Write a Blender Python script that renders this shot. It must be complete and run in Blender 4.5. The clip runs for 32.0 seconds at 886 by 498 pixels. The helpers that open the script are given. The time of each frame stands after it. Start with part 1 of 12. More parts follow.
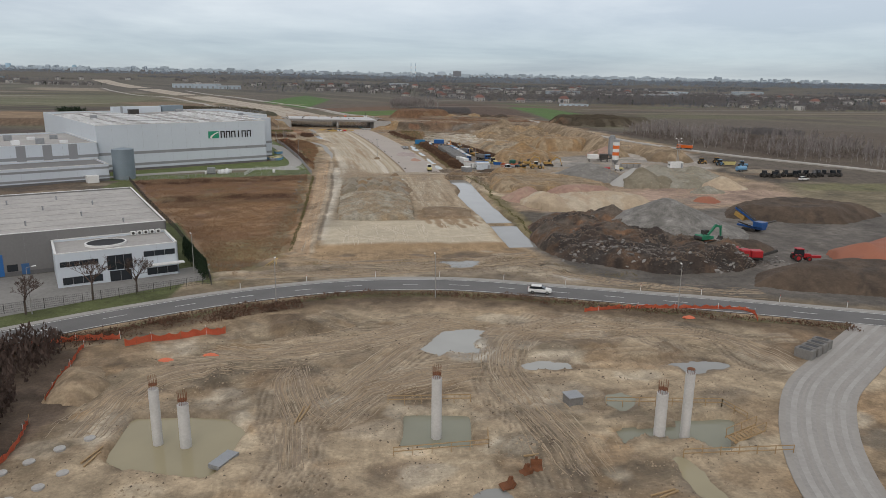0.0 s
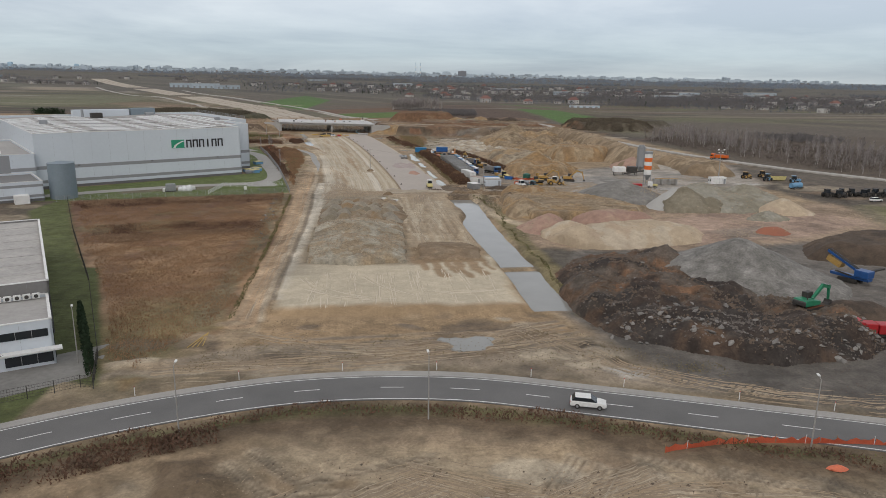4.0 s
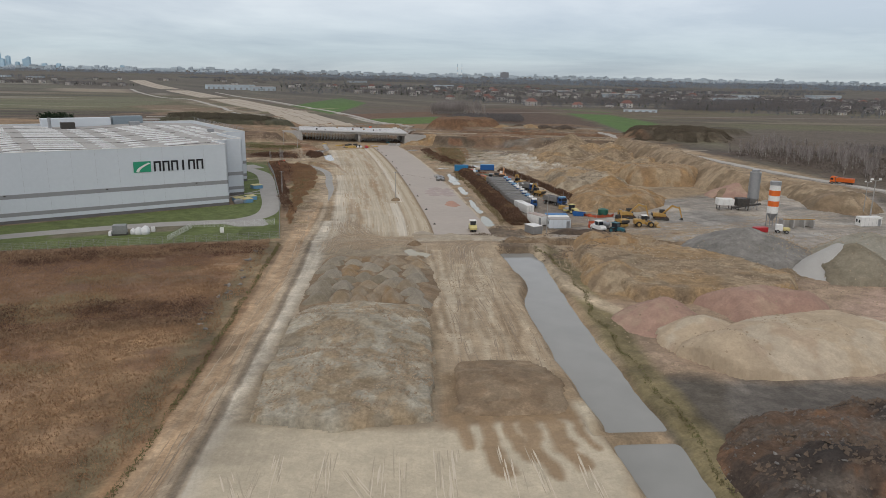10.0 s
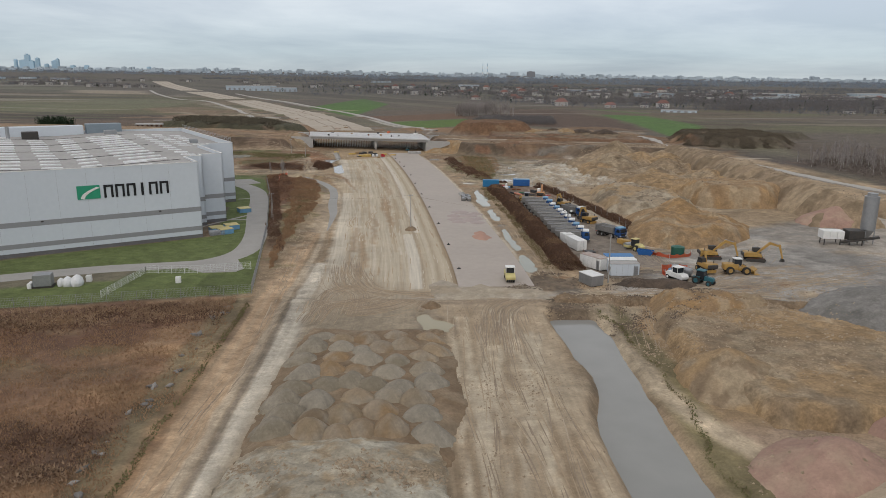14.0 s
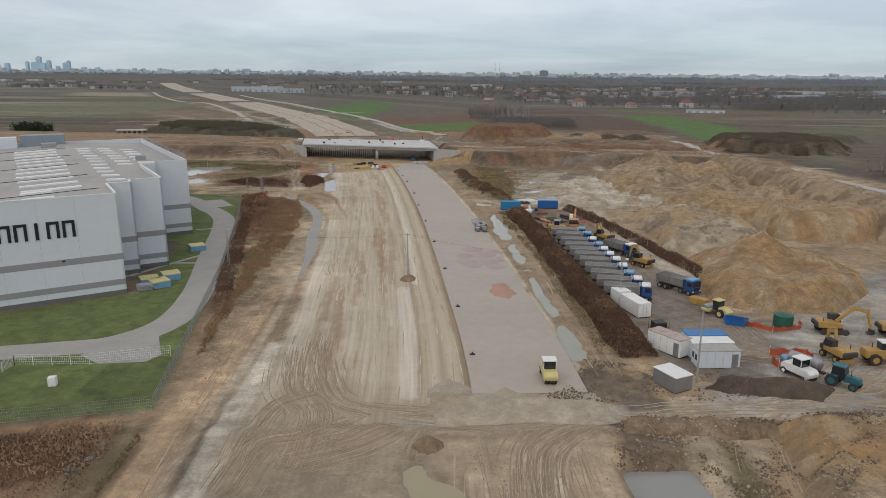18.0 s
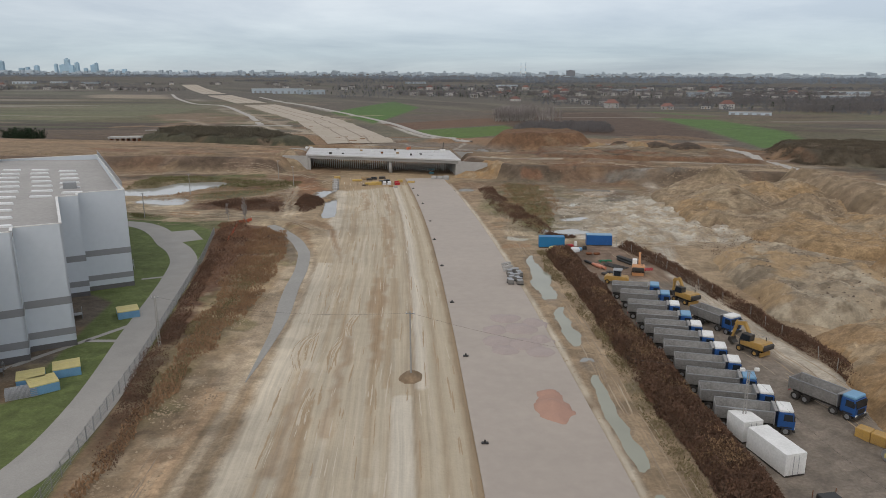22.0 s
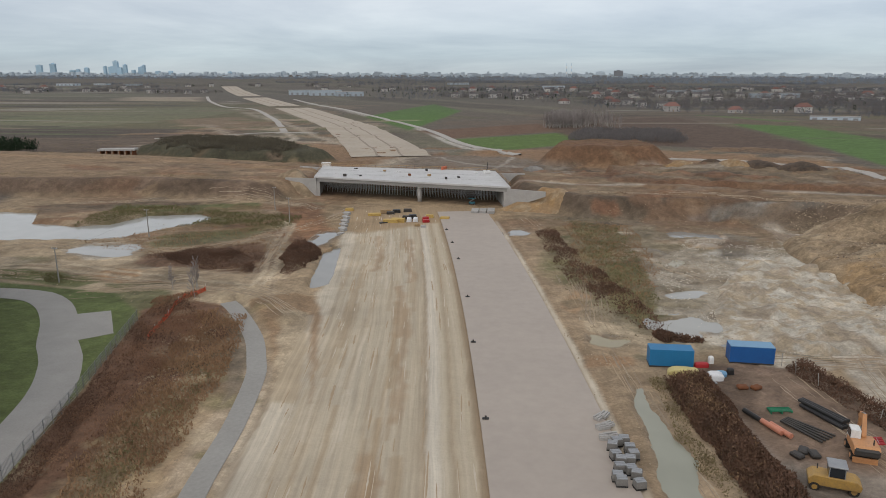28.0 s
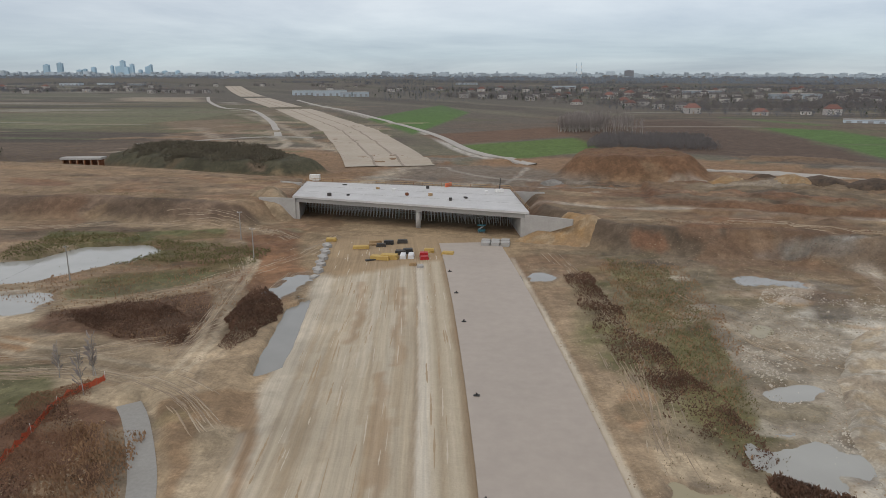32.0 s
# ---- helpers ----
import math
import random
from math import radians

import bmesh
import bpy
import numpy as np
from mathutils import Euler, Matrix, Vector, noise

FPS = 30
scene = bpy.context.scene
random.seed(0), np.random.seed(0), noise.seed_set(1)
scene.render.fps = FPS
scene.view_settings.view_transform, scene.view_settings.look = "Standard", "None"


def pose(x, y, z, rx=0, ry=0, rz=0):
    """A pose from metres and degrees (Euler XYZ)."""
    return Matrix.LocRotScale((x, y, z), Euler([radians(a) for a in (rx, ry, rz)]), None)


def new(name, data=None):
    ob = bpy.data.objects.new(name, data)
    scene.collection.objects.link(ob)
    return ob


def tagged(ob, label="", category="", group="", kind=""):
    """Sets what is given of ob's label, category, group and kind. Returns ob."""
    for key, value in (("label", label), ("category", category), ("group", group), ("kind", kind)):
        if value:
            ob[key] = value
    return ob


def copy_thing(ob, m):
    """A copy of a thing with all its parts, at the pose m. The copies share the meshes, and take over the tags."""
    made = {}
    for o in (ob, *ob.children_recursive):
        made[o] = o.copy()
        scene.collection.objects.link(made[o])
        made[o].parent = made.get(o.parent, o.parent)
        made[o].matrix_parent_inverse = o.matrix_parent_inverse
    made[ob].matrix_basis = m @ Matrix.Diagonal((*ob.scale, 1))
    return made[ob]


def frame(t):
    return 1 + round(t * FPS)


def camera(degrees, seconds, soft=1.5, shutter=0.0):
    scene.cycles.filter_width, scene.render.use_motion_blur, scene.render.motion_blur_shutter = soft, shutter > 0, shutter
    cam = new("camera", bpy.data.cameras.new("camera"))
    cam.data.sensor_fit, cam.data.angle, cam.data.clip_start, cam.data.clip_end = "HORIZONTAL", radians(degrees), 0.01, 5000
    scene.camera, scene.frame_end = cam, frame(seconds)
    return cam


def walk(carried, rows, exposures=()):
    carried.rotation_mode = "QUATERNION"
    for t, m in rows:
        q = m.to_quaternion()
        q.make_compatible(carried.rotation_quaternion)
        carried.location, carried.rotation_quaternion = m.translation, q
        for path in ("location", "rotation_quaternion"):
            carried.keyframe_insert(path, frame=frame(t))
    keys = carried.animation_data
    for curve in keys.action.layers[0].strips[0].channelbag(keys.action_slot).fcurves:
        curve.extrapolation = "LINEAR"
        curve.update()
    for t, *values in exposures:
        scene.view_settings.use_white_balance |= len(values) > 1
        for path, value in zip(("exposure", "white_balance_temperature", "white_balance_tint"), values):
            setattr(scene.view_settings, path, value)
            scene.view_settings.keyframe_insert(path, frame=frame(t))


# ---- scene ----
cam = camera(64.8, 32.0, soft=0.4)
PATH = [
    (0.0, 0.00, 0.00, 40.00, -8.00, -13.90, -0.65),
    (1.0, 1.96, 11.58, 39.99, -8.01, -13.91, -0.71),
    (2.0, 3.87, 23.17, 39.99, -7.98, -13.92, -0.75),
    (3.0, 5.65, 34.78, 40.01, -7.84, -13.92, -0.78),
    (4.0, 7.30, 46.45, 40.05, -7.59, -13.91, -0.79),
    (5.0, 8.73, 58.29, 40.09, -7.14, -13.89, -0.76),
    (6.0, 10.04, 70.18, 40.13, -6.60, -13.87, -0.73),
    (7.0, 11.30, 82.02, 40.14, -6.03, -13.85, -0.75),
    (8.0, 12.45, 93.85, 40.14, -5.44, -13.84, -0.77),
    (9.0, 13.47, 105.65, 40.12, -4.87, -13.84, -0.79),
    (10.0, 14.37, 117.44, 40.11, -4.29, -13.85, -0.79),
    (11.0, 15.15, 129.20, 40.11, -3.69, -13.86, -0.73),
    (12.0, 15.88, 140.96, 40.10, -3.13, -13.87, -0.65),
    (13.0, 16.64, 152.75, 40.07, -2.65, -13.88, -0.57),
    (14.0, 17.40, 164.59, 40.02, -2.28, -13.90, -0.48),
    (15.0, 18.17, 176.46, 39.90, -2.10, -13.92, -0.39),
    (16.0, 18.92, 188.39, 39.79, -1.95, -13.94, -0.29),
    (17.0, 19.60, 200.44, 39.77, -1.69, -13.93, -0.21),
    (18.0, 20.21, 212.48, 39.78, -1.33, -13.92, -0.13),
    (19.0, 20.73, 224.43, 39.82, -0.84, -13.92, -0.05),
    (20.0, 21.17, 236.28, 39.86, -0.30, -13.92, 0.01),
    (21.0, 21.58, 247.94, 39.86, 0.16, -13.91, 0.07),
    (22.0, 21.87, 259.59, 39.87, 0.67, -13.89, 0.11),
    (23.0, 21.98, 271.44, 39.95, 1.38, -13.85, 0.15),
    (24.0, 21.93, 283.24, 40.04, 2.11, -13.82, 0.19),
    (25.0, 21.73, 294.81, 40.10, 2.70, -13.80, 0.22),
    (26.0, 21.41, 306.16, 40.14, 3.22, -13.80, 0.25),
    (27.0, 20.96, 317.20, 40.14, 3.72, -13.81, 0.27),
    (28.0, 20.47, 328.00, 40.14, 4.13, -13.82, 0.29),
    (29.0, 20.00, 338.55, 40.12, 4.35, -13.83, 0.29),
    (30.0, 19.55, 348.96, 40.12, 4.51, -13.84, 0.28),
    (31.0, 19.12, 359.35, 40.15, 4.66, -13.84, 0.27),
    (32.0, 18.69, 369.71, 40.21, 4.81, -13.83, 0.25),
]
walk(cam, [(t, pose(x, y, z, 90 + pitch, roll, yaw)) for t, x, y, z, yaw, pitch, roll in PATH])

# ---- sky and sun: a bright overcast day ----
SUN_EL, SUN_AZ = radians(40), radians(205)
world = bpy.data.worlds.new("overcast_sky")
scene.world = world
world.use_nodes = True
wt = world.node_tree
wt.nodes.clear()


def wnode(kind, **values):
    nd = wt.nodes.new(kind)
    for key, value in values.items():
        nd.inputs[key].default_value = value
    return nd


sky = wt.nodes.new("ShaderNodeTexSky")
sky.sky_type, sky.sun_disc = "NISHITA", False
sky.sun_elevation, sky.sun_rotation = SUN_EL, SUN_AZ
sky.air_density, sky.dust_density, sky.ozone_density = 0.6, 2.0, 0.3
skyb = wnode("ShaderNodeBackground", Strength=0.04)
wt.links.new(sky.outputs["Color"], skyb.inputs["Color"])
co = wt.nodes.new("ShaderNodeTexCoord")
sep = wt.nodes.new("ShaderNodeSeparateXYZ")
wt.links.new(co.outputs["Generated"], sep.inputs[0])
# clouds lie in flat banks that crowd together towards the horizon
low = wt.nodes.new("ShaderNodeMath")
low.operation, low.inputs[1].default_value = "ADD", 0.10
wt.links.new(sep.outputs["Z"], low.inputs[0])
comb = wt.nodes.new("ShaderNodeCombineXYZ")
for i, axis in enumerate("XY"):
    dv = wt.nodes.new("ShaderNodeMath")
    dv.operation = "DIVIDE"
    wt.links.new(sep.outputs[axis], dv.inputs[0])
    wt.links.new(low.outputs[0], dv.inputs[1])
    wt.links.new(dv.outputs[0], comb.inputs[i])
clouds = wnode("ShaderNodeTexNoise", Scale=0.34, Detail=9.0, Roughness=0.58, Distortion=0.3)
wt.links.new(comb.outputs[0], clouds.inputs["Vector"])
cramp = wt.nodes.new("ShaderNodeValToRGB")
cramp.color_ramp.elements[0].position, cramp.color_ramp.elements[0].color = 0.37, (0.69, 0.71, 0.74, 1)
cramp.color_ramp.elements[1].position, cramp.color_ramp.elements[1].color = 0.63, (1.03, 1.015, 0.99, 1)
wt.links.new(clouds.outputs["Fac"], cramp.inputs[0])
# blue-grey haze low down, brighter cloud above
hramp = wt.nodes.new("ShaderNodeValToRGB")
hr = hramp.color_ramp
hr.elements[0].position, hr.elements[0].color = 0.0, (0.78, 0.87, 0.92, 1)
hr.elements[1].position, hr.elements[1].color = 1.0, (1.27, 1.25, 1.24, 1)
for at, c in ((0.03, (0.73, 0.86, 0.945)), (0.07, (0.91, 0.988, 1.045)), (0.13, (1.12, 1.14, 1.15)), (0.40, (1.17, 1.155, 1.15))):
    el = hr.elements.new(at)
    el.color = (*c, 1)
wt.links.new(sep.outputs["Z"], hramp.inputs[0])
mul = wt.nodes.new("ShaderNodeMix")
mul.data_type, mul.blend_type = "RGBA", "MULTIPLY"
mul.inputs["Factor"].default_value = 1.0
wt.links.new(cramp.outputs[0], mul.inputs["A"])
wt.links.new(hramp.outputs[0], mul.inputs["B"])
cloudb = wnode("ShaderNodeBackground", Strength=0.62)
wt.links.new(mul.outputs["Result"], cloudb.inputs["Color"])
mixb = wnode("ShaderNodeAddShader")
wt.links.new(skyb.outputs[0], mixb.inputs[0])
wt.links.new(cloudb.outputs[0], mixb.inputs[1])
wout = wt.nodes.new("ShaderNodeOutputWorld")
wt.links.new(mixb.outputs[0], wout.inputs["Surface"])

sun_data = bpy.data.lights.new("sun", "SUN")
sun_data.energy, sun_data.angle, sun_data.color = 0.42, radians(60), (1.0, 0.96, 0.9)
sun = new("sun", sun_data)
sun.matrix_world = pose(0, 0, 300, 90 - 40, 0, -25)
scene.view_settings.exposure = 0.0


# ---- materials ----
def surf(name, col, col2=None, rough=0.85, metal=0.0, big=0.25, fine=6.0, bump=0.15, depth=0.03, spread=0.0, spec=0.4):
    """A painted, earthen or metal surface: two noises, large and fine, blend two colours; the fine one also gives relief."""
    m = bpy.data.materials.new(name)
    m.use_nodes = True
    t = m.node_tree
    b = t.nodes["Principled BSDF"]
    col2 = col2 or tuple(c * 0.72 for c in col)
    tc = t.nodes.new("ShaderNodeTexCoord")
    outs = []
    for sc, det in ((big, 5.0), (fine, 6.0)):
        n = t.nodes.new("ShaderNodeTexNoise")
        n.inputs["Scale"].default_value, n.inputs["Detail"].default_value = sc, det
        n.inputs["Roughness"].default_value = 0.6
        t.links.new(tc.outputs["Object"], n.inputs["Vector"])
        outs.append(n.outputs["Fac"])
    av = t.nodes.new("ShaderNodeMath")
    av.operation = "ADD"
    t.links.new(outs[0], av.inputs[0])
    t.links.new(outs[1], av.inputs[1])
    r = t.nodes.new("ShaderNodeMapRange")
    r.inputs["From Min"].default_value, r.inputs["From Max"].default_value = 0.72, 1.28
    t.links.new(av.outputs[0], r.inputs["Value"])
    mix = t.nodes.new("ShaderNodeMix")
    mix.data_type = "RGBA"
    mix.inputs["A"].default_value, mix.inputs["B"].default_value = (*col, 1), (*col2, 1)
    t.links.new(r.outputs[0], mix.inputs["Factor"])
    last = mix.outputs["Result"]
    if spread:
        oi = t.nodes.new("ShaderNodeObjectInfo")
        mr = t.nodes.new("ShaderNodeMapRange")
        mr.inputs["To Min"].default_value, mr.inputs["To Max"].default_value = 1 - spread, 1 + spread
        t.links.new(oi.outputs["Random"], mr.inputs["Value"])
        hs = t.nodes.new("ShaderNodeHueSaturation")
        t.links.new(mr.outputs[0], hs.inputs["Value"])
        t.links.new(last, hs.inputs["Color"])
        last = hs.outputs["Color"]
    t.links.new(last, b.inputs["Base Color"])
    b.inputs["Roughness"].default_value, b.inputs["Metallic"].default_value = rough, metal
    b.inputs["Specular IOR Level"].default_value = spec
    if bump:
        bp = t.nodes.new("ShaderNodeBump")
        bp.inputs["Strength"].default_value, bp.inputs["Distance"].default_value = bump, depth
        t.links.new(outs[1], bp.inputs["Height"])
        t.links.new(bp.outputs["Normal"], b.inputs["Normal"])
    return m


def ground_material():
    """Earth: the colour of each stretch comes with the sheet; noise at three sizes breaks it up, wet stretches are smoother."""
    m = bpy.data.materials.new("earth")
    m.use_nodes = True
    t = m.node_tree
    b = t.nodes["Principled BSDF"]
    at = t.nodes.new("ShaderNodeAttribute")
    at.attribute_name = "soil"
    wet = t.nodes.new("ShaderNodeAttribute")
    wet.attribute_name = "wet"
    tc = t.nodes.new("ShaderNodeTexCoord")
    fac = None
    heights = []
    for sc, det, lo, hi in ((0.07, 5.0, 0.80, 1.18), (0.45, 9.0, 0.62, 1.30), (2.6, 9.0, 0.72, 1.24)):
        n = t.nodes.new("ShaderNodeTexNoise")
        n.inputs["Scale"].default_value, n.inputs["Detail"].default_value, n.inputs["Roughness"].default_value = sc, det, 0.62
        t.links.new(tc.outputs["Object"], n.inputs["Vector"])
        r = t.nodes.new("ShaderNodeMapRange")
        for key, value in (("From Min", 0.3), ("From Max", 0.7), ("To Min", lo), ("To Max", hi)):
            r.inputs[key].default_value = value
        t.links.new(n.outputs["Fac"], r.inputs["Value"])
        heights.append(n.outputs["Fac"])
        if fac is None:
            fac = r.outputs[0]
        else:
            k = t.nodes.new("ShaderNodeMath")
            k.operation = "MULTIPLY"
            t.links.new(fac, k.inputs[0])
            t.links.new(r.outputs[0], k.inputs[1])
            fac = k.outputs[0]
    # wheel tracks: streaks along the new road, and curving ones across the open mud
    tk = t.nodes.new("ShaderNodeAttribute")
    tk.attribute_name = "track"
    ts = t.nodes.new("ShaderNodeSeparateColor")
    t.links.new(tk.outputs["Color"], ts.inputs[0])
    px = t.nodes.new("ShaderNodeSeparateXYZ")
    t.links.new(tc.outputs["Object"], px.inputs[0])
    bend = t.nodes.new("ShaderNodeTexNoise")
    bend.inputs["Scale"].default_value, bend.inputs["Detail"].default_value = 0.045, 2.0
    t.links.new(tc.outputs["Object"], bend.inputs["Vector"])

    def sum_of(a, b, k):
        q = t.nodes.new("ShaderNodeMath")
        q.operation = "MULTIPLY_ADD"
        t.links.new(b, q.inputs[0])
        q.inputs[1].default_value = k
        t.links.new(a, q.inputs[2])
        return q.outputs[0]

    def times(a, k):
        q = t.nodes.new("ShaderNodeMath")
        q.operation = "MULTIPLY"
        t.links.new(a, q.inputs[0])
        q.inputs[1].default_value = k
        return q.outputs[0]

    lanes = ((times(sum_of(ts.outputs[2], bend.outputs["Fac"], 1.2), 1.7), times(px.outputs[1], 0.035), ts.outputs[0]),
             (times(px.outputs[0], 0.06), times(sum_of(px.outputs[1], bend.outputs["Fac"], 40.0), 1.5), ts.outputs[1]))
    # crisp-edged dry and damp patches
    cn = t.nodes.new("ShaderNodeTexNoise")
    cn.inputs["Scale"].default_value, cn.inputs["Detail"].default_value, cn.inputs["Roughness"].default_value, cn.inputs["Distortion"].default_value = 0.22, 9.0, 0.66, 0.6
    t.links.new(tc.outputs["Object"], cn.inputs["Vector"])
    cr = t.nodes.new("ShaderNodeMapRange")
    for key, value in (("From Min", 0.49), ("From Max", 0.53), ("To Min", 1.06), ("To Max", 0.84)):
        cr.inputs[key].default_value = value
    t.links.new(cn.outputs["Fac"], cr.inputs["Value"])
    cj = t.nodes.new("ShaderNodeMath")
    cj.operation = "MULTIPLY"
    t.links.new(fac, cj.inputs[0])
    t.links.new(cr.outputs[0], cj.inputs[1])
    fac = cj.outputs[0]
    # rolled and graded stretches are evener
    even = t.nodes.new("ShaderNodeMix")
    even.data_type = "FLOAT"
    t.links.new(tk.outputs["Alpha"], even.inputs["Factor"])
    t.links.new(fac, even.inputs["A"])
    even.inputs["B"].default_value = 1.0
    fac = even.outputs["Result"]
    for ua, va, strength in lanes:
        cb = t.nodes.new("ShaderNodeCombineXYZ")
        t.links.new(ua, cb.inputs[0])
        t.links.new(va, cb.inputs[1])
        n = t.nodes.new("ShaderNodeTexNoise")
        n.inputs["Scale"].default_value, n.inputs["Detail"].default_value, n.inputs["Roughness"].default_value = 1.0, 6.0, 0.65
        t.links.new(cb.outputs[0], n.inputs["Vector"])
        r = t.nodes.new("ShaderNodeMapRange")
        for key, value in (("From Min", 0.32), ("From Max", 0.68), ("To Min", -0.42), ("To Max", 0.34)):
            r.inputs[key].default_value = value
        t.links.new(n.outputs["Fac"], r.inputs["Value"])
        k = t.nodes.new("ShaderNodeMath")
        k.operation = "MULTIPLY_ADD"
        t.links.new(r.outputs[0], k.inputs[0])
        t.links.new(strength, k.inputs[1])
        k.inputs[2].default_value = 1.0
        j = t.nodes.new("ShaderNodeMath")
        j.operation = "MULTIPLY"
        t.links.new(fac, j.inputs[0])
        t.links.new(k.outputs[0], j.inputs[1])
        fac = j.outputs[0]
    vm = t.nodes.new("ShaderNodeVectorMath")
    vm.operation = "SCALE"
    t.links.new(at.outputs["Color"], vm.inputs[0])
    t.links.new(fac, vm.inputs["Scale"])
    t.links.new(vm.outputs[0], b.inputs["Base Color"])
    rr = t.nodes.new("ShaderNodeMapRange")
    rr.inputs["To Min"].default_value, rr.inputs["To Max"].default_value = 0.95, 0.22
    t.links.new(wet.outputs["Fac"], rr.inputs["Value"])
    t.links.new(rr.outputs[0], b.inputs["Roughness"])
    b.inputs["Specular IOR Level"].default_value = 0.3
    bp = t.nodes.new("ShaderNodeBump")
    bp.inputs["Strength"].default_value, bp.inputs["Distance"].default_value = 0.7, 0.5
    t.links.new(heights[1], bp.inputs["Height"])
    bp2 = t.nodes.new("ShaderNodeBump")
    bp2.inputs["Strength"].default_value, bp2.inputs["Distance"].default_value = 0.4, 0.12
    t.links.new(heights[2], bp2.inputs["Height"])
    t.links.new(bp.outputs["Normal"], bp2.inputs["Normal"])
    t.links.new(bp2.outputs["Normal"], b.inputs["Normal"])
    return m


def water_material(name, col, rough=0.06):
    m = bpy.data.materials.new(name)
    m.use_nodes = True
    t = m.node_tree
    b = t.nodes["Principled BSDF"]
    tc = t.nodes.new("ShaderNodeTexCoord")
    n = t.nodes.new("ShaderNodeTexNoise")
    n.inputs["Scale"].default_value, n.inputs["Detail"].default_value = 0.15, 4.0
    t.links.new(tc.outputs["Object"], n.inputs["Vector"])
    mix = t.nodes.new("ShaderNodeMix")
    mix.data_type = "RGBA"
    mix.inputs["A"].default_value, mix.inputs["B"].default_value = (*col, 1), (*[c * 0.75 for c in col], 1)
    t.links.new(n.outputs["Fac"], mix.inputs["Factor"])
    t.links.new(mix.outputs["Result"], b.inputs["Base Color"])
    b.inputs["Roughness"].default_value, b.inputs["IOR"].default_value = rough, 1.33
    rip = t.nodes.new("ShaderNodeTexNoise")
    rip.inputs["Scale"].default_value, rip.inputs["Detail"].default_value = 2.5, 3.0
    t.links.new(tc.outputs["Object"], rip.inputs["Vector"])
    bp = t.nodes.new("ShaderNodeBump")
    bp.inputs["Strength"].default_value, bp.inputs["Distance"].default_value = 0.12, 0.03
    t.links.new(rip.outputs["Fac"], bp.inputs["Height"])
    t.links.new(bp.outputs["Normal"], b.inputs["Normal"])
    return m


EARTH = ground_material()
WATER_MUD = water_material("muddy_water", (0.36, 0.315, 0.20))
WATER_GREEN = water_material("greenish_pit_water", (0.27, 0.27, 0.20))
WATER_GREY = water_material("grey_ditch_water", (0.30, 0.30, 0.28))
WATER_MILK = water_material("milky_clay_water", (0.40, 0.40, 0.37))
ASPHALT = surf("asphalt", (0.16, 0.155, 0.15), (0.11, 0.108, 0.105), rough=0.8, big=0.12, fine=9, bump=0.2, depth=0.01)
PAVING = surf("grey_concrete_paving", (0.36, 0.345, 0.32), (0.28, 0.27, 0.25), rough=0.85, big=0.2, fine=5, bump=0.1, depth=0.01)
SLAB = surf("cement_bound_base", (0.405, 0.352, 0.302), (0.35, 0.303, 0.26), rough=0.6, big=0.06, fine=0.5, bump=0.15, depth=0.02)
CONCRETE = surf("grey_concrete", (0.42, 0.41, 0.39), (0.32, 0.31, 0.295), big=0.3, fine=4, bump=0.12, depth=0.02)
CONCRETE_DARK = surf("damp_concrete", (0.22, 0.21, 0.195), (0.15, 0.145, 0.135), big=0.3, fine=4, bump=0.12)
CLAD = surf("pale_grey_cladding", (0.575, 0.62, 0.665), (0.53, 0.575, 0.62), rough=0.5, big=0.05, fine=1.0, bump=0.03)
CLAD_BAND = surf("mid_grey_cladding", (0.27, 0.275, 0.285), (0.245, 0.25, 0.26), rough=0.5, big=0.1, fine=2, bump=0.03)
CLAD_DARK = surf("taupe_grey_cladding", (0.20, 0.195, 0.19), (0.17, 0.165, 0.16), rough=0.55, big=0.1, fine=2, bump=0.03)
PLINTH = surf("dark_plinth", (0.16, 0.155, 0.155), rough=0.8)
ROOFING = surf("grey_roof_membrane", (0.40, 0.385, 0.365), (0.30, 0.29, 0.275), rough=0.8, big=0.06, fine=1.2, bump=0.08)
SKYLIGHT = surf("white_skylight_plastic", (0.78, 0.79, 0.79), (0.66, 0.67, 0.67), rough=0.4, big=0.4, fine=3, bump=0.02, spread=0.06)
WHITE = surf("white_paint", (0.76, 0.76, 0.74), (0.62, 0.62, 0.60), rough=0.5, big=0.5, fine=4, bump=0.03)
LOGO_GREEN = surf("green_sign_panel", (0.03, 0.30, 0.17), (0.025, 0.26, 0.15), rough=0.4, bump=0)
LOGO_BLACK = surf("black_sign_letters", (0.012, 0.013, 0.016), (0.012, 0.013, 0.016), rough=0.4, bump=0)
STEEL = surf("galvanised_steel", (0.38, 0.39, 0.40), (0.30, 0.31, 0.32), rough=0.45, metal=0.7, big=0.8, fine=6, bump=0.05)
TANK_STEEL = surf("blue_grey_tank_steel", (0.24, 0.29, 0.33), (0.20, 0.25, 0.28), rough=0.5, metal=0.3, big=0.2, fine=2, bump=0.03)
GLASS = surf("dark_window_glass", (0.025, 0.03, 0.035), (0.02, 0.024, 0.03), rough=0.08, bump=0, spec=0.6)
RUBBER = surf("black_rubber", (0.022, 0.021, 0.02), (0.05, 0.045, 0.04), rough=0.9, big=2, fine=12, bump=0.2)
YELLOW = surf("worn_yellow_paint", (0.47, 0.285, 0.07), (0.30, 0.19, 0.07), rough=0.5, big=0.9, fine=6, bump=0.04)
PALE_YELLOW = surf("pale_yellow_paint", (0.60, 0.52, 0.22), (0.46, 0.40, 0.18), rough=0.5, big=0.9, fine=6, bump=0.04)
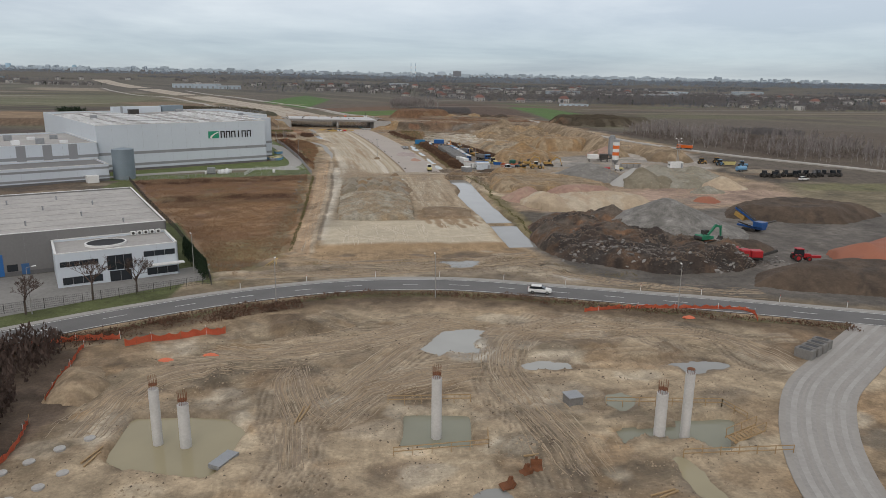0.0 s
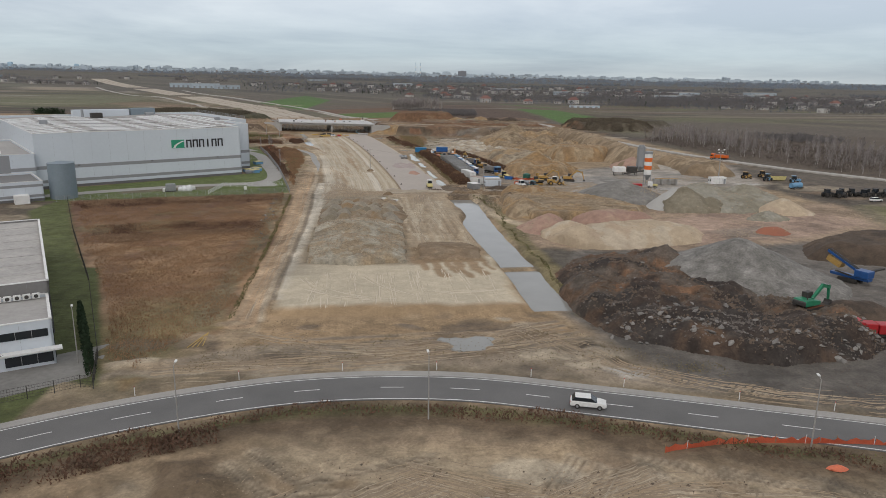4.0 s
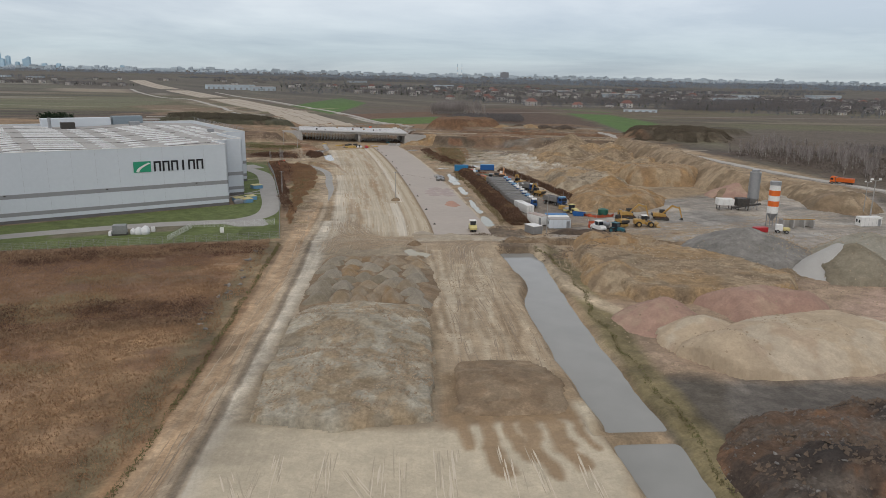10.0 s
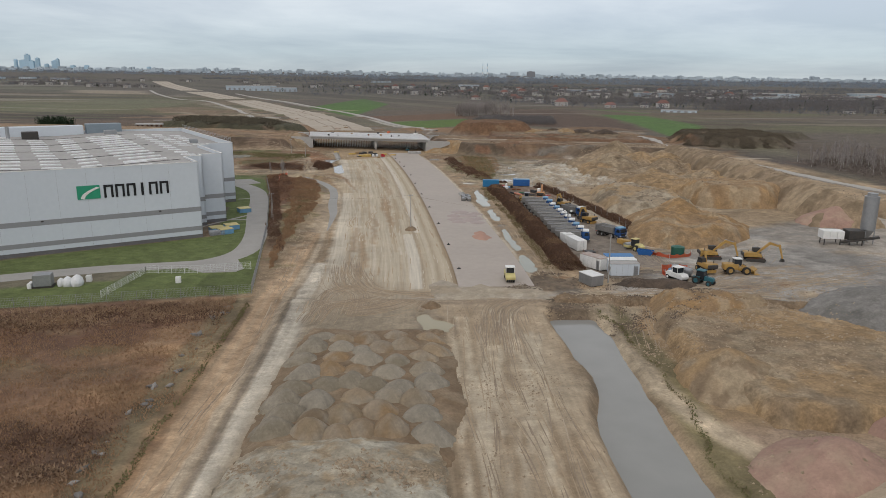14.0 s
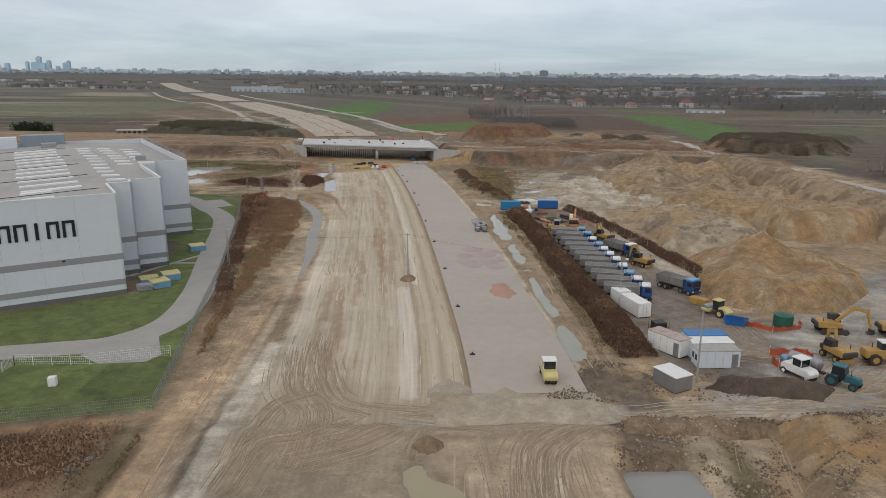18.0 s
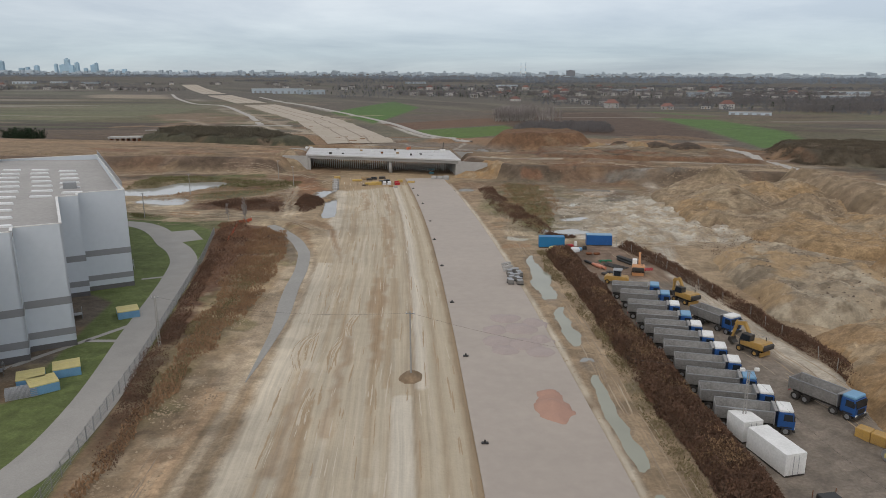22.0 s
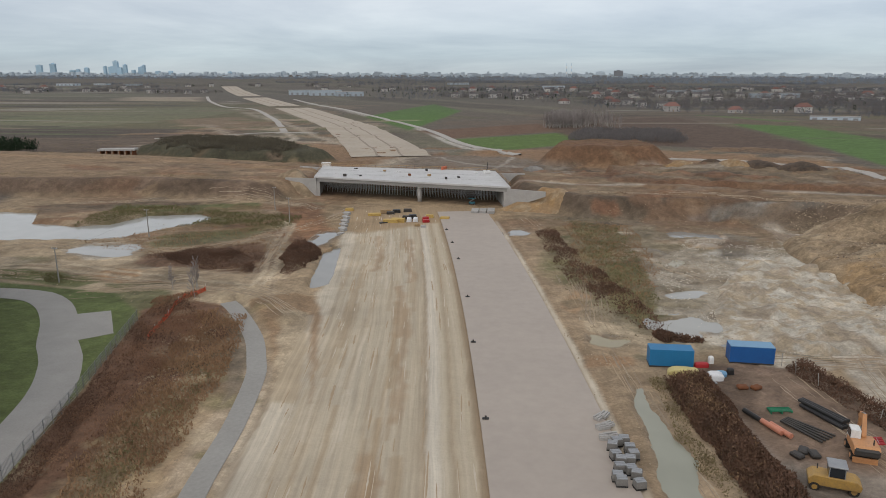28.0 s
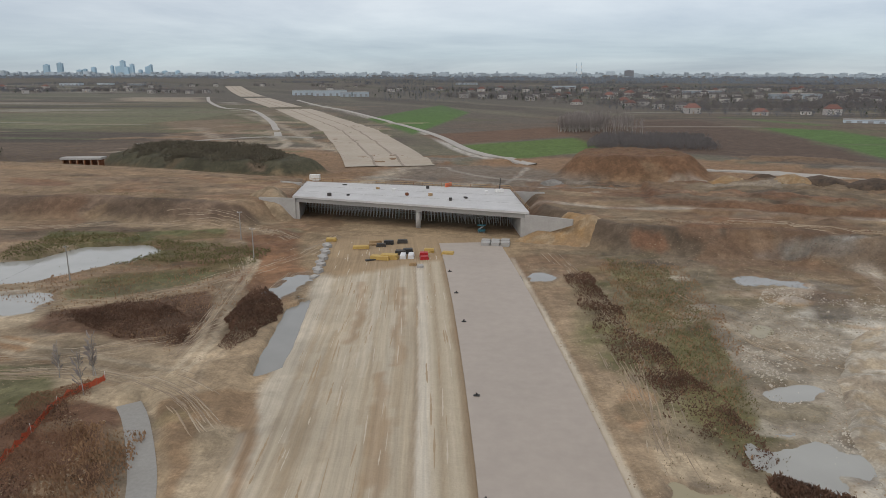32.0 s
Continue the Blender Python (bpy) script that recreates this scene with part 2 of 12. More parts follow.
BLUE = surf("truck_blue_paint", (0.02, 0.085, 0.26), (0.018, 0.065, 0.20), rough=0.35, big=0.7, fine=6, bump=0.02)
SKY_BLUE = surf("pale_blue_paint", (0.16, 0.33, 0.50), (0.13, 0.27, 0.42), rough=0.4, big=0.7, fine=6, bump=0.02)
CONT_BLUE = surf("container_blue_paint", (0.015, 0.11, 0.34), (0.014, 0.085, 0.27), rough=0.5, big=0.6, fine=5, bump=0.03)
RED = surf("machine_red_paint", (0.42, 0.02, 0.025), (0.32, 0.02, 0.025), rough=0.45, big=0.8, fine=6, bump=0.03)
GREEN = surf("machine_green_paint", (0.02, 0.20, 0.10), (0.018, 0.15, 0.08), rough=0.45, big=0.8, fine=6, bump=0.03)
ORANGE = surf("orange_paint", (0.72, 0.15, 0.02), (0.58, 0.12, 0.02), rough=0.5, big=0.8, fine=6, bump=0.03)
ORANGE_NET = surf("orange_safety_mesh", (0.74, 0.20, 0.10), (0.50, 0.13, 0.07), rough=0.7, big=0.6, fine=14, bump=0.1)
DARK_STEEL = surf("dark_steel", (0.05, 0.05, 0.05), (0.08, 0.07, 0.06), rough=0.6, metal=0.4, big=1, fine=8, bump=0.06)
RUST = surf("rusty_steel", (0.20, 0.075, 0.03), (0.12, 0.05, 0.025), rough=0.9, big=1, fine=10, bump=0.15)
TIPPER_GREY = surf("scuffed_tipper_steel", (0.352, 0.344, 0.328), (0.189, 0.182, 0.175), rough=0.55, metal=0.35, big=0.6, fine=4, bump=0.06)
WOOD = surf("weathered_timber", (0.40, 0.28, 0.15), (0.28, 0.19, 0.10), rough=0.85, big=1, fine=9, bump=0.15)
SAWN = surf("yellow_formwork_timber", (0.55, 0.39, 0.12), (0.42, 0.28, 0.09), rough=0.7, big=1, fine=9, bump=0.1)
POLE_GREY = surf("grey_concrete_pole", (0.34, 0.33, 0.31), (0.26, 0.25, 0.235), big=0.8, fine=8, bump=0.1)
TARP = surf("white_plastic_sheet", (0.72, 0.73, 0.74), (0.58, 0.59, 0.60), rough=0.35, big=1.2, fine=5, bump=0.3)
BLACK_PIPE = surf("black_plastic", (0.018, 0.018, 0.018), (0.03, 0.03, 0.03), rough=0.5, bump=0.03)
BARK = surf("grey_brown_bark", (0.12, 0.095, 0.075), (0.07, 0.055, 0.045), rough=0.95, big=2, fine=14, bump=0.3)
TWIG = surf("bare_brown_twigs", (0.11, 0.075, 0.06), (0.07, 0.048, 0.04), rough=0.95, big=0.6, fine=4, bump=0, spread=0.15)
HEDGE_BROWN = surf("russet_dry_leaves", (0.165, 0.09, 0.056), (0.085, 0.052, 0.036), rough=0.95, big=0.35, fine=4, bump=0.3)
CONIFER = surf("dark_conifer_green", (0.022, 0.042, 0.018), (0.014, 0.028, 0.012), rough=0.95, big=0.6, fine=5, bump=0.3)
DRY_GRASS = surf("dry_brown_grass", (0.36, 0.23, 0.13), (0.23, 0.138, 0.082), rough=0.95, big=0.12, fine=2, bump=0)
GREEN_GRASS = surf("rough_olive_grass", (0.135, 0.14, 0.055), (0.16, 0.13, 0.065), rough=0.95, big=0.2, fine=3, bump=0)
SAND = surf("ochre_sand", (0.44, 0.31, 0.17), (0.34, 0.235, 0.13), big=0.12, fine=2.5, bump=0.35, depth=0.12)
PINK_GRAVEL = surf("pink_crushed_stone", (0.42, 0.27, 0.21), (0.34, 0.22, 0.18), big=0.15, fine=5, bump=0.4, depth=0.08)
RED_GRAVEL = surf("red_crushed_brick", (0.34, 0.13, 0.075), (0.27, 0.11, 0.07), big=0.2, fine=5, bump=0.4, depth=0.08)
GREY_GRAVEL = surf("grey_crushed_stone", (0.27, 0.255, 0.235), (0.20, 0.19, 0.175), big=0.15, fine=5, bump=0.45, depth=0.1)
OLIVE_GRAVEL = surf("olive_grey_fine_gravel", (0.31, 0.28, 0.22), (0.24, 0.215, 0.165), big=0.15, fine=4, bump=0.4, depth=0.1)
DARK_SOIL = surf("dark_brown_spoil", (0.105, 0.075, 0.055), (0.065, 0.05, 0.04), big=0.2, fine=2.5, bump=0.5, depth=0.2)
BROWN_SOIL = surf("red_brown_spoil", (0.20, 0.115, 0.07), (0.13, 0.08, 0.055), big=0.15, fine=2.5, bump=0.5, depth=0.2)
CLAY = surf("tan_clay_spoil", (0.34, 0.245, 0.15), (0.25, 0.18, 0.115), big=0.15, fine=2.5, bump=0.45, depth=0.18)
# far walls and towers: blue distance haze put into the base colours
FAR_PALE = surf("haze_pale_far_render", (0.45, 0.515, 0.565), (0.33, 0.385, 0.43), rough=0.9, bump=0, spread=0.25)
FAR_TOWER = surf("haze_blue_far_towers", (0.40, 0.55, 0.66), (0.33, 0.47, 0.57), rough=0.8, bump=0, spread=0.15)
# bare woods paler and bluer than near twigs: haze painted into the colour
FAR_WOOD = surf("haze_grey_far_woods", (0.165, 0.175, 0.195), (0.115, 0.124, 0.142), rough=1, big=0.02, fine=0.3, bump=0)
TILE_RED = surf("red_roof_tiles", (0.22, 0.115, 0.095), (0.16, 0.085, 0.072), rough=0.8, big=0.4, fine=5, bump=0.1, spread=0.2)
TILE_DARK = surf("dark_roof_tiles", (0.11, 0.10, 0.10), (0.08, 0.075, 0.075), rough=0.8, big=0.4, fine=5, bump=0.1, spread=0.2)
RENDER = surf("house_render", (0.56, 0.545, 0.52), (0.40, 0.385, 0.36), rough=0.9, big=0.4, fine=5, bump=0.05, spread=0.2)


# ---- building helpers ----
def box(bm, x0, x1, y0, y1, z0, z1):
    v = [bm.verts.new((x, y, z)) for z in (z0, z1) for y in (y0, y1) for x in (x0, x1)]
    for f in ((0, 2, 3, 1), (4, 5, 7, 6), (0, 1, 5, 4), (1, 3, 7, 5), (3, 2, 6, 7), (2, 0, 4, 6)):
        bm.faces.new([v[i] for i in f])
    return v


def rbox(bm, x0, x1, y0, y1, z0, z1, r=0.05):
    """A box with bevelled edges."""
    v = box(bm, x0, x1, y0, y1, z0, z1)
    es = list({e for q in v for e in q.link_edges})
    bmesh.ops.bevel(bm, geom=es, offset=r, segments=1, affect="EDGES")


def rod(bm, p0, p1, r0, r1=None, n=10, caps=True):
    """A round bar, tapered if r1 is given."""
    p0, p1 = Vector(p0), Vector(p1)
    r1 = r0 if r1 is None else r1
    q = (p1 - p0).to_track_quat("Z", "Y")
    rings = []
    for p, r in ((p0, r0), (p1, r1)):
        rings.append([bm.verts.new(p + q @ Vector((r * math.cos(2 * math.pi * i / n), r * math.sin(2 * math.pi * i / n), 0))) for i in range(n)])
    for i in range(n):
        j = (i + 1) % n
        bm.faces.new((rings[0][i], rings[0][j], rings[1][j], rings[1][i]))
    if caps:
        bm.faces.new(rings[0][::-1])
        bm.faces.new(rings[1])


def prism(bm, pts, y0, y1):
    """An outline in x and z, drawn out from y0 to y1."""
    a = [bm.verts.new((x, y0, z)) for x, z in pts]
    b = [bm.verts.new((x, y1, z)) for x, z in pts]
    n = len(pts)
    f0, f1 = bm.faces.new(a), bm.faces.new(b[::-1])
    for i in range(n):
        j = (i + 1) % n
        bm.faces.new((a[j], a[i], b[i], b[j]))
    bmesh.ops.recalc_face_normals(bm, faces=bm.faces[:])


def bar(bm, p0, p1, w, h):
    """A square bar from p0 to p1."""
    p0, p1 = Vector(p0), Vector(p1)
    d = (p1 - p0).normalized()
    s = d.cross(Vector((0, 0, 1)))
    s = s.normalized() if s.length > 1e-4 else Vector((1, 0, 0))
    u = s.cross(d)
    ring = []
    for p in (p0, p1):
        ring.append([bm.verts.new(p + s * (a * w / 2) + u * (b * h / 2)) for a, b in ((-1, -1), (1, -1), (1, 1), (-1, 1))])
    for i in range(4):
        j = (i + 1) % 4
        bm.faces.new((ring[0][i], ring[0][j], ring[1][j], ring[1][i]))
    bm.faces.new(ring[0][::-1])
    bm.faces.new(ring[1])


def to_mesh(name, bm, material, smooth=False):
    me = bpy.data.meshes.new(name)
    bm.to_mesh(me)
    bm.free()
    me.materials.append(material)
    if smooth:
        me.polygons.foreach_set("use_smooth", [True] * len(me.polygons))
    return me


def part(name, bm, material, parent, label="", smooth=False):
    ob = new(name, to_mesh(name, bm, material, smooth))
    ob.parent = parent
    if label:
        tagged(ob, label)
    return ob


def made(fn, *args, **kw):
    bm = bmesh.new()
    fn(bm, *args, **kw)
    return bm


def thing(name, m, label, category, group=""):
    ob = new(name)
    ob.empty_display_size = 0.3
    ob.matrix_basis = m
    return tagged(ob, label, category, group)


def single(name, bm, material, m, label, category, group="", kind="", smooth=False):
    ob = new(name, to_mesh(name, bm, material, smooth))
    ob.matrix_basis = m
    return tagged(ob, label, category, group, kind)


# ---- noise and outlines over the plan ----
RNG = np.random.RandomState(7)
TABLE = RNG.rand(256, 256)


def vnoise(x, y, size, seed=0):
    u, v = x / size + seed * 17.3, y / size + seed * 31.7
    i, j = np.floor(u).astype(int), np.floor(v).astype(int)
    f, g = u - i, v - j
    f, g = f * f * (3 - 2 * f), g * g * (3 - 2 * g)
    i0, i1, j0, j1 = i % 256, (i + 1) % 256, j % 256, (j + 1) % 256
    return (TABLE[i0, j0] * (1 - f) + TABLE[i1, j0] * f) * (1 - g) + (TABLE[i0, j1] * (1 - f) + TABLE[i1, j1] * f) * g


def fbm(x, y, size, seed=0, octaves=4):
    s, a, tot = 0.0, 1.0, 0.0
    for k in range(octaves):
        s = s + a * vnoise(x, y, size / 2 ** k, seed + k)
        tot += a
        a *= 0.55
    return s / tot - 0.5


def outline(poly, x, y):
    """The signed distance to a closed outline: below zero inside."""
    d = np.full(x.shape, 1e9)
    inside = np.zeros(x.shape, bool)
    n = len(poly)
    for k in range(n):
        (x0, y0), (x1, y1) = poly[k], poly[(k + 1) % n]
        ex, ey = x1 - x0, y1 - y0
        t = np.clip(((x - x0) * ex + (y - y0) * ey) / (ex * ex + ey * ey + 1e-9), 0, 1)
        d = np.minimum(d, np.hypot(x - x0 - t * ex, y - y0 - t * ey))
        if abs(ey) > 1e-9:
            cross = ((y0 > y) != (y1 > y)) & (x < ex * (y - y0) / ey + x0)
            inside ^= cross
    return np.where(inside, -d, d)


def along(line, x, y):
    """The distance to an open line."""
    d = np.full(x.shape, 1e9)
    for (x0, y0), (x1, y1) in zip(line, line[1:]):
        ex, ey = x1 - x0, y1 - y0
        t = np.clip(((x - x0) * ex + (y - y0) * ey) / (ex * ex + ey * ey + 1e-9), 0, 1)
        d = np.minimum(d, np.hypot(x - x0 - t * ex, y - y0 - t * ey))
    return d


def smooth_line(pts, step=2.0):
    """A curve through a few points."""
    out = []
    n = len(pts)
    for k in range(n - 1):
        a, b, c, d = pts[max(k - 1, 0)], pts[k], pts[k + 1], pts[min(k + 2, n - 1)]
        m = max(2, int(math.dist(b, c) / step))
        for i in range(m):
            t = i / m
            out.append(tuple(b[q] + 0.5 * t * (c[q] - a[q] + t * (2 * a[q] - 5 * b[q] + 4 * c[q] - d[q] + t * (3 * (b[q] - c[q]) + d[q] - a[q]))) for q in (0, 1)))
    out.append(tuple(pts[-1]))
    return out


def offset_line(line, d):
    """The line moved sideways by d to its right."""
    out = []
    for k, (x, y) in enumerate(line):
        (ax, ay), (bx, by) = line[max(k - 1, 0)], line[min(k + 1, len(line) - 1)]
        l = math.hypot(bx - ax, by - ay) or 1
        out.append((x + d * (by - ay) / l, y - d * (bx - ax) / l))
    return out


# ---- the ground: one sheet to the horizon ----
def steps(*runs):
    """Grid lines: runs of (from, to, spacing), then growing to both ends."""
    out = []
    for a, b, d in runs:
        out += list(np.arange(a, b, d))
    out.append(runs[-1][1])
    return out


def grow(start, end, first, factor):
    out, p, d = [], start, first
    while abs(p) < abs(end) if end * start > 0 or start == 0 else True:
        p += d if end > start else -d
        d *= factor
        if (end > start and p >= end) or (end < start and p <= end):
            break
        out.append(p)
    return out + [end]


xs = np.array(sorted(grow(-120, -4950, 1.4, 1.06)) + steps((-120, -52, 1.0), (-52, -40, 0.5), (-40, 60, 0.36), (60, 76, 0.5), (76, 180, 1.0)) + grow(180, 4950, 1.4, 1.06))
ys = np.array(sorted(grow(48, -900, 1.5, 1.25)) + steps((48, 480, 0.5), (480, 640, 1.0)) + grow(640, 4950, 1.4, 1.025))
GX, GY = np.meshgrid(xs, ys)
GZ = np.zeros(GX.shape)
SOIL = np.empty(GX.shape + (3,))
WET = np.zeros(GX.shape)
TRACK = np.zeros(GX.shape + (3,))
NW1, NW2 = fbm(GX, GY, 6.0, 11, 4), fbm(GX, GY, 6.0, 12, 4)

HIGHWAY = [(16, -20), (17, 60), (19.5, 150), (20.5, 230), (22, 295), (19.6, 345), (15.6, 400), (10.9, 450), (4.2, 505), (-3.5, 555), (-16, 620), (-35, 699), (-61, 788), (-108, 930),
           (-166, 1066), (-251, 1251), (-384, 1519), (-544, 1878), (-735, 2318)]
HL = smooth_line(HIGHWAY, 8.0)
hy, hx = np.array([p[1] for p in HL]), np.array([p[0] for p in HL])
TRACK[..., 2] = (GX - np.interp(GY, hy, hx)) * np.cos(np.arctan(np.interp(GY, hy, np.gradient(hx, hy))))
TRACK[..., 1] = 0.25
EVEN = np.full(GX.shape, 0.30)


def patch(poly, pad):
    px, py = [p[0] for p in poly], [p[1] for p in poly]
    i0, i1 = np.searchsorted(xs, min(px) - pad), np.searchsorted(xs, max(px) + pad)
    j0, j1 = np.searchsorted(ys, min(py) - pad), np.searchsorted(ys, max(py) + pad)
    return slice(j0, j1), slice(i0, i1)


def blend(s, w, col, wet):
    if col is not None:
        SOIL[s] = SOIL[s] * (1 - w[..., None]) + np.array(col) * w[..., None]
    if wet is not None:
        WET[s] = WET[s] * (1 - w) + wet * w


def area(poly, col=None, soft=0.6, warp=1.2, a=1.0, wet=0.0, dz=None, slope=1.5, speck=0.0):
    """Colour a closed stretch of ground; dz raises or lowers it, over a slope as wide as given."""
    s = patch(poly, warp + soft + 2)
    x, y = GX[s], GY[s]
    if not x.size:
        return
    d = outline(poly, x + 2 * warp * NW1[s], y + 2 * warp * NW2[s])
    w = np.clip(0.5 - d / (2 * soft), 0, 1) * a
    if speck:
        w = w * np.clip(0.5 + speck * 4 * fbm(x, y, 5.0, int(poly[0][0]) % 50, 4) + 0.5 * (1 - speck), 0, 1)
    blend(s, w, col, wet)
    if dz is not None:
        GZ[s] += dz * np.clip(-d / slope, 0, 1)


def band(line, half, col=None, soft=0.5, warp=0.5, a=1.0, wet=0.0, dz=None):
    s = patch(line, half + warp + soft + 2)
    x, y = GX[s], GY[s]
    if not x.size:
        return
    d = along(line, x + 2 * warp * NW1[s], y + 2 * warp * NW2[s]) - half
    w = np.clip(0.5 - d / (2 * soft), 0, 1) * a
    blend(s, w, col, wet)
    if dz is not None:
        GZ[s] += dz * np.clip(-d / max(half, 0.3), 0, 1)


def scatter(x0, x1, y0, y1, n, cols, r0, r1, seed, a=0.75, stretch=2.0, dz=0.25, wets=(0,), soft=0.35):
    """Blotches of other soil thrown over a stretch: ragged, drawn out sideways, slightly raised or sunk."""
    rs = np.random.RandomState(seed)
    for k in range(n):
        cx, cy, r = rs.uniform(x0, x1), rs.uniform(y0, y1), r0 + (r1 - r0) * rs.rand() ** 2
        el, tilt = rs.uniform(1.0, stretch), rs.normal(0, 0.35)
        ring = [(el * r * math.cos(q), r * math.sin(q)) for q in np.linspace(0, 6.28, 9)[:-1]]
        area([(cx + u * math.cos(tilt) - v * math.sin(tilt), cy + u * math.sin(tilt) + v * math.cos(tilt)) for u, v in ring], cols[rs.randint(len(cols))],
             soft=soft + 0.06 * r, warp=0.7 + 0.45 * r, a=a * rs.uniform(0.6, 1.1), dz=rs.uniform(-dz, dz) or None, slope=1.2, wet=wets[rs.randint(len(wets))])


C_TAN, C_PALE, C_DUST, C_MUD, C_DARK = (0.36, 0.27, 0.175), (0.52, 0.44, 0.33), (0.44, 0.37, 0.28), (0.23, 0.165, 0.105), (0.155, 0.13, 0.11)
C_OCHRE, C_RUST, C_FIELD, C_PLOUGH, C_LAWN = (0.40, 0.255, 0.13), (0.27, 0.155, 0.085), (0.325, 0.205, 0.115), (0.105, 0.076, 0.06), (0.13, 0.162, 0.055)
C_YARD, C_CROP, C_OLIVE, C_GREY = (0.30, 0.275, 0.245), (0.09, 0.17, 0.04), (0.19, 0.17, 0.085), (0.36, 0.33, 0.295)

# open country: strips of stubble, plough and fallow
stripes = np.sin((GX * 0.80 + GY * 0.6) / 55 + 2.5 * fbm(GX, GY, 600, 3)) + 1.3 * fbm(GX, GY, 180, 4)
SOIL[:] = np.array((0.135, 0.112, 0.09))
for lo, col in ((0.15, (0.165, 0.148, 0.102)), (0.6, (0.11, 0.088, 0.074)), (1.05, (0.15, 0.15, 0.075))):
    w = np.clip((stripes - lo) * 3, 0, 1)[..., None]
    SOIL[:] = SOIL * (1 - w) + np.array(col) * w
# the building site itself
area([(-130, 500), (-45, 445), (-30, 380), (-14, 290), (-10, 160), (-60, 135), (-45, 40), (-300, -200), (300, -200), (220, 60), (170, 140), (165, 300), (200, 400), (190, 560), (160, 640), (-170, 640)],
     C_TAN, soft=3, warp=3)
w = np.clip(fbm(GX, GY, 30, 21) * 3 + 0.2, 0, 1)[..., None] * ((GX > -140) & (GX < 200) & (GY > 40) & (GY < 640))[..., None] * 0.55
SOIL[:] = SOIL * (1 - w) + np.array(C_MUD) * w

rs = np.random.RandomState(3)
for k in range(420):
    x0, y0 = rs.uniform(-120, 190), rs.uniform(45, 630)
    r0 = rs.uniform(1.5, 9)
    el = rs.uniform(1.0, 2.6)
    c = ((0.24, 0.175, 0.115), (0.42, 0.285, 0.165), (0.47, 0.39, 0.28), (0.30, 0.195, 0.115), (0.20, 0.15, 0.105))[rs.randint(5)]
    area([(x0 + r0 * el * math.cos(q), y0 + r0 * math.sin(q)) for q in np.linspace(0, 6.28, 9)[:-1]], c, soft=0.5 + 0.1 * r0, warp=0.8 + 0.4 * r0, a=rs.uniform(0.25, 0.6))
TRACK[..., 0] = np.where((np.abs(TRACK[..., 2]) < 30) & (GY > 150) & (GY < 545), 0.22, 0.0)
TRACK[..., 1] = np.where((GX > -120) & (GX < 190) & (GY > 40) & (GY < 640), 0.2, 0.1)
TRACK[..., 0] = np.where((TRACK[..., 2] > -23) & (TRACK[..., 2] < -1) & (GY > 286) & (GY < 545), 0.42, TRACK[..., 0])
TRACK[..., 1] = np.where((TRACK[..., 2] > -23) & (TRACK[..., 2] < 20) & (GY > 160) & (GY < 545), 0.15, TRACK[..., 1])
TRACK[..., 1] = np.where((TRACK[..., 2] > -24) & (TRACK[..., 2] < 20) & (GY > 300) & (GY < 545), 0.0, TRACK[..., 1])
TRACK[..., 1] = np.where((GX > -40) & (GX < 62) & (GY > 40) & (GY < 116), 0.25, TRACK[..., 1])
TRACK[..., 0] = np.where((GX > -40) & (GX < 62) & (GY > 40) & (GY < 116), 0.12, TRACK[..., 0])

EVEN = np.where((TRACK[..., 2] > -23) & (TRACK[..., 2] < 20) & (GY > 286) & (GY < 545), 0.9, EVEN)
EVEN = np.where((TRACK[..., 2] > -24) & (TRACK[..., 2] < 18) & (GY > 158) & (GY <= 286), 0.5, EVEN)
EVEN = np.where((GX > -40) & (GX < 66) & (GY > 40) & (GY < 118), 0.25, EVEN)
# the freshly rolled pale base shows few tracks
ROLLED = (GX > -6) & (GX < 39) & (GY > 160) & (GY < 193)
EVEN = np.where(ROLLED, 0.68, EVEN)
TRACK[..., 0] = np.where(ROLLED, TRACK[..., 0] * 0.35, TRACK[..., 0])
TRACK[..., 1] = np.where(ROLLED, TRACK[..., 1] * 0.1, TRACK[..., 1])
# -- before the public road: churned mud of the future junction
area([(-40, 40), (-34, 95), (-14, 112), (0, 118), (45, 108), (70, 102), (62, 80), (45, 60), (42, 30)], (0.40, 0.315, 0.215), soft=2, warp=2)
for k in range(26):
    x0, y0 = random.uniform(-30, 40), random.uniform(52, 105)
    ang = random.uniform(-0.5, 0.5) + (0 if random.random() < 0.6 else 1.4)
    ln = random.uniform(10, 30)
    c = random.choice((C_MUD, (0.50, 0.41, 0.29), C_MUD, (0.27, 0.20, 0.13)))
    mid = (x0 + ln * 0.5 * math.cos(ang) + random.uniform(-3, 3), y0 + ln * 0.5 * math.sin(ang) + random.uniform(-2, 2))
    ln_pts = smooth_line([(x0, y0), mid, (x0 + ln * math.cos(ang), y0 + ln * math.sin(ang) * 0.7)], 1.5)
    for off in (-1.0, 1.0):
        band(offset_line(ln_pts, off), 0.35, c, soft=0.4, warp=0.25, a=0.7, dz=-0.18)
for k in range(60):
    x0, y0 = random.uniform(-38, 48), random.uniform(48, 112)
    rr = random.uniform(0.8, 3.5)
    poly = [(x0 + rr * 1.6 * math.cos(q), y0 + rr * math.sin(q)) for q in np.linspace(0, 6.28, 9)[:-1]]
    area(poly, random.choice((C_MUD, (0.19, 0.14, 0.09), (0.48, 0.40, 0.29), C_OCHRE)), soft=0.35, warp=1.2, a=0.55, wet=random.choice((0, 0, 0.5)), dz=random.uniform(-0.15, 0.25), slope=1.0)
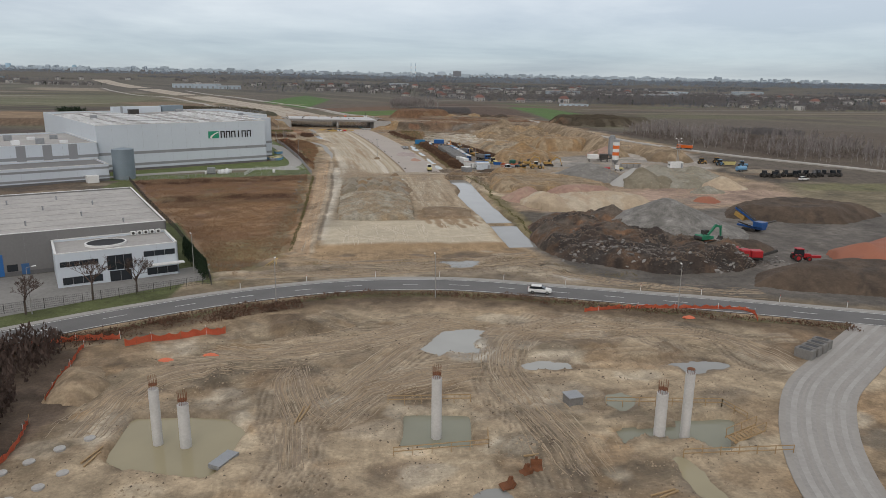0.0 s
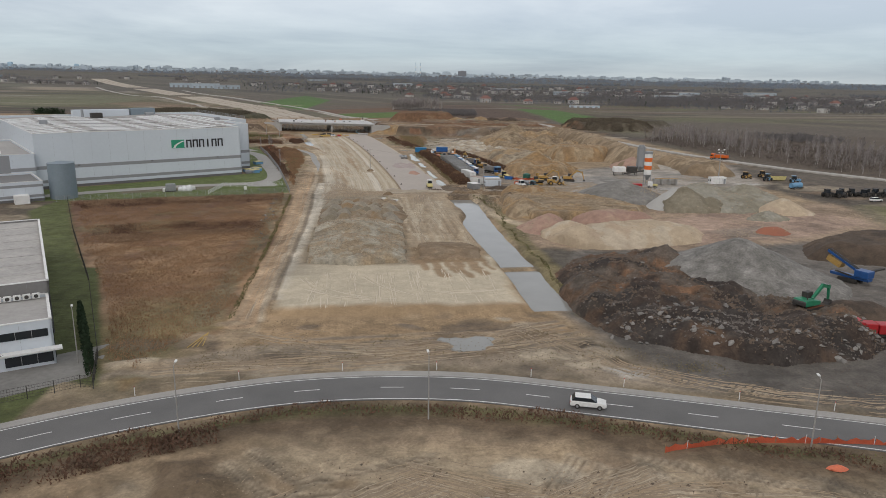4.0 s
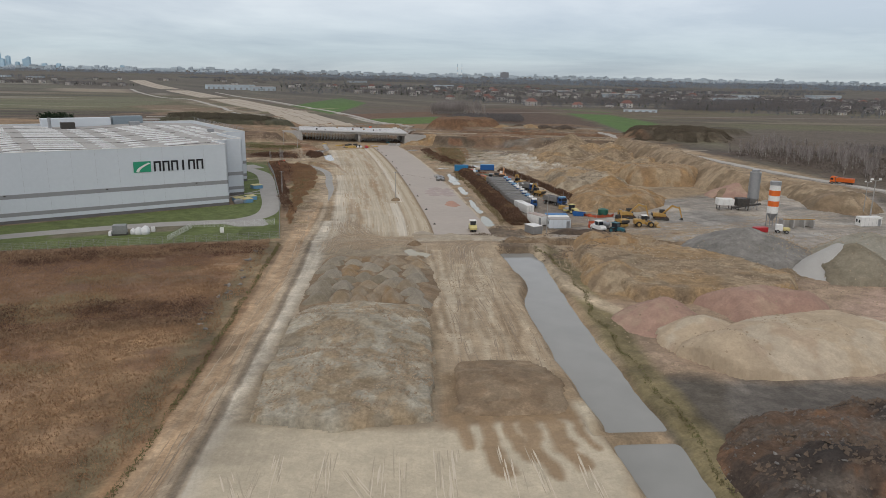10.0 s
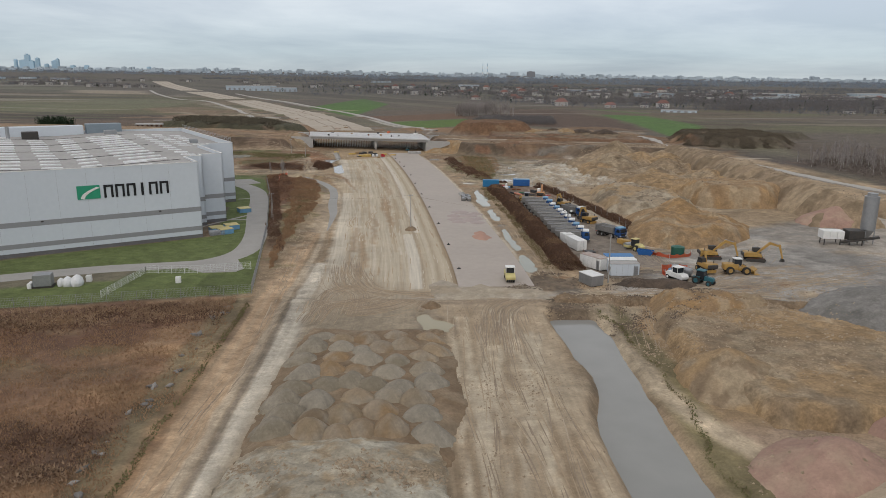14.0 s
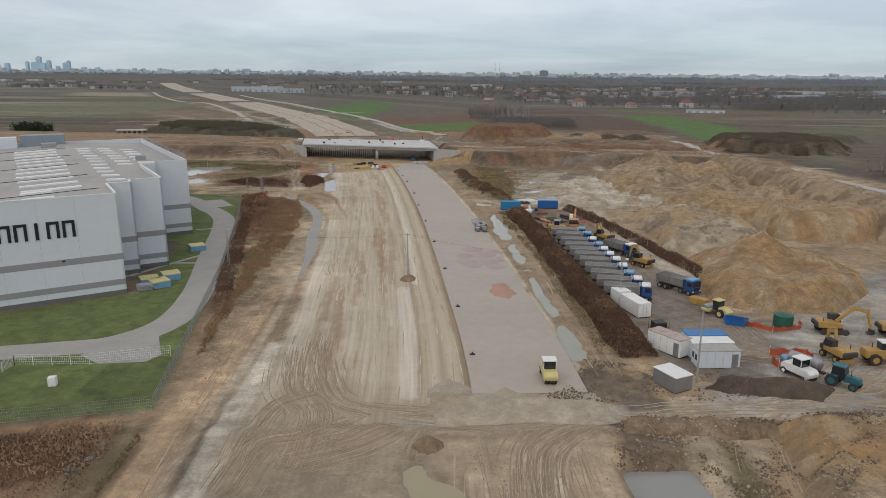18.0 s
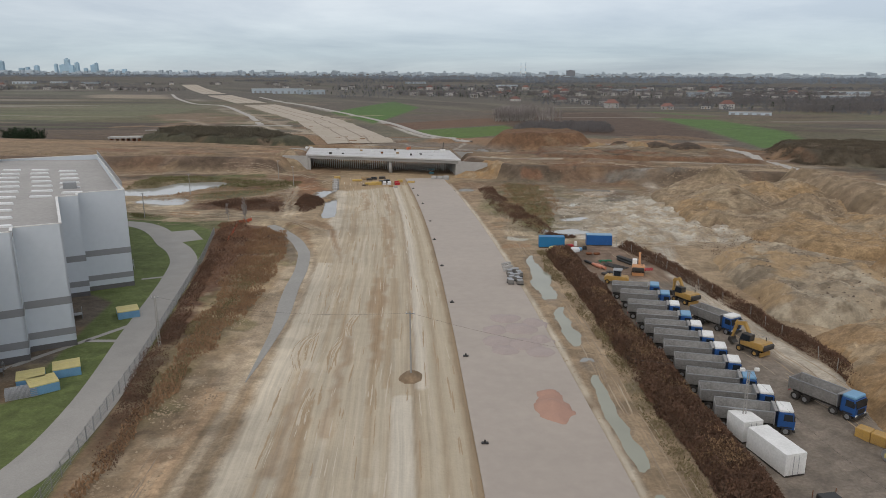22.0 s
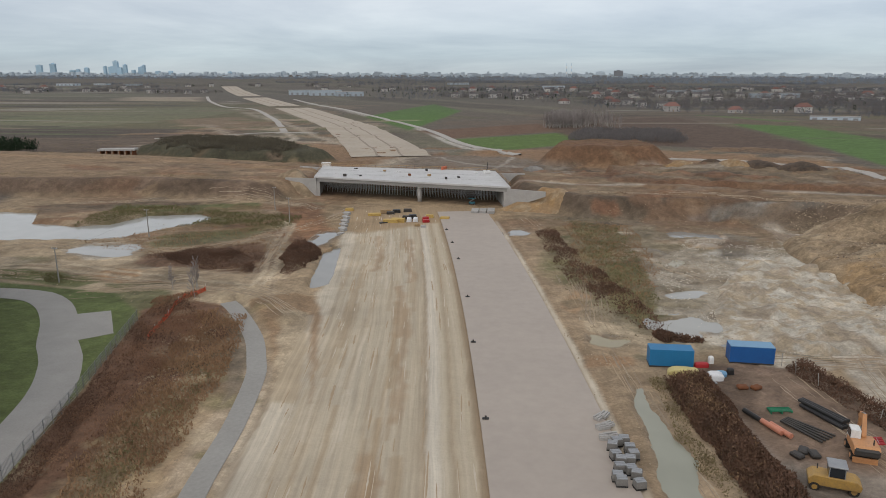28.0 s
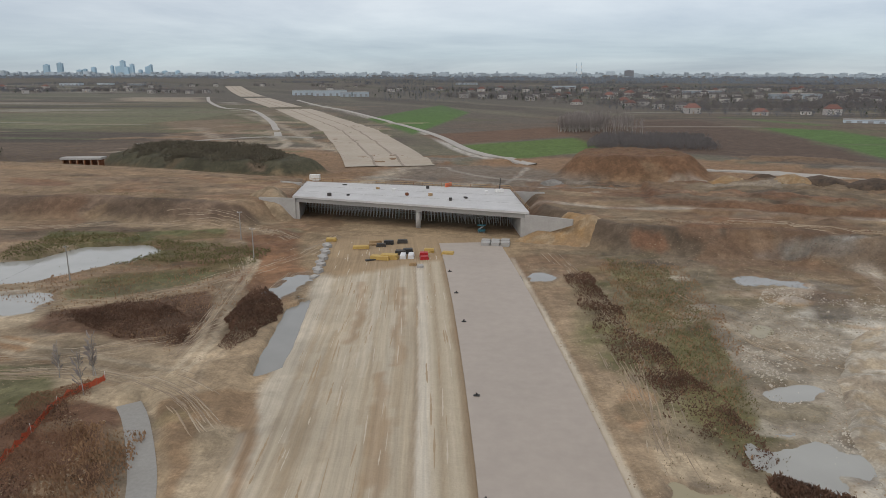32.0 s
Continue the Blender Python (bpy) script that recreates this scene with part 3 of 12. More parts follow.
# deep wheel ruts that swing through the junction
RUTS = ([(33, 111), (26, 101), (22, 92), (21, 84), (22, 72), (21, 60)],
        [(24, 98), (19, 88), (18, 81), (20, 73)],
        [(-4, 93), (-8, 88), (-8, 78), (-6, 70), (-7, 64)],
        [(-6, 93), (-3, 84), (-1, 76)],
        [(-1, 80), (6, 89), (14, 93)],
        [(-1, 78), (8, 94), (15, 102)],
        [(-5, 116), (2, 109), (16, 112)],
        [(-25, 97), (-10, 100), (7, 103), (15, 106)],
        [(-21, 91), (-11, 96), (2, 100)],
        [(-3, 62), (-6, 70), (-5, 78), (-1, 80)],
        [(47, 109), (58, 100), (58, 88), (63, 85)],
        [(55, 104), (61, 97), (70, 96)],
        [(37, 110), (45, 104), (49, 93)])
area([(-14, 116), (-8, 117), (-4, 110), (-7, 104), (-12, 107)], (0.20, 0.14, 0.09), soft=0.8, warp=1.6, a=0.85, dz=0.9, slope=2.0)
area([(-21, 95), (-16, 94), (-15, 87), (-19, 88)], (0.20, 0.14, 0.09), soft=0.8, warp=1.6, a=0.85, dz=0.5, slope=2.0)
area([(-13, 93), (-6, 93), (-5, 88), (-12, 86)], (0.20, 0.14, 0.09), soft=0.8, warp=1.6, a=0.85, dz=0.3, slope=2.0)
area([(71, 105), (85, 105), (81, 97), (67, 87), (60, 84), (62, 92)], (0.20, 0.14, 0.09), soft=0.8, warp=1.6, a=0.85, dz=0.2, slope=2.0)
area([(46, 96), (50, 98), (50, 92), (45, 89)], (0.20, 0.14, 0.09), soft=0.8, warp=1.6, a=0.85, dz=0.5, slope=2.0)
area([(-8, 81), (-4, 84), (-3, 75), (-6, 65), (-7, 64)], (0.20, 0.14, 0.09), soft=0.8, warp=1.6, a=0.85, dz=-0.2, slope=2.0)
area([(-27, 105), (-23, 106), (-22, 100), (-25, 99)], (0.52, 0.45, 0.35), soft=0.8, warp=1.4, a=0.8)
area([(-18, 86), (-13, 87), (-12, 82), (-19, 83)], (0.52, 0.45, 0.35), soft=0.8, warp=1.4, a=0.8)
area([(15, 103), (23, 101), (23, 94), (15, 93)], (0.52, 0.45, 0.35), soft=0.8, warp=1.4, a=0.8)
area([(-34, 78), (-29, 84), (-26, 80), (-27, 73)], (0.52, 0.45, 0.35), soft=0.8, warp=1.4, a=0.8)
scatter(-36, 66, 50, 114, 130, ((0.20, 0.145, 0.095), (0.26, 0.185, 0.115), (0.50, 0.42, 0.31), (0.31, 0.22, 0.135), (0.235, 0.19, 0.135)), 0.7, 4.0, 17, 0.85, 2.6, 0.3, (0, 0, 0.5))
for q in (0, 1, 2, 3, 4, 5, 9):
    band(smooth_line(RUTS[q], 1.5), 2.6, (0.24, 0.175, 0.115), soft=1.6, warp=1.2, a=0.55, wet=0.2)
for q, pts in enumerate(RUTS):
    pts = smooth_line(pts, 1.0)
    for off in ((-2.9, -2.1, -1.0, -0.3, 0.9, 1.7, 2.6) if q in (0, 2, 4, 5) else (-1.9, -1.1, 0.9, 1.7)):
        ln = offset_line(pts, off + 0.3 * math.sin(q * 3.1 + off))
        band(ln, 0.5, (0.48, 0.395, 0.285), soft=0.3, warp=0.3, a=0.7, dz=0.10)
        band(ln, 0.24, (0.17, 0.122, 0.08), soft=0.22, warp=0.25, a=0.85, dz=-0.26, wet=0.3)
area([(13, 102), (16, 105), (21, 104), (22, 100), (23, 93), (19, 93), (14, 96)], (0.52, 0.47, 0.39), soft=1.0, warp=1.6, wet=0.6)
area([(-45, 30), (-33, 88), (-40, 104), (-60, 100), (-80, 30)], (0.13, 0.095, 0.07), soft=1.0, warp=1.5)
# verge between the mud and the public road
ROAD = smooth_line([(-140, 50), (-90, 82), (-52, 110), (-30, 122.5), (-13, 129), (3, 132), (21, 130.5), (38, 124.5), (54.5, 118), (81, 107), (120, 88), (200, 40)], 3.0)
band(offset_line(ROAD, 7.5), 3.2, (0.16, 0.115, 0.075), soft=1.0, warp=1.5)
band(offset_line(ROAD, 6.2), 1.0, (0.13, 0.13, 0.055), soft=0.8, warp=1.2, a=0.7)
band(offset_line(ROAD, -7.5), 2.6, (0.22, 0.175, 0.12), soft=1.2, warp=1.5)
# -- brown meadow beside the new road
area([(-82, 279), (-60, 282), (-13, 291), (-11, 240), (-11, 160), (-22, 134), (-28, 142), (-43, 184), (-63, 232)], C_FIELD, soft=0.8, warp=1.0)
area([(-72, 248), (-34, 254), (-20, 268), (-16, 288), (-78, 277)], (0.20, 0.12, 0.075), soft=5, warp=5, a=0.65)
band([(-26, 146), (-43, 187), (-62, 234), (-78, 272)], 2.6, (0.17, 0.095, 0.06), soft=2.5, warp=2.5, a=0.7)
scatter(-60, -16, 165, 250, 26, ((0.37, 0.25, 0.14), (0.25, 0.15, 0.085), (0.40, 0.28, 0.165), (0.21, 0.12, 0.075)), 1.5, 6.0, 77, 0.5, 3.0, 0.05, (0,), 1.5)
area([(-82, 279), (-13, 290), (-12, 268), (-40, 264), (-70, 258)], (0.135, 0.072, 0.045), soft=2, warp=4, a=0.85)
area([(-62, 236), (-14, 244), (-13, 230), (-56, 222)], (0.12, 0.07, 0.05), soft=2, warp=5, a=0.8)
area([(-78, 276), (-30, 284), (-30, 244), (-64, 236)], (0.18, 0.105, 0.075), soft=5, warp=5, a=0.55)
scatter(-60, -14, 150, 280, 80, ((0.17, 0.10, 0.068), (0.33, 0.22, 0.135), (0.24, 0.14, 0.085), (0.21, 0.165, 0.09)), 1.0, 6.0, 27, 0.75, 3.0, 0.0, (0,), 0.8)
area([(-30, 137), (-14, 140), (-12, 150), (-26, 152)], (0.135, 0.10, 0.075), soft=1, warp=2, a=0.8)
area([(-24, 137.5), (-12, 138.5), (-13, 141.5), (-22, 140.5)], (0.52, 0.46, 0.37), soft=0.5, warp=1.0, a=0.9)
area([(-36, 142), (-22, 134), (-12, 158), (-20, 175), (-34, 165)], (0.19, 0.165, 0.08), soft=3, warp=3, a=0.7)
band([(-17, 160), (-15.5, 215), (-15, 288)], 2.2, (0.20, 0.165, 0.10), soft=1.0, warp=1.5, a=0.8)
# sandy side track, drain and pale shoulder
TRACK_W = smooth_line([(-10.9, 158), (-10.5, 172), (-9.9, 190), (-9.2, 210), (-8.4, 230), (-8.5, 248), (-8.6, 270), (-8.8, 290), (-9.4, 315), (-9.6, 345)], 3)
DRAIN = smooth_line([(-6.4, 160), (-6.6, 177), (-6.0, 190), (-5.3, 210), (-4.6, 229), (-4.6, 245), (-4.5, 270), (-4.9, 290), (-4.3, 312), (-4.2, 328), (-4.8, 340), (-5.1, 352), (-5.0, 368), (-5.6, 381), (-7.4, 402), (-9.9, 420)], 3)
SHOULDER = [(-4.4, 162), (-4.0, 190), (-3.2, 210), (-2.4, 230), (-2.3, 246), (-2.3, 270), (-3.1, 290), (-3.4, 312)]
band(TRACK_W, 2.4, (0.465, 0.325, 0.205), soft=0.25, warp=0.25)
for off in (-1.0, 0.9):
    band(offset_line(TRACK_W, off), 0.3, (0.47, 0.355, 0.24), soft=0.25, warp=0.4, a=0.7)

# -- the new highway's formation
def lane(y0, y1, off, half):
    pts = [p for p in HL if y0 - 8 <= p[1] <= y1 + 8]
    pts = offset_line(smooth_line(pts, 4), off)
    return [p for p in pts if y0 <= p[1] <= y1]


band(lane(160, 560, -11.5, 11), 11, (0.43, 0.35, 0.25), soft=1.0, warp=0.8)
band(lane(288, 540, -11.5, 0), 8.0, (0.49, 0.42, 0.32), soft=1.5, warp=1.0)
rs = np.random.RandomState(46)
for k in range(110):
    off, y0 = rs.uniform(-20.5, -4.5), rs.uniform(285, 500)
    band(lane(y0, min(541, y0 + rs.uniform(14, 70)), off, 0), rs.uniform(0.2, 0.55), ((0.40, 0.315, 0.215), (0.55, 0.485, 0.39), (0.43, 0.345, 0.24), (0.53, 0.46, 0.36), (0.385, 0.29, 0.185))[rs.randint(5)], soft=0.25, warp=0.3, a=0.65)
for off, y0, ln, half in ((-8.0, 352, 40, 0.8), (-9.2, 372, 26, 1.1), (-6.2, 402, 46, 0.7), (-7.4, 430, 30, 0.9), (-12.5, 330, 34, 0.6), (-15.5, 300, 40, 0.7), (-5.5, 462, 40, 0.8), (-13.0, 470, 36, 0.8), (-17.5, 322, 30, 0.8)):
    band(lane(y0, y0 + ln, off, 0), half, (0.345, 0.235, 0.14), soft=0.5, warp=1.8, a=0.6)
band(lane(162, 545, -21.2, 0), 1.9, (0.55, 0.485, 0.39), soft=0.8, warp=0.8)
band(SHOULDER, 1.75, (0.57, 0.51, 0.42), soft=0.3, warp=0.4)
band(offset_line(DRAIN, -1.3), 0.7, (0.47, 0.385, 0.285), soft=0.25, warp=0.3, a=0.85)
band([(-11.2, 396), (-9.8, 380), (-8.6, 368), (-7.9, 356), (-7.6, 344)], 1.1, (0.42, 0.335, 0.235), soft=0.3, warp=0.4)
band([q for q in DRAIN if q[1] < 292], 0.45, (0.26, 0.215, 0.165), soft=0.18, warp=0.3, dz=-0.1, a=0.9)
band([q for q in DRAIN if q[1] > 288], 0.35, (0.30, 0.235, 0.165), soft=0.3, warp=0.5, dz=-0.12, a=0.75)
band(lane(292, 540, 0.6, 0), 2.6, (0.475, 0.40, 0.295), soft=0.4, warp=0.3)
band(lane(292, 344, -4.1, 0), 1.35, (0.60, 0.54, 0.45), soft=0.25, warp=0.2)
band(lane(344, 526, -1.7, 0), 0.9, (0.60, 0.54, 0.45), soft=0.25, warp=0.2)
for off, half, c in ((-2.6, 0.22, (0.30, 0.225, 0.15)), (-0.5, 0.3, (0.55, 0.48, 0.38)), (0.6, 0.2, (0.34, 0.265, 0.18)), (1.9, 0.35, (0.53, 0.455, 0.35))):
    band(lane(292, 530, off, 0), half, c, soft=0.3, warp=0.3, a=0.8)
band(lane(292, 540, 3.5, 0), 0.25, (0.32, 0.245, 0.165), soft=0.25, warp=0.4)
band(lane(292, 540, 20.4, 0), 1.9, (0.30, 0.215, 0.135), soft=0.6, warp=0.8)
band(lane(292, 540, 19.6, 0), 0.55, (0.55, 0.485, 0.39), soft=0.3, warp=0.2, dz=0.25)
band([(45.5, 300), (44.5, 328), (43.8, 350), (43, 378), (41.5, 410), (38, 440)], 1.1, (0.45, 0.36, 0.25), soft=0.5, warp=0.6)
band(lane(296, 500, 24.5, 0), 4.0, (0.35, 0.26, 0.17), soft=1.5, warp=1.5)
# cut face towards the road and the pale base with clay tongues
area([(-9, 148), (44, 148), (40, 167), (-7, 168)], (0.35, 0.245, 0.145), soft=0.6, warp=1.2)
area([(-6, 164.5), (12, 164), (38, 162), (39, 196), (21, 190), (-4, 196)], (0.55, 0.475, 0.36), soft=1.2, warp=2.2)
area([(21, 190), (37, 192), (35, 208), (22, 210)], (0.275, 0.195, 0.12), soft=0.6, warp=0.8, dz=0.5, slope=2)
for x0, y0, x1, y1, half in ((22.5, 192, 23.0, 186, 0.8), (25.5, 193, 26.6, 181, 1.1), (28.6, 193, 29.4, 184, 0.9), (30.6, 193, 31.2, 180.5, 0.8), (33.0, 193, 34.2, 182, 1.2), (36.0, 194, 36.8, 186, 0.7)):
    band([(x0, y0), ((x0 + x1) / 2 - 0.5, (y0 + y1) / 2), (x1, y1)], half, (0.32, 0.22, 0.13), soft=0.3, warp=1.9, a=0.9)
area([(-4, 192), (20, 190), (21, 280), (0, 283)], (0.33, 0.27, 0.195), soft=1.0, warp=0.8)
area([(21, 205), (38, 206), (40, 284), (22, 284)], (0.42, 0.33, 0.23), soft=1.0, warp=0.8)
rs = np.random.RandomState(44)
for k in range(26):
    x0, y0, sw = rs.uniform(23, 35), rs.uniform(206, 262), rs.normal(0, 2.2)
    ln = rs.uniform(10, 26)
    pts = smooth_line([(x0, y0), (x0 + sw * 0.25, y0 + ln * 0.4), (min(37.5, max(22.5, x0 + sw)), min(283, y0 + ln))], 1.5)
    for off in (-0.95, 0.95):
        band(offset_line(pts, off), 0.42, (0.54, 0.46, 0.35) if k % 3 else (0.27, 0.20, 0.13), soft=0.25, warp=0.3, a=0.8, dz=-0.1)
area([(22, 240), (37, 236), (38, 262), (30, 270), (22, 262)], (0.50, 0.42, 0.31), soft=2, warp=3, a=0.45)
for k in range(22):
    off = random.uniform(3, 17)
    y0 = random.uniform(200, 262)
    band(lane(y0, y0 + random.uniform(12, 30), off, 0), random.uniform(0.25, 0.6), random.choice(((0.33, 0.25, 0.165), (0.51, 0.43, 0.32))), soft=0.4, warp=0.7, a=0.65, dz=-0.12)
# haul road that crosses the formation
HAUL = smooth_line([(11, 290.5), (16, 288.6), (24, 287.5), (42, 288.5), (60, 290), (86, 288), (120, 280)], 3)
band(HAUL, 2.6, (0.37, 0.325, 0.27), soft=1.8, warp=1.6, wet=0.25)
band(HAUL, 0.8, (0.42, 0.385, 0.34), soft=0.6, warp=0.8, wet=0.25, a=0.7)
area([(0, 276), (18, 278), (19, 292), (9, 300), (1, 298), (-1, 286)], (0.37, 0.305, 0.22), soft=3, warp=2.5, a=0.85)
band(offset_line(HAUL, 4.6), 0.7, (0.24, 0.185, 0.135), soft=0.8, warp=1.2, a=0.6)
# strip between the public road and the cut
area([(-12, 138), (20, 138.5), (60, 124), (84, 114), (110, 118), (60, 138), (44, 149), (-8, 148), (-34, 138)], (0.285, 0.23, 0.17), soft=0.8, warp=2)
area([(14, 141), (30, 141), (28, 148), (16, 148)], (0.22, 0.16, 0.11), soft=1.0, warp=1.5)
for pts in ([(34, 152), (39, 145), (46, 135), (54, 129), (61, 125), (76, 120)], [(33, 150), (37, 146), (41, 139), (45, 132.5), (53, 128)], [(-6, 144), (20, 143), (44, 148)], [(0, 149), (24, 150), (42, 154)]):
    for off in (-1.1, 1.1):
        ln = offset_line(smooth_line(pts, 1.5), off)
        band(ln, 0.6, (0.34, 0.28, 0.21), soft=0.4, warp=0.5, a=0.7, dz=0.12)
        band(ln, 0.3, (0.14, 0.11, 0.085), soft=0.3, warp=0.4, a=0.8, dz=-0.25, wet=0.4)
area([(42, 145), (45, 146), (47, 137), (42, 135)], (0.10, 0.08, 0.06), soft=0.8, warp=1.4, dz=0.4)
area([(43, 134.5), (48, 134.5), (49, 131.5), (45, 131.5)], (0.40, 0.375, 0.34), soft=0.8, warp=1.4, wet=0.6)
scatter(-26, 60, 136, 160, 60, ((0.22, 0.165, 0.115), (0.36, 0.27, 0.175), (0.45, 0.375, 0.28), (0.17, 0.13, 0.095)), 0.6, 3.0, 18, 0.8, 3.0, 0.25, (0, 0, 0.4))
# -- recycling yard and quarry stores
area([(52, 128), (84, 114), (150, 92), (200, 130), (190, 240), (100, 246), (90, 205), (60, 206), (50, 190), (44, 160)], (0.155, 0.138, 0.122), soft=2, warp=2, wet=0.12)
area([(46.5, 158), (52, 160), (57, 195), (61, 206), (49, 206), (46.5, 190)], (0.115, 0.10, 0.082), soft=0.8, warp=1.2)
area([(52, 206), (92, 200), (160, 214), (170, 260), (100, 252), (70, 250), (54, 240)], (0.36, 0.265, 0.19), soft=2, warp=2)
area([(92, 204), (130, 214), (160, 230), (150, 246), (110, 244), (96, 232)], (0.37, 0.265, 0.205), soft=2, warp=3)
area([(106, 210), (125, 216), (122, 226), (104, 222)], (0.24, 0.20, 0.165), soft=1.5, warp=3, a=0.7)
area([(52, 240), (90, 232), (100, 260), (74, 285), (50, 284)], (0.38, 0.265, 0.155), soft=2, warp=2)
area([(80, 290), (120, 270), (170, 300), (190, 370), (130, 360), (100, 345), (80, 325)], (0.34, 0.30, 0.255), soft=3, warp=3, wet=0.45)
area([(56, 292), (90, 286), (130, 300), (115, 330), (80, 320), (60, 312)], (0.33, 0.305, 0.275), soft=2, warp=2, wet=0.35)
rs = np.random.RandomState(31)
for k in range(60):
    x0, y0, r0 = rs.uniform(60, 165), rs.uniform(288, 348), rs.uniform(1.0, 4.0)
    area([(x0 + r0 * 2.6 * math.cos(q), y0 + r0 * 0.8 * math.sin(q)) for q in np.linspace(0, 6.28, 9)[:-1]], ((0.42, 0.40, 0.365), (0.22, 0.20, 0.175), (0.33, 0.265, 0.195), (0.27, 0.25, 0.225))[rs.randint(4)], soft=0.6, warp=1.0 + 0.4 * r0, a=0.7, wet=(0.3, 0.8, 0.5)[rs.randint(3)])
area([(41, 302), (45, 305), (51, 301), (49, 293), (43, 292), (40, 295)], (0.17, 0.13, 0.095), soft=0.6, warp=1.2, a=0.9, dz=0.3, slope=1.0)
area([(37, 293), (43, 289), (55, 290), (67, 290), (72, 288), (66, 287), (42, 287), (35, 290)], (0.36, 0.32, 0.275), soft=0.6, warp=0.8, a=0.8, wet=0.4)
area([(42, 284), (47, 285), (54, 284), (50, 276), (45, 277), (40, 276)], (0.20, 0.15, 0.105), soft=0.6, warp=1.2, a=0.9, dz=0.5, slope=1.0)
band([(42, 286), (50, 286), (62, 286), (71, 284)], 0.7, (0.10, 0.078, 0.058), soft=0.4, warp=0.6, dz=0.5)
area([(55, 284), (59, 282), (54, 274), (54, 269), (50, 270), (52, 276)], (0.46, 0.375, 0.265), soft=0.6, warp=1.0, a=0.85)
scatter(46, 100, 262, 305, 90, ((0.19, 0.14, 0.095), (0.40, 0.31, 0.21), (0.33, 0.20, 0.11), (0.25, 0.20, 0.15), (0.13, 0.105, 0.08)), 0.6, 2.8, 51, 0.85, 2.4, 0.35, (0, 0, 0.5))
# lorry park
area([(54, 300), (74, 306), (74, 330), (71, 372), (66, 420), (48, 422), (51, 380), (54, 330)], (0.225, 0.187, 0.152), soft=0.8, warp=0.8, wet=0.2)
area([(48, 424), (52, 398), (70, 392), (66, 424)], (0.235, 0.165, 0.12), soft=1.0, warp=1.0)
# dug-over land between the park and the bridge
area([(40, 430), (70, 426), (100, 430), (110, 520), (60, 535), (34, 530), (32, 480)], (0.285, 0.235, 0.16), soft=2, warp=2)
area([(50, 432), (95, 425), (105, 470), (75, 490), (55, 460)], (0.47, 0.42, 0.34), soft=2.5, warp=3, speck=0.6)
area([(30, 470), (46, 440), (52, 440), (44, 480), (60, 510), (36, 524)], C_OLIVE, soft=2, warp=2.5, speck=0.5)
area([(50, 476), (83, 499), (92, 480), (66, 428), (54, 433), (57, 446), (52, 457)], (0.58, 0.535, 0.46), soft=1.2, warp=2.5, speck=0.5, wet=0.25)
area([(76, 502), (85, 503), (78, 486), (72, 484)], (0.235, 0.205, 0.165), soft=0.6, warp=0.8)
rs = np.random.RandomState(8)
for k in range(90):
    x0, y0, r0 = rs.uniform(50, 104), rs.uniform(424, 512), rs.uniform(0.8, 3.2)
    area([(x0 + r0 * 1.8 * math.cos(q), y0 + r0 * math.sin(q)) for q in np.linspace(0, 6.28, 9)[:-1]], ((0.62, 0.57, 0.50), (0.34, 0.29, 0.22), (0.26, 0.21, 0.15), (0.56, 0.50, 0.41), (0.44, 0.31, 0.19))[rs.randint(5)],
         soft=0.4, warp=1.0 + 0.3 * r0, a=0.75, dz=rs.uniform(-0.3, 0.5), slope=1.0, wet=(0, 0, 0.6)[rs.randint(3)])
area([(44, 520), (100, 515), (110, 528), (50, 540)], (0.20, 0.155, 0.11), soft=2, warp=2)
band(smooth_line([(76, 330), (70, 372), (69, 400), (74, 430), (88, 470), (96, 520)], 4), 2.2, (0.50, 0.44, 0.36), soft=0.8, warp=1.0)
band([(49.5, 158), (50, 200), (51, 230), (52.5, 255), (51, 282)], 2.6, (0.225, 0.185, 0.10), soft=0.8, warp=1.2)
band(smooth_line([(52, 292), (49, 270), (52, 240), (58, 228)], 3), 1.8, (0.47, 0.38, 0.27), soft=0.8, warp=0.8)
# -- west of the highway, past the warehouse
area([(-15, 292), (-12, 292), (-9, 380), (-28, 440), (-42, 446), (-34, 412), (-22, 355), (-15, 315)], (0.285, 0.21, 0.135), soft=1.5, warp=2)
area([(-18, 310), (-23, 355), (-33, 408), (-42, 444), (-30, 446), (-23, 420), (-22, 400), (-17.5, 350)], (0.25, 0.155, 0.09), soft=2.5, warp=3.0)
area([(-18, 330), (-23, 355), (-33, 408), (-40, 440), (-35, 440), (-28, 405), (-20, 352)], (0.125, 0.07, 0.046), soft=1.5, warp=2)
area([(-22, 412), (-23, 395), (-22, 370), (-19, 345), (-15, 330), (-13.5, 350), (-14, 380), (-15.5, 405), (-18, 424)], (0.30, 0.235, 0.135), soft=1.2, warp=2.5, a=0.9)
area([(-20, 350), (-22.5, 352), (-33, 406), (-41, 440), (-44, 450), (-34, 455), (-26, 441), (-21, 428), (-22.5, 410), (-23.5, 395), (-23, 370)], (0.185, 0.105, 0.066), soft=1.2, warp=2.5)
area([(-15, 425), (-11, 420), (-9.5, 398), (-8.2, 365), (-7, 345), (-10, 345), (-12, 372), (-13.6, 405)], (0.39, 0.305, 0.215), soft=0.5, warp=0.6)
area([(-110, 456), (-44, 446), (-28, 450), (-20, 470), (-26, 500), (-40, 520), (-100, 500)], (0.37, 0.285, 0.19), soft=2, warp=3)
area([(-62, 478), (-46, 487), (-28, 476), (-28, 466)], (0.14, 0.10, 0.06), soft=1.5, warp=1.5)
area([(-90, 500), (-60, 512), (-36, 510), (-30, 530), (-100, 545)], C_OLIVE, soft=2, warp=3, speck=0.5)
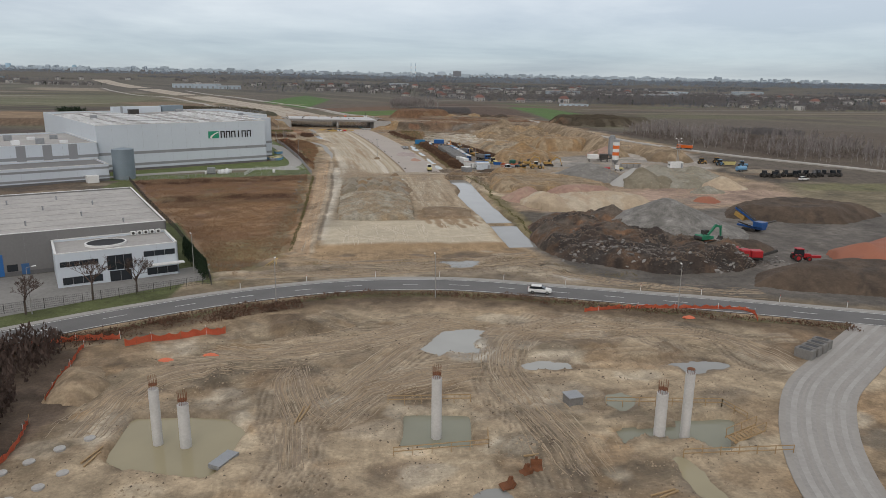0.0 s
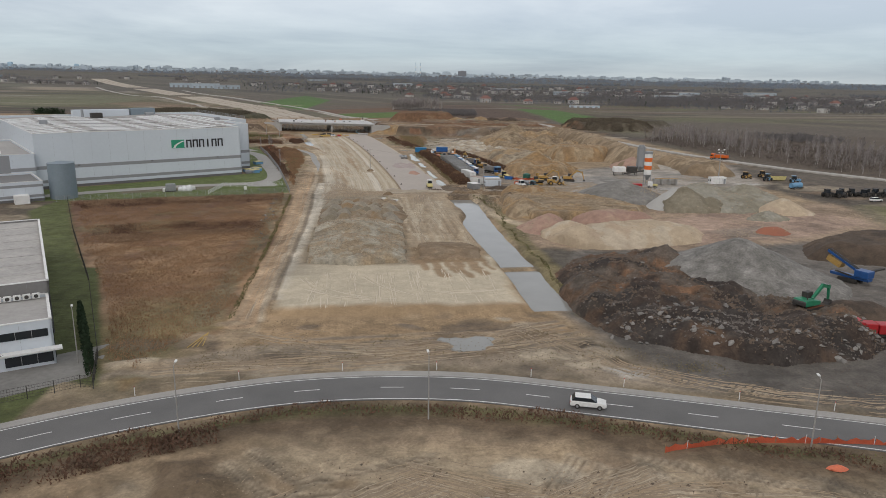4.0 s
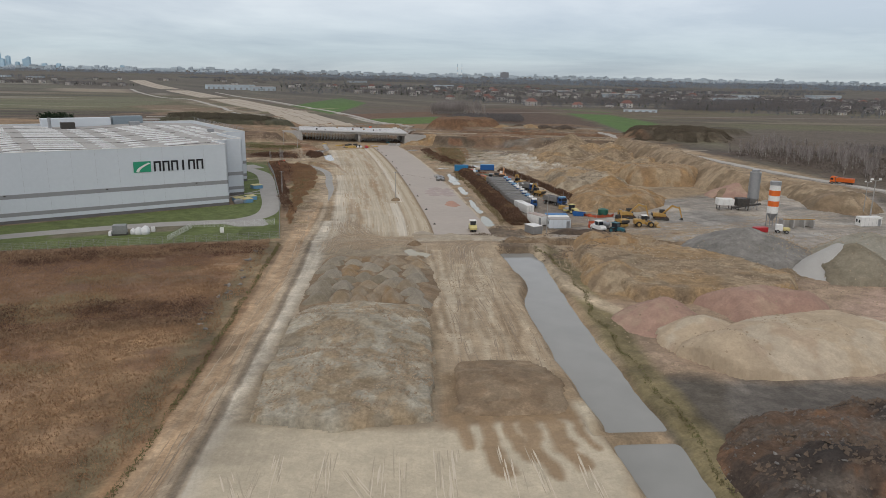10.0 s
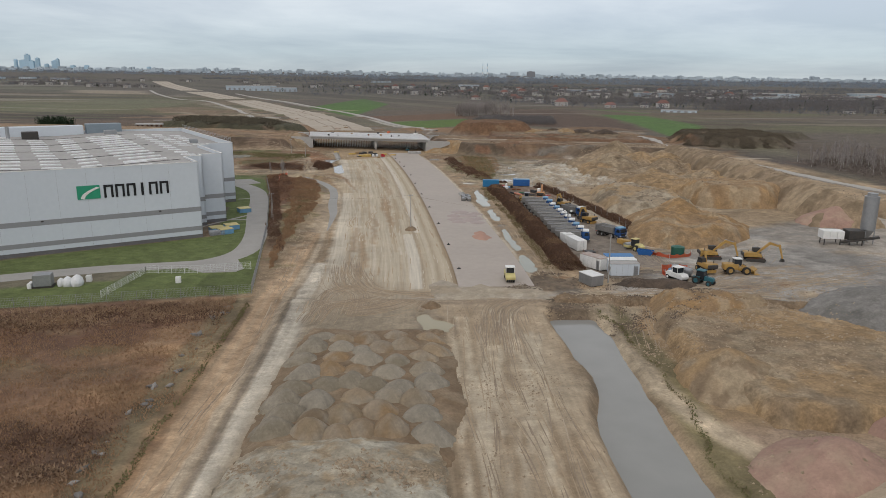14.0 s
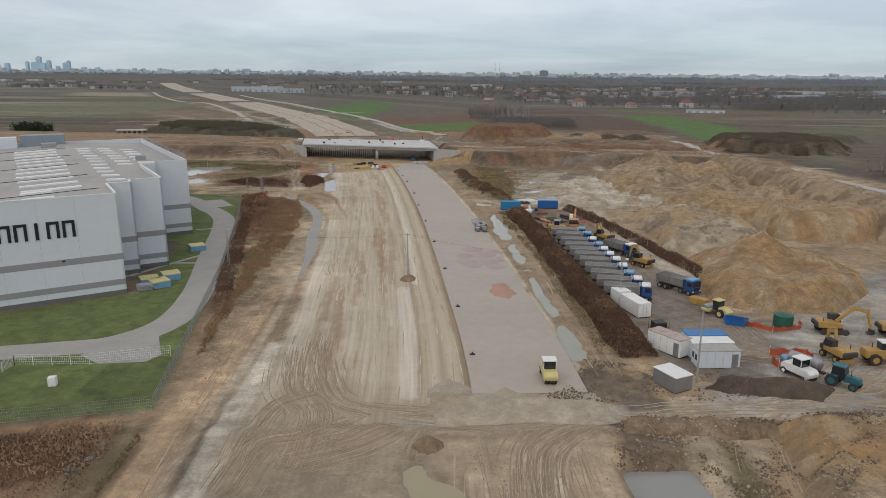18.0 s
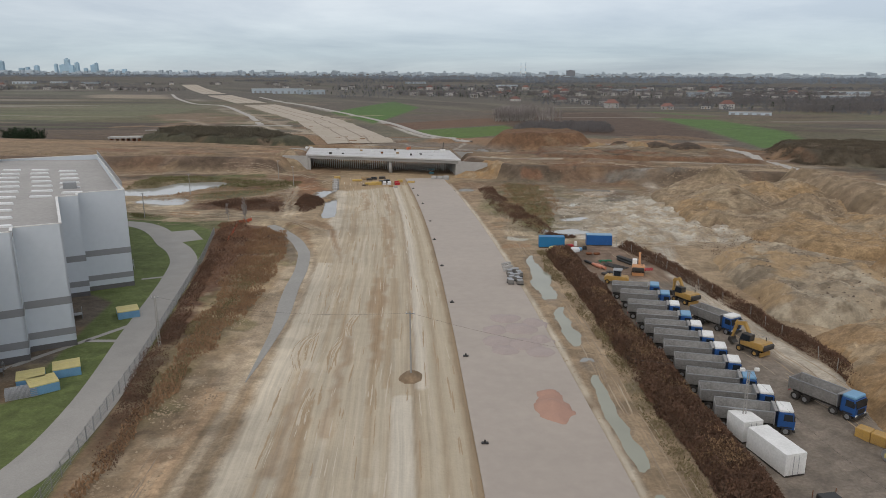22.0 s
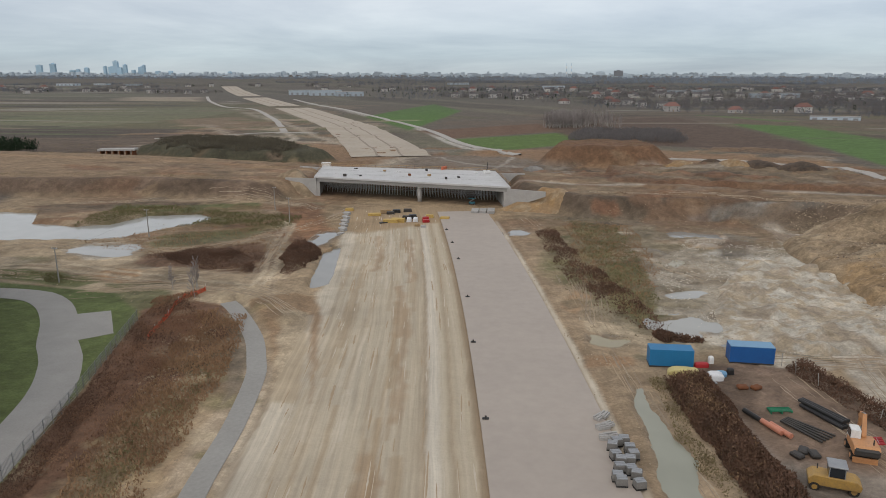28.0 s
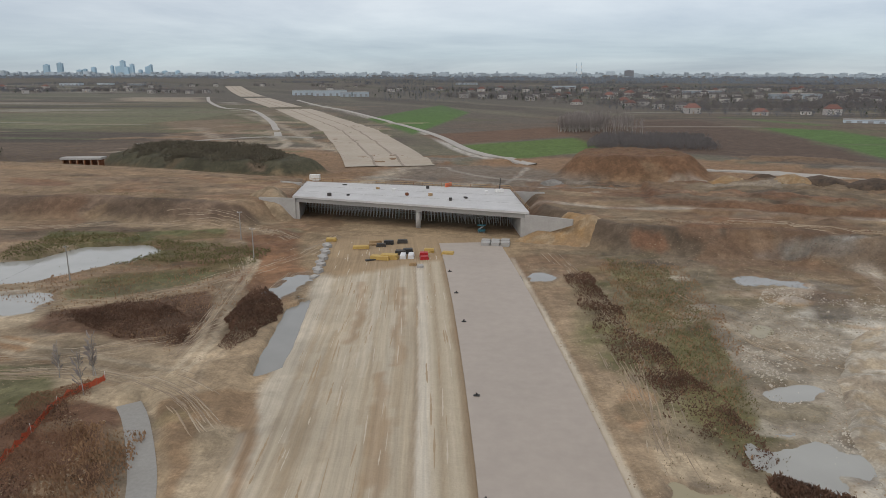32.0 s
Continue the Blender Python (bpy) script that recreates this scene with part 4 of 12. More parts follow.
area([(-40, 520), (-24, 505), (-18, 540), (-34, 556)], (0.30, 0.175, 0.10), soft=1.5, warp=2)
scatter(-112, -22, 448, 556, 150, ((0.22, 0.16, 0.105), (0.17, 0.165, 0.085), (0.44, 0.34, 0.225), (0.155, 0.12, 0.085), (0.30, 0.17, 0.095), (0.50, 0.43, 0.33)), 1.0, 5.0, 19, 0.5, 3.0, 0.3, (0, 0, 0, 0.4))
for pts in ([(-28, 462), (-30, 477), (-33.5, 502), (-40, 520)], [(-100, 470), (-60, 462), (-36, 470), (-24, 505)], [(-110, 496), (-70, 494), (-40, 500), (-26, 520)], [(-20, 445), (-24, 460), (-22, 480)]):
    for off in (-0.95, 0.95):
        ln = offset_line(smooth_line(pts, 2.0), off)
        band(ln, 0.6, (0.46, 0.37, 0.26), soft=0.35, warp=0.4, a=0.8, dz=0.08)
        band(ln, 0.28, (0.24, 0.175, 0.115), soft=0.3, warp=0.3, a=0.7, dz=-0.2)
scatter(39, 48, 300, 530, 60, ((0.24, 0.175, 0.115), (0.42, 0.33, 0.225), (0.19, 0.16, 0.09)), 0.5, 2.2, 22, 0.7, 1.6, 0.2, (0, 0, 0.4))
scatter(-26, -9, 296, 440, 90, ((0.22, 0.155, 0.10), (0.37, 0.275, 0.17), (0.19, 0.165, 0.085), (0.44, 0.355, 0.25)), 0.6, 3.0, 23, 0.7, 1.5, 0.3)
# stretches with a look of their own on both sides of the road
area([(-70, 462), (-55, 459), (-41, 455), (-28, 458), (-21, 450), (-23, 444), (-38, 449), (-52, 450), (-59, 448)], (0.47, 0.375, 0.255), soft=0.5, warp=1.3, a=0.9)
area([(-90, 490), (-81, 488), (-70, 485), (-66, 488), (-58, 479), (-62, 473), (-76, 470)], (0.45, 0.36, 0.25), soft=0.5, warp=1.3, a=0.9)
area([(-75, 550), (-73, 535), (-97, 536), (-118, 528), (-129, 543), (-108, 552), (-81, 552)], (0.2, 0.145, 0.1), soft=0.5, warp=1.3, a=0.9)
area([(-48, 543), (-34, 548), (-27, 510), (-27, 494), (-37, 504), (-39, 521)], (0.235, 0.125, 0.07), soft=0.5, warp=1.3, a=0.9)
area([(-103, 544), (-78, 546), (-57, 551), (-52, 541), (-75, 534), (-97, 534)], (0.16, 0.165, 0.07), soft=0.5, warp=1.3, a=0.9)
area([(-66, 492), (-56, 500), (-39, 521), (-32, 519), (-40, 504), (-50, 493), (-61, 487)], (0.19, 0.175, 0.09), soft=0.5, warp=1.3, a=0.9)
area([(-57, 458), (-46, 458), (-38, 449), (-43, 440)], (0.17, 0.165, 0.08), soft=0.5, warp=1.3, a=0.9)
area([(-24, 447), (-13, 453), (-8, 438), (-4, 417), (-2, 408), (-11, 442), (-17, 443), (-11, 424), (-9, 414), (-14, 430)], (0.335, 0.225, 0.135), soft=0.5, warp=1.3, a=0.9)
area([(-16, 441), (-12, 443), (-7, 426), (-5, 413), (-4, 408), (-8, 408), (-11, 422)], (0.45, 0.36, 0.25), soft=0.5, warp=1.3, a=0.9)
area([(-64, 466), (-56, 468), (-52, 460), (-59, 459)], (0.36, 0.235, 0.14), soft=0.5, warp=1.3, a=0.9)
area([(-28, 450), (-21, 441), (-16, 427), (-13, 413), (-14, 407), (-16, 416), (-21, 430)], (0.25, 0.2, 0.145), soft=0.5, warp=1.3, a=0.9)
area([(52, 486), (68, 495), (69, 467), (60, 446), (51, 446), (50, 465)], (0.37, 0.32, 0.25), soft=0.5, warp=1.3, a=0.9)
area([(45, 478), (54, 486), (50, 450), (47, 444), (43, 445), (43, 459)], (0.2, 0.18, 0.085), soft=0.5, warp=1.3, a=0.9)
area([(81, 512), (88, 508), (79, 488), (74, 489)], (0.21, 0.18, 0.145), soft=0.5, warp=1.3, a=0.9)
area([(81, 477), (86, 468), (70, 436), (63, 432), (65, 447)], (0.37, 0.275, 0.18), soft=0.5, warp=1.3, a=0.9)
area([(36, 445), (44, 436), (53, 432), (51, 429), (41, 431), (36, 437)], (0.43, 0.345, 0.24), soft=0.5, warp=1.3, a=0.9)
area([(34, 425), (41, 426), (41, 422), (34, 421)], (0.34, 0.215, 0.125), soft=0.5, warp=1.3, a=0.9)
area([(36, 459), (39, 454), (36, 445), (33, 449)], (0.36, 0.235, 0.14), soft=0.5, warp=1.3, a=0.9)
area([(56, 515), (78, 522), (79, 508), (59, 499)], (0.22, 0.18, 0.125), soft=0.5, warp=1.3, a=0.9)
area([(-103, 492), (-89, 495), (-68, 493), (-63, 481), (-69, 474), (-93, 478)], (0.44, 0.345, 0.23), soft=0.5, warp=1.2)
area([(-83, 484), (-80, 493), (-70, 492), (-65, 479), (-71, 475)], (0.55, 0.49, 0.40), soft=0.5, warp=1.8, wet=0.4, speck=0.4)
area([(-70, 500), (-50, 512), (-38, 523), (-41, 507), (-60, 494)], (0.19, 0.185, 0.085), soft=0.6, warp=1.2)
area([(-86, 467), (-72, 467), (-58, 460), (-62, 455), (-84, 461)], (0.17, 0.175, 0.075), soft=0.6, warp=1.2)
area([(-61, 482), (-37, 496), (-29, 479), (-28.5, 467), (-41, 469), (-59, 473)], (0.185, 0.115, 0.075), soft=0.6, warp=1.5)
area([(-36, 508), (-36, 532), (-30, 542), (-22, 510), (-26.5, 499)], (0.30, 0.165, 0.09), soft=0.6, warp=1.3)
area([(-66, 465), (-60, 470), (-53, 466), (-54, 458)], (0.40, 0.255, 0.145), soft=0.5, warp=1.0)
for pts in ([(-39, 522), (-36.3, 512), (-34.2, 495), (-28.5, 469), (-26.8, 457)], [(-36.5, 520), (-33.7, 508), (-31.2, 492), (-26.4, 469), (-24.6, 456)], [(-100, 470), (-75, 472), (-55, 466), (-40, 462), (-26, 458)], [(-98, 467), (-76, 468.5), (-56, 463), (-42, 459), (-28, 454)]):
    band(smooth_line(pts, 2.0), 0.65, (0.50, 0.41, 0.295), soft=0.3, warp=0.4, a=0.9, dz=-0.1)
# apron below the bridge
area([(-38, 562), (-26, 515), (-16, 505), (5, 522), (24, 525), (24, 548), (-6, 570)], (0.37, 0.27, 0.165), soft=1.5, warp=1.5)
# earth under the deck at 0.7 brightness: its shade painted into the soil
area([(-50, 600), (20, 580), (23, 548), (-37, 566)], (0.26, 0.185, 0.115), soft=1.0, warp=1.0)
# -- beyond the bridge
scatter(-200, 190, 575, 735, 230, ((0.19, 0.125, 0.08), (0.29, 0.185, 0.11), (0.15, 0.115, 0.09), (0.36, 0.27, 0.18), (0.25, 0.135, 0.075), (0.22, 0.20, 0.17)), 2.0, 11.0, 24, 0.75, 4.0, 0.8)
scatter(-420, -150, 640, 1400, 40, ((0.11, 0.085, 0.065), (0.175, 0.15, 0.095), (0.13, 0.12, 0.07), (0.20, 0.15, 0.10)), 14, 60, 25, 0.7, 6.0, 0.0)
scatter(60, 420, 740, 1100, 30, ((0.10, 0.072, 0.055), (0.15, 0.11, 0.08), (0.14, 0.135, 0.075)), 14, 50, 26, 0.7, 5.0, 0.0)
band([p for p in HL if 640 < p[1] < 1190], 20, (0.45, 0.385, 0.30), soft=2, warp=1.0)
for off in (-9, 0, 9):
    band(offset_line([p for p in HL if 660 < p[1] < 1190], off), 0.8, (0.31, 0.26, 0.19), soft=1.0, warp=0.8)
band(smooth_line([(46, 660), (24, 700), (-4, 760), (-40, 890), (-100, 1040), (-175, 1210), (-250, 1360)], 10), 2.8, (0.44, 0.41, 0.37), soft=1.0, warp=0.5)
band(smooth_line([(-75, 690), (-110, 740), (-115, 800), (-160, 900), (-210, 1050), (-300, 1230), (-390, 1400)], 10), 2.8, (0.40, 0.35, 0.28), soft=1.0, warp=0.8)
area([(-200, 560), (-60, 575), (-40, 640), (-20, 720), (-90, 760), (-210, 700)], (0.29, 0.185, 0.11), soft=5, warp=6)
area([(22, 590), (110, 560), (190, 600), (180, 680), (90, 745), (10, 720), (-10, 640)], (0.27, 0.17, 0.10), soft=4, warp=5)
area([(-30, 640), (30, 615), (60, 650), (30, 690), (-20, 700)], (0.205, 0.165, 0.13), soft=4, warp=6)
for gk, gl in enumerate(([(-34, 655), (0, 640), (36, 632), (70, 628)], [(-10, 690), (10, 660), (40, 640)], [(4, 612), (20, 640), (30, 690)])):
    band(smooth_line(gl, 4), 1.3, (0.36, 0.325, 0.28), soft=0.8, warp=2.0, a=0.8)
area([(-12, 790), (78, 862), (72, 766), (24, 724)], (0.105, 0.165, 0.04), soft=2, warp=1.0)
area([(-115, 1064), (-67, 1358), (-19, 1178), (-46, 877)], C_CROP, soft=3, warp=1.0)
area([(225, 957), (270, 931), (271, 786), (246, 704), (225, 683), (199, 659), (217, 799)], (0.095, 0.17, 0.045), soft=2, warp=1.0)
area([(230, 1110), (245, 1112), (296, 989), (279, 980)], (0.12, 0.16, 0.06), soft=2, warp=1.0)
area([(80, 1000), (200, 1060), (215, 850), (200, 720), (80, 770), (60, 900)], (0.115, 0.078, 0.058), soft=4, warp=2)
for y0, y1, col in ((735, 775, (0.10, 0.078, 0.06)), (775, 840, (0.16, 0.145, 0.095)), (840, 880, (0.115, 0.088, 0.066)), (880, 985, (0.165, 0.155, 0.10)), (985, 1040, (0.105, 0.08, 0.062)), (1040, 1190, (0.15, 0.145, 0.09)), (1190, 1250, (0.12, 0.09, 0.07)), (1300, 1345, (0.27, 0.205, 0.145)), (1400, 1560, (0.13, 0.115, 0.085)), (1560, 1700, (0.155, 0.15, 0.10))):
    area([(-1300, y0 + 90), (-170 - (y0 - 735) * 0.5, y0), (-175 - (y1 - 735) * 0.5, y1), (-1300, y1 + 90)], col, soft=4, warp=2.0, a=0.85)
area([(-40, 870), (60, 960), (70, 870), (-10, 800)], (0.16, 0.095, 0.062), soft=4, warp=2)
area([(-420, 860), (-170, 880), (-330, 1330), (-800, 1330)], (0.14, 0.125, 0.075), soft=6, warp=3)
area([(-420, 700), (-150, 700), (-170, 870), (-430, 850)], (0.135, 0.10, 0.075), soft=5, warp=3)
area([(-564, 1407), (-636, 1553), (-504, 1565), (-422, 1391)], (0.33, 0.25, 0.17), soft=4, warp=3)
area([(-640, 1150), (-370, 1238), (-279, 1196), (-283, 1040), (-330, 892), (-520, 950)], (0.165, 0.165, 0.10), soft=3, warp=2)
area([(-330, 888), (-210, 880), (-225, 800), (-420, 790), (-600, 880)], (0.098, 0.078, 0.062), soft=3, warp=2)
area([(-250, 1050), (-175, 960), (-160, 900), (-230, 900), (-300, 1000)], (0.21, 0.155, 0.105), soft=3, warp=4)
rs = np.random.RandomState(515)
for k in range(230):
    y0 = 745 + 1900 * rs.rand() ** 1.6
    if k % 3:
        x1 = -170 - (y0 - 735) * 0.5 - rs.uniform(0, 500)
        x0 = x1 - rs.uniform(120, 900)
    else:
        x0 = max(95, 60 + rs.uniform(0, 900))
        x1 = x0 + rs.uniform(80, 500)
        y0 = max(y0, 770)
    w = rs.uniform(3, 10) * (1 + (y0 - 740) / 260)
    sl = -0.07 * (x1 - x0) if x1 < 0 else 0.03 * (x1 - x0)
    area([(x0, y0 - sl), (x1, y0), (x1 + 5, y0 + w), (x0, y0 + w - sl)], ((0.07, 0.058, 0.048), (0.185, 0.175, 0.115), (0.23, 0.19, 0.135), (0.12, 0.135, 0.07), (0.085, 0.074, 0.06), (0.15, 0.115, 0.085), (0.27, 0.245, 0.20))[rs.randint(7)], soft=1.0 + w * 0.04, warp=1.0, a=0.85)
scatter(-250, -62, 735, 1010, 120, ((0.25, 0.165, 0.105), (0.36, 0.29, 0.21), (0.155, 0.115, 0.085), (0.30, 0.20, 0.125), (0.14, 0.14, 0.075)), 2.0, 13.0, 28, 0.8, 3.5, 0.8)
for gl in ([(-120, 742), (-150, 800), (-190, 860), (-230, 930)], [(-75, 760), (-120, 850), (-170, 960), (-240, 1080), (-300, 1200)], [(-200, 742), (-170, 770), (-110, 775), (-80, 768)]):
    band(smooth_line(gl, 8), 3.0, (0.40, 0.34, 0.265), soft=1.5, warp=2.5, a=0.85)
area([(300, 180), (215, 350), (200, 430), (250, 620), (420, 520), (460, 250)], (0.125, 0.098, 0.075), soft=4, warp=5)
band(smooth_line([(300, 150), (244, 285), (206, 356), (186, 428), (178, 510), (173, 558), (172, 598), (176, 634), (166, 656), (134, 674), (104, 684)], 6), 2.6, (0.50, 0.46, 0.41), soft=0.8, warp=0.6)
band(smooth_line([(91, 652), (110, 641), (128, 631), (147, 615), (200, 590)], 6), 1.6, (0.45, 0.41, 0.36), soft=0.8, warp=0.6)
area([(150, 200), (230, 170), (240, 250), (170, 255)], (0.19, 0.16, 0.105), soft=3, warp=3)
area([(172, 238), (230, 226), (236, 250), (176, 254)], (0.17, 0.165, 0.08), soft=2, warp=3, a=0.8)

# relief: small lumps on the site, gentle swells in the country
site = np.clip(1 - np.maximum(np.maximum(-GX - 110, GX - 190), np.maximum(48 - GY, GY - 640)) / 30, 0, 1)
smooth_bits = np.zeros(GX.shape)
s = patch([p for p in HL if 150 < p[1] < 560], 40)
smooth_bits[s] = np.clip(1.3 - along([p for p in HL if 150 < p[1] < 560], GX[s], GY[s]) / 22, 0, 1)
GZ += site * (1 - 0.85 * smooth_bits) * (0.55 * fbm(GX, GY, 9, 31) + 0.45 * fbm(GX, GY, 3.0, 32, 3) + 0.22 * (0.25 - np.abs(fbm(GX, GY, 1.6, 33, 2))))
far = np.clip((GY - 900) / 4000, 0, 1)
GZ += 53 * far ** 1.5 - 0.0065 * GX * np.clip((GY - 400) / 1100, 0, 1) + np.clip((np.hypot(GX, GY - 300) - 500) / 800, 0, 1) * 6 * fbm(GX, GY, 420, 35, 3)


def flatten(poly, z, slope=3.0):
    s = patch(poly, slope + 1)
    d = outline(poly, GX[s], GY[s])
    w = np.clip(1 - d / slope, 0, 1)
    GZ[s] = GZ[s] * (1 - w) + z * w


def strip_of(line, half):
    return offset_line(line, -half) + offset_line(line, half)[::-1]


def lower(poly, z, slope=1.5, warp=0.5):
    """A pit with sloping sides."""
    s = patch(poly, slope + 2)
    d = outline(poly, GX[s] + 2 * warp * NW1[s], GY[s] + 2 * warp * NW2[s])
    w = np.clip(1 - d / slope, 0, 1)
    GZ[s] = np.minimum(GZ[s], GZ[s] * (1 - w) + z * w)


def lift(poly, z, slope, col=None, lumps=0.5):
    """A bank with sloping sides."""
    s = patch(poly, slope + 4)
    d = outline(poly, GX[s] + 3 * NW1[s], GY[s] + 3 * NW2[s])
    w = np.clip(1 - d / slope, 0, 1)
    w = w * w * (3 - 2 * w)
    GZ[s] = np.maximum(GZ[s], z * w + lumps * w * NW1[s])
    if col is not None:
        blend(s, np.clip(w * 2.5, 0, 1) * (w > 0.02), col, 0.0)


# banks that carry the crossing road to the bridge
lift([(-300, 580), (-137, 567), (-104, 571), (-83, 566), (-56, 561), (-48, 582), (-54, 612), (-130, 640), (-300, 680)], 5.6, 10, (0.19, 0.133, 0.095))
area([(-300, 582), (-137, 569), (-104, 573), (-83, 568), (-54, 563), (-46, 585), (-54, 615), (-130, 640), (-300, 680)], (0.335, 0.235, 0.145), soft=1.0, warp=1.5, speck=0.3)
lift([(40, 548), (48, 537), (63, 534), (83, 534), (107, 525), (148, 514), (152, 556), (110, 590), (30, 590), (32, 560)], 5.6, 8, (0.165, 0.122, 0.086))
area([(40, 550), (48, 539), (63, 536), (83, 536), (107, 527), (148, 516), (152, 556), (110, 590), (30, 590), (32, 562)], (0.31, 0.225, 0.14), soft=0.8, warp=1.2, speck=0.3)
lift([(62, 569), (84, 562), (106, 554), (146, 544), (150, 594), (120, 612), (66, 598)], 6.6, 5, (0.20, 0.12, 0.074), lumps=2.6)
area([(64, 572), (84, 566), (106, 558), (146, 548), (150, 594), (120, 608), (66, 596)], (0.255, 0.19, 0.125), soft=1.0, warp=2.0)
area([(76, 527), (110, 522), (112, 526), (76, 532)], (0.34, 0.325, 0.295), soft=0.6, warp=1.0, speck=0.5)
band(smooth_line([(-300, 660), (-125, 623), (-52, 594)], 6), 5, (0.37, 0.25, 0.15), soft=1.0, warp=1.0)
band(smooth_line([(28, 572), (42, 562), (51, 559), (70, 559.5), (90, 553), (118, 545), (200, 520)], 6), 1.6, (0.43, 0.37, 0.30), soft=1.0, warp=1.0)
lift([(-160, 684), (-112, 656), (-72, 650), (-64, 662), (-108, 716), (-165, 730)], 7.0, 12, (0.092, 0.086, 0.055), lumps=2.5)
lift([(52, 660), (58, 692), (92, 690), (94, 662), (84, 656)], 9.0, 13, (0.185, 0.105, 0.06), lumps=2.0)
lift([(190, 608), (197, 590), (212, 580), (236, 582), (250, 606), (246, 636), (220, 646), (200, 638)], 5.8, 10, (0.12, 0.098, 0.07), lumps=2.5)
lift([(262, 630), (284, 640), (280, 652), (262, 648)], 5.0, 8, (0.10, 0.085, 0.06), lumps=1.5)
lift([(-18, 462), (-14, 440), (-24, 432), (-30, 452)], 0.9, 3, None)
scatter(-38, 62, 48, 112, 70, ((0.50, 0.43, 0.335), (0.20, 0.15, 0.105), (0.27, 0.20, 0.135), (0.55, 0.485, 0.385), (0.33, 0.225, 0.13), (0.17, 0.135, 0.10)), 0.8, 4.0, 95, 0.55, 2.6, 0.12, (0, 0, 0.4), 0.25)
scatter(-150, -30, 540, 650, 70, ((0.22, 0.155, 0.11), (0.36, 0.25, 0.15), (0.16, 0.115, 0.08), (0.25, 0.13, 0.08)), 1.5, 6.0, 91, 0.6, 4.0, 0.5, (0,))
scatter(40, 210, 520, 650, 110, ((0.17, 0.125, 0.09), (0.32, 0.22, 0.135), (0.13, 0.105, 0.08), (0.26, 0.13, 0.075), (0.36, 0.31, 0.25)), 1.5, 6.0, 92, 0.65, 4.0, 0.7, (0,))
scatter(32, 110, 430, 528, 90, ((0.20, 0.165, 0.10), (0.15, 0.125, 0.075), (0.27, 0.215, 0.15), (0.19, 0.145, 0.10)), 1.0, 4.0, 93, 0.6, 3.0, 0.3, (0, 0, 0.4))
scatter(-40, -12, 320, 446, 45, ((0.38, 0.285, 0.18), (0.27, 0.225, 0.12), (0.42, 0.33, 0.22), (0.22, 0.15, 0.095)), 0.8, 3.0, 94, 0.6, 2.0, 0.3, (0,))
for fx, fy, fl, fw, fc in ((-355, 958, 90, 16, (0.30, 0.235, 0.17)), (-560, 1536, 130, 40, (0.32, 0.25, 0.185)), (-330, 860, 160, 14, (0.10, 0.085, 0.072)), (-420, 1060, 200, 30, (0.145, 0.125, 0.09)), (-520, 1240, 240, 50, (0.10, 0.085, 0.075)), (-300, 1150, 90, 26, (0.19, 0.15, 0.11))):
    area([(fx - fl / 2, fy), (fx + fl / 2, fy + fl * 0.06), (fx + fl / 2 + 6, fy + fw), (fx - fl / 2, fy + fw - fl * 0.04)], fc, soft=6, warp=6, a=0.85)
flatten(strip_of([(-28.2, 447.6), (-24.5, 442.6), (-17.6, 430.7), (-13.8, 421), (-12.0, 414.9), (-10.0, 401.6), (-9.2, 390.3), (-8.1, 380.5), (-7.0, 372), (-6.4, 364.6), (-6.1, 358), (-5.9, 352), (-5.8, 346)], 2.0), -0.03, 1.5)
# the drop from the formation to the road strip
for poly, z, sl in (([(-7, 165), (38, 161), (40, 284), (-4, 284)], 0.9, 4.0),):
    lift(poly, z, sl, None, 0.1)

# pits, ditches and ponds
DITCH = [(40.5, 160), (46, 160), (46.3, 190), (46, 212), (46.3, 237), (48, 270), (47, 277), (41.2, 277), (42, 262), (43.5, 254), (42, 247), (40, 238), (39.7, 214), (41, 190)]
POND_A, POND_B, POND_C = [(-25, 80), (-21, 80), (-15, 79), (-13, 76), (-14, 72), (-15, 68), (-23, 70), (-25, 72)], [(7, 78), (14, 77), (13, 70), (6, 71)], [(32, 72), (37, 73), (46, 72), (42, 66), (32, 66)]
BIG_POND = [(-134, 534), (-122, 532), (-114, 517), (-98, 513), (-89, 517), (-84, 530), (-70, 533), (-64, 527), (-66, 516), (-80, 499), (-108, 496), (-134, 500)]
PATH_POND = [(-20.5, 498), (-18, 497), (-13.2, 461), (-15.5, 458)]
for poly, z, sl in ((DITCH, -1.7, 2.2), (POND_A, -1.5, 1.6), (POND_B, -1.6, 0.8), (POND_C, -1.6, 1.2), (BIG_POND, -1.6, 1.8), (PATH_POND, -1.3, 1.2)):
    lower(poly, z, sl)
flatten([(38, 188.6), (49, 188.6), (49, 190.6), (38, 190.6)], -0.4, 1.0)
flatten([(38, 152), (49, 152), (49, 160.5), (38, 160.5)], -0.2, 1.5)
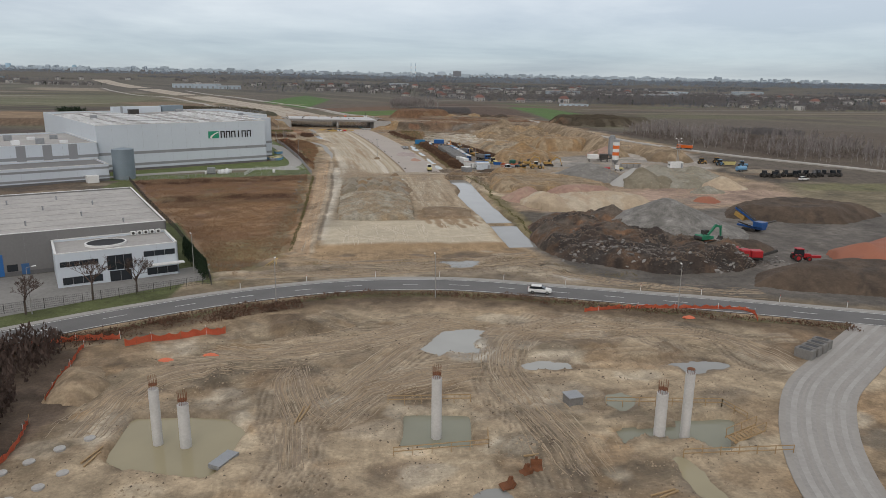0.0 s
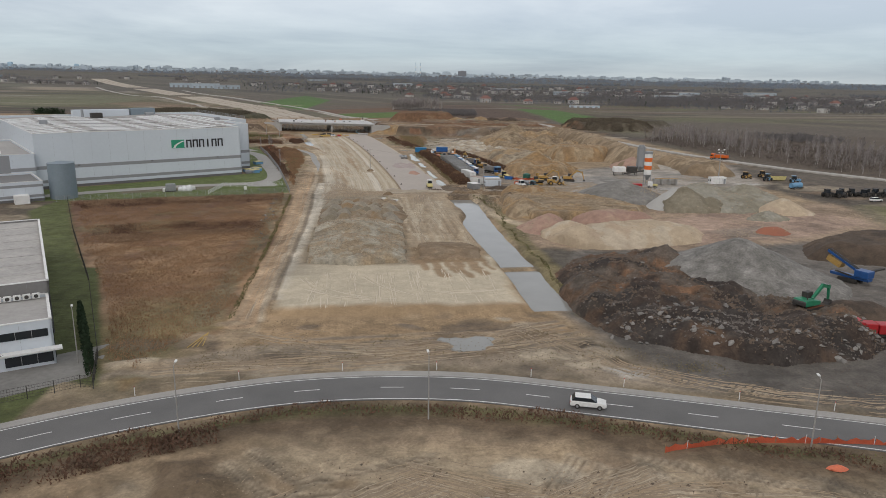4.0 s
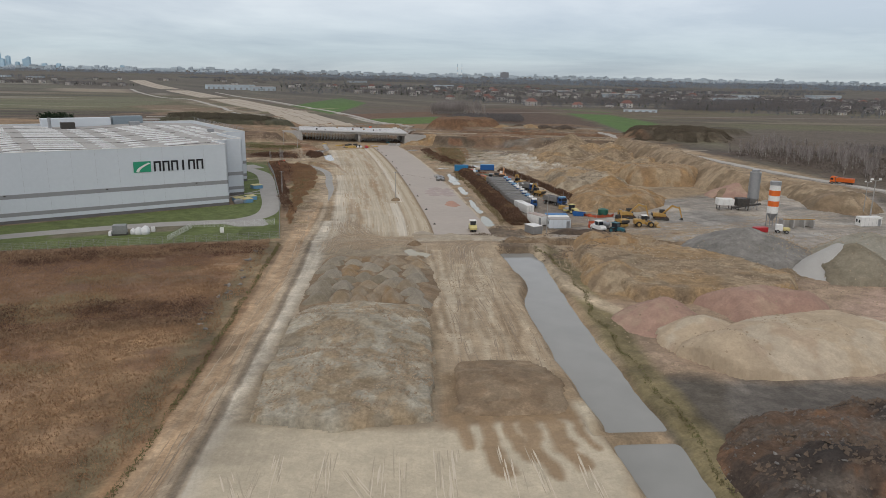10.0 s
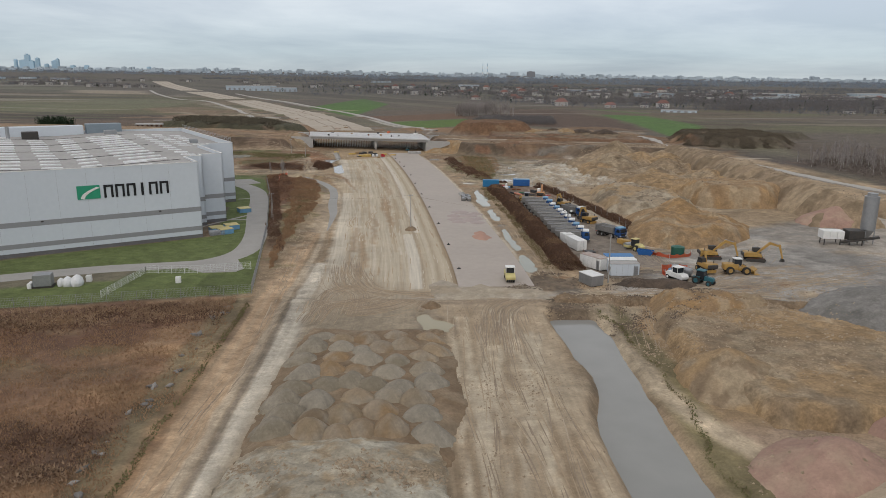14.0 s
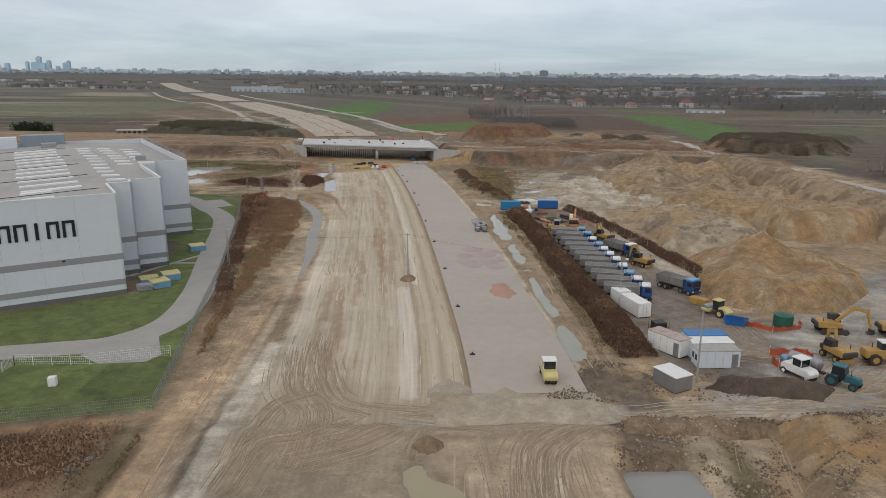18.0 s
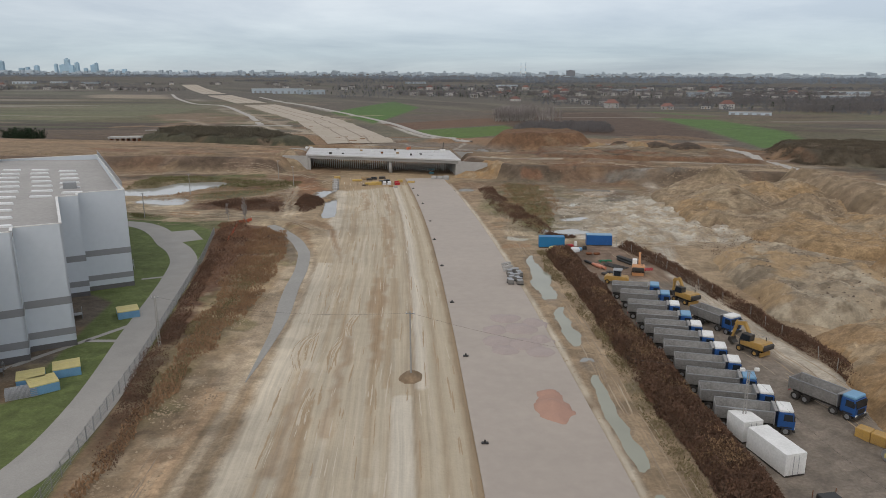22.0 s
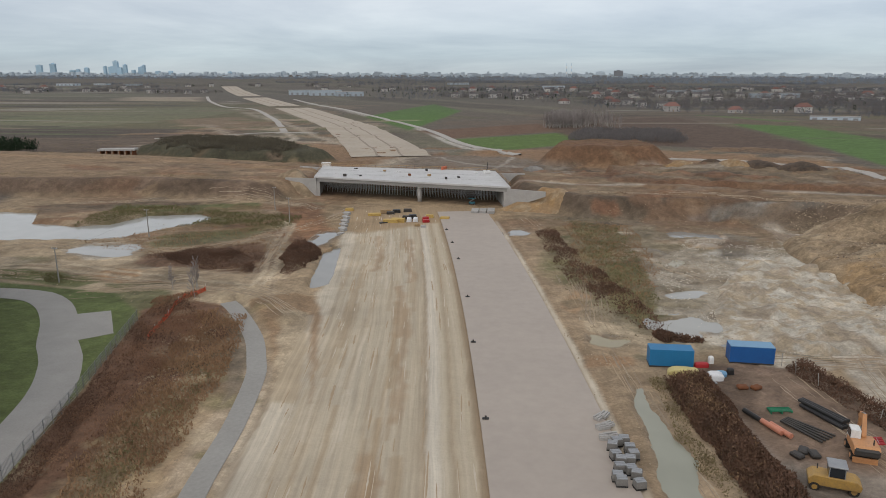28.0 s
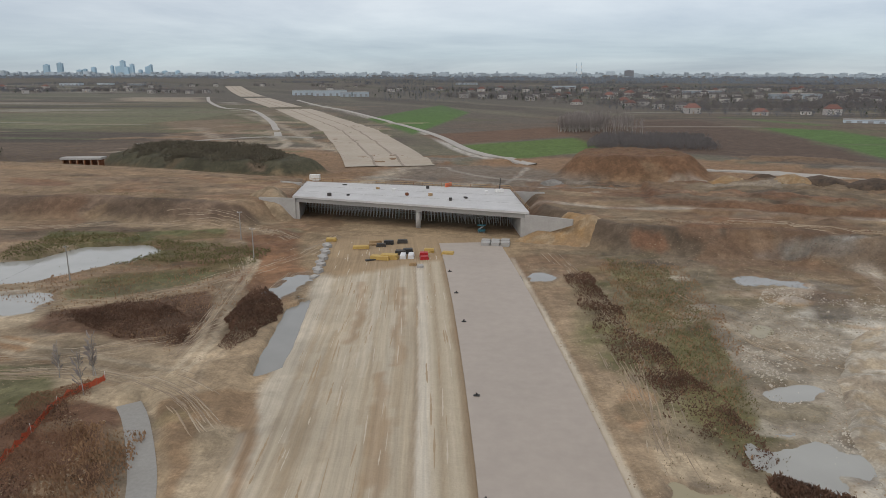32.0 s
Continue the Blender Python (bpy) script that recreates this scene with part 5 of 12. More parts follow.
# rain puddles: middle, width, length and the colour of their water
PUDDLES = ((52.2, 439.0, 8.5, 10, "milk"), (38, 433, 4, 4, "mud"), (61.5, 480.5, 3, 5, "mud"), (27.5, 510, 5, 6, "grey"), (40.0, 397, 2.0, 34, "greenish"), (41.0, 369, 1.1, 16, "greenish"), (79.5, 431, 7, 5, "milk"), (56.5, 457, 6, 3, "milk"), (41.6, 353, 1.2, 4, "grey"), (41.7, 337, 0.9, 21, "greenish"), (42.3, 313, 1.7, 13, "greenish"), (23.8, 147.3, 7.6, 4.3, "grey"), (17.6, 99.6, 9.5, 8.5, "milk"), (28.6, 91.2, 5, 2, "milk"), (50, 87.5, 8, 3.5, "grey"), (34.5, 78.5, 3, 5, "green"), (35.5, 59, 2, 8, "mud"), (20, 271.5, 4, 11, "mud"), (73.5, 509.5, 11, 5, "grey"), (-72, 484.8, 16, 11.5, "milk"), (-106, 471, 24, 14, "mud"), (58, 429.5, 4, 3, "grey"), (-23.4, 500.5, 5.2, 17, "grey"), (13.8, 58.8, 2.5, 2.5, "grey"))


def puddle_outline(x, y, wide, deep):
    return [(x + 0.54 * wide * math.cos(q) * (1 + 0.12 * math.sin(3 * q + x)), y + 0.54 * deep * math.sin(q) * (1 + 0.12 * math.cos(2 * q + y))) for q in np.linspace(0, 2 * math.pi, 11)[:-1]]


POOLS = [(puddle_outline(x, y, wide, deep), kind) for x, y, wide, deep, kind in PUDDLES]
LEVELS = []
for poly, _ in POOLS:
    sp = patch(poly, 7)
    pw = np.clip(1.5 * min(np.ptp([q[0] for q in poly]), np.ptp([q[1] for q in poly])), 0.9, 11.0)
    dp = outline(poly, GX[sp] + pw * (NW1[sp] + 0.5 * NW2[sp]), GY[sp] + pw * (NW2[sp] - 0.5 * NW1[sp]))
    level = GZ[sp][dp < 0].mean() if (dp < 0).any() else 0.0
    wp = np.clip(1 - dp / 1.0, 0, 1)
    GZ[sp] = np.where(dp < 5.0, np.maximum(GZ[sp], level - 0.08), GZ[sp])
    GZ[sp] = GZ[sp] * (1 - wp) + (level - 0.4) * wp
    LEVELS.append(level - 0.2)
    area(poly, None, soft=1.5, warp=0.6, wet=0.7)
    band(poly + poly[:1], 0.7, (0.22, 0.165, 0.11), soft=0.8, warp=0.5, a=0.7, wet=0.6)

LAWN = [(-82, 279), (-60, 282.5), (-13.5, 292), (-16.5, 312), (-23, 356), (-34, 410), (-41, 440), (-52, 452), (-80, 458), (-95, 440), (-60, 395), (-40, 380), (-34, 340), (-100, 300), (-120, 275)]
area(LAWN, C_LAWN, soft=0.4, warp=0.3)
area([(-70, 292), (-42, 301), (-40, 309), (-72, 300)], (0.17, 0.15, 0.105), soft=1, warp=1)
flatten(LAWN, 0.0, 4)
flatten([(-53, 440), (-47.3, 442), (-40.4, 430.7), (-45.4, 426)], 0.0, 2.0)
area([(-84, 282), (-81, 279), (-63, 232), (-43, 184), (-29, 146), (-26, 136), (-34, 140), (-40, 154), (-62, 206), (-86, 262)], (0.115, 0.13, 0.05), soft=0.5, warp=0.6)
OFFICE_YARD = [(-80, 100), (-55, 112), (-33, 124), (-30, 150), (-45, 196), (-110, 210), (-120, 120)]
area(OFFICE_YARD, (0.10, 0.115, 0.045), soft=0.5, warp=0.5)
flatten(OFFICE_YARD, 0.0, 3)
ROAD_STRIP = [p for p in offset_line(ROAD, -5.2)] + [p for p in reversed(offset_line(ROAD, 5.2))]
flatten(ROAD_STRIP, -0.1, 4)
SIDE_ROAD = smooth_line([(92, 101), (84, 95), (73, 86.5), (63, 78.5), (56.5, 70.5), (51.5, 62), (48, 53), (43, 33), (38, 0)], 3)
sr = offset_line(SIDE_ROAD, 5.4) + list(reversed(offset_line(SIDE_ROAD, -5.4)))
flatten(sr, -0.1, 3)
slab_l, slab_r = lane(292, 541, 4.0, 0), lane(292, 541, 19.0, 0)
flatten(slab_l + slab_r[::-1], -0.15, 2.5)


rough_land = site * (1 - smooth_bits) * np.where((GX < -25) & (GY > 136) & (GY < 446), 0, 1)
damp = np.clip((fbm(GX, GY, 7, 82, 5) - 0.02) * 14, 0, 1)
SOIL[:] *= (1 + rough_land * (0.85 * fbm(GX, GY, 11, 81, 5) - 0.20 * damp + 0.05))[..., None]
red = np.clip((fbm(GX, GY, 18, 83, 4) - 0.06) * 10, 0, 0.45) * rough_land * np.clip((GY - 480) / 30, 0, 1)
SOIL[:] = SOIL * (1 - red[..., None]) + np.array((0.235, 0.13, 0.075)) * red[..., None]
west = np.clip((-GX - 22) / 8, 0, 1) * np.clip((GY - 446) / 8, 0, 1) * np.clip((740 - GY) / 30, 0, 1)
north = np.clip((GY - 520) / 20, 0, 1) * np.clip((740 - GY) / 30, 0, 1) * rough_land
SOIL[:] *= (1 - 0.13 * np.maximum(west, north))[..., None]

# soil turns greyer with distance: haze mixed into the field colours
haze_mix = (0.4 * np.clip((GY - 1000) / 500, 0, 1))[..., None]
SOIL[:] = SOIL * (1 - haze_mix) + SOIL.mean(-1, keepdims=True) * np.array((1.0, 1.02, 0.95)) * haze_mix
LUM = SOIL.mean(-1, keepdims=True)
SOIL[:] = (SOIL * 0.97 + LUM * 0.03) * np.array((0.94, 0.94, 0.92))


def sheet(name, gx, gy, z, material, soil=None, wet=None, keep=None, track=None, even=0.0):
    """A mesh over grid lines, with colours per point if given."""
    ny, nx = z.shape
    co = np.stack([np.broadcast_to(gx, z.shape), np.broadcast_to(gy, z.shape), z], -1).reshape(-1, 3)
    i = np.arange(ny * nx).reshape(ny, nx)
    quads = np.stack([i[:-1, :-1], i[:-1, 1:], i[1:, 1:], i[1:, :-1]], -1).reshape(-1, 4)
    if keep is not None:
        quads = quads[keep.reshape(-1)]
        used = np.unique(quads)
        back = np.zeros(len(co), np.int64)
        back[used] = np.arange(len(used))
        co, quads = co[used], back[quads]
    else:
        used = slice(None)
    me = bpy.data.meshes.new(name)
    me.vertices.add(len(co))
    me.vertices.foreach_set("co", co.astype(np.float32).ravel())
    me.loops.add(quads.size)
    me.loops.foreach_set("vertex_index", quads.astype(np.int32).ravel())
    me.polygons.add(len(quads))
    me.polygons.foreach_set("loop_start", np.arange(0, quads.size, 4, dtype=np.int32))
    me.polygons.foreach_set("use_smooth", np.ones(len(quads), bool))
    if soil is not None:
        a = me.attributes.new("soil", "FLOAT_COLOR", "POINT")
        a.data.foreach_set("color", np.concatenate([soil.reshape(-1, 3), np.ones((ny * nx, 1))], 1)[used].astype(np.float32).ravel())
        a = me.attributes.new("wet", "FLOAT", "POINT")
        a.data.foreach_set("value", wet.reshape(-1)[used].astype(np.float32))
        a = me.attributes.new("track", "FLOAT_COLOR", "POINT")
        a.data.foreach_set("color", np.concatenate([(np.zeros((ny * nx, 3)) if track is None else track.reshape(-1, 3)), np.broadcast_to(even, z.shape).reshape(-1, 1)], 1)[used].astype(np.float32).ravel())
    me.update(calc_edges=True)
    me.materials.append(material)
    return new(name, me)


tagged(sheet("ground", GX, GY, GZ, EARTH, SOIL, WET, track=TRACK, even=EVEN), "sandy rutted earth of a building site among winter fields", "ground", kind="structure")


def gz(x, y):
    """The height of the ground there."""
    i = int(np.clip(np.searchsorted(xs, x) - 1, 0, len(xs) - 2))
    j = int(np.clip(np.searchsorted(ys, y) - 1, 0, len(ys) - 2))
    f, g = (x - xs[i]) / (xs[i + 1] - xs[i]), (y - ys[j]) / (ys[j + 1] - ys[j])
    return float((GZ[j, i] * (1 - f) + GZ[j, i + 1] * f) * (1 - g) + (GZ[j + 1, i] * (1 - f) + GZ[j + 1, i + 1] * f) * g)


def ribbon(name, line, d0, d1, z, thick, material, label, category, kind="structure", parent=None):
    """A strip along a line, between two sidesteps, with a real thickness."""
    a, b = offset_line(line, d0), offset_line(line, d1)
    bm = bmesh.new()
    rows = []
    for p, q in zip(a, b):
        rows.append([bm.verts.new((*p, z)), bm.verts.new((*q, z)), bm.verts.new((*q, z - thick)), bm.verts.new((*p, z - thick))])
    for r0, r1 in zip(rows, rows[1:]):
        for k in range(4):
            m = (k + 1) % 4
            bm.faces.new((r0[k], r1[k], r1[m], r0[m]))
    bm.faces.new(rows[0])
    bm.faces.new(rows[-1][::-1])
    bmesh.ops.recalc_face_normals(bm, faces=bm.faces[:])
    ob = new(name, to_mesh(name, bm, material))
    if parent:
        ob.parent = parent
        return ob
    return tagged(ob, label, category, kind=kind)


def slabbed(name, poly, z, thick, material, label, category, kind="structure"):
    """A flat plate of any outline."""
    bm = bmesh.new()
    f = bm.faces.new([bm.verts.new((x, y, z)) for x, y in poly])
    r = bmesh.ops.extrude_face_region(bm, geom=[f])
    bmesh.ops.translate(bm, vec=(0, 0, -thick), verts=[v for v in r["geom"] if isinstance(v, bmesh.types.BMVert)])
    bmesh.ops.recalc_face_normals(bm, faces=bm.faces[:])
    return tagged(new(name, to_mesh(name, bm, material)), label, category, kind=kind)


def drape(name, line, d0, d1, rise, material, label, category, parent=None, across=4):
    """A thin strip that follows the lie of the land."""
    offs = [offset_line(line, d0 + (d1 - d0) * k / across) for k in range(across + 1)]
    bm = bmesh.new()
    rows = [[bm.verts.new((q[0], q[1], gz(*q) + rise)) for q in row] for row in zip(*offs)]
    low = [[bm.verts.new((v.co.x, v.co.y, v.co.z - rise - 0.8)) for v in (row[0], row[-1])] for row in rows]
    for a, b, c, d in zip(rows, rows[1:], low, low[1:]):
        for k in range(across):
            bm.faces.new((a[k], a[k + 1], b[k + 1], b[k]))
        bm.faces.new((c[0], a[0], b[0], d[0]))
        bm.faces.new((a[-1], c[1], d[1], b[-1]))
    bmesh.ops.recalc_face_normals(bm, faces=bm.faces[:])
    ob = new(name, to_mesh(name, bm, material))
    if parent:
        ob.parent = parent
        return ob
    return tagged(ob, label, category, kind="structure")


FAR_ROAD = surf("rolled_tan_roadbed", (0.43, 0.375, 0.305), (0.36, 0.31, 0.245), big=0.03, fine=0.4, bump=0.1)
FAR_SEAM = surf("dark_roadbed_seam", (0.24, 0.20, 0.155), (0.30, 0.25, 0.20), big=0.05, fine=0.5, bump=0)
FAR_TRACK = surf("pale_gravel_track", (0.42, 0.395, 0.36), (0.34, 0.32, 0.29), big=0.05, fine=0.5, bump=0.1)
far_line = smooth_line([q for q in HL if q[1] > 690], 14)
for y0, y1 in ((690, 1226), (1271, 1546), (1602, 2400)):
    stretch = [q for q in far_line if y0 <= q[1] <= y1]
    far_hw = drape("far_carriageway", stretch, -21, 21, 0.35, FAR_ROAD, "pale rolled roadbed running on to the city", "road base", across=6)
    for off in (-6.5, 6.0):
        drape("roadbed_seam", stretch, off - 0.6, off + 0.6, 0.45, FAR_SEAM, "", "", parent=far_hw, across=1)
drape("far_track", smooth_line([(33, 703), (22, 722), (0, 765), (-32, 879), (-91, 1032), (-161, 1187), (-229, 1316), (-306, 1477)], 10), -2.6, 2.6, 0.35, FAR_TRACK, "pale gravel track beside the roadbed", "track", across=2)
drape("far_track", smooth_line([(-138, 852), (-161, 919), (-213, 1053), (-284, 1204), (-335, 1249), (-417, 1400), (-500, 1590)], 10), -2.6, 2.6, 0.35, FAR_TRACK, "winding pale site track over fields", "track", across=2)
drape("far_track", smooth_line([(-210, 792), (-190, 801), (-168, 828), (-138, 846), (-110, 842)], 8), -1.8, 1.8, 0.35, FAR_TRACK, "pale gravel track across fields", "track", across=2)
drape("haul_track", smooth_line([(300, 150), (244, 285), (206, 356), (186, 428), (178, 510), (173, 558), (172, 598), (176, 634), (166, 656), (134, 674), (108, 683)], 5), -2.5, 2.5, 0.45, FAR_TRACK, "pale gravel haul track beside the birch grove", "track", across=3)
# public road with kerb, lane marks
ribbon("road", ROAD, -3.6, 3.6, 0.02, 0.3, ASPHALT, "grey asphalt public road curving past the site", "road")
ribbon("pavement", ROAD, -5.0, -3.75, 0.16, 0.4, PAVING, "pale concrete footway along the road", "pavement")
ribbon("kerb", ROAD, -3.75, -3.6, 0.15, 0.4, CONCRETE, "concrete kerb of the road", "kerb")
ribbon("road_edge_line", ROAD, 3.25, 3.4, 0.026, 0.004, WHITE, "white edge line on the asphalt", "road marking")
ribbon("road_edge_line", ROAD, -3.4, -3.25, 0.026, 0.004, WHITE, "white edge line on the asphalt", "road marking")
fine = smooth_line([p for p in ROAD if -60 < p[0] < 110], 1.0)
for k in range(0, len(fine) - 6, 9):
    ribbon("lane_mark", fine[k:k + 4], -0.07, 0.07, 0.026, 0.004, WHITE, "white broken centre line on the asphalt", "road marking")
gravel_road = ribbon("gravel_road", SIDE_ROAD, -4.3, 4.3, 0.0, 0.3, surf("pale_dusty_road", (0.345, 0.33, 0.305), (0.265, 0.25, 0.232), big=0.12, fine=2, bump=0.2, depth=0.03), "pale dusty gravel road round the site", "road")
DUST_PALE = surf("pale_wheel_dust", (0.385, 0.37, 0.345), (0.31, 0.295, 0.275), big=0.3, fine=1.5, bump=0.1)
DUST_DARK = surf("grey_brown_road_dirt", (0.28, 0.262, 0.237), (0.335, 0.318, 0.292), big=0.25, fine=1.5, bump=0.1)
for q, (d0, d1, mt) in enumerate(((-4.28, -3.5, DUST_DARK), (-3.1, -2.5, DUST_PALE), (-2.2, -1.9, DUST_DARK), (-1.6, -0.9, DUST_PALE), (-0.3, 0.2, DUST_DARK), (0.7, 1.3, DUST_PALE), (1.6, 1.9, DUST_DARK), (2.3, 3.0, DUST_PALE), (3.5, 4.28, DUST_DARK))):
    ribbon("wheel_track", SIDE_ROAD, d0, d1, 0.005, 0.004, mt, "", "", parent=gravel_road)
# old grey lane that bends away below the bank
OLD_LANE = smooth_line([(-28.2, 447.6), (-24.5, 442.6), (-17.6, 430.7), (-13.8, 421), (-12.0, 414.9), (-10.0, 401.6), (-9.2, 390.3), (-8.1, 380.5), (-7.0, 372), (-6.4, 364.6), (-6.1, 358), (-5.9, 352), (-5.8, 346)], 2)
bm = bmesh.new()
rows = []
for (ax, ay), (bx, by), (cx, cy) in zip(offset_line(OLD_LANE, -1.0), OLD_LANE, offset_line(OLD_LANE, 1.0)):
    k = float(np.interp(by, (346, 352, 358, 365, 372, 380, 400, 448), (0.06, 0.35, 0.6, 0.85, 1.2, 1.4, 1.35, 1.5)))
    p, q = (bx + (ax - bx) * k, by + (ay - by) * k), (bx + (cx - bx) * k, by + (cy - by) * k)
    rows.append([bm.verts.new(v) for v in ((*p, 0.03), (*q, 0.03), (*q, -0.5), (*p, -0.5))])
for r0, r1 in zip(rows, rows[1:]):
    for k in range(4):
        bm.faces.new((r0[k], r1[k], r1[(k + 1) % 4], r0[(k + 1) % 4]))
bmesh.ops.recalc_face_normals(bm, faces=bm.faces[:])
tagged(new("old_lane", to_mesh("old_lane", bm, surf("worn_grey_lane", (0.32, 0.31, 0.285), (0.255, 0.245, 0.222), rough=0.6, big=0.12, fine=2, bump=0.1, depth=0.02))), "smooth grey old lane half buried in sand", "lane", kind="structure")
# finished base of the east carriageway
ribbon("carriageway_base", lane(292, 541, 0, 0), 4.0, 19.0, 0.12, 0.5, SLAB, "smooth damp cement-bound carriageway base", "road base")
# water
WATERS = {"greenish": water_material("pale_green_puddle_water", (0.33, 0.335, 0.27)), "mud": WATER_MUD, "milk": WATER_MILK, "grey": WATER_GREY, "green": WATER_GREEN}


def pool(poly, z, material, label, name="puddle", reach=1.0):
    """Still water over a hollow: it runs on under the banks, which give it its shore."""
    px, py = [p[0] for p in poly], [p[1] for p in poly]
    cx, cy = sum(px) / len(px), sum(py) / len(py)
    st = max(0.4, (max(px) - min(px)) / 60)
    x, y = np.meshgrid(np.arange(min(px) - reach - st, max(px) + reach + st, st), np.arange(min(py) - reach - st, max(py) + reach + st, st))
    d = outline(poly, x, y) < reach
    ob = sheet(name, x - cx, y - cy, np.zeros(x.shape), material, keep=d[:-1, :-1] & d[1:, :-1] & d[:-1, 1:] & d[1:, 1:])
    ob.location = (cx, cy, z)
    return tagged(ob, label, "water", kind="structure")


pool(DITCH, -0.75, WATER_GREY, "still grey water in a drainage ditch", "water", 2.0)
pool(POND_A, -0.55, WATER_MUD, "ochre muddy water round concrete columns", "water", 2.0)
pool(POND_B, -0.7, WATER_GREEN, "grey-green water in a square foundation pit", "water", 2.0)
pool(POND_C, -0.7, WATER_GREEN, "greenish water in a foundation pit", "water", 2.0)
pool(BIG_POND, -0.6, WATER_MILK, "pale still pond beside the building site", "water", 2.4)
pool(PATH_POND, -0.5, WATER_GREY, "green-grey water in a narrow basin", "water", 1.5)
for (poly, kind), z in zip(POOLS, LEVELS):
    pool(poly, z, WATERS[kind], "shallow muddy rain puddle in the earth", reach=2.6)


# ---- warehouse ----
TRACE = lambda m, x, y, z=0.0: m @ Vector((x, y, z))
WH = pose(-36, 339, 0, 0, 0, 30)
TOP = 19.0
warehouse = thing("warehouse", WH, "huge pale grey clad distribution warehouse with skylit flat roof", "warehouse")
FOOT = [(-73, 0), (0, 0), (0, 14), (4.5, 14), (4.5, 17.3), (10.7, 17.3), (10.7, 44), (14, 44), (14, 47), (22, 47), (22, 118), (-73, 118)]


def wall_run(parent, foot, z0, z1, thick, mat, bands=(), plinth=0.9, skip=(), band_mat=None):
    """Walls round a closed outline (counter-clockwise), each a part; bands and plinth lie on its outer face."""
    n = len(foot)
    for k in range(n):
        if k in skip:
            continue
        (x0, y0), (x1, y1) = foot[k], foot[(k + 1) % n]
        l = math.hypot(x1 - x0, y1 - y0)
        m = pose(x0, y0, 0, 0, 0, math.degrees(math.atan2(y1 - y0, x1 - x0)))
        bm = made(box, 0, l - 0.002, 0, thick, z0 + plinth, z1)
        bmesh.ops.transform(bm, matrix=m, verts=bm.verts[:])
        wl = part("wall", bm, mat, parent)
        if plinth:
            bm = made(box, 0, l, 0.06, thick, z0 - 0.6, z0 + plinth)
            bmesh.ops.transform(bm, matrix=m, verts=bm.verts[:])
            part("plinth", bm, PLINTH, wl)
        for b0, b1 in bands:
            bm = made(box, -0.04, l + 0.04, -0.04, 0.02, b0, b1)
            bmesh.ops.transform(bm, matrix=m, verts=bm.verts[:])
            part("cladding_band", bm, band_mat or CLAD_BAND, wl)
        bm = made(box, -0.03, l + 0.03, -0.05, thick + 0.05, z1, z1 + 0.12)
        bmesh.ops.transform(bm, matrix=m, verts=bm.verts[:])
        part("coping", bm, WHITE, wl)
        if l > 20:
            bm = bmesh.new()
            for q in np.arange(6, l - 1, 6.0):
                box(bm, q - 0.012, q + 0.012, -0.008, 0.01, z0 + plinth, z1 - 0.01)
            bmesh.ops.transform(bm, matrix=m, verts=bm.verts[:])
            part("cladding_joints", bm, CLAD_BAND, wl)


def roof_plate(parent, foot, z, thick, mat):
    bm = bmesh.new()
    f = bm.faces.new([bm.verts.new((x, y, z)) for x, y in foot])
    r = bmesh.ops.extrude_face_region(bm, geom=[f])
    bmesh.ops.translate(bm, vec=(0, 0, -thick), verts=[v for v in r["geom"] if isinstance(v, bmesh.types.BMVert)])
    bmesh.ops.recalc_face_normals(bm, faces=bm.faces[:])
    return part("roof", bm, mat, parent, "grey membrane roof")


def inset(foot, d):
    cx, cy = sum(p[0] for p in foot) / len(foot), sum(p[1] for p in foot) / len(foot)
    return [(x + math.copysign(d, cx - x), y + math.copysign(d, cy - y)) for x, y in foot]


wall_run(warehouse, FOOT, 0, TOP, 0.3, CLAD, ((1.95, 3.0), (6.75, 7.9)))
def fold(u):
    """The height of the shallow-pitched roof across the hall."""
    return float(np.interp(u, (-73, -52, -27, -2, 22), (17.7, 18.75, 17.8, 18.8, 17.7)))


bm = bmesh.new()
for u0, u1, v0 in ((-72.85, -52, 0.15), (-52, -27, 0.15), (-27, -2, 0.15), (-2, 0, 0.15), (0, 4.5, 14.15), (4.5, 10.6, 17.45), (10.6, 14, 44.15), (14, 21.85, 47.15)):
    q = [[bm.verts.new((u, v, fold(u) - dz)) for u, v in ((u0, v0), (u1, v0), (u1, 117.85), (u0, 117.85))] for dz in (0, 0.3)]
    bm.faces.new(q[0])
    bm.faces.new(q[1][::-1])
    for i in range(4):
        bm.faces.new((q[0][i], q[1][i], q[1][(i + 1) % 4], q[0][(i + 1) % 4]))
bmesh.ops.remove_doubles(bm, verts=bm.verts[:], dist=0.01)
wh_roof = part("roof", bm, ROOFING, warehouse, "grey membrane roof")
SKY = {}
for ln in (10.6, 4.8, 5.4, 3.8, 13.0):
    sky_bm = bmesh.new()
    prism(sky_bm, [(0, 0), (ln, 0), (ln - 0.2, 0.3), (0.2, 0.3)], -0.6, 0.6)
    SKY[ln] = to_mesh("skylight", sky_bm, SKYLIGHT)
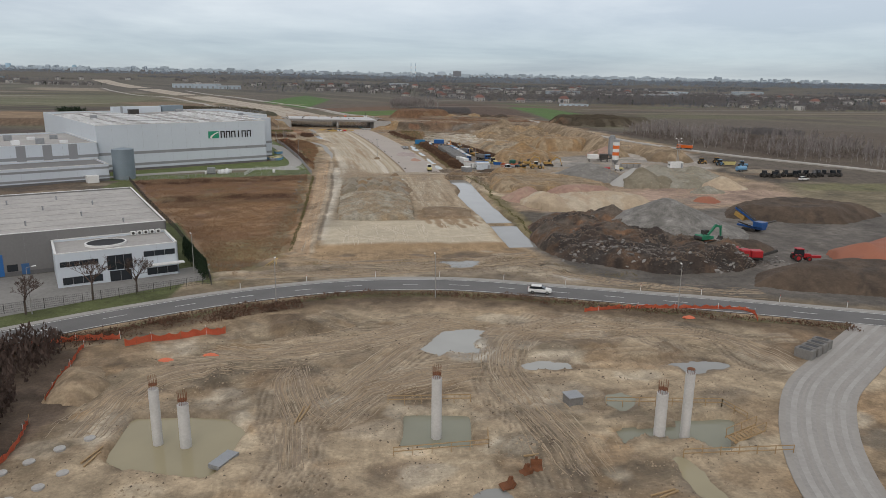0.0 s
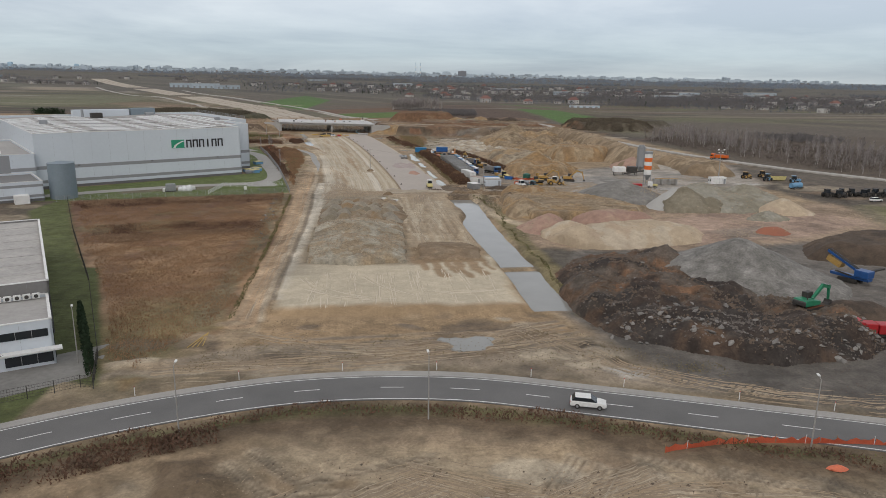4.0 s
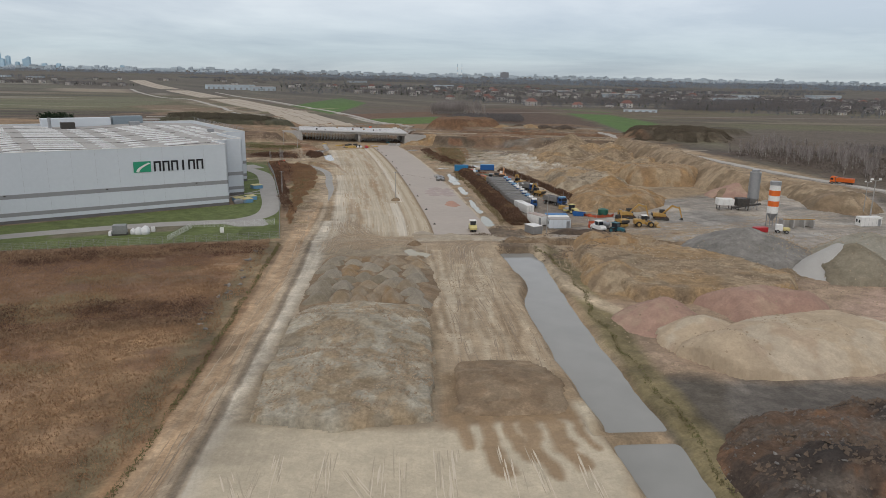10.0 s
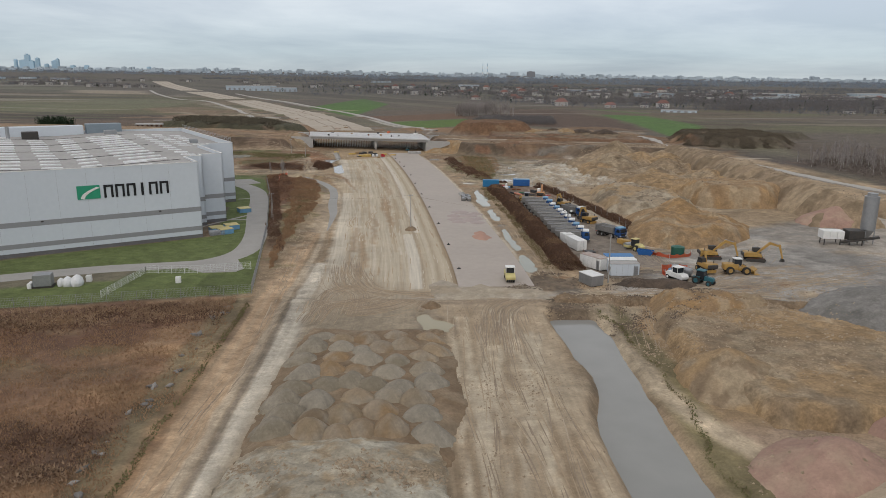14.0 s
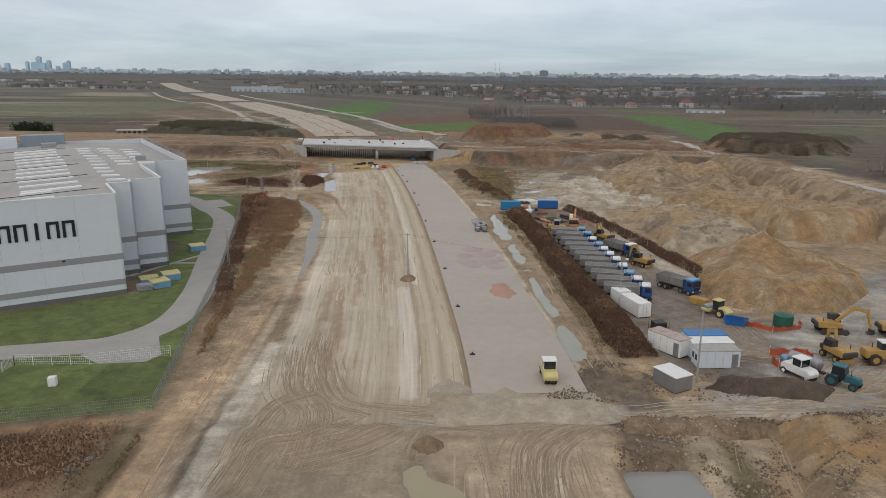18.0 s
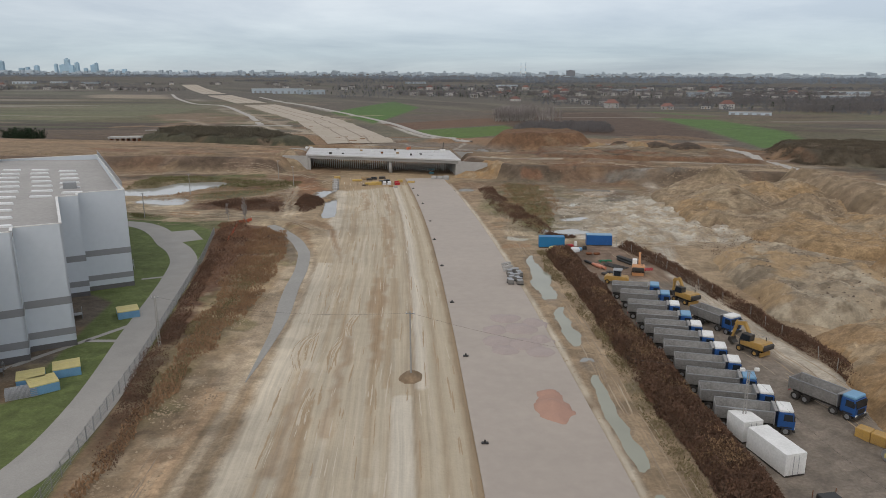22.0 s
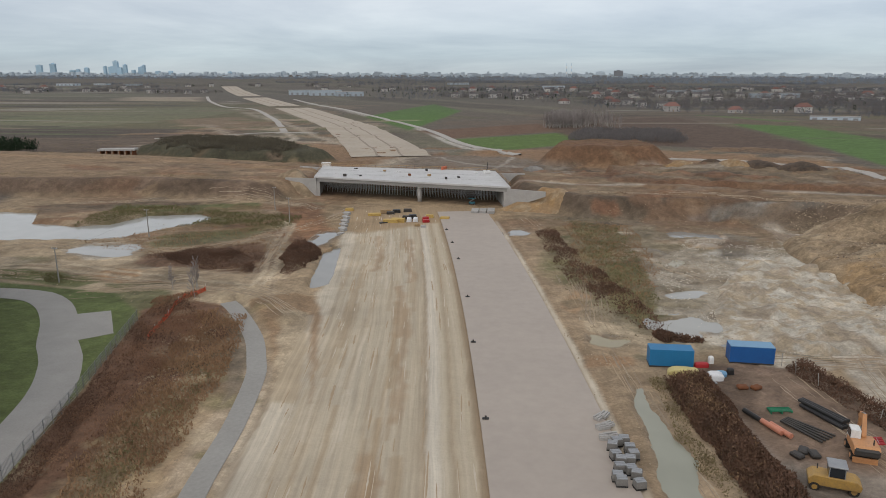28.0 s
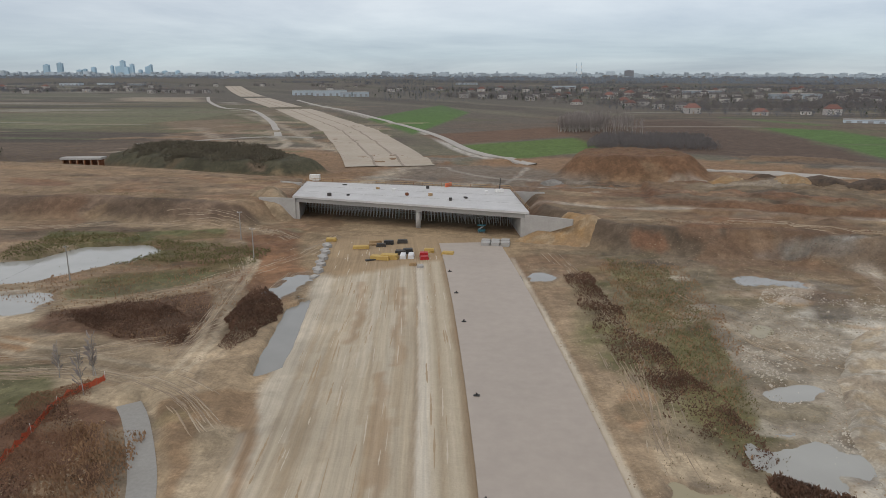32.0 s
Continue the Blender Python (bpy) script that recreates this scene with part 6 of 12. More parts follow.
for u0, ln, v0, v1 in ((-71, 10.6, 6, 108), (-58.5, 4.8, 6, 108), (-50, 13.0, 4, 108), (-33, 4.8, 4, 96), (-24.6, 4.8, 4, 96), (-15.2, 10.6, 14, 100), (-14.8, 5.4, 4, 12), (0.4, 3.8, 21, 100), (6.2, 3.8, 50, 96), (11.6, 3.8, 54, 96)):
    for v in np.arange(v0, v1, 7.3):
        ob = new("skylight", SKY[ln])
        tilt = math.degrees(math.atan2(fold(u0 + ln) - fold(u0), ln))
        ob.parent, ob.matrix_basis = wh_roof, pose(u0 + 0.25 * math.sin(v), v, fold(u0) - 0.02, 0, -tilt, 0)
bm = bmesh.new()
for v in np.arange(48, 116, 2.2):
    box(bm, 21.7, 21.78, v, v + 0.08, TOP + 0.12, TOP + 1.5)
for z in (0.6, 1.0, 1.45):
    box(bm, 21.7, 21.78, 48, 115.5, TOP + z, TOP + z + 0.07)
part("roof_railing", bm, STEEL, warehouse, "steel railing along the roof edge")
for v in np.arange(9, 112, 22):
    for u0, u1 in ((-70, -52), (-52, -27), (-27, -2)):
        part("roof_pipe", made(bar, (u0, v, fold(u0) + 0.1), (u1, v + 0.3, fold(u1) + 0.1), 0.12, 0.1), DARK_STEEL, wh_roof)
for u0, n0, lx, ly, h, mt in ((-40, 111, 26, 5, 3.0, CLAD), (-13, 112, 12, 5, 3.4, TANK_STEEL), (-34, 100, 5, 4, 2.0, DARK_STEEL), (-62, 60, 3, 2, 1.6, STEEL), (-8, 103, 4, 3, 1.6, STEEL), (12, 60, 2.4, 2, 1.0, STEEL)):
    part("roof_plant", made(rbox, u0, u0 + lx, n0, n0 + ly, fold(u0) - 0.4, 18.4 + h, 0.08), mt, wh_roof)
part("roof_duct", made(rod, (-38, 100, TOP - 0.6), (-38, 100, TOP + 3.4), 0.6, 0.6, 12), STEEL, wh_roof)
# the sign: a green panel with a pale swoosh, and six dark shapes beside it
sign = part("sign_panel", made(box, -27.2, -22.4, -0.16, -0.01, 11.9, 15.0), LOGO_GREEN, warehouse, "green sign panel")
bm = bmesh.new()
arc = [(-26.6 + 3.6 * t, 12.1 + 2.5 * (t ** 0.55)) for t in np.linspace(0, 1, 9)]
arc2 = [(x + 0.75 * (1 - 0.3 * k / 8), z - 0.25) for k, (x, z) in enumerate(arc)]
prism(bm, arc + arc2[::-1], -0.2, -0.165)
part("swoosh", bm, WHITE, sign)
for k in range(6):
    x0 = -21.6 + k * 2.46
    w = 2.0 if k != 3 else 0.55
    bm = bmesh.new()
    if k == 3:
        box(bm, x0 + 0.7, x0 + 0.7 + w, -0.16, -0.01, 11.9, 14.9)
    else:
        t = 0.5
        box(bm, x0, x0 + t, -0.16, -0.01, 11.9, 14.9)
        box(bm, x0 + w - t, x0 + w, -0.16, -0.01, 11.9, 14.9)
        box(bm, x0 + t, x0 + w - t, -0.16, -0.01, 14.4, 14.9)
    part("sign_shape", bm, LOGO_BLACK, warehouse, "black sign shape")
# fire doors with steel stairs on the stepped side
for u0, n0 in ((0.02, 9), (10.72, 30), (22.02, 60), (22.02, 85)):
    d = part("door", made(box, u0, u0 + 0.08, n0, n0 + 1.1, 0.95, 3.05), STEEL, warehouse, "grey steel fire door")
    bm = bmesh.new()
    for q in range(6):
        box(bm, u0 + 0.1, u0 + 1.3, n0 + 1.3 + q * 0.28, n0 + 1.58 + q * 0.28, 0.75 - q * 0.15, 0.82 - q * 0.15)
    box(bm, u0 + 0.1, u0 + 1.3, n0 - 0.2, n0 + 1.3, 0.84, 0.9)
    part("steps", bm, STEEL, warehouse)
    bm = bmesh.new()
    for q in (n0 - 0.15, n0 + 1.3, n0 + 2.9):
        rod(bm, (u0 + 1.3, q, 0.0), (u0 + 1.3, q, 1.9 if q < n0 + 2 else 1.1), 0.03, n=6)
    rod(bm, (u0 + 1.3, n0 - 0.15, 1.9), (u0 + 1.3, n0 + 1.3, 1.9), 0.03, n=6)
    rod(bm, (u0 + 1.3, n0 + 1.3, 1.9), (u0 + 1.3, n0 + 2.9, 1.1), 0.03, n=6)
    part("handrail", bm, STEEL, warehouse)
for u0 in (-60, -35, -10):
    part("wall_lamp", made(rbox, u0, u0 + 0.5, -0.35, -0.045, 7.5, 7.8, 0.03), DARK_STEEL, warehouse)

annex = thing("warehouse_annex", WH, "lower pale grey annex joined to the warehouse", "annex")
wall_run(annex, [(-140, -2), (-73.2, -2), (-73.2, 60), (-140, 60)], 0, 12.5, 0.3, CLAD, ((1.95, 3.0), (6.75, 7.9)))
an_roof = roof_plate(annex, inset([(-140, -2), (-73.2, -2), (-73.2, 60), (-140, 60)], 0.15), 11.9, 0.3, ROOFING)
for u0 in (-84, -93, -102):
    part("grey_panel", made(box, u0, u0 + 3.2, -2.06, -2.001, 3.1, 12.3), CLAD_BAND, annex)
for k in range(14):
    q = (-136 + (k % 7) * 8.5, 8 + (k // 7) * 22)
    part("roof_unit", made(rbox, q[0], q[0] + 3.0, q[1], q[1] + 2.0, 11.9, 13.0 + 0.6 * (k % 3), 0.06), STEEL if k % 2 else SKYLIGHT, an_roof)
dock = thing("loading_block", WH, "low flat-roofed grey loading block with bands", "annex")
wall_run(dock, [(-116, -25), (-75, -25), (-75, -2.3), (-116, -2.3)], 0, 6.3, 0.3, CLAD, ((1.4, 2.2), (4.6, 5.4)))
roof_plate(dock, inset([(-116, -25), (-75, -25), (-75, -2.3), (-116, -2.3)], 0.15), 5.8, 0.3, CLAD_DARK)
part("lean_to", made(box, -130, -116.2, -24, -8, 4.2, 4.6), ROOFING, dock)
for q in (-129.5, -123, -117):
    part("post", made(box, q, q + 0.25, -23.9, -23.6, 0, 4.2), STEEL, dock)
part("pallet_stack", made(rbox, -125, -119, -20, -15, 0, 1.6, 0.05), WOOD, dock, "brown stacked pallets")
part("kiosk", made(rbox, -83.5, -79.5, -28.5, -25.2, -0.3, 2.6, 0.05), WHITE, dock)
tank = thing("water_tank", pose(-84.5, 285, 0), "tall blue-grey corrugated steel fire-water tank", "tank")
part("shell", made(rod, (0, 0, -0.3), (0, 0, 11.4), 4.0, n=40), TANK_STEEL, tank)
part("lid", made(rod, (0, 0, 11.402), (0, 0, 11.9), 4.12, 1.0, n=40), TANK_STEEL, tank)
for q in range(6):
    bm = bmesh.new()
    rod(bm, (0, 0, 1.4 + q * 1.8), (0, 0, 1.5 + q * 1.8), 4.06, n=40)
    part("hoop", bm, TANK_STEEL, tank)

# loop road, parking stub, gate and fence round the warehouse
LOOP = smooth_line([(-122, 270), (-80, 295), (-52, 307.5), (-36, 311.5), (-28, 314), (-22.5, 323), (-23.2, 340), (-28.4, 366), (-31.4, 382), (-33.8, 394), (-37.6, 409), (-43, 420), (-47.4, 426), (-54, 437), (-61, 445.5), (-69, 450), (-84, 450), (-100, 440)], 2.5)
ribbon("service_road", LOOP, -2.9, 2.9, 0.05, 0.3, PAVING, "grey concrete-block service road round the warehouse", "road")
slabbed("gate_apron", [(-29, 312), (-22.5, 318), (-18.8, 309), (-20, 306.5), (-26.5, 305.8), (-30.5, 309)], 0.054, 0.3, PAVING, "grey paved apron before a gate", "road")
slabbed("turning_bay", [(-52.6, 439.4), (-47.3, 441.7), (-40.8, 430.7), (-45.4, 427.0)], 0.054, 0.3, PAVING, "grey paved turning bay", "road")
for a, b in (((-44, 345), (-29, 372)), ((-41, 395), (-34, 398)), ((-35, 361), (-25.8, 361))):
    ribbon("garden_path", [a, ((a[0] + b[0]) / 2, (a[1] + b[1]) / 2), b], -0.5, 0.5, 0.03, 0.2, PAVING, "narrow paved path over the lawn", "path")


def mesh_fence(name, line, h, label, step=2.5, material=STEEL, net=True):
    """Posts with panels of welded mesh between them."""
    f = thing(name, pose(0, 0, 0), label, "fence")
    pts = [line[0]]
    for p, q in zip(line, line[1:]):
        n = max(1, round(math.dist(p, q) / step))
        pts += [(p[0] + (q[0] - p[0]) * i / n, p[1] + (q[1] - p[1]) * i / n) for i in range(1, n + 1)]
    for p in pts:
        z = gz(*p)
        part("post", made(box, p[0] - 0.04, p[0] + 0.04, p[1] - 0.04, p[1] + 0.04, z - 0.2, z + h), material, f)
    rows = [h * (0.12 + 0.86 * i / (4 if net else 1)) for i in range(5 if net else 2)]
    vs = [z + e for z in rows for e in (-0.015, 0.015)]
    for p, q in zip(pts, pts[1:]):
        bm = bmesh.new()
        za, zb, ln = gz(*p), gz(*q), math.dist(p, q)
        us = [0.0] + [i * ln / 10 + e for i in (range(1, 10) if net else ()) for e in (-0.009, 0.009)] + [ln]
        grid = [[bm.verts.new((p[0] + (q[0] - p[0]) * u / ln, p[1] + (q[1] - p[1]) * u / ln, za + (zb - za) * u / ln + v)) for u in us] for v in vs]
        faces = [bm.faces.new((grid[j][i], grid[j][i + 1], grid[j + 1][i + 1], grid[j + 1][i])) for j in range(len(vs) - 1) for i in range(len(us) - 1) if j % 2 == 0 or i % 2]
        top = bmesh.ops.extrude_face_region(bm, geom=faces)["geom"]
        side = Vector((q[1] - p[1], p[0] - q[0], 0)) / ln * 0.02
        bmesh.ops.translate(bm, vec=side, verts=[e for e in top if isinstance(e, bmesh.types.BMVert)])
        bmesh.ops.recalc_face_normals(bm, faces=bm.faces[:])
        part("panel", bm, material, f)
    return f


GALV = surf("bright_galvanised_steel", (0.70, 0.71, 0.71), (0.58, 0.59, 0.59), rough=0.5, metal=0.2, bump=0)
mesh_fence("mesh_fence", [(-84, 277), (-60, 282), (-13.3, 291.5), (-16.2, 311), (-22.5, 352), (-33.2, 408), (-40, 437)], 1.9, "grey welded mesh fence round the warehouse lawn")
mesh_fence("sliding_gate", [(-38, 305.5), (-27.5, 305.5), (-17.2, 308.5)], 1.7, "light steel gate across the service road", material=GALV)
mesh_fence("sliding_gate", [(-38, 305.5), (-40, 289)], 1.5, "light steel fence beside the gate", material=GALV)


def yellow_crates(m, n=2):
    c = thing("roof_light_stack", m, "stacked grey building units with yellow lids on the lawn", "stacked units")
    for k in range(n):
        u = part("unit", made(rbox, -1.7, 1.7, -1.25 + k * 1.75, 0.4 + k * 1.75, 0, 1.2, 0.04), SKY_BLUE, c)
        part("lid", made(rbox, -1.72, 1.72, -1.27 + k * 1.75, 0.42 + k * 1.75, 1.202, 1.36, 0.03), PALE_YELLOW, u)
    return c


for x, y, a in ((-33.5, 372.5, 30), (-34.2, 345.2, 30), (-31.2, 348.6, 30), (-31.5, 343.4, 40), ):
    yellow_crates(pose(x, y, 0, 0, 0, a), 2)
sc = thing("scaffold_stack", pose(-33.3, 341.5, 0, 0, 0, 30), "bundle of galvanised steel frames by the wall", "frames")
for k in range(5):
    bm = bmesh.new()
    for q in range(7):
        rod(bm, (-1.8, -0.9 + q * 0.3, 0.15 + k * 0.25), (1.8, -0.9 + q * 0.3, 0.15 + k * 0.25), 0.05, n=6)
    part("frame", bm, STEEL, sc)
cab_box = single("cabinet", made(rbox, -0.5, 0.5, -0.45, 0.45, 0, 1.25, 0.05), WHITE, pose(-29.2, 298.8, 0, 0, 0, 10), "white utility box standing on the lawn", "cabinet")
cab_box = single("cabinet", made(rbox, -0.5, 0.5, -0.45, 0.45, 0, 1.25, 0.05), WHITE, pose(-47, 300, 0, 0, 0, 10), "white utility box standing on the lawn", "cabinet")
gen = thing("generator_set", pose(-54, 296.5, 0, 0, 0, 12), "grey generator unit on a skid with white wrapped pallets", "generator")
part("housing", made(rbox, -1.6, 1.6, -1.1, 1.1, 0.3, 2.6, 0.08), STEEL, gen)
part("skid", made(box, -1.8, 1.8, -1.2, 1.2, 0, 0.3), DARK_STEEL, gen)
part("ladder_rack", made(rbox, -2.6, -1.9, -1.3, 0.9, 0, 1.0, 0.05), WHITE, gen)
for k, (x, y, r, h) in enumerate(((-49.6, 296.8, 1.0, 1.6), (-48, 297.2, 1.2, 1.8), (-51, 297.0, 0.7, 1.3))):
    bm = bmesh.new()
    bmesh.ops.create_icosphere(bm, subdivisions=2, radius=1)
    for v in bm.verts:
        v.co = Vector((v.co.x * r, v.co.y * r, max(0, v.co.z * 0.9 + 0.35) * h)) * (1 + 0.12 * noise.noise(v.co * 2))
    single("wrapped_pallet", bm, TARP, pose(x, y, 0), "white plastic-wrapped pallet on the verge", "pallet", "wrapped pallets")

# ---- front office and its hall ----
OFF = pose(-39, 157, 0, 0, 0, 23)
hall = thing("factory_hall", OFF, "taupe clad flat-roofed factory hall", "hall")
hf = [(-75, 0), (0, 0), (0, 53), (-75, 53)]
wall_run(hall, hf, 0, 8.6, 0.3, CLAD_DARK, ())
hall_roof = roof_plate(hall, inset(hf, 0.15), 8.25, 0.3, surf("stained_pale_roof", (0.46, 0.44, 0.41), (0.31, 0.295, 0.28), rough=0.8, big=0.15, fine=1.5, bump=0.08))
for k in range(1, 8):
    part("roof_seam", made(box, -74.5, -0.5, k * 6.6, k * 6.6 + 0.15, 8.252, 8.3), ROOFING, hall_roof)
bm = bmesh.new()
prof = [(7 * math.cos(a), 8.2 + 3.0 * math.sin(a)) for a in np.linspace(0, math.pi, 14)]
prism(bm, [(x - 40, z) for x, z in prof], 14, 34)
part("arched_rooflight", bm, SKYLIGHT, hall_roof, "white arched rooflight", smooth=False)
for k in range(9):
    x, y = -8 - (k * 7.3) % 40, 4 + (k * 11.7) % 44
    part("vent_pipe", made(rod, (x, y, 8.25), (x, y, 9.3), 0.18, n=8), STEEL, hall_roof)
part("blue_gate", made(box, -39, -31, -0.08, -0.01, 0.2, 4.6), surf("blue_sectional_door", (0.03, 0.15, 0.40), bump=0.02, rough=0.5), hall, "blue sectional door")
part("blue_door", made(box, -28, -26.6, -0.08, -0.01, 0.2, 2.4), surf("blue_door_paint", (0.05, 0.13, 0.28), bump=0.02, rough=0.5), hall)
part("window", made(box, -30.5, -28.6, -0.07, -0.01, 1.0, 2.4), GLASS, hall)
office = thing("office_block", OFF, "white two-storey flat-roofed office with strip windows", "office")
of = [(-22.3, -13.5), (-0.3, -13.5), (-0.3, -0.1), (-22.3, -0.1)]
wall_run(office, of, 0, 6.6, 0.3, CLAD, (), plinth=0.0)
off_roof = roof_plate(office, inset(of, 0.15), 6.2, 0.3, ROOFING)
bm = bmesh.new()
ring = [(3.9 * math.cos(a), 3.5 * math.sin(a)) for a in np.linspace(0, 2 * math.pi, 33)[:-1]]
inner = [(x * 0.92, y * 0.92) for x, y in ring]
va = [[bm.verts.new((x - 12.8, y - 6.6, z)) for x, y in r] for r, z in ((ring, 6.21), (ring, 6.62), (inner, 6.62), (inner, 6.21))]
for a, b in zip(va, va[1:]):
    for i in range(32):
        j = (i + 1) % 32
        bm.faces.new((a[i], a[j], b[j], b[i]))
part("oval_curb", bm, WHITE, off_roof)
bm = bmesh.new()
bm.faces.new([bm.verts.new((x - 12.8, y - 6.6, 6.54)) for x, y in inner])
part("oval_rooflight", bm, surf("dark_rooflight_panes", (0.02, 0.022, 0.025), (0.03, 0.032, 0.036), rough=0.55, bump=0, spec=0.2), off_roof, "dark oval rooflight")
for k in range(5):
    u = part("air_conditioner", made(rbox, -7.4 + k * 1.25, -6.4 + k * 1.25, -1.4, -0.9, 6.35, 7.15, 0.04), WHITE, off_roof)
    part("fan_grille", made(rod, (-6.9 + k * 1.25, -1.41, 6.75), (-6.9 + k * 1.25, -1.43, 6.75), 0.3, n=12), DARK_STEEL, u)
for x0, x1, z0, z1 in ((-21.6, -15.0, 4.0, 5.0), (-13.5, -9.0, 2.4, 5.3), (-6.8, -0.9, 4.3, 5.4), (-6.4, -0.6, 0.5, 1.9), (-21.4, -14.5, 0.5, 1.9), (-13.2, -9.3, 0.1, 2.2)):
    w = part("window", made(box, x0, x1, -13.58, -13.51, z0, z1), GLASS, office, "dark strip window")
    n = max(2, int((x1 - x0) / 1.5))
    for q in range(1, n):
        x = x0 + (x1 - x0) * q / n
        part("mullion", made(box, x - 0.03, x + 0.03, -13.62, -13.585, z0, z1), STEEL, w)
for y0, y1, z0, z1 in ((-12.5, -5.0, 4.3, 5.4), (-12.5, -4.0, 0.6, 1.9)):
    part("window", made(box, -0.31, -0.2, y0, y1, z0, z1), GLASS, office, "dark strip window")
part("awning", made(box, -6.8, 0.6, -15.0, -13.6, 2.5, 2.75), WHITE, office)
slabbed("office_yard", [tuple(TRACE(OFF, x, y).xy) for x, y in ((-72, -34), (4, -20.5), (7, -9), (-22.2, -13.6), (-22.2, -0.2), (-72, -0.2))], 0.03, 0.2, surf("worn_grey_yard_paving", (0.27, 0.262, 0.245), (0.185, 0.178, 0.165), big=0.1, fine=1.2, bump=0.1, depth=0.01), "grey paved yard before the office", "pavement")
mesh_fence("office_fence", [tuple(TRACE(OFF, x, y).xy) for x, y in ((-64, -27), (2, -24))] + [(-26, 135), (-29, 146), (-43, 184), (-63, 232), (-81, 278)], 1.8, "dark mesh fence round the office yard", 3.0, DARK_STEEL)

# ---- bridge over the highway ----
DECK = [(-42.2, 567.0), (25.8, 545.6), (21.2, 583.0), (-46.0, 596.0)]
bridge = thing("bridge", pose(0, 0, 0), "unfinished concrete road bridge with bare deck and scaffold", "bridge")


def plate(bm, poly, z0, z1):
    a = [bm.verts.new((x, y, z0)) for x, y in poly]
    b = [bm.verts.new((x, y, z1)) for x, y in poly]
    bm.faces.new(a[::-1])
    bm.faces.new(b)
    for i in range(len(poly)):
        j = (i + 1) % len(poly)
        bm.faces.new((a[i], a[j], b[j], b[i]))


deck = part("deck", made(plate, DECK, 6.2, 6.75), surf("pale_deck_concrete", (0.56, 0.56, 0.555), (0.43, 0.425, 0.42), rough=0.6, big=0.15, fine=2, bump=0.1), bridge, "pale wet concrete deck")
FL, FR, BR, BL = [Vector((*p, 0)) for p in DECK]
for k in range(9):
    t0, t1 = k / 9 + 0.012, k / 9 + 0.05
    a0, a1, b0, b1 = FL.lerp(BL, t0), FR.lerp(BR, t0), FL.lerp(BL, t1), FR.lerp(BR, t1)
    part("girder", made(plate, [a0.xy, a1.xy, b1.xy, b0.xy], 5.0, 6.198), CONCRETE_DARK if k else surf("shuttered_girder_concrete", (0.30, 0.295, 0.28), (0.23, 0.225, 0.215), big=0.3, fine=4, bump=0.12), bridge)
for (c0, c1), nm in ((((FL), (BL)), "abutment"), (((FR), (BR)), "abutment")):
    inw = 1 if c0 is FL else -1
    d = (FR - FL).normalized() * inw
    o0, o1 = c0 + d * 0.6, c1 + d * 0.6
    part(nm, made(plate, [o0.xy, (o0 + d * 1.6).xy, (o1 + d * 1.6).xy, o1.xy] if inw > 0 else [o1.xy, (o1 + d * 1.6).xy, (o0 + d * 1.6).xy, o0.xy], -0.5, 4.995), CONCRETE, bridge)
    # wing walls that fall away beside the bank
    for c, s in ((c0, -1), (c1, 1)):
        w = bmesh.new()
        out = -d
        pth = [c + d * 1.0, c + out * 11 + Vector((0, 2.0 * s, 0))]
        lf = (pth[1] - pth[0]).normalized()
        sd = Vector((-lf.y, lf.x, 0)) * 0.3
        L = (pth[1] - pth[0]).length
        va = [w.verts.new((pth[0] + sd * q).to_tuple()[:2] + (z,)) for q in (-1, 1) for z in (-0.3, 6.1)]
        vb = [w.verts.new((pth[1] + sd * q).to_tuple()[:2] + (z,)) for q in (-1, 1) for z in (4.6, 6.1)]
        for f in ((va[0], va[1], va[3], va[2]), (vb[0], vb[2], vb[3], vb[1]), (va[0], vb[0], vb[1], va[1]), (va[2], va[3], vb[3], vb[2]), (va[1], vb[1], vb[3], va[3]), (va[0], va[2], vb[2], vb[0])):
            w.faces.new(f)
        bmesh.ops.recalc_face_normals(w, faces=w.faces[:])
        part("wing_wall", w, CONCRETE, bridge)
mid0, mid1 = FL.lerp(FR, 0.565), BL.lerp(BR, 0.565)
for k in range(5):
    p = mid0.lerp(mid1, 0.06 + k * 0.22)
    part("pier", made(rod, (p.x, p.y, -0.3), (p.x, p.y, 4.6), 0.75, n=20), CONCRETE, bridge, smooth=True)
part("pier_cap", made(plate, [(mid0 + Vector((-0.8, 0.8, 0))).xy, (mid0 + Vector((0.8, 0.5, 0))).xy, (mid1 + Vector((0.8, -0.8, 0))).xy, (mid1 + Vector((-0.8, -0.5, 0))).xy], 4.602, 4.998), CONCRETE, bridge)
# falsework under the far half
bm = bmesh.new()
for k in range(64):
    for j in range(4):
        p = FL.lerp(FR, 0.04 + 0.92 * k / 63).lerp(BL.lerp(BR, 0.04 + 0.92 * k / 63), 0.36 + 0.1 * j)
        rod(bm, (p.x, p.y, -0.2), (p.x, p.y, 4.95), 0.075, n=5)
    if k:
        for z in (1.9, 2.5, 3.1, 3.7, 4.3):
            q = FL.lerp(FR, 0.04 + 0.92 * (k - 1) / 63).lerp(BL.lerp(BR, 0.04 + 0.92 * (k - 1) / 63), 0.36)
            p = FL.lerp(FR, 0.04 + 0.92 * k / 63).lerp(BL.lerp(BR, 0.04 + 0.92 * k / 63), 0.36)
            bar(bm, (q.x, q.y, z), (p.x, p.y, z), 0.05, 0.05)
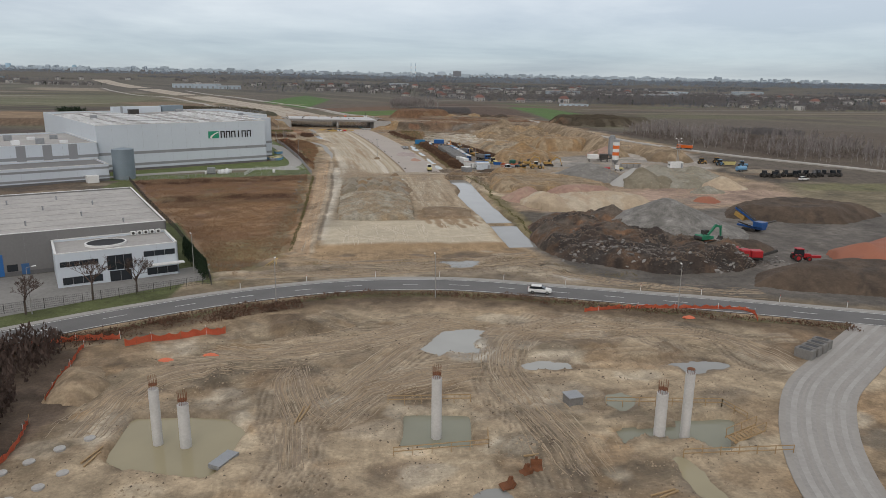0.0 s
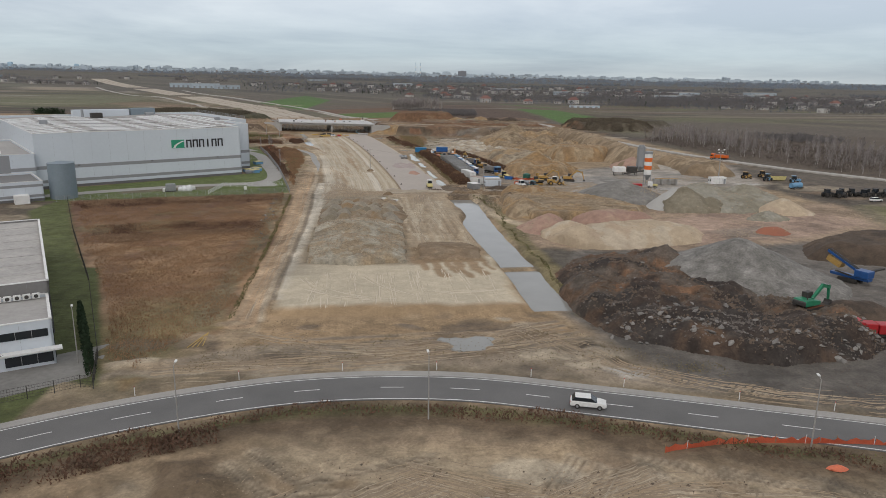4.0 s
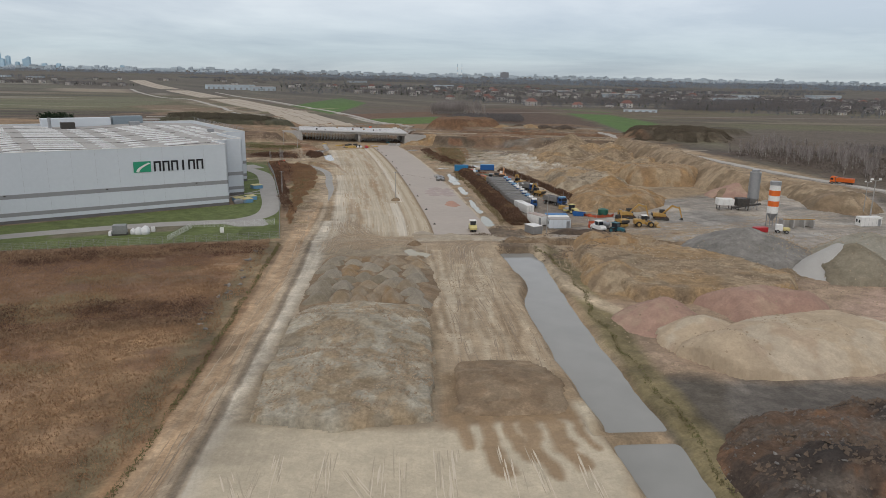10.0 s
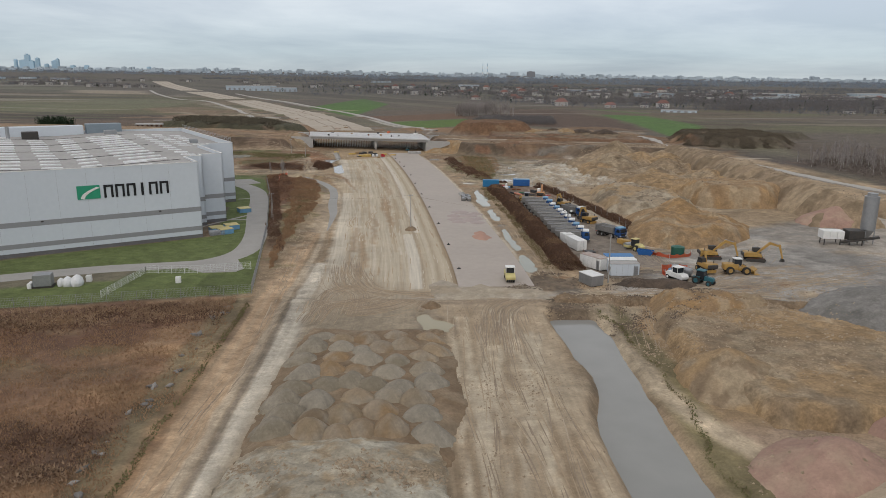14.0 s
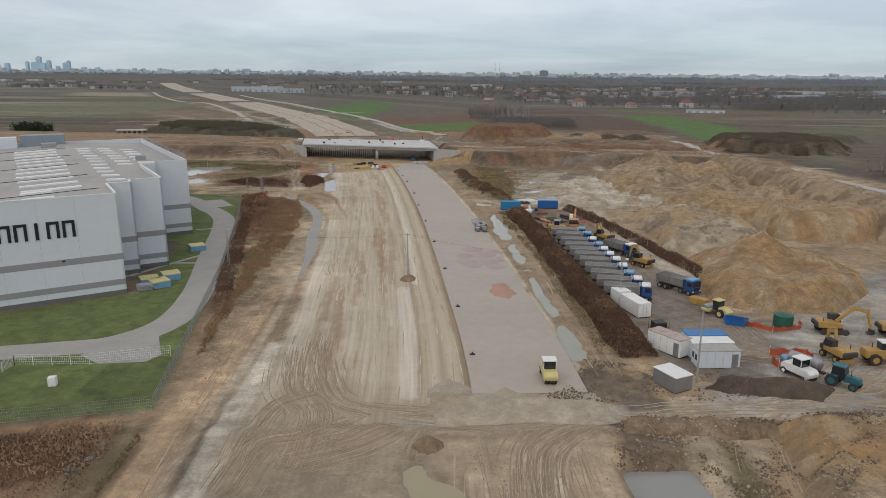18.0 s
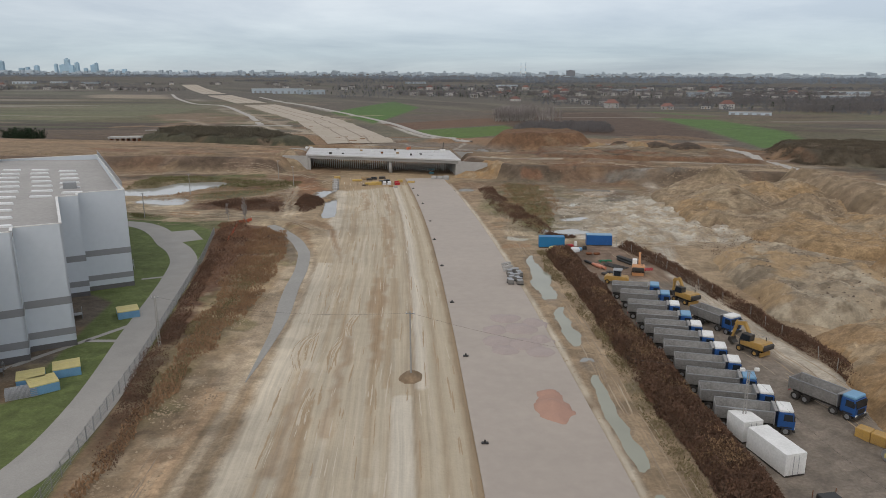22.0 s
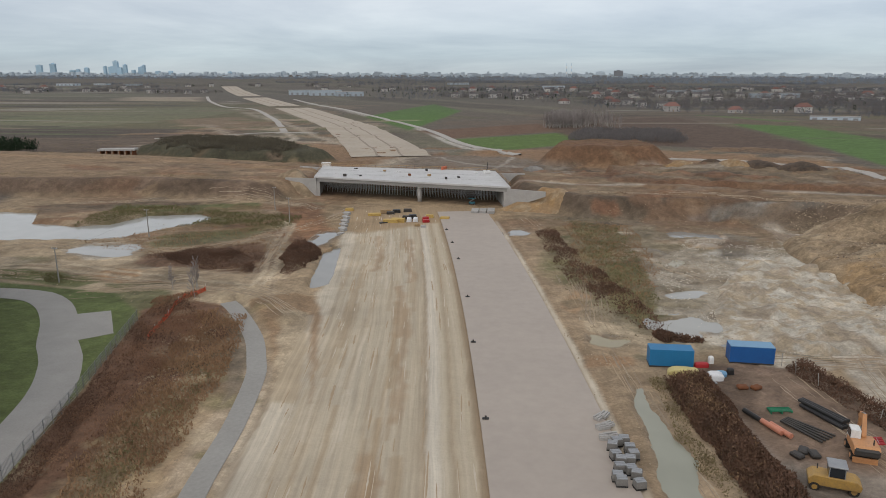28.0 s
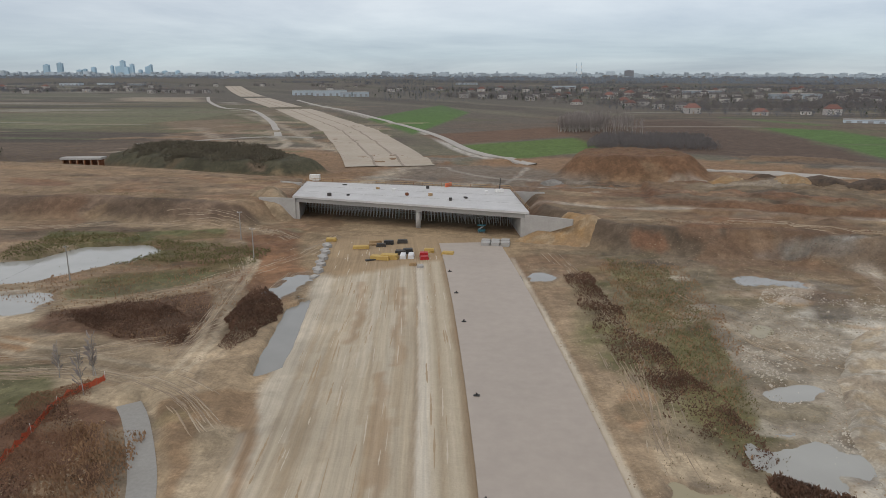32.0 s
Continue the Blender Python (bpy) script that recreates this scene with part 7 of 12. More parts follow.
# prop colour raised to stand in for light coming through from behind
tagged(part("falsework", bm, surf("brightened_galvanised_props", (0.78, 0.78, 0.77), (0.62, 0.62, 0.61), rough=0.6), bridge, "steel falsework props under the deck"), kind="stuff")
# edge rails of timber and steel along the deck
for a, b, mt in ((FL, BL, RUST), (FR, BR, RUST), (BL, BR, RUST)):
    n = max(2, int((b - a).length / 3))
    for i in range(n + 1):
        p = a.lerp(b, i / n)
        part("rail_post", made(rod, (p.x, p.y, 6.75), (p.x, p.y, 7.9), 0.05, n=6), mt, bridge)
    for z in (7.3, 7.85):
        part("rail", made(bar, (a.x, a.y, z), (b.x, b.y, z), 0.06, 0.12), WOOD, bridge)
for k in range(1, 3):
    a, b = FL.lerp(BL, k / 3), FR.lerp(BR, k / 3)
    part("construction_joint", made(bar, (a.x, a.y, 6.757), (b.x, b.y, 6.757), 0.12, 0.012), CONCRETE_DARK, deck)
for k in range(12):
    p = FL.lerp(FR, random.uniform(0.06, 0.95)).lerp(BL.lerp(BR, random.uniform(0.06, 0.95)), random.uniform(0.1, 0.9))
    s = random.uniform(0.3, 0.8)
    mt = random.choice((DARK_STEEL, WHITE, WOOD, DARK_STEEL, RUST))
    single("deck_load", made(rbox, -s, s, -0.4, 0.4, 0, random.uniform(0.3, 1.0), 0.04), mt, pose(p.x, p.y, 6.752, 0, 0, random.uniform(0, 180)), "small load of building material on the deck", "material", "loads on the deck")
gear = thing("deck_crane", pose(18, 577, 6.752, 0, 0, 20), "small dark concrete pump mast on the deck", "crane")
part("base", made(rbox, -1.2, 1.2, -0.8, 0.8, 0, 1.0, 0.06), WHITE, gear)
part("mast", made(rod, (0, 0, 1.0), (0.4, 0, 4.2), 0.2, 0.12, 8), DARK_STEEL, gear)
net = single("orange_mesh_roll", made(rbox, -1.6, 1.6, -0.2, 0.2, 0, 1.2, 0.05), ORANGE_NET, pose(2, 587, 6.752, 0, 0, 60), "heap of orange safety mesh", "safety mesh")


# ---- heaps of earth, sand and stone ----
def gz_array(x, y):
    i = np.clip(np.searchsorted(xs, x) - 1, 0, len(xs) - 2)
    j = np.clip(np.searchsorted(ys, y) - 1, 0, len(ys) - 2)
    f, g = (x - xs[i]) / (xs[i + 1] - xs[i]), (y - ys[j]) / (ys[j + 1] - ys[j])
    return (GZ[j, i] * (1 - f) + GZ[j, i + 1] * f) * (1 - g) + (GZ[j + 1, i] * (1 - f) + GZ[j + 1, i + 1] * f) * g


HEAPS = []
STONY = {}


def heap(name, poly, h, run, material, label, lumps=0.4, size=5.0, group="", tops=(), step=0.7, seed=1, mounds=0, crease=0.0, swell=0.22, even=0.35, blunt=0.012):
    """A tipped heap over a footprint: sides at the slope the stuff takes, rounded top, lumps; tops adds peaks (x, y, radius, height), mounds single loads."""
    px, py = [p[0] for p in poly], [p[1] for p in poly]
    gx, gy = np.arange(min(px) - 3, max(px) + 3, step), np.arange(min(py) - 3, max(py) + 3, step)
    x, y = np.meshgrid(gx, gy)
    wx, wy = fbm(x, y, size * 1.5, seed + 40), fbm(x, y, size * 1.5, seed + 50)
    d = outline(poly, x + size * 0.5 * wx, y + size * 0.5 * wy)
    q = np.clip(-d / run, 0, 1)
    z = h * (1 - (1 - q) ** 1.6)
    rs = np.random.RandomState(seed)
    for tx, ty, r, th in tops:
        c = np.clip(1 - np.hypot(x - tx + 1.5 * wx, y - ty + 1.5 * wy) / r, 0, 1)
        z = np.maximum(z, (th * (1 - np.sqrt((1 - c) ** 2 + blunt))) * (q > 0) + 0.0)
    base = z.copy()
    for k in range(mounds):
        tx, ty = rs.uniform(min(px), max(px)), rs.uniform(min(py), max(py))
        r = size * rs.uniform(0.5, 1.1)
        c = np.clip(1 - np.hypot(x - tx + 2 * wx, (y - ty + 2 * wy) * rs.uniform(0.7, 1.4)) / r, 0, 1)
        z = np.maximum(z, base + r * swell * (1 - np.sqrt((1 - c) ** 2 + 0.02)) * np.clip(q * 4, 0, 1) * (c > 0))
    z = z + lumps * fbm(x, y, size, seed, 5) * np.clip(q * 3, 0, 1)
    if crease:
        z = z + crease * (0.2 - np.abs(fbm(x, y, size * 0.45, seed + 60, 4))) * np.clip(q * 3, 0, 1)
    inside = d < 0.2
    zz = gz_array(x, y) + np.where(d < 0, np.maximum(z, 0.02), -0.25)
    keep = (inside[:-1, :-1] | inside[1:, :-1] | inside[:-1, 1:] | inside[1:, 1:])
    HEAPS.append((gx, gy, zz))
    cx, cy = gx.mean(), gy.mean()
    mix = STONY.get(material.name)
    soil = None
    if mix and group == "tipped loads":
        tone = np.array(mix[rs.randint(len(mix))]) * 0.55 + np.array((0.29, 0.225, 0.15)) * 0.3
        cap = np.clip(fbm(x, y, 2.4, seed + 71, 3) * 3 + 0.2, 0, 0.6)[..., None]
        soil, even = tone * (1 - cap) + np.array((0.31, 0.275, 0.22)) * cap, 0.45
    elif mix:
        soil = np.empty(x.shape + (3,))
        soil[:] = mix[0]
        for k, c in enumerate(mix[1:]):
            w = np.clip((fbm(x + 3 * wx, y + 3 * wy, size * (1.5, 0.9, 0.6, 2.2)[k % 4], seed + 70 + k, 5) - 0.03) * 12, 0, 1)[..., None] * 0.85
            soil = soil * (1 - w) + np.array(c) * w
        soil = (soil * 0.97 + soil.mean(-1, keepdims=True) * 0.03) * np.array((0.94, 0.94, 0.92))
    ob = sheet(name, x - cx, y - cy, zz, EARTH if mix else material, soil, np.zeros(x.shape) if mix else None, keep=keep, even=even)
    ob.location = (cx, cy, 0)
    return tagged(ob, label, "heap", group)


def top_z(x, y):
    """The height of the ground or of the heap that lies there."""
    best = gz(x, y)
    for gx, gy, zz in HEAPS:
        if gx[0] < x < gx[-2] and gy[0] < y < gy[-2]:
            best = max(best, float(zz[int((y - gy[0]) / (gy[1] - gy[0])), int((x - gx[0]) / (gx[1] - gx[0]))]))
    return best


def round_poly(x, y, rx, ry=None, n=14):
    return [(x + rx * math.cos(2 * math.pi * i / n), y + (ry or rx) * math.sin(2 * math.pi * i / n)) for i in range(n)]


SPOIL = surf("mixed_brown_black_spoil", (0.22, 0.115, 0.065), (0.055, 0.045, 0.04), big=0.09, fine=1.6, bump=0.6, depth=0.3)
MIXED_SAND = surf("banded_tan_sand", (0.40, 0.285, 0.165), (0.25, 0.165, 0.09), big=0.06, fine=1.2, bump=0.45, depth=0.2)
ROAD_GRAVEL = surf("tan_grey_road_gravel", (0.34, 0.295, 0.22), (0.24, 0.20, 0.15), big=0.15, fine=2.2, bump=0.6, depth=0.2)
PINK_SAND = surf("peach_crushed_sand", (0.50, 0.37, 0.25), (0.42, 0.32, 0.23), big=0.08, fine=3, bump=0.3, depth=0.06)

LUMPY_CLAY = surf("lumpy_pale_clay", (0.40, 0.33, 0.235), (0.25, 0.20, 0.145), big=0.2, fine=1.5, bump=0.6, depth=0.3)
HAUL_MUD = surf("dragged_tan_mud", (0.39, 0.33, 0.25))
PALE_CLAY = surf("pale_tipped_clay", (0.5, 0.46, 0.39))
BROWN_GRAVEL = surf("brown_olive_gravel", (0.25, 0.22, 0.165))
STONY.update({
    "dragged_tan_mud": ((0.40, 0.34, 0.26), (0.36, 0.295, 0.215), (0.42, 0.365, 0.295)),
    "brown_olive_gravel": ((0.245, 0.215, 0.16), (0.21, 0.18, 0.13)),
    "olive_grey_fine_gravel": ((0.285, 0.26, 0.205), (0.25, 0.225, 0.17), (0.33, 0.31, 0.26)),
    "grey_crushed_stone": ((0.225, 0.213, 0.198), (0.19, 0.18, 0.165), (0.265, 0.252, 0.236)),
    "pale_tipped_clay": ((0.47, 0.42, 0.345), (0.54, 0.50, 0.43), (0.36, 0.29, 0.215), (0.42, 0.34, 0.24)),
    "red_brown_spoil": ((0.245, 0.175, 0.112), (0.21, 0.145, 0.09), (0.285, 0.215, 0.145)),
    "mixed_brown_black_spoil": ((0.14, 0.088, 0.058), (0.225, 0.125, 0.072), (0.06, 0.05, 0.044), (0.13, 0.108, 0.09), (0.045, 0.038, 0.035)),
    "banded_tan_sand": ((0.32, 0.24, 0.155), (0.27, 0.20, 0.13), (0.37, 0.29, 0.195), (0.23, 0.165, 0.105), (0.35, 0.235, 0.125)),
    "ochre_sand": ((0.32, 0.215, 0.12), (0.27, 0.175, 0.095), (0.35, 0.22, 0.105), (0.37, 0.28, 0.18)),
    "tan_clay_spoil": ((0.33, 0.245, 0.16), (0.255, 0.185, 0.12), (0.39, 0.30, 0.20), (0.21, 0.155, 0.10)),
    "tan_grey_road_gravel": ((0.37, 0.325, 0.25), (0.30, 0.245, 0.175), (0.405, 0.37, 0.30), (0.33, 0.25, 0.16)),
    "lumpy_pale_clay": ((0.36, 0.29, 0.205), (0.25, 0.20, 0.145), (0.46, 0.39, 0.29), (0.19, 0.15, 0.105), (0.39, 0.27, 0.15)),
    "dark_brown_spoil": ((0.10, 0.073, 0.054), (0.07, 0.054, 0.043), (0.125, 0.09, 0.065)),
    "peach_crushed_sand": ((0.48, 0.38, 0.27), (0.455, 0.35, 0.255), (0.51, 0.43, 0.33)),
    "pink_crushed_stone": ((0.38, 0.245, 0.19), (0.41, 0.29, 0.215), (0.35, 0.22, 0.175)),
})

RUBBLE = [(46.2, 160), (47.5, 149), (56, 140), (68, 133), (84, 134), (95, 142), (93, 151), (84, 156), (79, 168), (79, 188), (72, 194), (57, 192), (49.5, 183), (47.2, 172)]
heap("rubble_mound", RUBBLE, 2.3, 5, SPOIL, "brown and black heap of earth and demolition rubble", 2.0, 6.0, tops=((62, 177, 12, 5.8), (57, 163, 7, 3.8), (70, 160, 8, 3.6), (79, 152, 6, 2.8), (74, 184, 10, 5.4), (66, 147, 6, 2.6), (87, 148, 6, 2.8)), step=0.45, seed=2, mounds=60, crease=2.4, swell=0.3, even=0.0)
heap("gravel_mound", round_poly(88, 174, 19, 18), 1.6, 17, GREY_GRAVEL, "tall cone of grey crushed stone", 0.5, 4.0, tops=((86, 176, 20, 9.6), (95, 172, 13, 5.0)), seed=3, even=0.1)
heap("sand_mound", round_poly(60.5, 226, 8.5, 8), 1.5, 7, PINK_GRAVEL, "heap of pink crushed stone", 0.4, 3.0, tops=((61, 227, 9, 4.6),), even=0.6, step=0.5, seed=4)
heap("sand_mound", round_poly(65, 217.5, 9, 8.5), 1.5, 7, PINK_SAND, "heap of peach-coloured sand", 0.3, 3.0, tops=((64, 218, 10, 4.6),), even=0.6, step=0.5, seed=5)
heap("sand_mound", [(57, 212), (63, 204), (81, 203.5), (95, 208), (101, 218), (90, 229), (74, 226), (63, 220)], 3.4, 7, PINK_SAND, "long scalloped bank of pale peach sand", 0.3, 6.0, tops=((65, 211, 10, 5.0), (73, 214, 11, 5.0), (82, 215, 11, 4.8), (90, 217, 10, 4.4)), step=0.5, seed=6, even=0.6)
heap("sand_mound", [(74, 226), (92, 228), (96, 236), (84, 243), (70, 238)], 3.4, 6, PINK_GRAVEL, "low heap of pink crushed stone", 0.4, 5.0, even=0.6, step=0.5, seed=7)
heap("gravel_mound", round_poly(99, 272, 17, 13), 1.8, 12, GREY_GRAVEL, "broad heap of dark grey gravel", 0.5, 5.0, tops=((99, 274, 18, 7.0),), seed=8)
heap("gravel_mound", [(106, 250), (128, 244), (148, 250), (156, 266), (146, 284), (126, 284), (110, 268)], 3.6, 9, OLIVE_GRAVEL, "large heap of olive-grey fine gravel", 0.8, 6.0, tops=((126, 266, 16, 7.0), (140, 265, 15, 6.6)), step=0.6, seed=9, mounds=10, crease=0.8, even=0.45)
heap("gravel_mound", [(104, 248), (120, 245), (127, 252), (122, 264), (108, 264)], 1.6, 8, BROWN_GRAVEL, "pointed heap of brown-olive gravel", 0.5, 4.0, tops=((114, 256, 12, 7.4), (121, 252, 8, 4.6)), step=0.5, seed=191, even=0.45)
heap("gravel_mound", round_poly(108.5, 256, 7, 7.5), 1.2, 7, surf("pale_grey_chippings", (0.42, 0.41, 0.385), (0.34, 0.33, 0.31), big=0.2, fine=5, bump=0.4, depth=0.06), "small heap of pale grey chippings", 0.3, 3.0, tops=((111.5, 257.5, 9, 7.0),), seed=10)
heap("sand_bank", [(60, 238), (70, 236), (80, 236), (91, 239), (97, 248), (92, 262), (80, 278), (66, 283), (57, 272), (55, 256)], 2.5, 1.8, MIXED_SAND, "flat-topped bank of tan and ochre sand with a cut face", 0.5, 5.0, step=0.45, seed=11, crease=0.4, even=0.1)
heap("sand_bank", round_poly(60.5, 250, 7.5, 9), 1.4, 5, MIXED_SAND, "cone of tan sand against the bank", 0.4, 3.0, tops=((60.5, 251, 9, 5.0),), step=0.45, seed=111, crease=0.4)
heap("sand_bank", [(58, 276), (66, 270), (80, 274), (82, 282), (70, 286), (60, 285)], 3.2, 4, SAND, "bank of orange-brown dug sand", 0.9, 4.0, step=0.5, seed=12, mounds=14, crease=1.0)
heap("sand_hill", [(86, 470), (88, 448), (98, 430), (112, 412), (132, 404), (142, 420), (146, 500), (128, 514), (108, 514), (92, 502)], 2.0, 7, MIXED_SAND, "wide hill of tan excavated sand", 1.6, 10.0, tops=((105, 468, 18, 8.0), (114, 501, 18, 9.4), (120, 482, 18, 7.6), (132, 486, 16, 7.6), (126, 462, 16, 6.0), (116, 446, 16, 5.0), (132, 436, 14, 5.4)), step=0.6, seed=13, mounds=70, crease=3.0, swell=0.18, even=0.0)
heap("sand_hill", [(104, 396), (110, 380), (120, 377), (133, 379), (142, 388), (138, 402), (118, 408)], 6.6, 6, SAND, "steep cut bank of orange sand", 1.0, 6.0, tops=((121, 392, 14, 7.6),), seed=98, crease=0.6)
heap("sand_hill", [(72, 332), (78, 324.5), (92, 326), (102, 336), (110, 350), (105, 363), (92, 369), (79, 364), (75, 350)], 3.2, 7, SAND, "ochre sand hill beside the lorry park", 0.8, 7.0, tops=((92, 356, 13, 6.8), (84, 343, 12, 5.4), (98, 347, 12, 4.6)), step=0.5, seed=14, mounds=24, crease=1.6, even=0.1)
heap("spoil_bank", [(77, 372), (84, 366), (98, 372), (108, 384), (106, 408), (92, 424), (80, 412), (78, 392)], 2.6, 5, LUMPY_CLAY, "lumpy bank of pale clay and earth", 1.2, 4.5, step=0.6, seed=15, mounds=50, crease=2.4)
heap("sand_bank", [(133, 362), (140, 346), (149, 350), (155, 400), (158, 450), (156, 504), (146, 516), (137, 508), (135, 450), (133, 400)], 8.2, 10, CLAY, "long tan embankment dumped along the hill", 1.6, 7.0, step=0.7, seed=16, mounds=30, crease=1.6, swell=0.14)
heap("sand_bank", [(128, 352), (142, 346), (150, 356), (140, 366), (128, 362)], 3.0, 6, CLAY, "small brown sand heap by the mixing plant", 0.6, 4.0, seed=17)
heap("sand_mound", round_poly(137, 356, 10, 7), 1.6, 7, PINK_GRAVEL, "heap of pale pink stone behind the mixing plant", 0.4, 4, tops=((138, 357, 11, 5.4),), seed=18, even=0.6)
heap("sand_mound", round_poly(143, 246, 9, 7), 1.4, 6, PINK_SAND, "heap of pale pink stone beside the gravel", 0.4, 4, tops=((143, 247, 9, 4.6),), seed=118, even=0.6)
heap("gravel_mound", round_poly(131, 236, 7, 4), 1.0, 4, OLIVE_GRAVEL, "small low heap of brown gravel", 0.3, 3, tops=((131, 237, 6, 2.4),), seed=119)
heap("sand_bank", [(150, 330), (160, 318), (172, 326), (176, 345), (168, 374), (158, 376), (156, 350)], 4.6, 7, CLAY, "olive-brown bank between yard and haul track", 1.0, 6, seed=120, mounds=12, crease=1.0)
heap("sand_mound", round_poly(122, 396, 12, 8), 2.6, 8, SAND, "small heap of orange dug sand", 0.8, 4, even=0.6, step=0.5, seed=19)
heap("soil_mound", [(113, 190), (119, 203), (138, 212), (160, 202), (162, 188), (142, 178), (124, 182)], 3.6, 7, DARK_SOIL, "long dark heap of topsoil", 0.8, 5, seed=21)
heap("soil_mound", [(80, 124), (88, 119), (103, 113.5), (125, 116), (134, 128), (108, 138), (88, 133)], 3.2, 7, DARK_SOIL, "low black heap of topsoil by the road", 0.7, 5, seed=22)
heap("brick_mound", [(107, 132), (113, 146), (135, 158), (156, 152), (146, 134), (122, 128)], 3.0, 8, RED_GRAVEL, "heap of red crushed brick", 0.5, 4, tops=((118, 140, 10, 4.6), (138, 146, 12, 5.0)), seed=23)
heap("brick_mound", round_poly(121, 218, 5, 4), 1.8, 4, RED_GRAVEL, "small heap of red crushed brick", 0.3, 3, seed=24)
heap("brick_mound", round_poly(96, 154, 8, 6), 2.4, 6, DARK_SOIL, "dark heap of screened earth", 0.5, 3, seed=25)
# on the new road
heap("gravel_mound", [(-2, 193), (8, 190.5), (19.5, 191.5), (20.5, 214), (20.5, 233), (9, 236), (-1, 233), (-2, 212)], 2.0, 6.0, ROAD_GRAVEL, "spread bank of tan road gravel on the carriageway", 0.6, 4.0, tops=((8, 204, 19, 3.4), (10, 219, 17, 4.0)), step=0.36, seed=26, mounds=26, crease=1.1, swell=0.14, even=0.2)
heap("soil_mound", [(22, 194), (28, 192.5), (36, 193.5), (37, 202), (34, 209), (24, 209)], 0.9, 4.5, BROWN_SOIL, "low smooth dome of brown clay", 0.2, 3.0, tops=((29, 201, 11, 1.6),), step=0.4, seed=126)
bm = made(box, -1.7, 1.7, -7.0, 6.0, -0.5, 0.06)
single("tipping_ramp", bm, surf("packed_pale_gravel", (0.43, 0.38, 0.30), (0.34, 0.29, 0.22), big=0.3, fine=3, bump=0.3, depth=0.05), pose(11.1, 219.6, 3.05, 2.0, 0, 2), "packed pale ramp over the gravel bank", "ramp")
heap("heap_bed", [(-1.5, 229.5), (10, 228), (21, 228.5), (23.5, 243), (23.0, 262), (19.5, 270), (10, 269), (1.0, 270), (-1.5, 250)], 1.0, 4.2, BROWN_SOIL, "bed of tipped clay and gravel loads", 0.3, 3.0, step=0.45, seed=27, crease=0.3, even=0.4)
LOADS = (OLIVE_GRAVEL, CLAY, ROAD_GRAVEL, SAND, OLIVE_GRAVEL, ROAD_GRAVEL, SAND)
for r in range(8):
    for c in range(5 if r % 3 else 6):
        x = 1.8 + c * (3.9 if r % 3 else 3.4) + 0.7 * math.sin(r * 2.1 + c * 1.3) + 0.18 * r
        y = 234.6 + r * 4.1 + 0.8 * math.cos(c * 1.7 + r)
        h = 4.2 + 0.5 * math.sin(r * 3.3 + c * 1.9) - 0.16 * r
        heap("tipped_load", round_poly(x, y, 3.0, 2.9, 12), 0.5, 2.4, LOADS[(r * r * 7 + c * 5 + r * c * 3) % 7], "lorry load of gravel or clay tipped on the roadbed", 0.22, 1.8, "tipped loads", tops=((x, y, 3.5, h),), step=0.4, seed=60 + r * 6 + c, blunt=0.16)
for x, y, rx, ry, h in ((29, 361, 2.4, 2.0, 0.9), (33, 360, 2.6, 2.2, 1.0), (36, 362, 1.8, 2.2, 0.8), (29, 366, 2.2, 2.0, 0.9), (33, 366.5, 2.8, 2.2, 1.0), (31, 371.5, 2.6, 2.0, 0.9), (35.5, 369.5, 2.0, 2.6, 0.8), (30, 357.5, 2.5, 1.8, 0.7), (35, 356.5, 2.6, 1.6, 0.7)):
    heap("tipped_load", round_poly(x, y, rx * 1.25, ry * 1.25, 10), h * 0.55, 1.8, surf("pinkish_grey_chippings", (0.40, 0.335, 0.31), (0.33, 0.28, 0.26), big=0.3, fine=5, bump=0.3, depth=0.05), "low load of pinkish grey chippings on the road base", 0.12, 1.5, "tipped chippings", tops=((x, y, rx * 1.3, h * 1.15),), step=0.4, seed=int(x * 3 + y))
heap("tipped_load", [(32, 336), (35.5, 333.5), (37.2, 337), (36.5, 342), (34, 345), (32.3, 341)], 0.7, 2, surf("salmon_chippings", (0.42, 0.255, 0.19), (0.36, 0.22, 0.17), big=0.3, fine=5, bump=0.3, depth=0.05), "load of salmon-red chippings on the road base", 0.2, 1.6, tops=((34.6, 338.5, 3.2, 1.5), (34.5, 342.5, 2.2, 1.1)), step=0.4, seed=88)
for x, y, r in ((20.2, 281, 1.8), (20.3, 268, 1.8)):
    heap("tipped_load", round_poly(x, y, r), 0.6, 1.5, BROWN_SOIL, "small reddish heap beside a puddle", 0.2, 1.5, tops=((x, y, r * 1.1, 1.2),), step=0.4, seed=90)
heap("mud_apron", [(20.5, 286), (43, 286.5), (42.5, 295), (38, 298.5), (34, 295.5), (30, 300), (26, 296.5), (23, 301), (20, 297)], 0.32, 3.0, HAUL_MUD, "thin sheet of mud dragged over the base's end", 0.1, 7.0, step=0.4, seed=141, even=0.5)
heap("earth_ridge", [(43, 283.5), (60, 282.6), (76, 281.4), (93, 279), (93, 282.6), (76, 285.4), (60, 286.4), (43, 287.2)], 0.9, 1.6, BROWN_SOIL, "dark earth ridge along the haul road", 0.7, 2.5, step=0.4, seed=142, crease=1.0, even=0.1)
heap("soil_mound", [(56, 296), (62, 293.5), (70, 292), (74, 296), (70, 300), (60, 299.5)], 1.0, 3, DARK_SOIL, "low dark spoil beside the site cabins", 0.6, 2.5, step=0.5, seed=91)
heap("soil_mound", [(-38, 86), (-33, 84), (-31, 90), (-34, 96), (-39, 95)], 1.8, 3.5, CLAY, "tan spoil heap by the orange fence", 0.6, 2.5, step=0.5, seed=92)
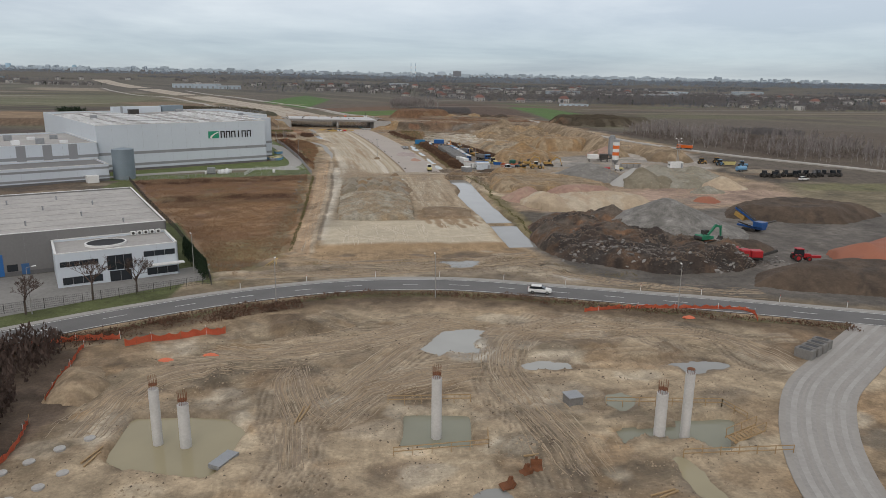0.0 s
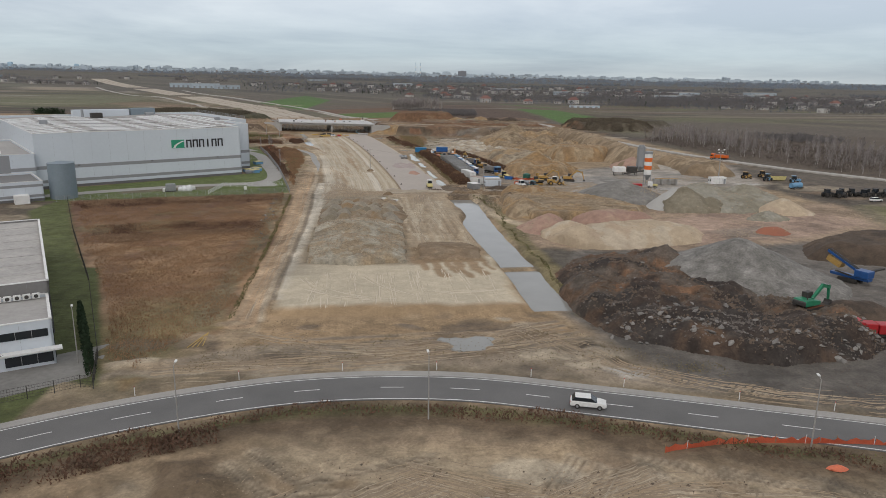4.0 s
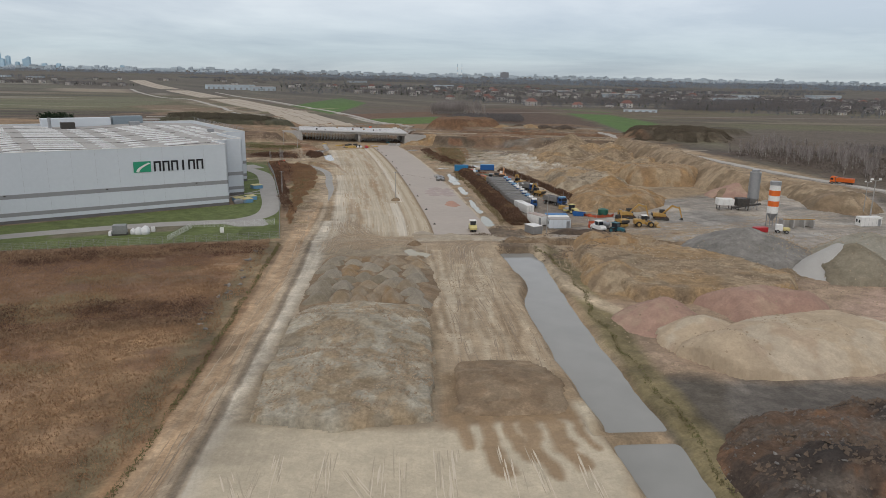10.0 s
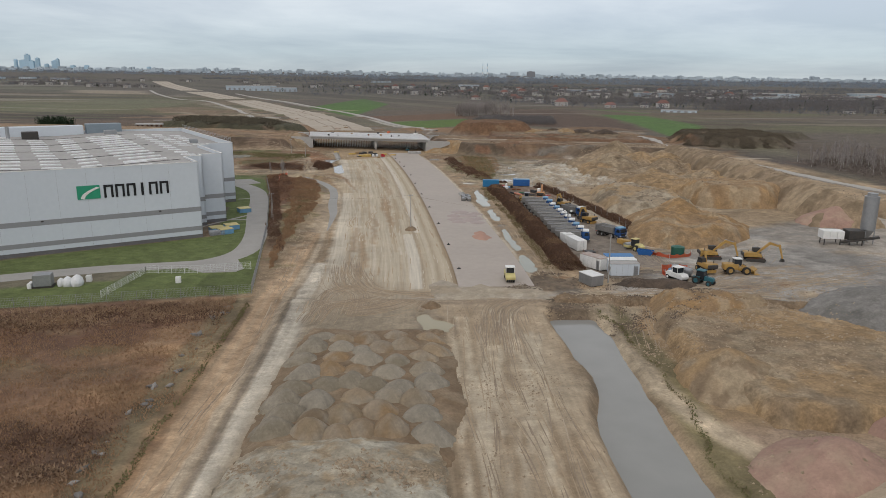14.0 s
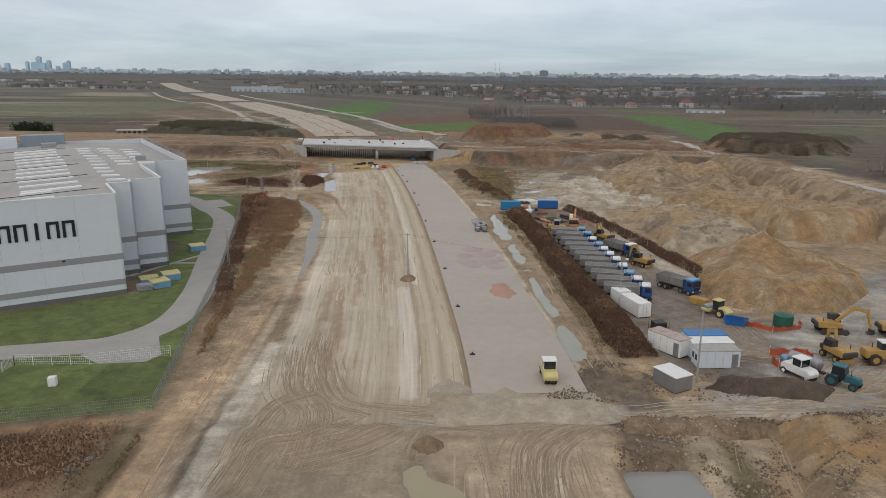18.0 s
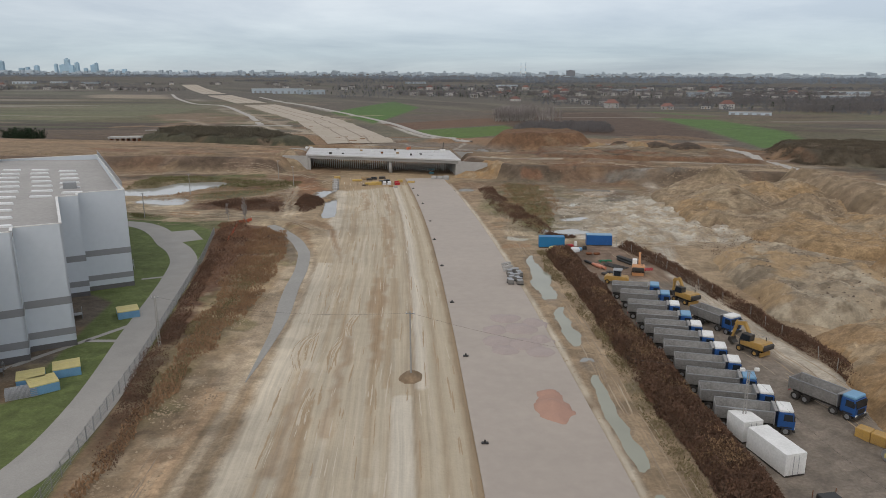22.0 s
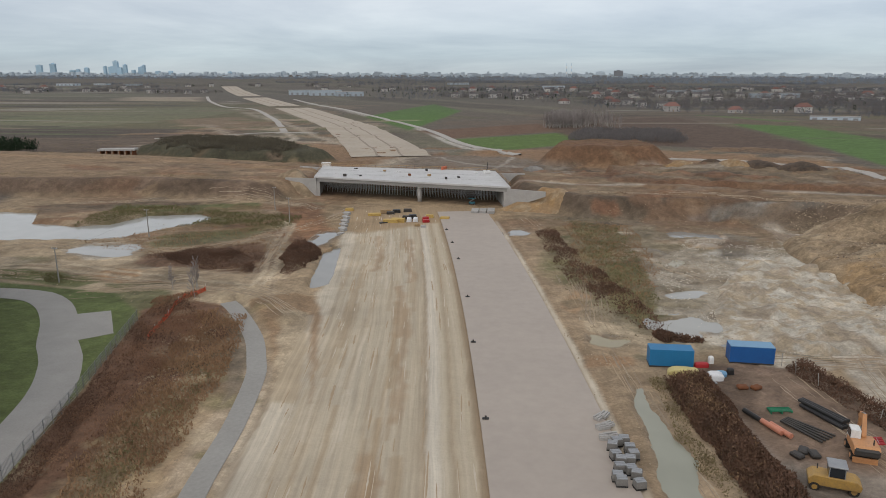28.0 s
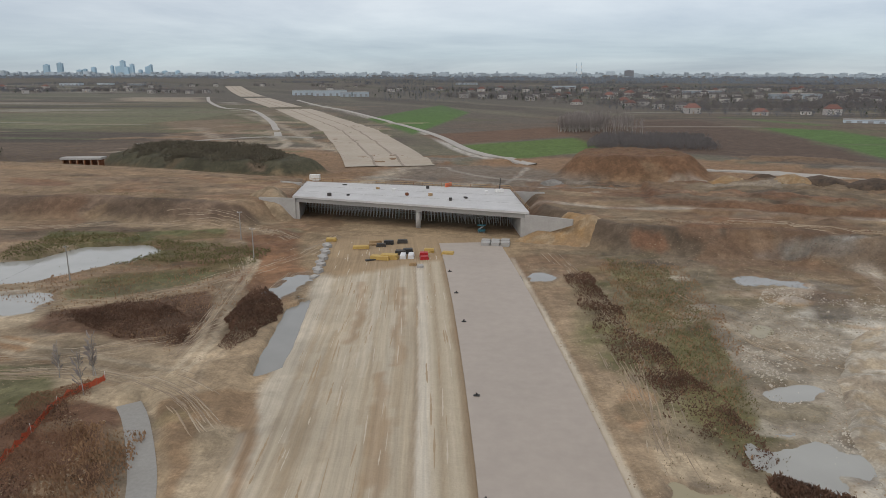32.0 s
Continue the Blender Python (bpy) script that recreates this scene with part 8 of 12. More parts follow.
heap("sand_bank", [(22, 541), (40, 536), (44, 545), (36, 552), (26, 551)], 2.6, 6, SAND, "sand slope beside the bridge wing wall", 0.5, 4, seed=93)
heap("sand_bank", [(-58, 573), (-44, 562), (-41, 569), (-50, 582)], 3.2, 6, CLAY, "earth slope beside the bridge wing wall", 0.5, 4, seed=94)
for k, (x, y, r, h, mt) in enumerate(((67, 606, 7, 2.4, BROWN_SOIL), (80, 610, 6, 1.8, DARK_SOIL), (91, 606, 7, 2.6, SAND), (104, 612, 8, 2.2, DARK_SOIL), (112, 602, 6, 2.6, SAND), (122, 604, 8, 2.4, DARK_SOIL), (98, 618, 6, 2.0, BROWN_SOIL), (134, 594, 9, 3.0, DARK_SOIL))):
    heap("soil_mound", round_poly(x, y, r, r * 0.7), 0.8, 4, mt, "low heap of dug earth beyond the bridge", 0.4, 3, tops=((x, y, r, h),), seed=130 + k)
heap("clay_mound", [(57, 434), (66, 428), (96, 428), (104, 444), (98, 470), (86, 486), (74, 478), (64, 460), (59, 446)], 0.5, 3, PALE_CLAY, "low field of tipped pale clay loads", 0.5, 3.2, step=0.45, seed=140, mounds=150, crease=0.7, swell=0.40, even=0.2)
heap("gravel_mound", round_poly(38, 640, 5, 4), 1.5, 4, GREY_GRAVEL, "small grey gravel heap past the bridge", 0.3, 3, seed=95)
heap("sand_bank", [(-12, 612), (8, 606), (12, 616), (-8, 624)], 2.6, 5, CLAY, "sand bank behind the bridge", 0.6, 4, seed=96)

# broken concrete and scrap over the foot of the rubble heap
chunk = []
for k in range(6):
    bm = bmesh.new()
    bmesh.ops.create_icosphere(bm, subdivisions=1, radius=1)
    for v in bm.verts:
        v.co = Vector((round(v.co.x * 1.7) / 1.7 * 1.1, v.co.y * 0.8, v.co.z * 0.42)) * (1 + 0.35 * noise.noise(v.co * 1.7 + Vector((k * 9, 0, 0))))
    chunk.append(to_mesh("concrete_lump", bm, surf("broken_concrete", (0.25, 0.235, 0.215), (0.15, 0.14, 0.13), big=0.6, fine=4, bump=0.3, spread=0.35) if k == 0 else chunk[0].materials[0]))
random.seed(5)
for k in range(290):
    a = random.random()
    t = random.random()
    if a < 0.55:
        x, y = 50 + 48 * t + random.gauss(0, 1.4), 150 - 15 * math.sin(min(1, t * 1.6) * 1.57) + random.gauss(0, 1.6) + (6 * t if t > 0.7 else 0)
    elif a < 0.72:
        x, y = random.gauss(92, 3.0), random.gauss(141, 1.6)
    elif a < 0.85:
        x, y = random.gauss(57, 3.5), random.gauss(147, 2.5)
    else:
        x, y = random.uniform(50, 72), random.uniform(142, 186)
    s = 0.18 + 0.55 * random.random() ** 2
    ob = new("concrete_lump", random.choice(chunk))
    ob.matrix_basis = pose(x, y, top_z(x, y) + 0.12 * s, random.uniform(-35, 35), random.uniform(-35, 35), random.uniform(0, 360)) @ Matrix.Scale(s, 4)
    tagged(ob, "broken lump of grey concrete in the rubble", "rubble", "concrete lumps")
for k in range(26):
    x, y = random.uniform(-17.5, -14.5), random.uniform(222, 284)
    ob = new("concrete_lump", random.choice(chunk))
    ob.matrix_basis = pose(x, y, gz(x, y) + 0.1, random.uniform(-15, 15), random.uniform(-15, 15), random.uniform(0, 360)) @ Matrix.Scale(random.uniform(0.3, 0.8), 4)
    tagged(ob, "old concrete slab piece dumped in the grass", "rubble", "dumped slabs")


# ---- clods and stones strewn about ----
def clods(name, poly, count, s0, s1, material, label, seed, clump=6.0, on_heap=False, not_in=None):
    """Small lumps thrown over a stretch, in drifts, too many to count."""
    rs = np.random.RandomState(seed)
    px, py = np.array([p[0] for p in poly]), np.array([p[1] for p in poly])
    n = count * 5
    x, y = rs.uniform(px.min(), px.max(), n), rs.uniform(py.min(), py.max(), n)
    ok = (outline(poly, x, y) < 0) & (rs.rand(n) < np.clip(0.25 + 3.0 * fbm(x, y, clump, seed, 3), 0.03, 1))
    x, y = x[ok][:count], y[ok][:count]
    if not_in:
        far = np.hypot(x - not_in[0], y - not_in[1]) > not_in[2]
        x, y = x[far], y[far]
    z = np.array([top_z(a, b) for a, b in zip(x, y)]) if on_heap else gz_array(x, y)
    m = len(x)
    s = (s0 + (s1 - s0) * rs.rand(m) ** 3)[:, None]
    dirs = np.array([(1, 0, -0.1), (0, 1, -0.1), (-1, 0, -0.1), (0, -1, -0.1), (0.2, 0.1, 0.75)])
    co = np.stack([x, y, z], 1)[:, None, :] + dirs[None] * s[:, None] * rs.uniform(0.55, 1.35, (m, 5, 1)) + rs.normal(size=(m, 5, 3)) * s[:, None] * 0.18
    tri = np.array([(0, 1, 4), (1, 2, 4), (2, 3, 4), (3, 0, 4)])
    idx = (np.arange(m)[:, None, None] * 5 + tri[None]).reshape(-1)
    me = bpy.data.meshes.new(name)
    me.vertices.add(m * 5)
    me.vertices.foreach_set("co", co.astype(np.float32).ravel())
    me.loops.add(len(idx))
    me.loops.foreach_set("vertex_index", idx.astype(np.int32))
    me.polygons.add(len(idx) // 3)
    me.polygons.foreach_set("loop_start", np.arange(0, len(idx), 3, dtype=np.int32))
    me.update(calc_edges=True)
    me.materials.append(material)
    return tagged(new(name, me), label, "clods", kind="stuff")


CLOD = surf("dry_tan_clods", (0.42, 0.33, 0.225), (0.20, 0.145, 0.095), big=0.5, fine=3, bump=0.3)
CLOD_PALE = surf("pale_clay_clods", (0.56, 0.51, 0.43), (0.36, 0.31, 0.24), big=0.5, fine=3, bump=0.3)
CLOD_DARK = surf("damp_brown_clods", (0.15, 0.105, 0.07), (0.08, 0.062, 0.048), big=0.5, fine=3, bump=0.3)
CLOD_GREY = surf("grey_rubble_bits", (0.19, 0.165, 0.145), (0.07, 0.058, 0.05), big=0.6, fine=3, bump=0.3)
clods("mud_clods", [(-36, 44), (-34, 95), (-14, 110), (4, 116), (45, 107), (70, 100), (56, 80), (45, 60), (42, 44)], 8000, 0.05, 0.22, CLOD, "clods of dried mud strewn over the junction", 61)
clods("mud_clods", [(-36, 44), (-34, 95), (-14, 110), (4, 116), (45, 107), (70, 100), (56, 80), (45, 60), (42, 44)], 2500, 0.05, 0.22, CLOD_DARK, "clods of wet dark mud strewn over the junction", 62)
clods("earth_clods", [(-20, 138), (20, 139), (60, 126), (84, 117), (110, 120), (60, 139), (46, 154), (-8, 160), (-24, 146)], 5000, 0.04, 0.13, CLOD_DARK, "dark clods on the strip beside the road", 63, 4.0)
clods("rubble_bits", RUBBLE, 2600, 0.05, 0.3, CLOD_GREY, "small grey rubble strewn over the spoil heap", 64, 3.0, True, (90, 173, 19))
clods("rubble_bits", RUBBLE, 9000, 0.08, 0.45, CLOD_DARK, "dark clods over the spoil heap", 65, 5.0, True, (90, 173, 19))
clods("rubble_bits", [(47, 158), (52, 143), (70, 133), (90, 134), (96, 142), (74, 143), (60, 152), (52, 166)], 7000, 0.05, 0.3, CLOD_GREY, "broken rubble along the foot of the heap", 66, 3.0, True)
clods("gravel_clods", [(-2, 193), (20, 191), (21, 229), (-1, 229)], 7000, 0.06, 0.26, CLOD, "lumps of clay and gravel on the spread bank", 67, 4.0, True)
clods("earth_clods", [(22, 195), (38, 195), (40, 284), (22, 284)], 3000, 0.05, 0.22, CLOD, "clods along the wheel tracks", 68)
clods("earth_clods", [(54, 430), (66, 426), (104, 430), (100, 500), (70, 505), (54, 470)], 9000, 0.06, 0.30, CLOD_PALE, "pale clods over dug-over land", 69)
clods("earth_clods", [(34, 430), (66, 426), (104, 430), (106, 520), (60, 533), (34, 528)], 5000, 0.06, 0.22, CLOD, "dark clods over dug-over land", 70)
clods("earth_clods", [(77, 372), (84, 366), (98, 372), (112, 384), (180, 400), (186, 450), (160, 540), (104, 528), (88, 470)], 16000, 0.08, 0.4, CLOD, "lumps of earth over the sand hills", 71, 9.0, True)
clods("earth_clods", [(77, 372), (84, 366), (98, 372), (112, 384), (180, 400), (186, 450), (160, 540), (104, 528), (88, 470)], 4000, 0.08, 0.35, CLOD_DARK, "dark lumps over the sand hills", 72, 7.0, True)
clods("earth_clods", [(-110, 456), (-44, 446), (-26, 452), (-24, 470), (-26, 510), (-40, 540), (-110, 545)], 2500, 0.05, 0.2, CLOD, "tan clods by the pond", 73)
clods("earth_clods", [(52, 206), (100, 200), (165, 214), (170, 290), (100, 300), (50, 286)], 12000, 0.06, 0.30, CLOD, "lumps and stones round the stores", 74, 8.0, True)
clods("earth_clods", [(-14, 292), (-8, 292), (-8, 372), (-24, 440), (-36, 446), (-24, 400), (-17, 340)], 6000, 0.06, 0.3, CLOD, "clods on the bank above the lane", 75)
clods("earth_clods", [(20, 300), (46, 300), (40, 420), (30, 520), (24, 520), (34, 400), (38, 330)], 4000, 0.05, 0.2, CLOD, "clods beside the carriageway", 76)


# ---- plants ----
RUSSET = surf("russet_and_tan_weeds", (0.40, 0.285, 0.18), (0.20, 0.125, 0.08), rough=0.95, big=0.15, fine=1.5, bump=0)
def blades(name, poly, count, h, size, material, label, dome=True, seed=1, upright=0.4, category="bushes", ragged=5.0, thick=0.75):
    """Undergrowth: a cloud of small leaf and twig pieces over a stretch of ground."""
    rs = np.random.RandomState(seed)
    px, py = np.array([p[0] for p in poly]), np.array([p[1] for p in poly])
    n = int(count * (3.4 if thick > 0 else 9))
    x, y = rs.uniform(px.min(), px.max(), n), rs.uniform(py.min(), py.max(), n)
    d = outline(poly, x + ragged * fbm(x, y, 7.0, seed), y + ragged * fbm(x, y, 7.0, seed + 1)) + ragged * 0.25
    ok = (d < 0) & (rs.rand(n) < np.clip(thick + 2.2 * fbm(x, y, 5.0, seed + 3, 3), 0.08, 1))
    x, y, d = x[ok][:count], y[ok][:count], d[ok][:count]
    top = h * (0.55 + 0.9 * (fbm(x, y, 3.0, seed + 2, 3) + 0.5)) * (np.clip(-d / (0.6 * h + 0.1), 0.25, 1) if dome else 1)
    z = gz_array(x, y) + top * rs.uniform(0.0, 1.0, len(x)) ** 0.7
    m = len(x)
    c = np.stack([x, y, z], 1)
    a = rs.normal(size=(m, 3))
    a[:, 2] += upright * 3
    a /= np.linalg.norm(a, axis=1)[:, None]
    b = np.cross(a, rs.normal(size=(m, 3)))
    b /= np.linalg.norm(b, axis=1)[:, None]
    l = (size * rs.uniform(0.6, 1.5, m))[:, None]
    co = np.stack([c - b * l * 0.35, c + b * l * 0.35, c + a * l * 1.3], 1).reshape(-1, 3)
    me = bpy.data.meshes.new(name)
    me.vertices.add(len(co))
    me.vertices.foreach_set("co", co.astype(np.float32).ravel())
    me.loops.add(3 * m)
    me.loops.foreach_set("vertex_index", np.arange(3 * m, dtype=np.int32))
    me.polygons.add(m)
    me.polygons.foreach_set("loop_start", np.arange(0, 3 * m, 3, dtype=np.int32))
    me.update(calc_edges=True)
    me.materials.append(material)
    return tagged(new(name, me), label, category, kind="stuff")


def strip(line, half):
    return offset_line(line, -half) + offset_line(line, half)[::-1]


HEDGE_A = smooth_line([(46.4, 419), (47.6, 400), (48.8, 375), (50.0, 345), (50.6, 320), (50.8, 306)], 4)
blades("hedge", strip(HEDGE_A, 3.7), 115000, 1.9, 0.21, HEDGE_BROWN, "thick russet-brown hedge of dry weeds", seed=3, ragged=2.6, thick=0.65)
HEDGE_TAN = surf("tan_and_rust_weed_tips", (0.27, 0.165, 0.09), (0.16, 0.105, 0.06), rough=0.95, big=0.3, fine=2, bump=0)
blades("hedge", strip(HEDGE_A, 3.5), 34000, 2.1, 0.2, HEDGE_TAN, "tan weed tips in the hedge", seed=31, ragged=3.0, thick=0.25)
blades("verge_grass", strip(offset_line(HEDGE_A, 4.2), 1.8), 16000, 0.5, 0.18, surf("olive_hedge_foot_grass", (0.21, 0.175, 0.085), (0.15, 0.11, 0.06), rough=0.95, big=0.2, fine=2, bump=0), "olive and tan grass along the hedge foot", dome=False, seed=32, category="grass", ragged=3.0, thick=0.35)
HEDGE_B = smooth_line([(63, 424), (68.3, 402), (71.6, 385), (74.5, 368), (76.5, 350), (77, 336)], 4)
blades("hedge", strip(HEDGE_B, 2.2), 46000, 1.5, 0.2, HEDGE_BROWN, "brown weedy hedge beside the lorry park", seed=4, ragged=1.5)
FOXY = surf("foxy_red_brown_scrub", (0.33, 0.195, 0.115), (0.18, 0.095, 0.058), rough=0.95, big=0.2, fine=1.5, bump=0)
blades("bushes", [(-18, 328), (-22.5, 352), (-33, 406), (-41, 440), (-44, 450), (-36, 455), (-30, 443), (-24, 429), (-23.5, 410), (-24, 395), (-22.8, 370), (-19.5, 345)], 105000, 0.75, 0.13, FOXY, "russet-brown scrub on the bank", seed=5, ragged=6.0, thick=0.35)
blades("verge_grass", [(-22, 412), (-23, 395), (-22, 370), (-19, 345), (-15, 330), (-13, 350), (-14, 380), (-15.5, 405), (-18, 424)], 15000, 0.3, 0.2, surf("olive_tan_bank_grass", (0.27, 0.22, 0.115), (0.19, 0.15, 0.08), rough=0.95, big=0.2, fine=2, bump=0), "olive and tan grass on the bank", dome=False, seed=60, category="grass", ragged=6.0, thick=0.15)
blades("bushes", [(-22, 375), (-33, 412), (-41, 440), (-37, 452), (-29, 440), (-24, 415)], 9000, 1.5, 0.24, HEDGE_BROWN, "taller dark bushes on the bank", seed=58, ragged=7.0, thick=0.12)
blades("verge_grass", [(-19, 400), (-16, 372), (-14, 340), (-17, 345), (-21, 380), (-25, 412)], 6000, 0.3, 0.22, GREEN_GRASS, "olive weeds along the foot of the scrub", dome=False, seed=59, category="grass", ragged=5.0, thick=0.3)
blades("bushes", strip([(-15.2, 322), (-20.2, 352), (-30.8, 406), (-37.4, 436)], 2.6), 80000, 1.4, 0.14, HEDGE_BROWN, "dark russet bushes along the warehouse fence", seed=55, ragged=3.6, thick=0.5)
blades("bushes", [(-62, 237), (-14, 245), (-13, 231), (-36, 226), (-57, 223)], 12000, 0.8, 0.2, HEDGE_BROWN, "dark weeds in a band across the meadow", dome=False, seed=61, ragged=5.0, thick=0.25, category="weeds")
blades("bushes", [(-80, 277), (-46, 282), (-14, 288), (-13, 272), (-40, 268), (-72, 262)], 14000, 0.8, 0.22, HEDGE_BROWN, "dark weeds along the top of the meadow", dome=False, seed=62, ragged=6.0, thick=0.25, category="weeds")
blades("dry_grass", [(-15, 296), (-19, 350), (-26, 400), (-33, 446), (-22, 440), (-16, 420), (-13, 380), (-12.5, 310)], 26000, 0.4, 0.26, DRY_GRASS, "dry tan grass on the bank", dome=False, seed=50, upright=0.9, category="grass")
blades("dry_grass", [(-62, 480), (-30, 462), (-26, 500), (-60, 520), (-100, 500)], 2500, 0.35, 0.26, DRY_GRASS, "dry tan grass between tracks", dome=False, seed=51, upright=0.9, category="grass")
blades("dry_grass", [(36, 470), (46, 436), (56, 470), (60, 520), (40, 528)], 5000, 0.35, 0.26, DRY_GRASS, "dry tan grass on dug-over land", dome=False, seed=52, upright=0.9, category="grass")
blades("bushes", [(31, 512), (37, 512), (41, 490), (42, 476), (46, 462), (49, 446), (50, 440), (44, 436), (38, 448), (35, 462), (32.5, 480)], 20000, 1.4, 0.24, HEDGE_BROWN, "brown bushes on dug-over land", seed=6, ragged=4.0, thick=0.4)
blades("bushes", [(44, 435), (49, 437.5), (56, 434.5), (54, 431), (47, 430.5)], 5000, 1.2, 0.26, HEDGE_BROWN, "brown weeds behind the containers", seed=7)
blades("bushes", [(-62, 478), (-48, 488), (-30, 480), (-30, 466), (-44, 470)], 30000, 1.3, 0.17, HEDGE_BROWN, "brown scrub between tracks", seed=8, thick=0.3)
blades("bushes", [(-28.5, 503), (-19.5, 490), (-18, 470), (-21, 463), (-26, 466), (-30, 488)], 16000, 1.3, 0.2, HEDGE_BROWN, "brown scrub by a water basin", seed=9)
blades("saplings", [(-50, 40), (-38.8, 62), (-39.0, 86), (-40.5, 104), (-50, 106), (-90, 90), (-90, 40)], 64000, 3.6, 0.45, TWIG, "thicket of bare brown saplings", dome=False, seed=10, upright=1.6)
blades("dry_grass", [(-78, 276), (-13.5, 288), (-12.5, 240), (-12.5, 160), (-22, 138), (-28, 144), (-42, 184), (-62, 232)], 75000, 0.22, 0.18, DRY_GRASS, "tall dry brown meadow grass", dome=False, seed=11, upright=0.9, category="grass")
blades("bushes", [(-78, 277), (-14, 289), (-13, 276), (-40, 272), (-72, 264)], 12000, 0.6, 0.24, RUSSET, "dark russet weeds at the meadow's edge", dome=False, seed=12)
blades("bushes", [(-58, 226), (-16, 234), (-14, 228), (-50, 216)], 7000, 0.5, 0.24, RUSSET, "dark russet weeds across the meadow", dome=False, seed=13)
blades("verge_grass", strip(offset_line([p for p in ROAD if -62 < p[0] < 90], 6.6), 2.6), 22000, 0.55, 0.26, HEDGE_BROWN, "brown weeds on the road verge", dome=False, seed=14, category="grass")
blades("bushes", strip(offset_line([p for p in ROAD if -58 < p[0] < -8], 9.2), 2.8), 16000, 0.8, 0.26, HEDGE_BROWN, "dark brown scrub below the road", seed=57, ragged=2.5, thick=0.55)
blades("verge_grass", strip(offset_line([p for p in ROAD if -15 < p[0] < 75], 5.9), 1.0), 7000, 0.35, 0.22, GREEN_GRASS, "green grass on the road verge", dome=False, seed=15, category="grass", ragged=2.0)
blades("verge_grass", strip([(48.8, 160), (49.2, 200), (50.3, 230), (51.5, 255), (50, 280)], 1.3), 4500, 0.3, 0.22, GREEN_GRASS, "green and brown weeds along the ditch", seed=16, category="grass", dome=False, ragged=3.5)
blades("verge_grass", strip([(-12.9, 160), (-12.2, 215), (-12.4, 285)], 0.7), 2600, 0.22, 0.2, GREEN_GRASS, "green weeds beside the sandy track", dome=False, seed=17, category="grass", ragged=1.0)
blades("bushes", [(-166, 682), (-114, 648), (-72, 641), (-60, 662), (-106, 722), (-168, 738)], 42000, 1.6, 0.5, surf("olive_brown_scrub", (0.135, 0.118, 0.08), (0.085, 0.074, 0.055), rough=0.95, big=0.1, fine=1, bump=0), "olive and brown scrub on an old spoil bank", seed=18, ragged=22.0, thick=0.3)
blades("bushes", [(178, 608), (184, 578), (206, 568), (240, 568), (262, 600), (262, 642), (226, 660), (192, 652)], 60000, 0.8, 0.35, surf("dark_bank_scrub", (0.155, 0.125, 0.088), (0.095, 0.08, 0.058), rough=0.95, big=0.1, fine=1, bump=0), "dark scrub on a long spoil bank", seed=19, ragged=16.0, thick=0.3)
blades("bushes", [(42, 526), (56, 520), (54, 480), (52, 449), (46, 447), (42, 465), (41, 490)], 7000, 0.3, 0.2, GREEN_GRASS, "rough greenish weeds on dug-over land", dome=False, seed=20, category="grass")
blades("bushes", [(-100, 500), (-60, 514), (-34, 514), (-34, 530), (-100, 546)], 9000, 0.5, 0.35, GREEN_GRASS, "rough greenish weeds round the pond", dome=False, seed=21, category="grass")


WEED = surf("patchy_olive_brown_weeds", (0.21, 0.18, 0.095), (0.14, 0.105, 0.06), rough=0.95, big=0.12, fine=1.2, bump=0)
for q, (poly, n, hh, size, mt) in enumerate((([(-70, 500), (-50, 512), (-38, 523), (-41, 506), (-60, 494)], 5000, 0.25, 0.16, GREEN_GRASS), ([(-86, 467), (-72, 467), (-58, 460), (-62, 455), (-84, 461)], 4000, 0.25, 0.16, GREEN_GRASS), ([(-61, 481), (-37, 495), (-30, 479), (-29, 468), (-41, 470), (-59, 474)], 9000, 0.8, 0.17, HEDGE_BROWN),
                                             ([(34, 430), (48, 430), (60, 470), (110, 500), (110, 524), (60, 534), (30, 530)], 12000, 0.3, 0.15, WEED), ([(40, 532), (110, 520), (150, 512), (152, 520), (60, 546)], 6000, 0.5, 0.17, HEDGE_BROWN),
                                             ([(-230, 566), (-60, 556), (-44, 566), (-60, 580), (-230, 590)], 6000, 0.4, 0.2, WEED), ([(40, 600), (180, 560), (190, 690), (60, 740), (30, 680)], 7000, 0.5, 0.25, WEED), ([(-220, 640), (-60, 610), (-60, 740), (-260, 760)], 8000, 0.5, 0.25, WEED),
                                             ([(76, 372), (108, 380), (112, 440), (90, 470), (80, 420)], 5000, 0.9, 0.2, HEDGE_BROWN), ([(-24, 136), (20, 139), (60, 126), (60, 136), (44, 150), (-8, 152)], 9000, 0.25, 0.15, WEED))):
    blades("weeds", poly, n, hh, size, mt, "patchy low weeds on rough ground", dome=False, seed=300 + q, ragged=6.0, thick=-0.12, category="weeds")


def bare_tree(m, h, seed, label="bare leafless tree beside the office yard", name="bare_tree", bark=BARK):
    rs = random.Random(seed)
    t = thing(name, m, label, "tree")
    tb, cb = bmesh.new(), bmesh.new()

    def limb(bm, p, d, l, r, lev):
        q = p + d * l
        rod(bm, p, q, max(r, 0.028), max(r * 0.62, 0.02), 7 if lev < 2 else 3, caps=lev == 0)
        if lev >= 5:
            return
        for k in range(3 if lev else 5):
            nd = (d * 0.75 + Vector((rs.gauss(0, 0.55), rs.gauss(0, 0.55), rs.uniform(-0.05, 0.55)))).normalized()
            limb(cb, p.lerp(q, rs.uniform(0.55, 1.0)), nd, l * rs.uniform(0.55, 0.8), r * 0.5, lev + 1)

    limb(tb, Vector((0, 0, -0.2)), Vector((0.03, 0, 1)), h * 0.34, h * 0.022, 0)
    part("trunk", tb, bark, t)
    part("crown", cb, TWIG, t, "bare branching crown")
    return t


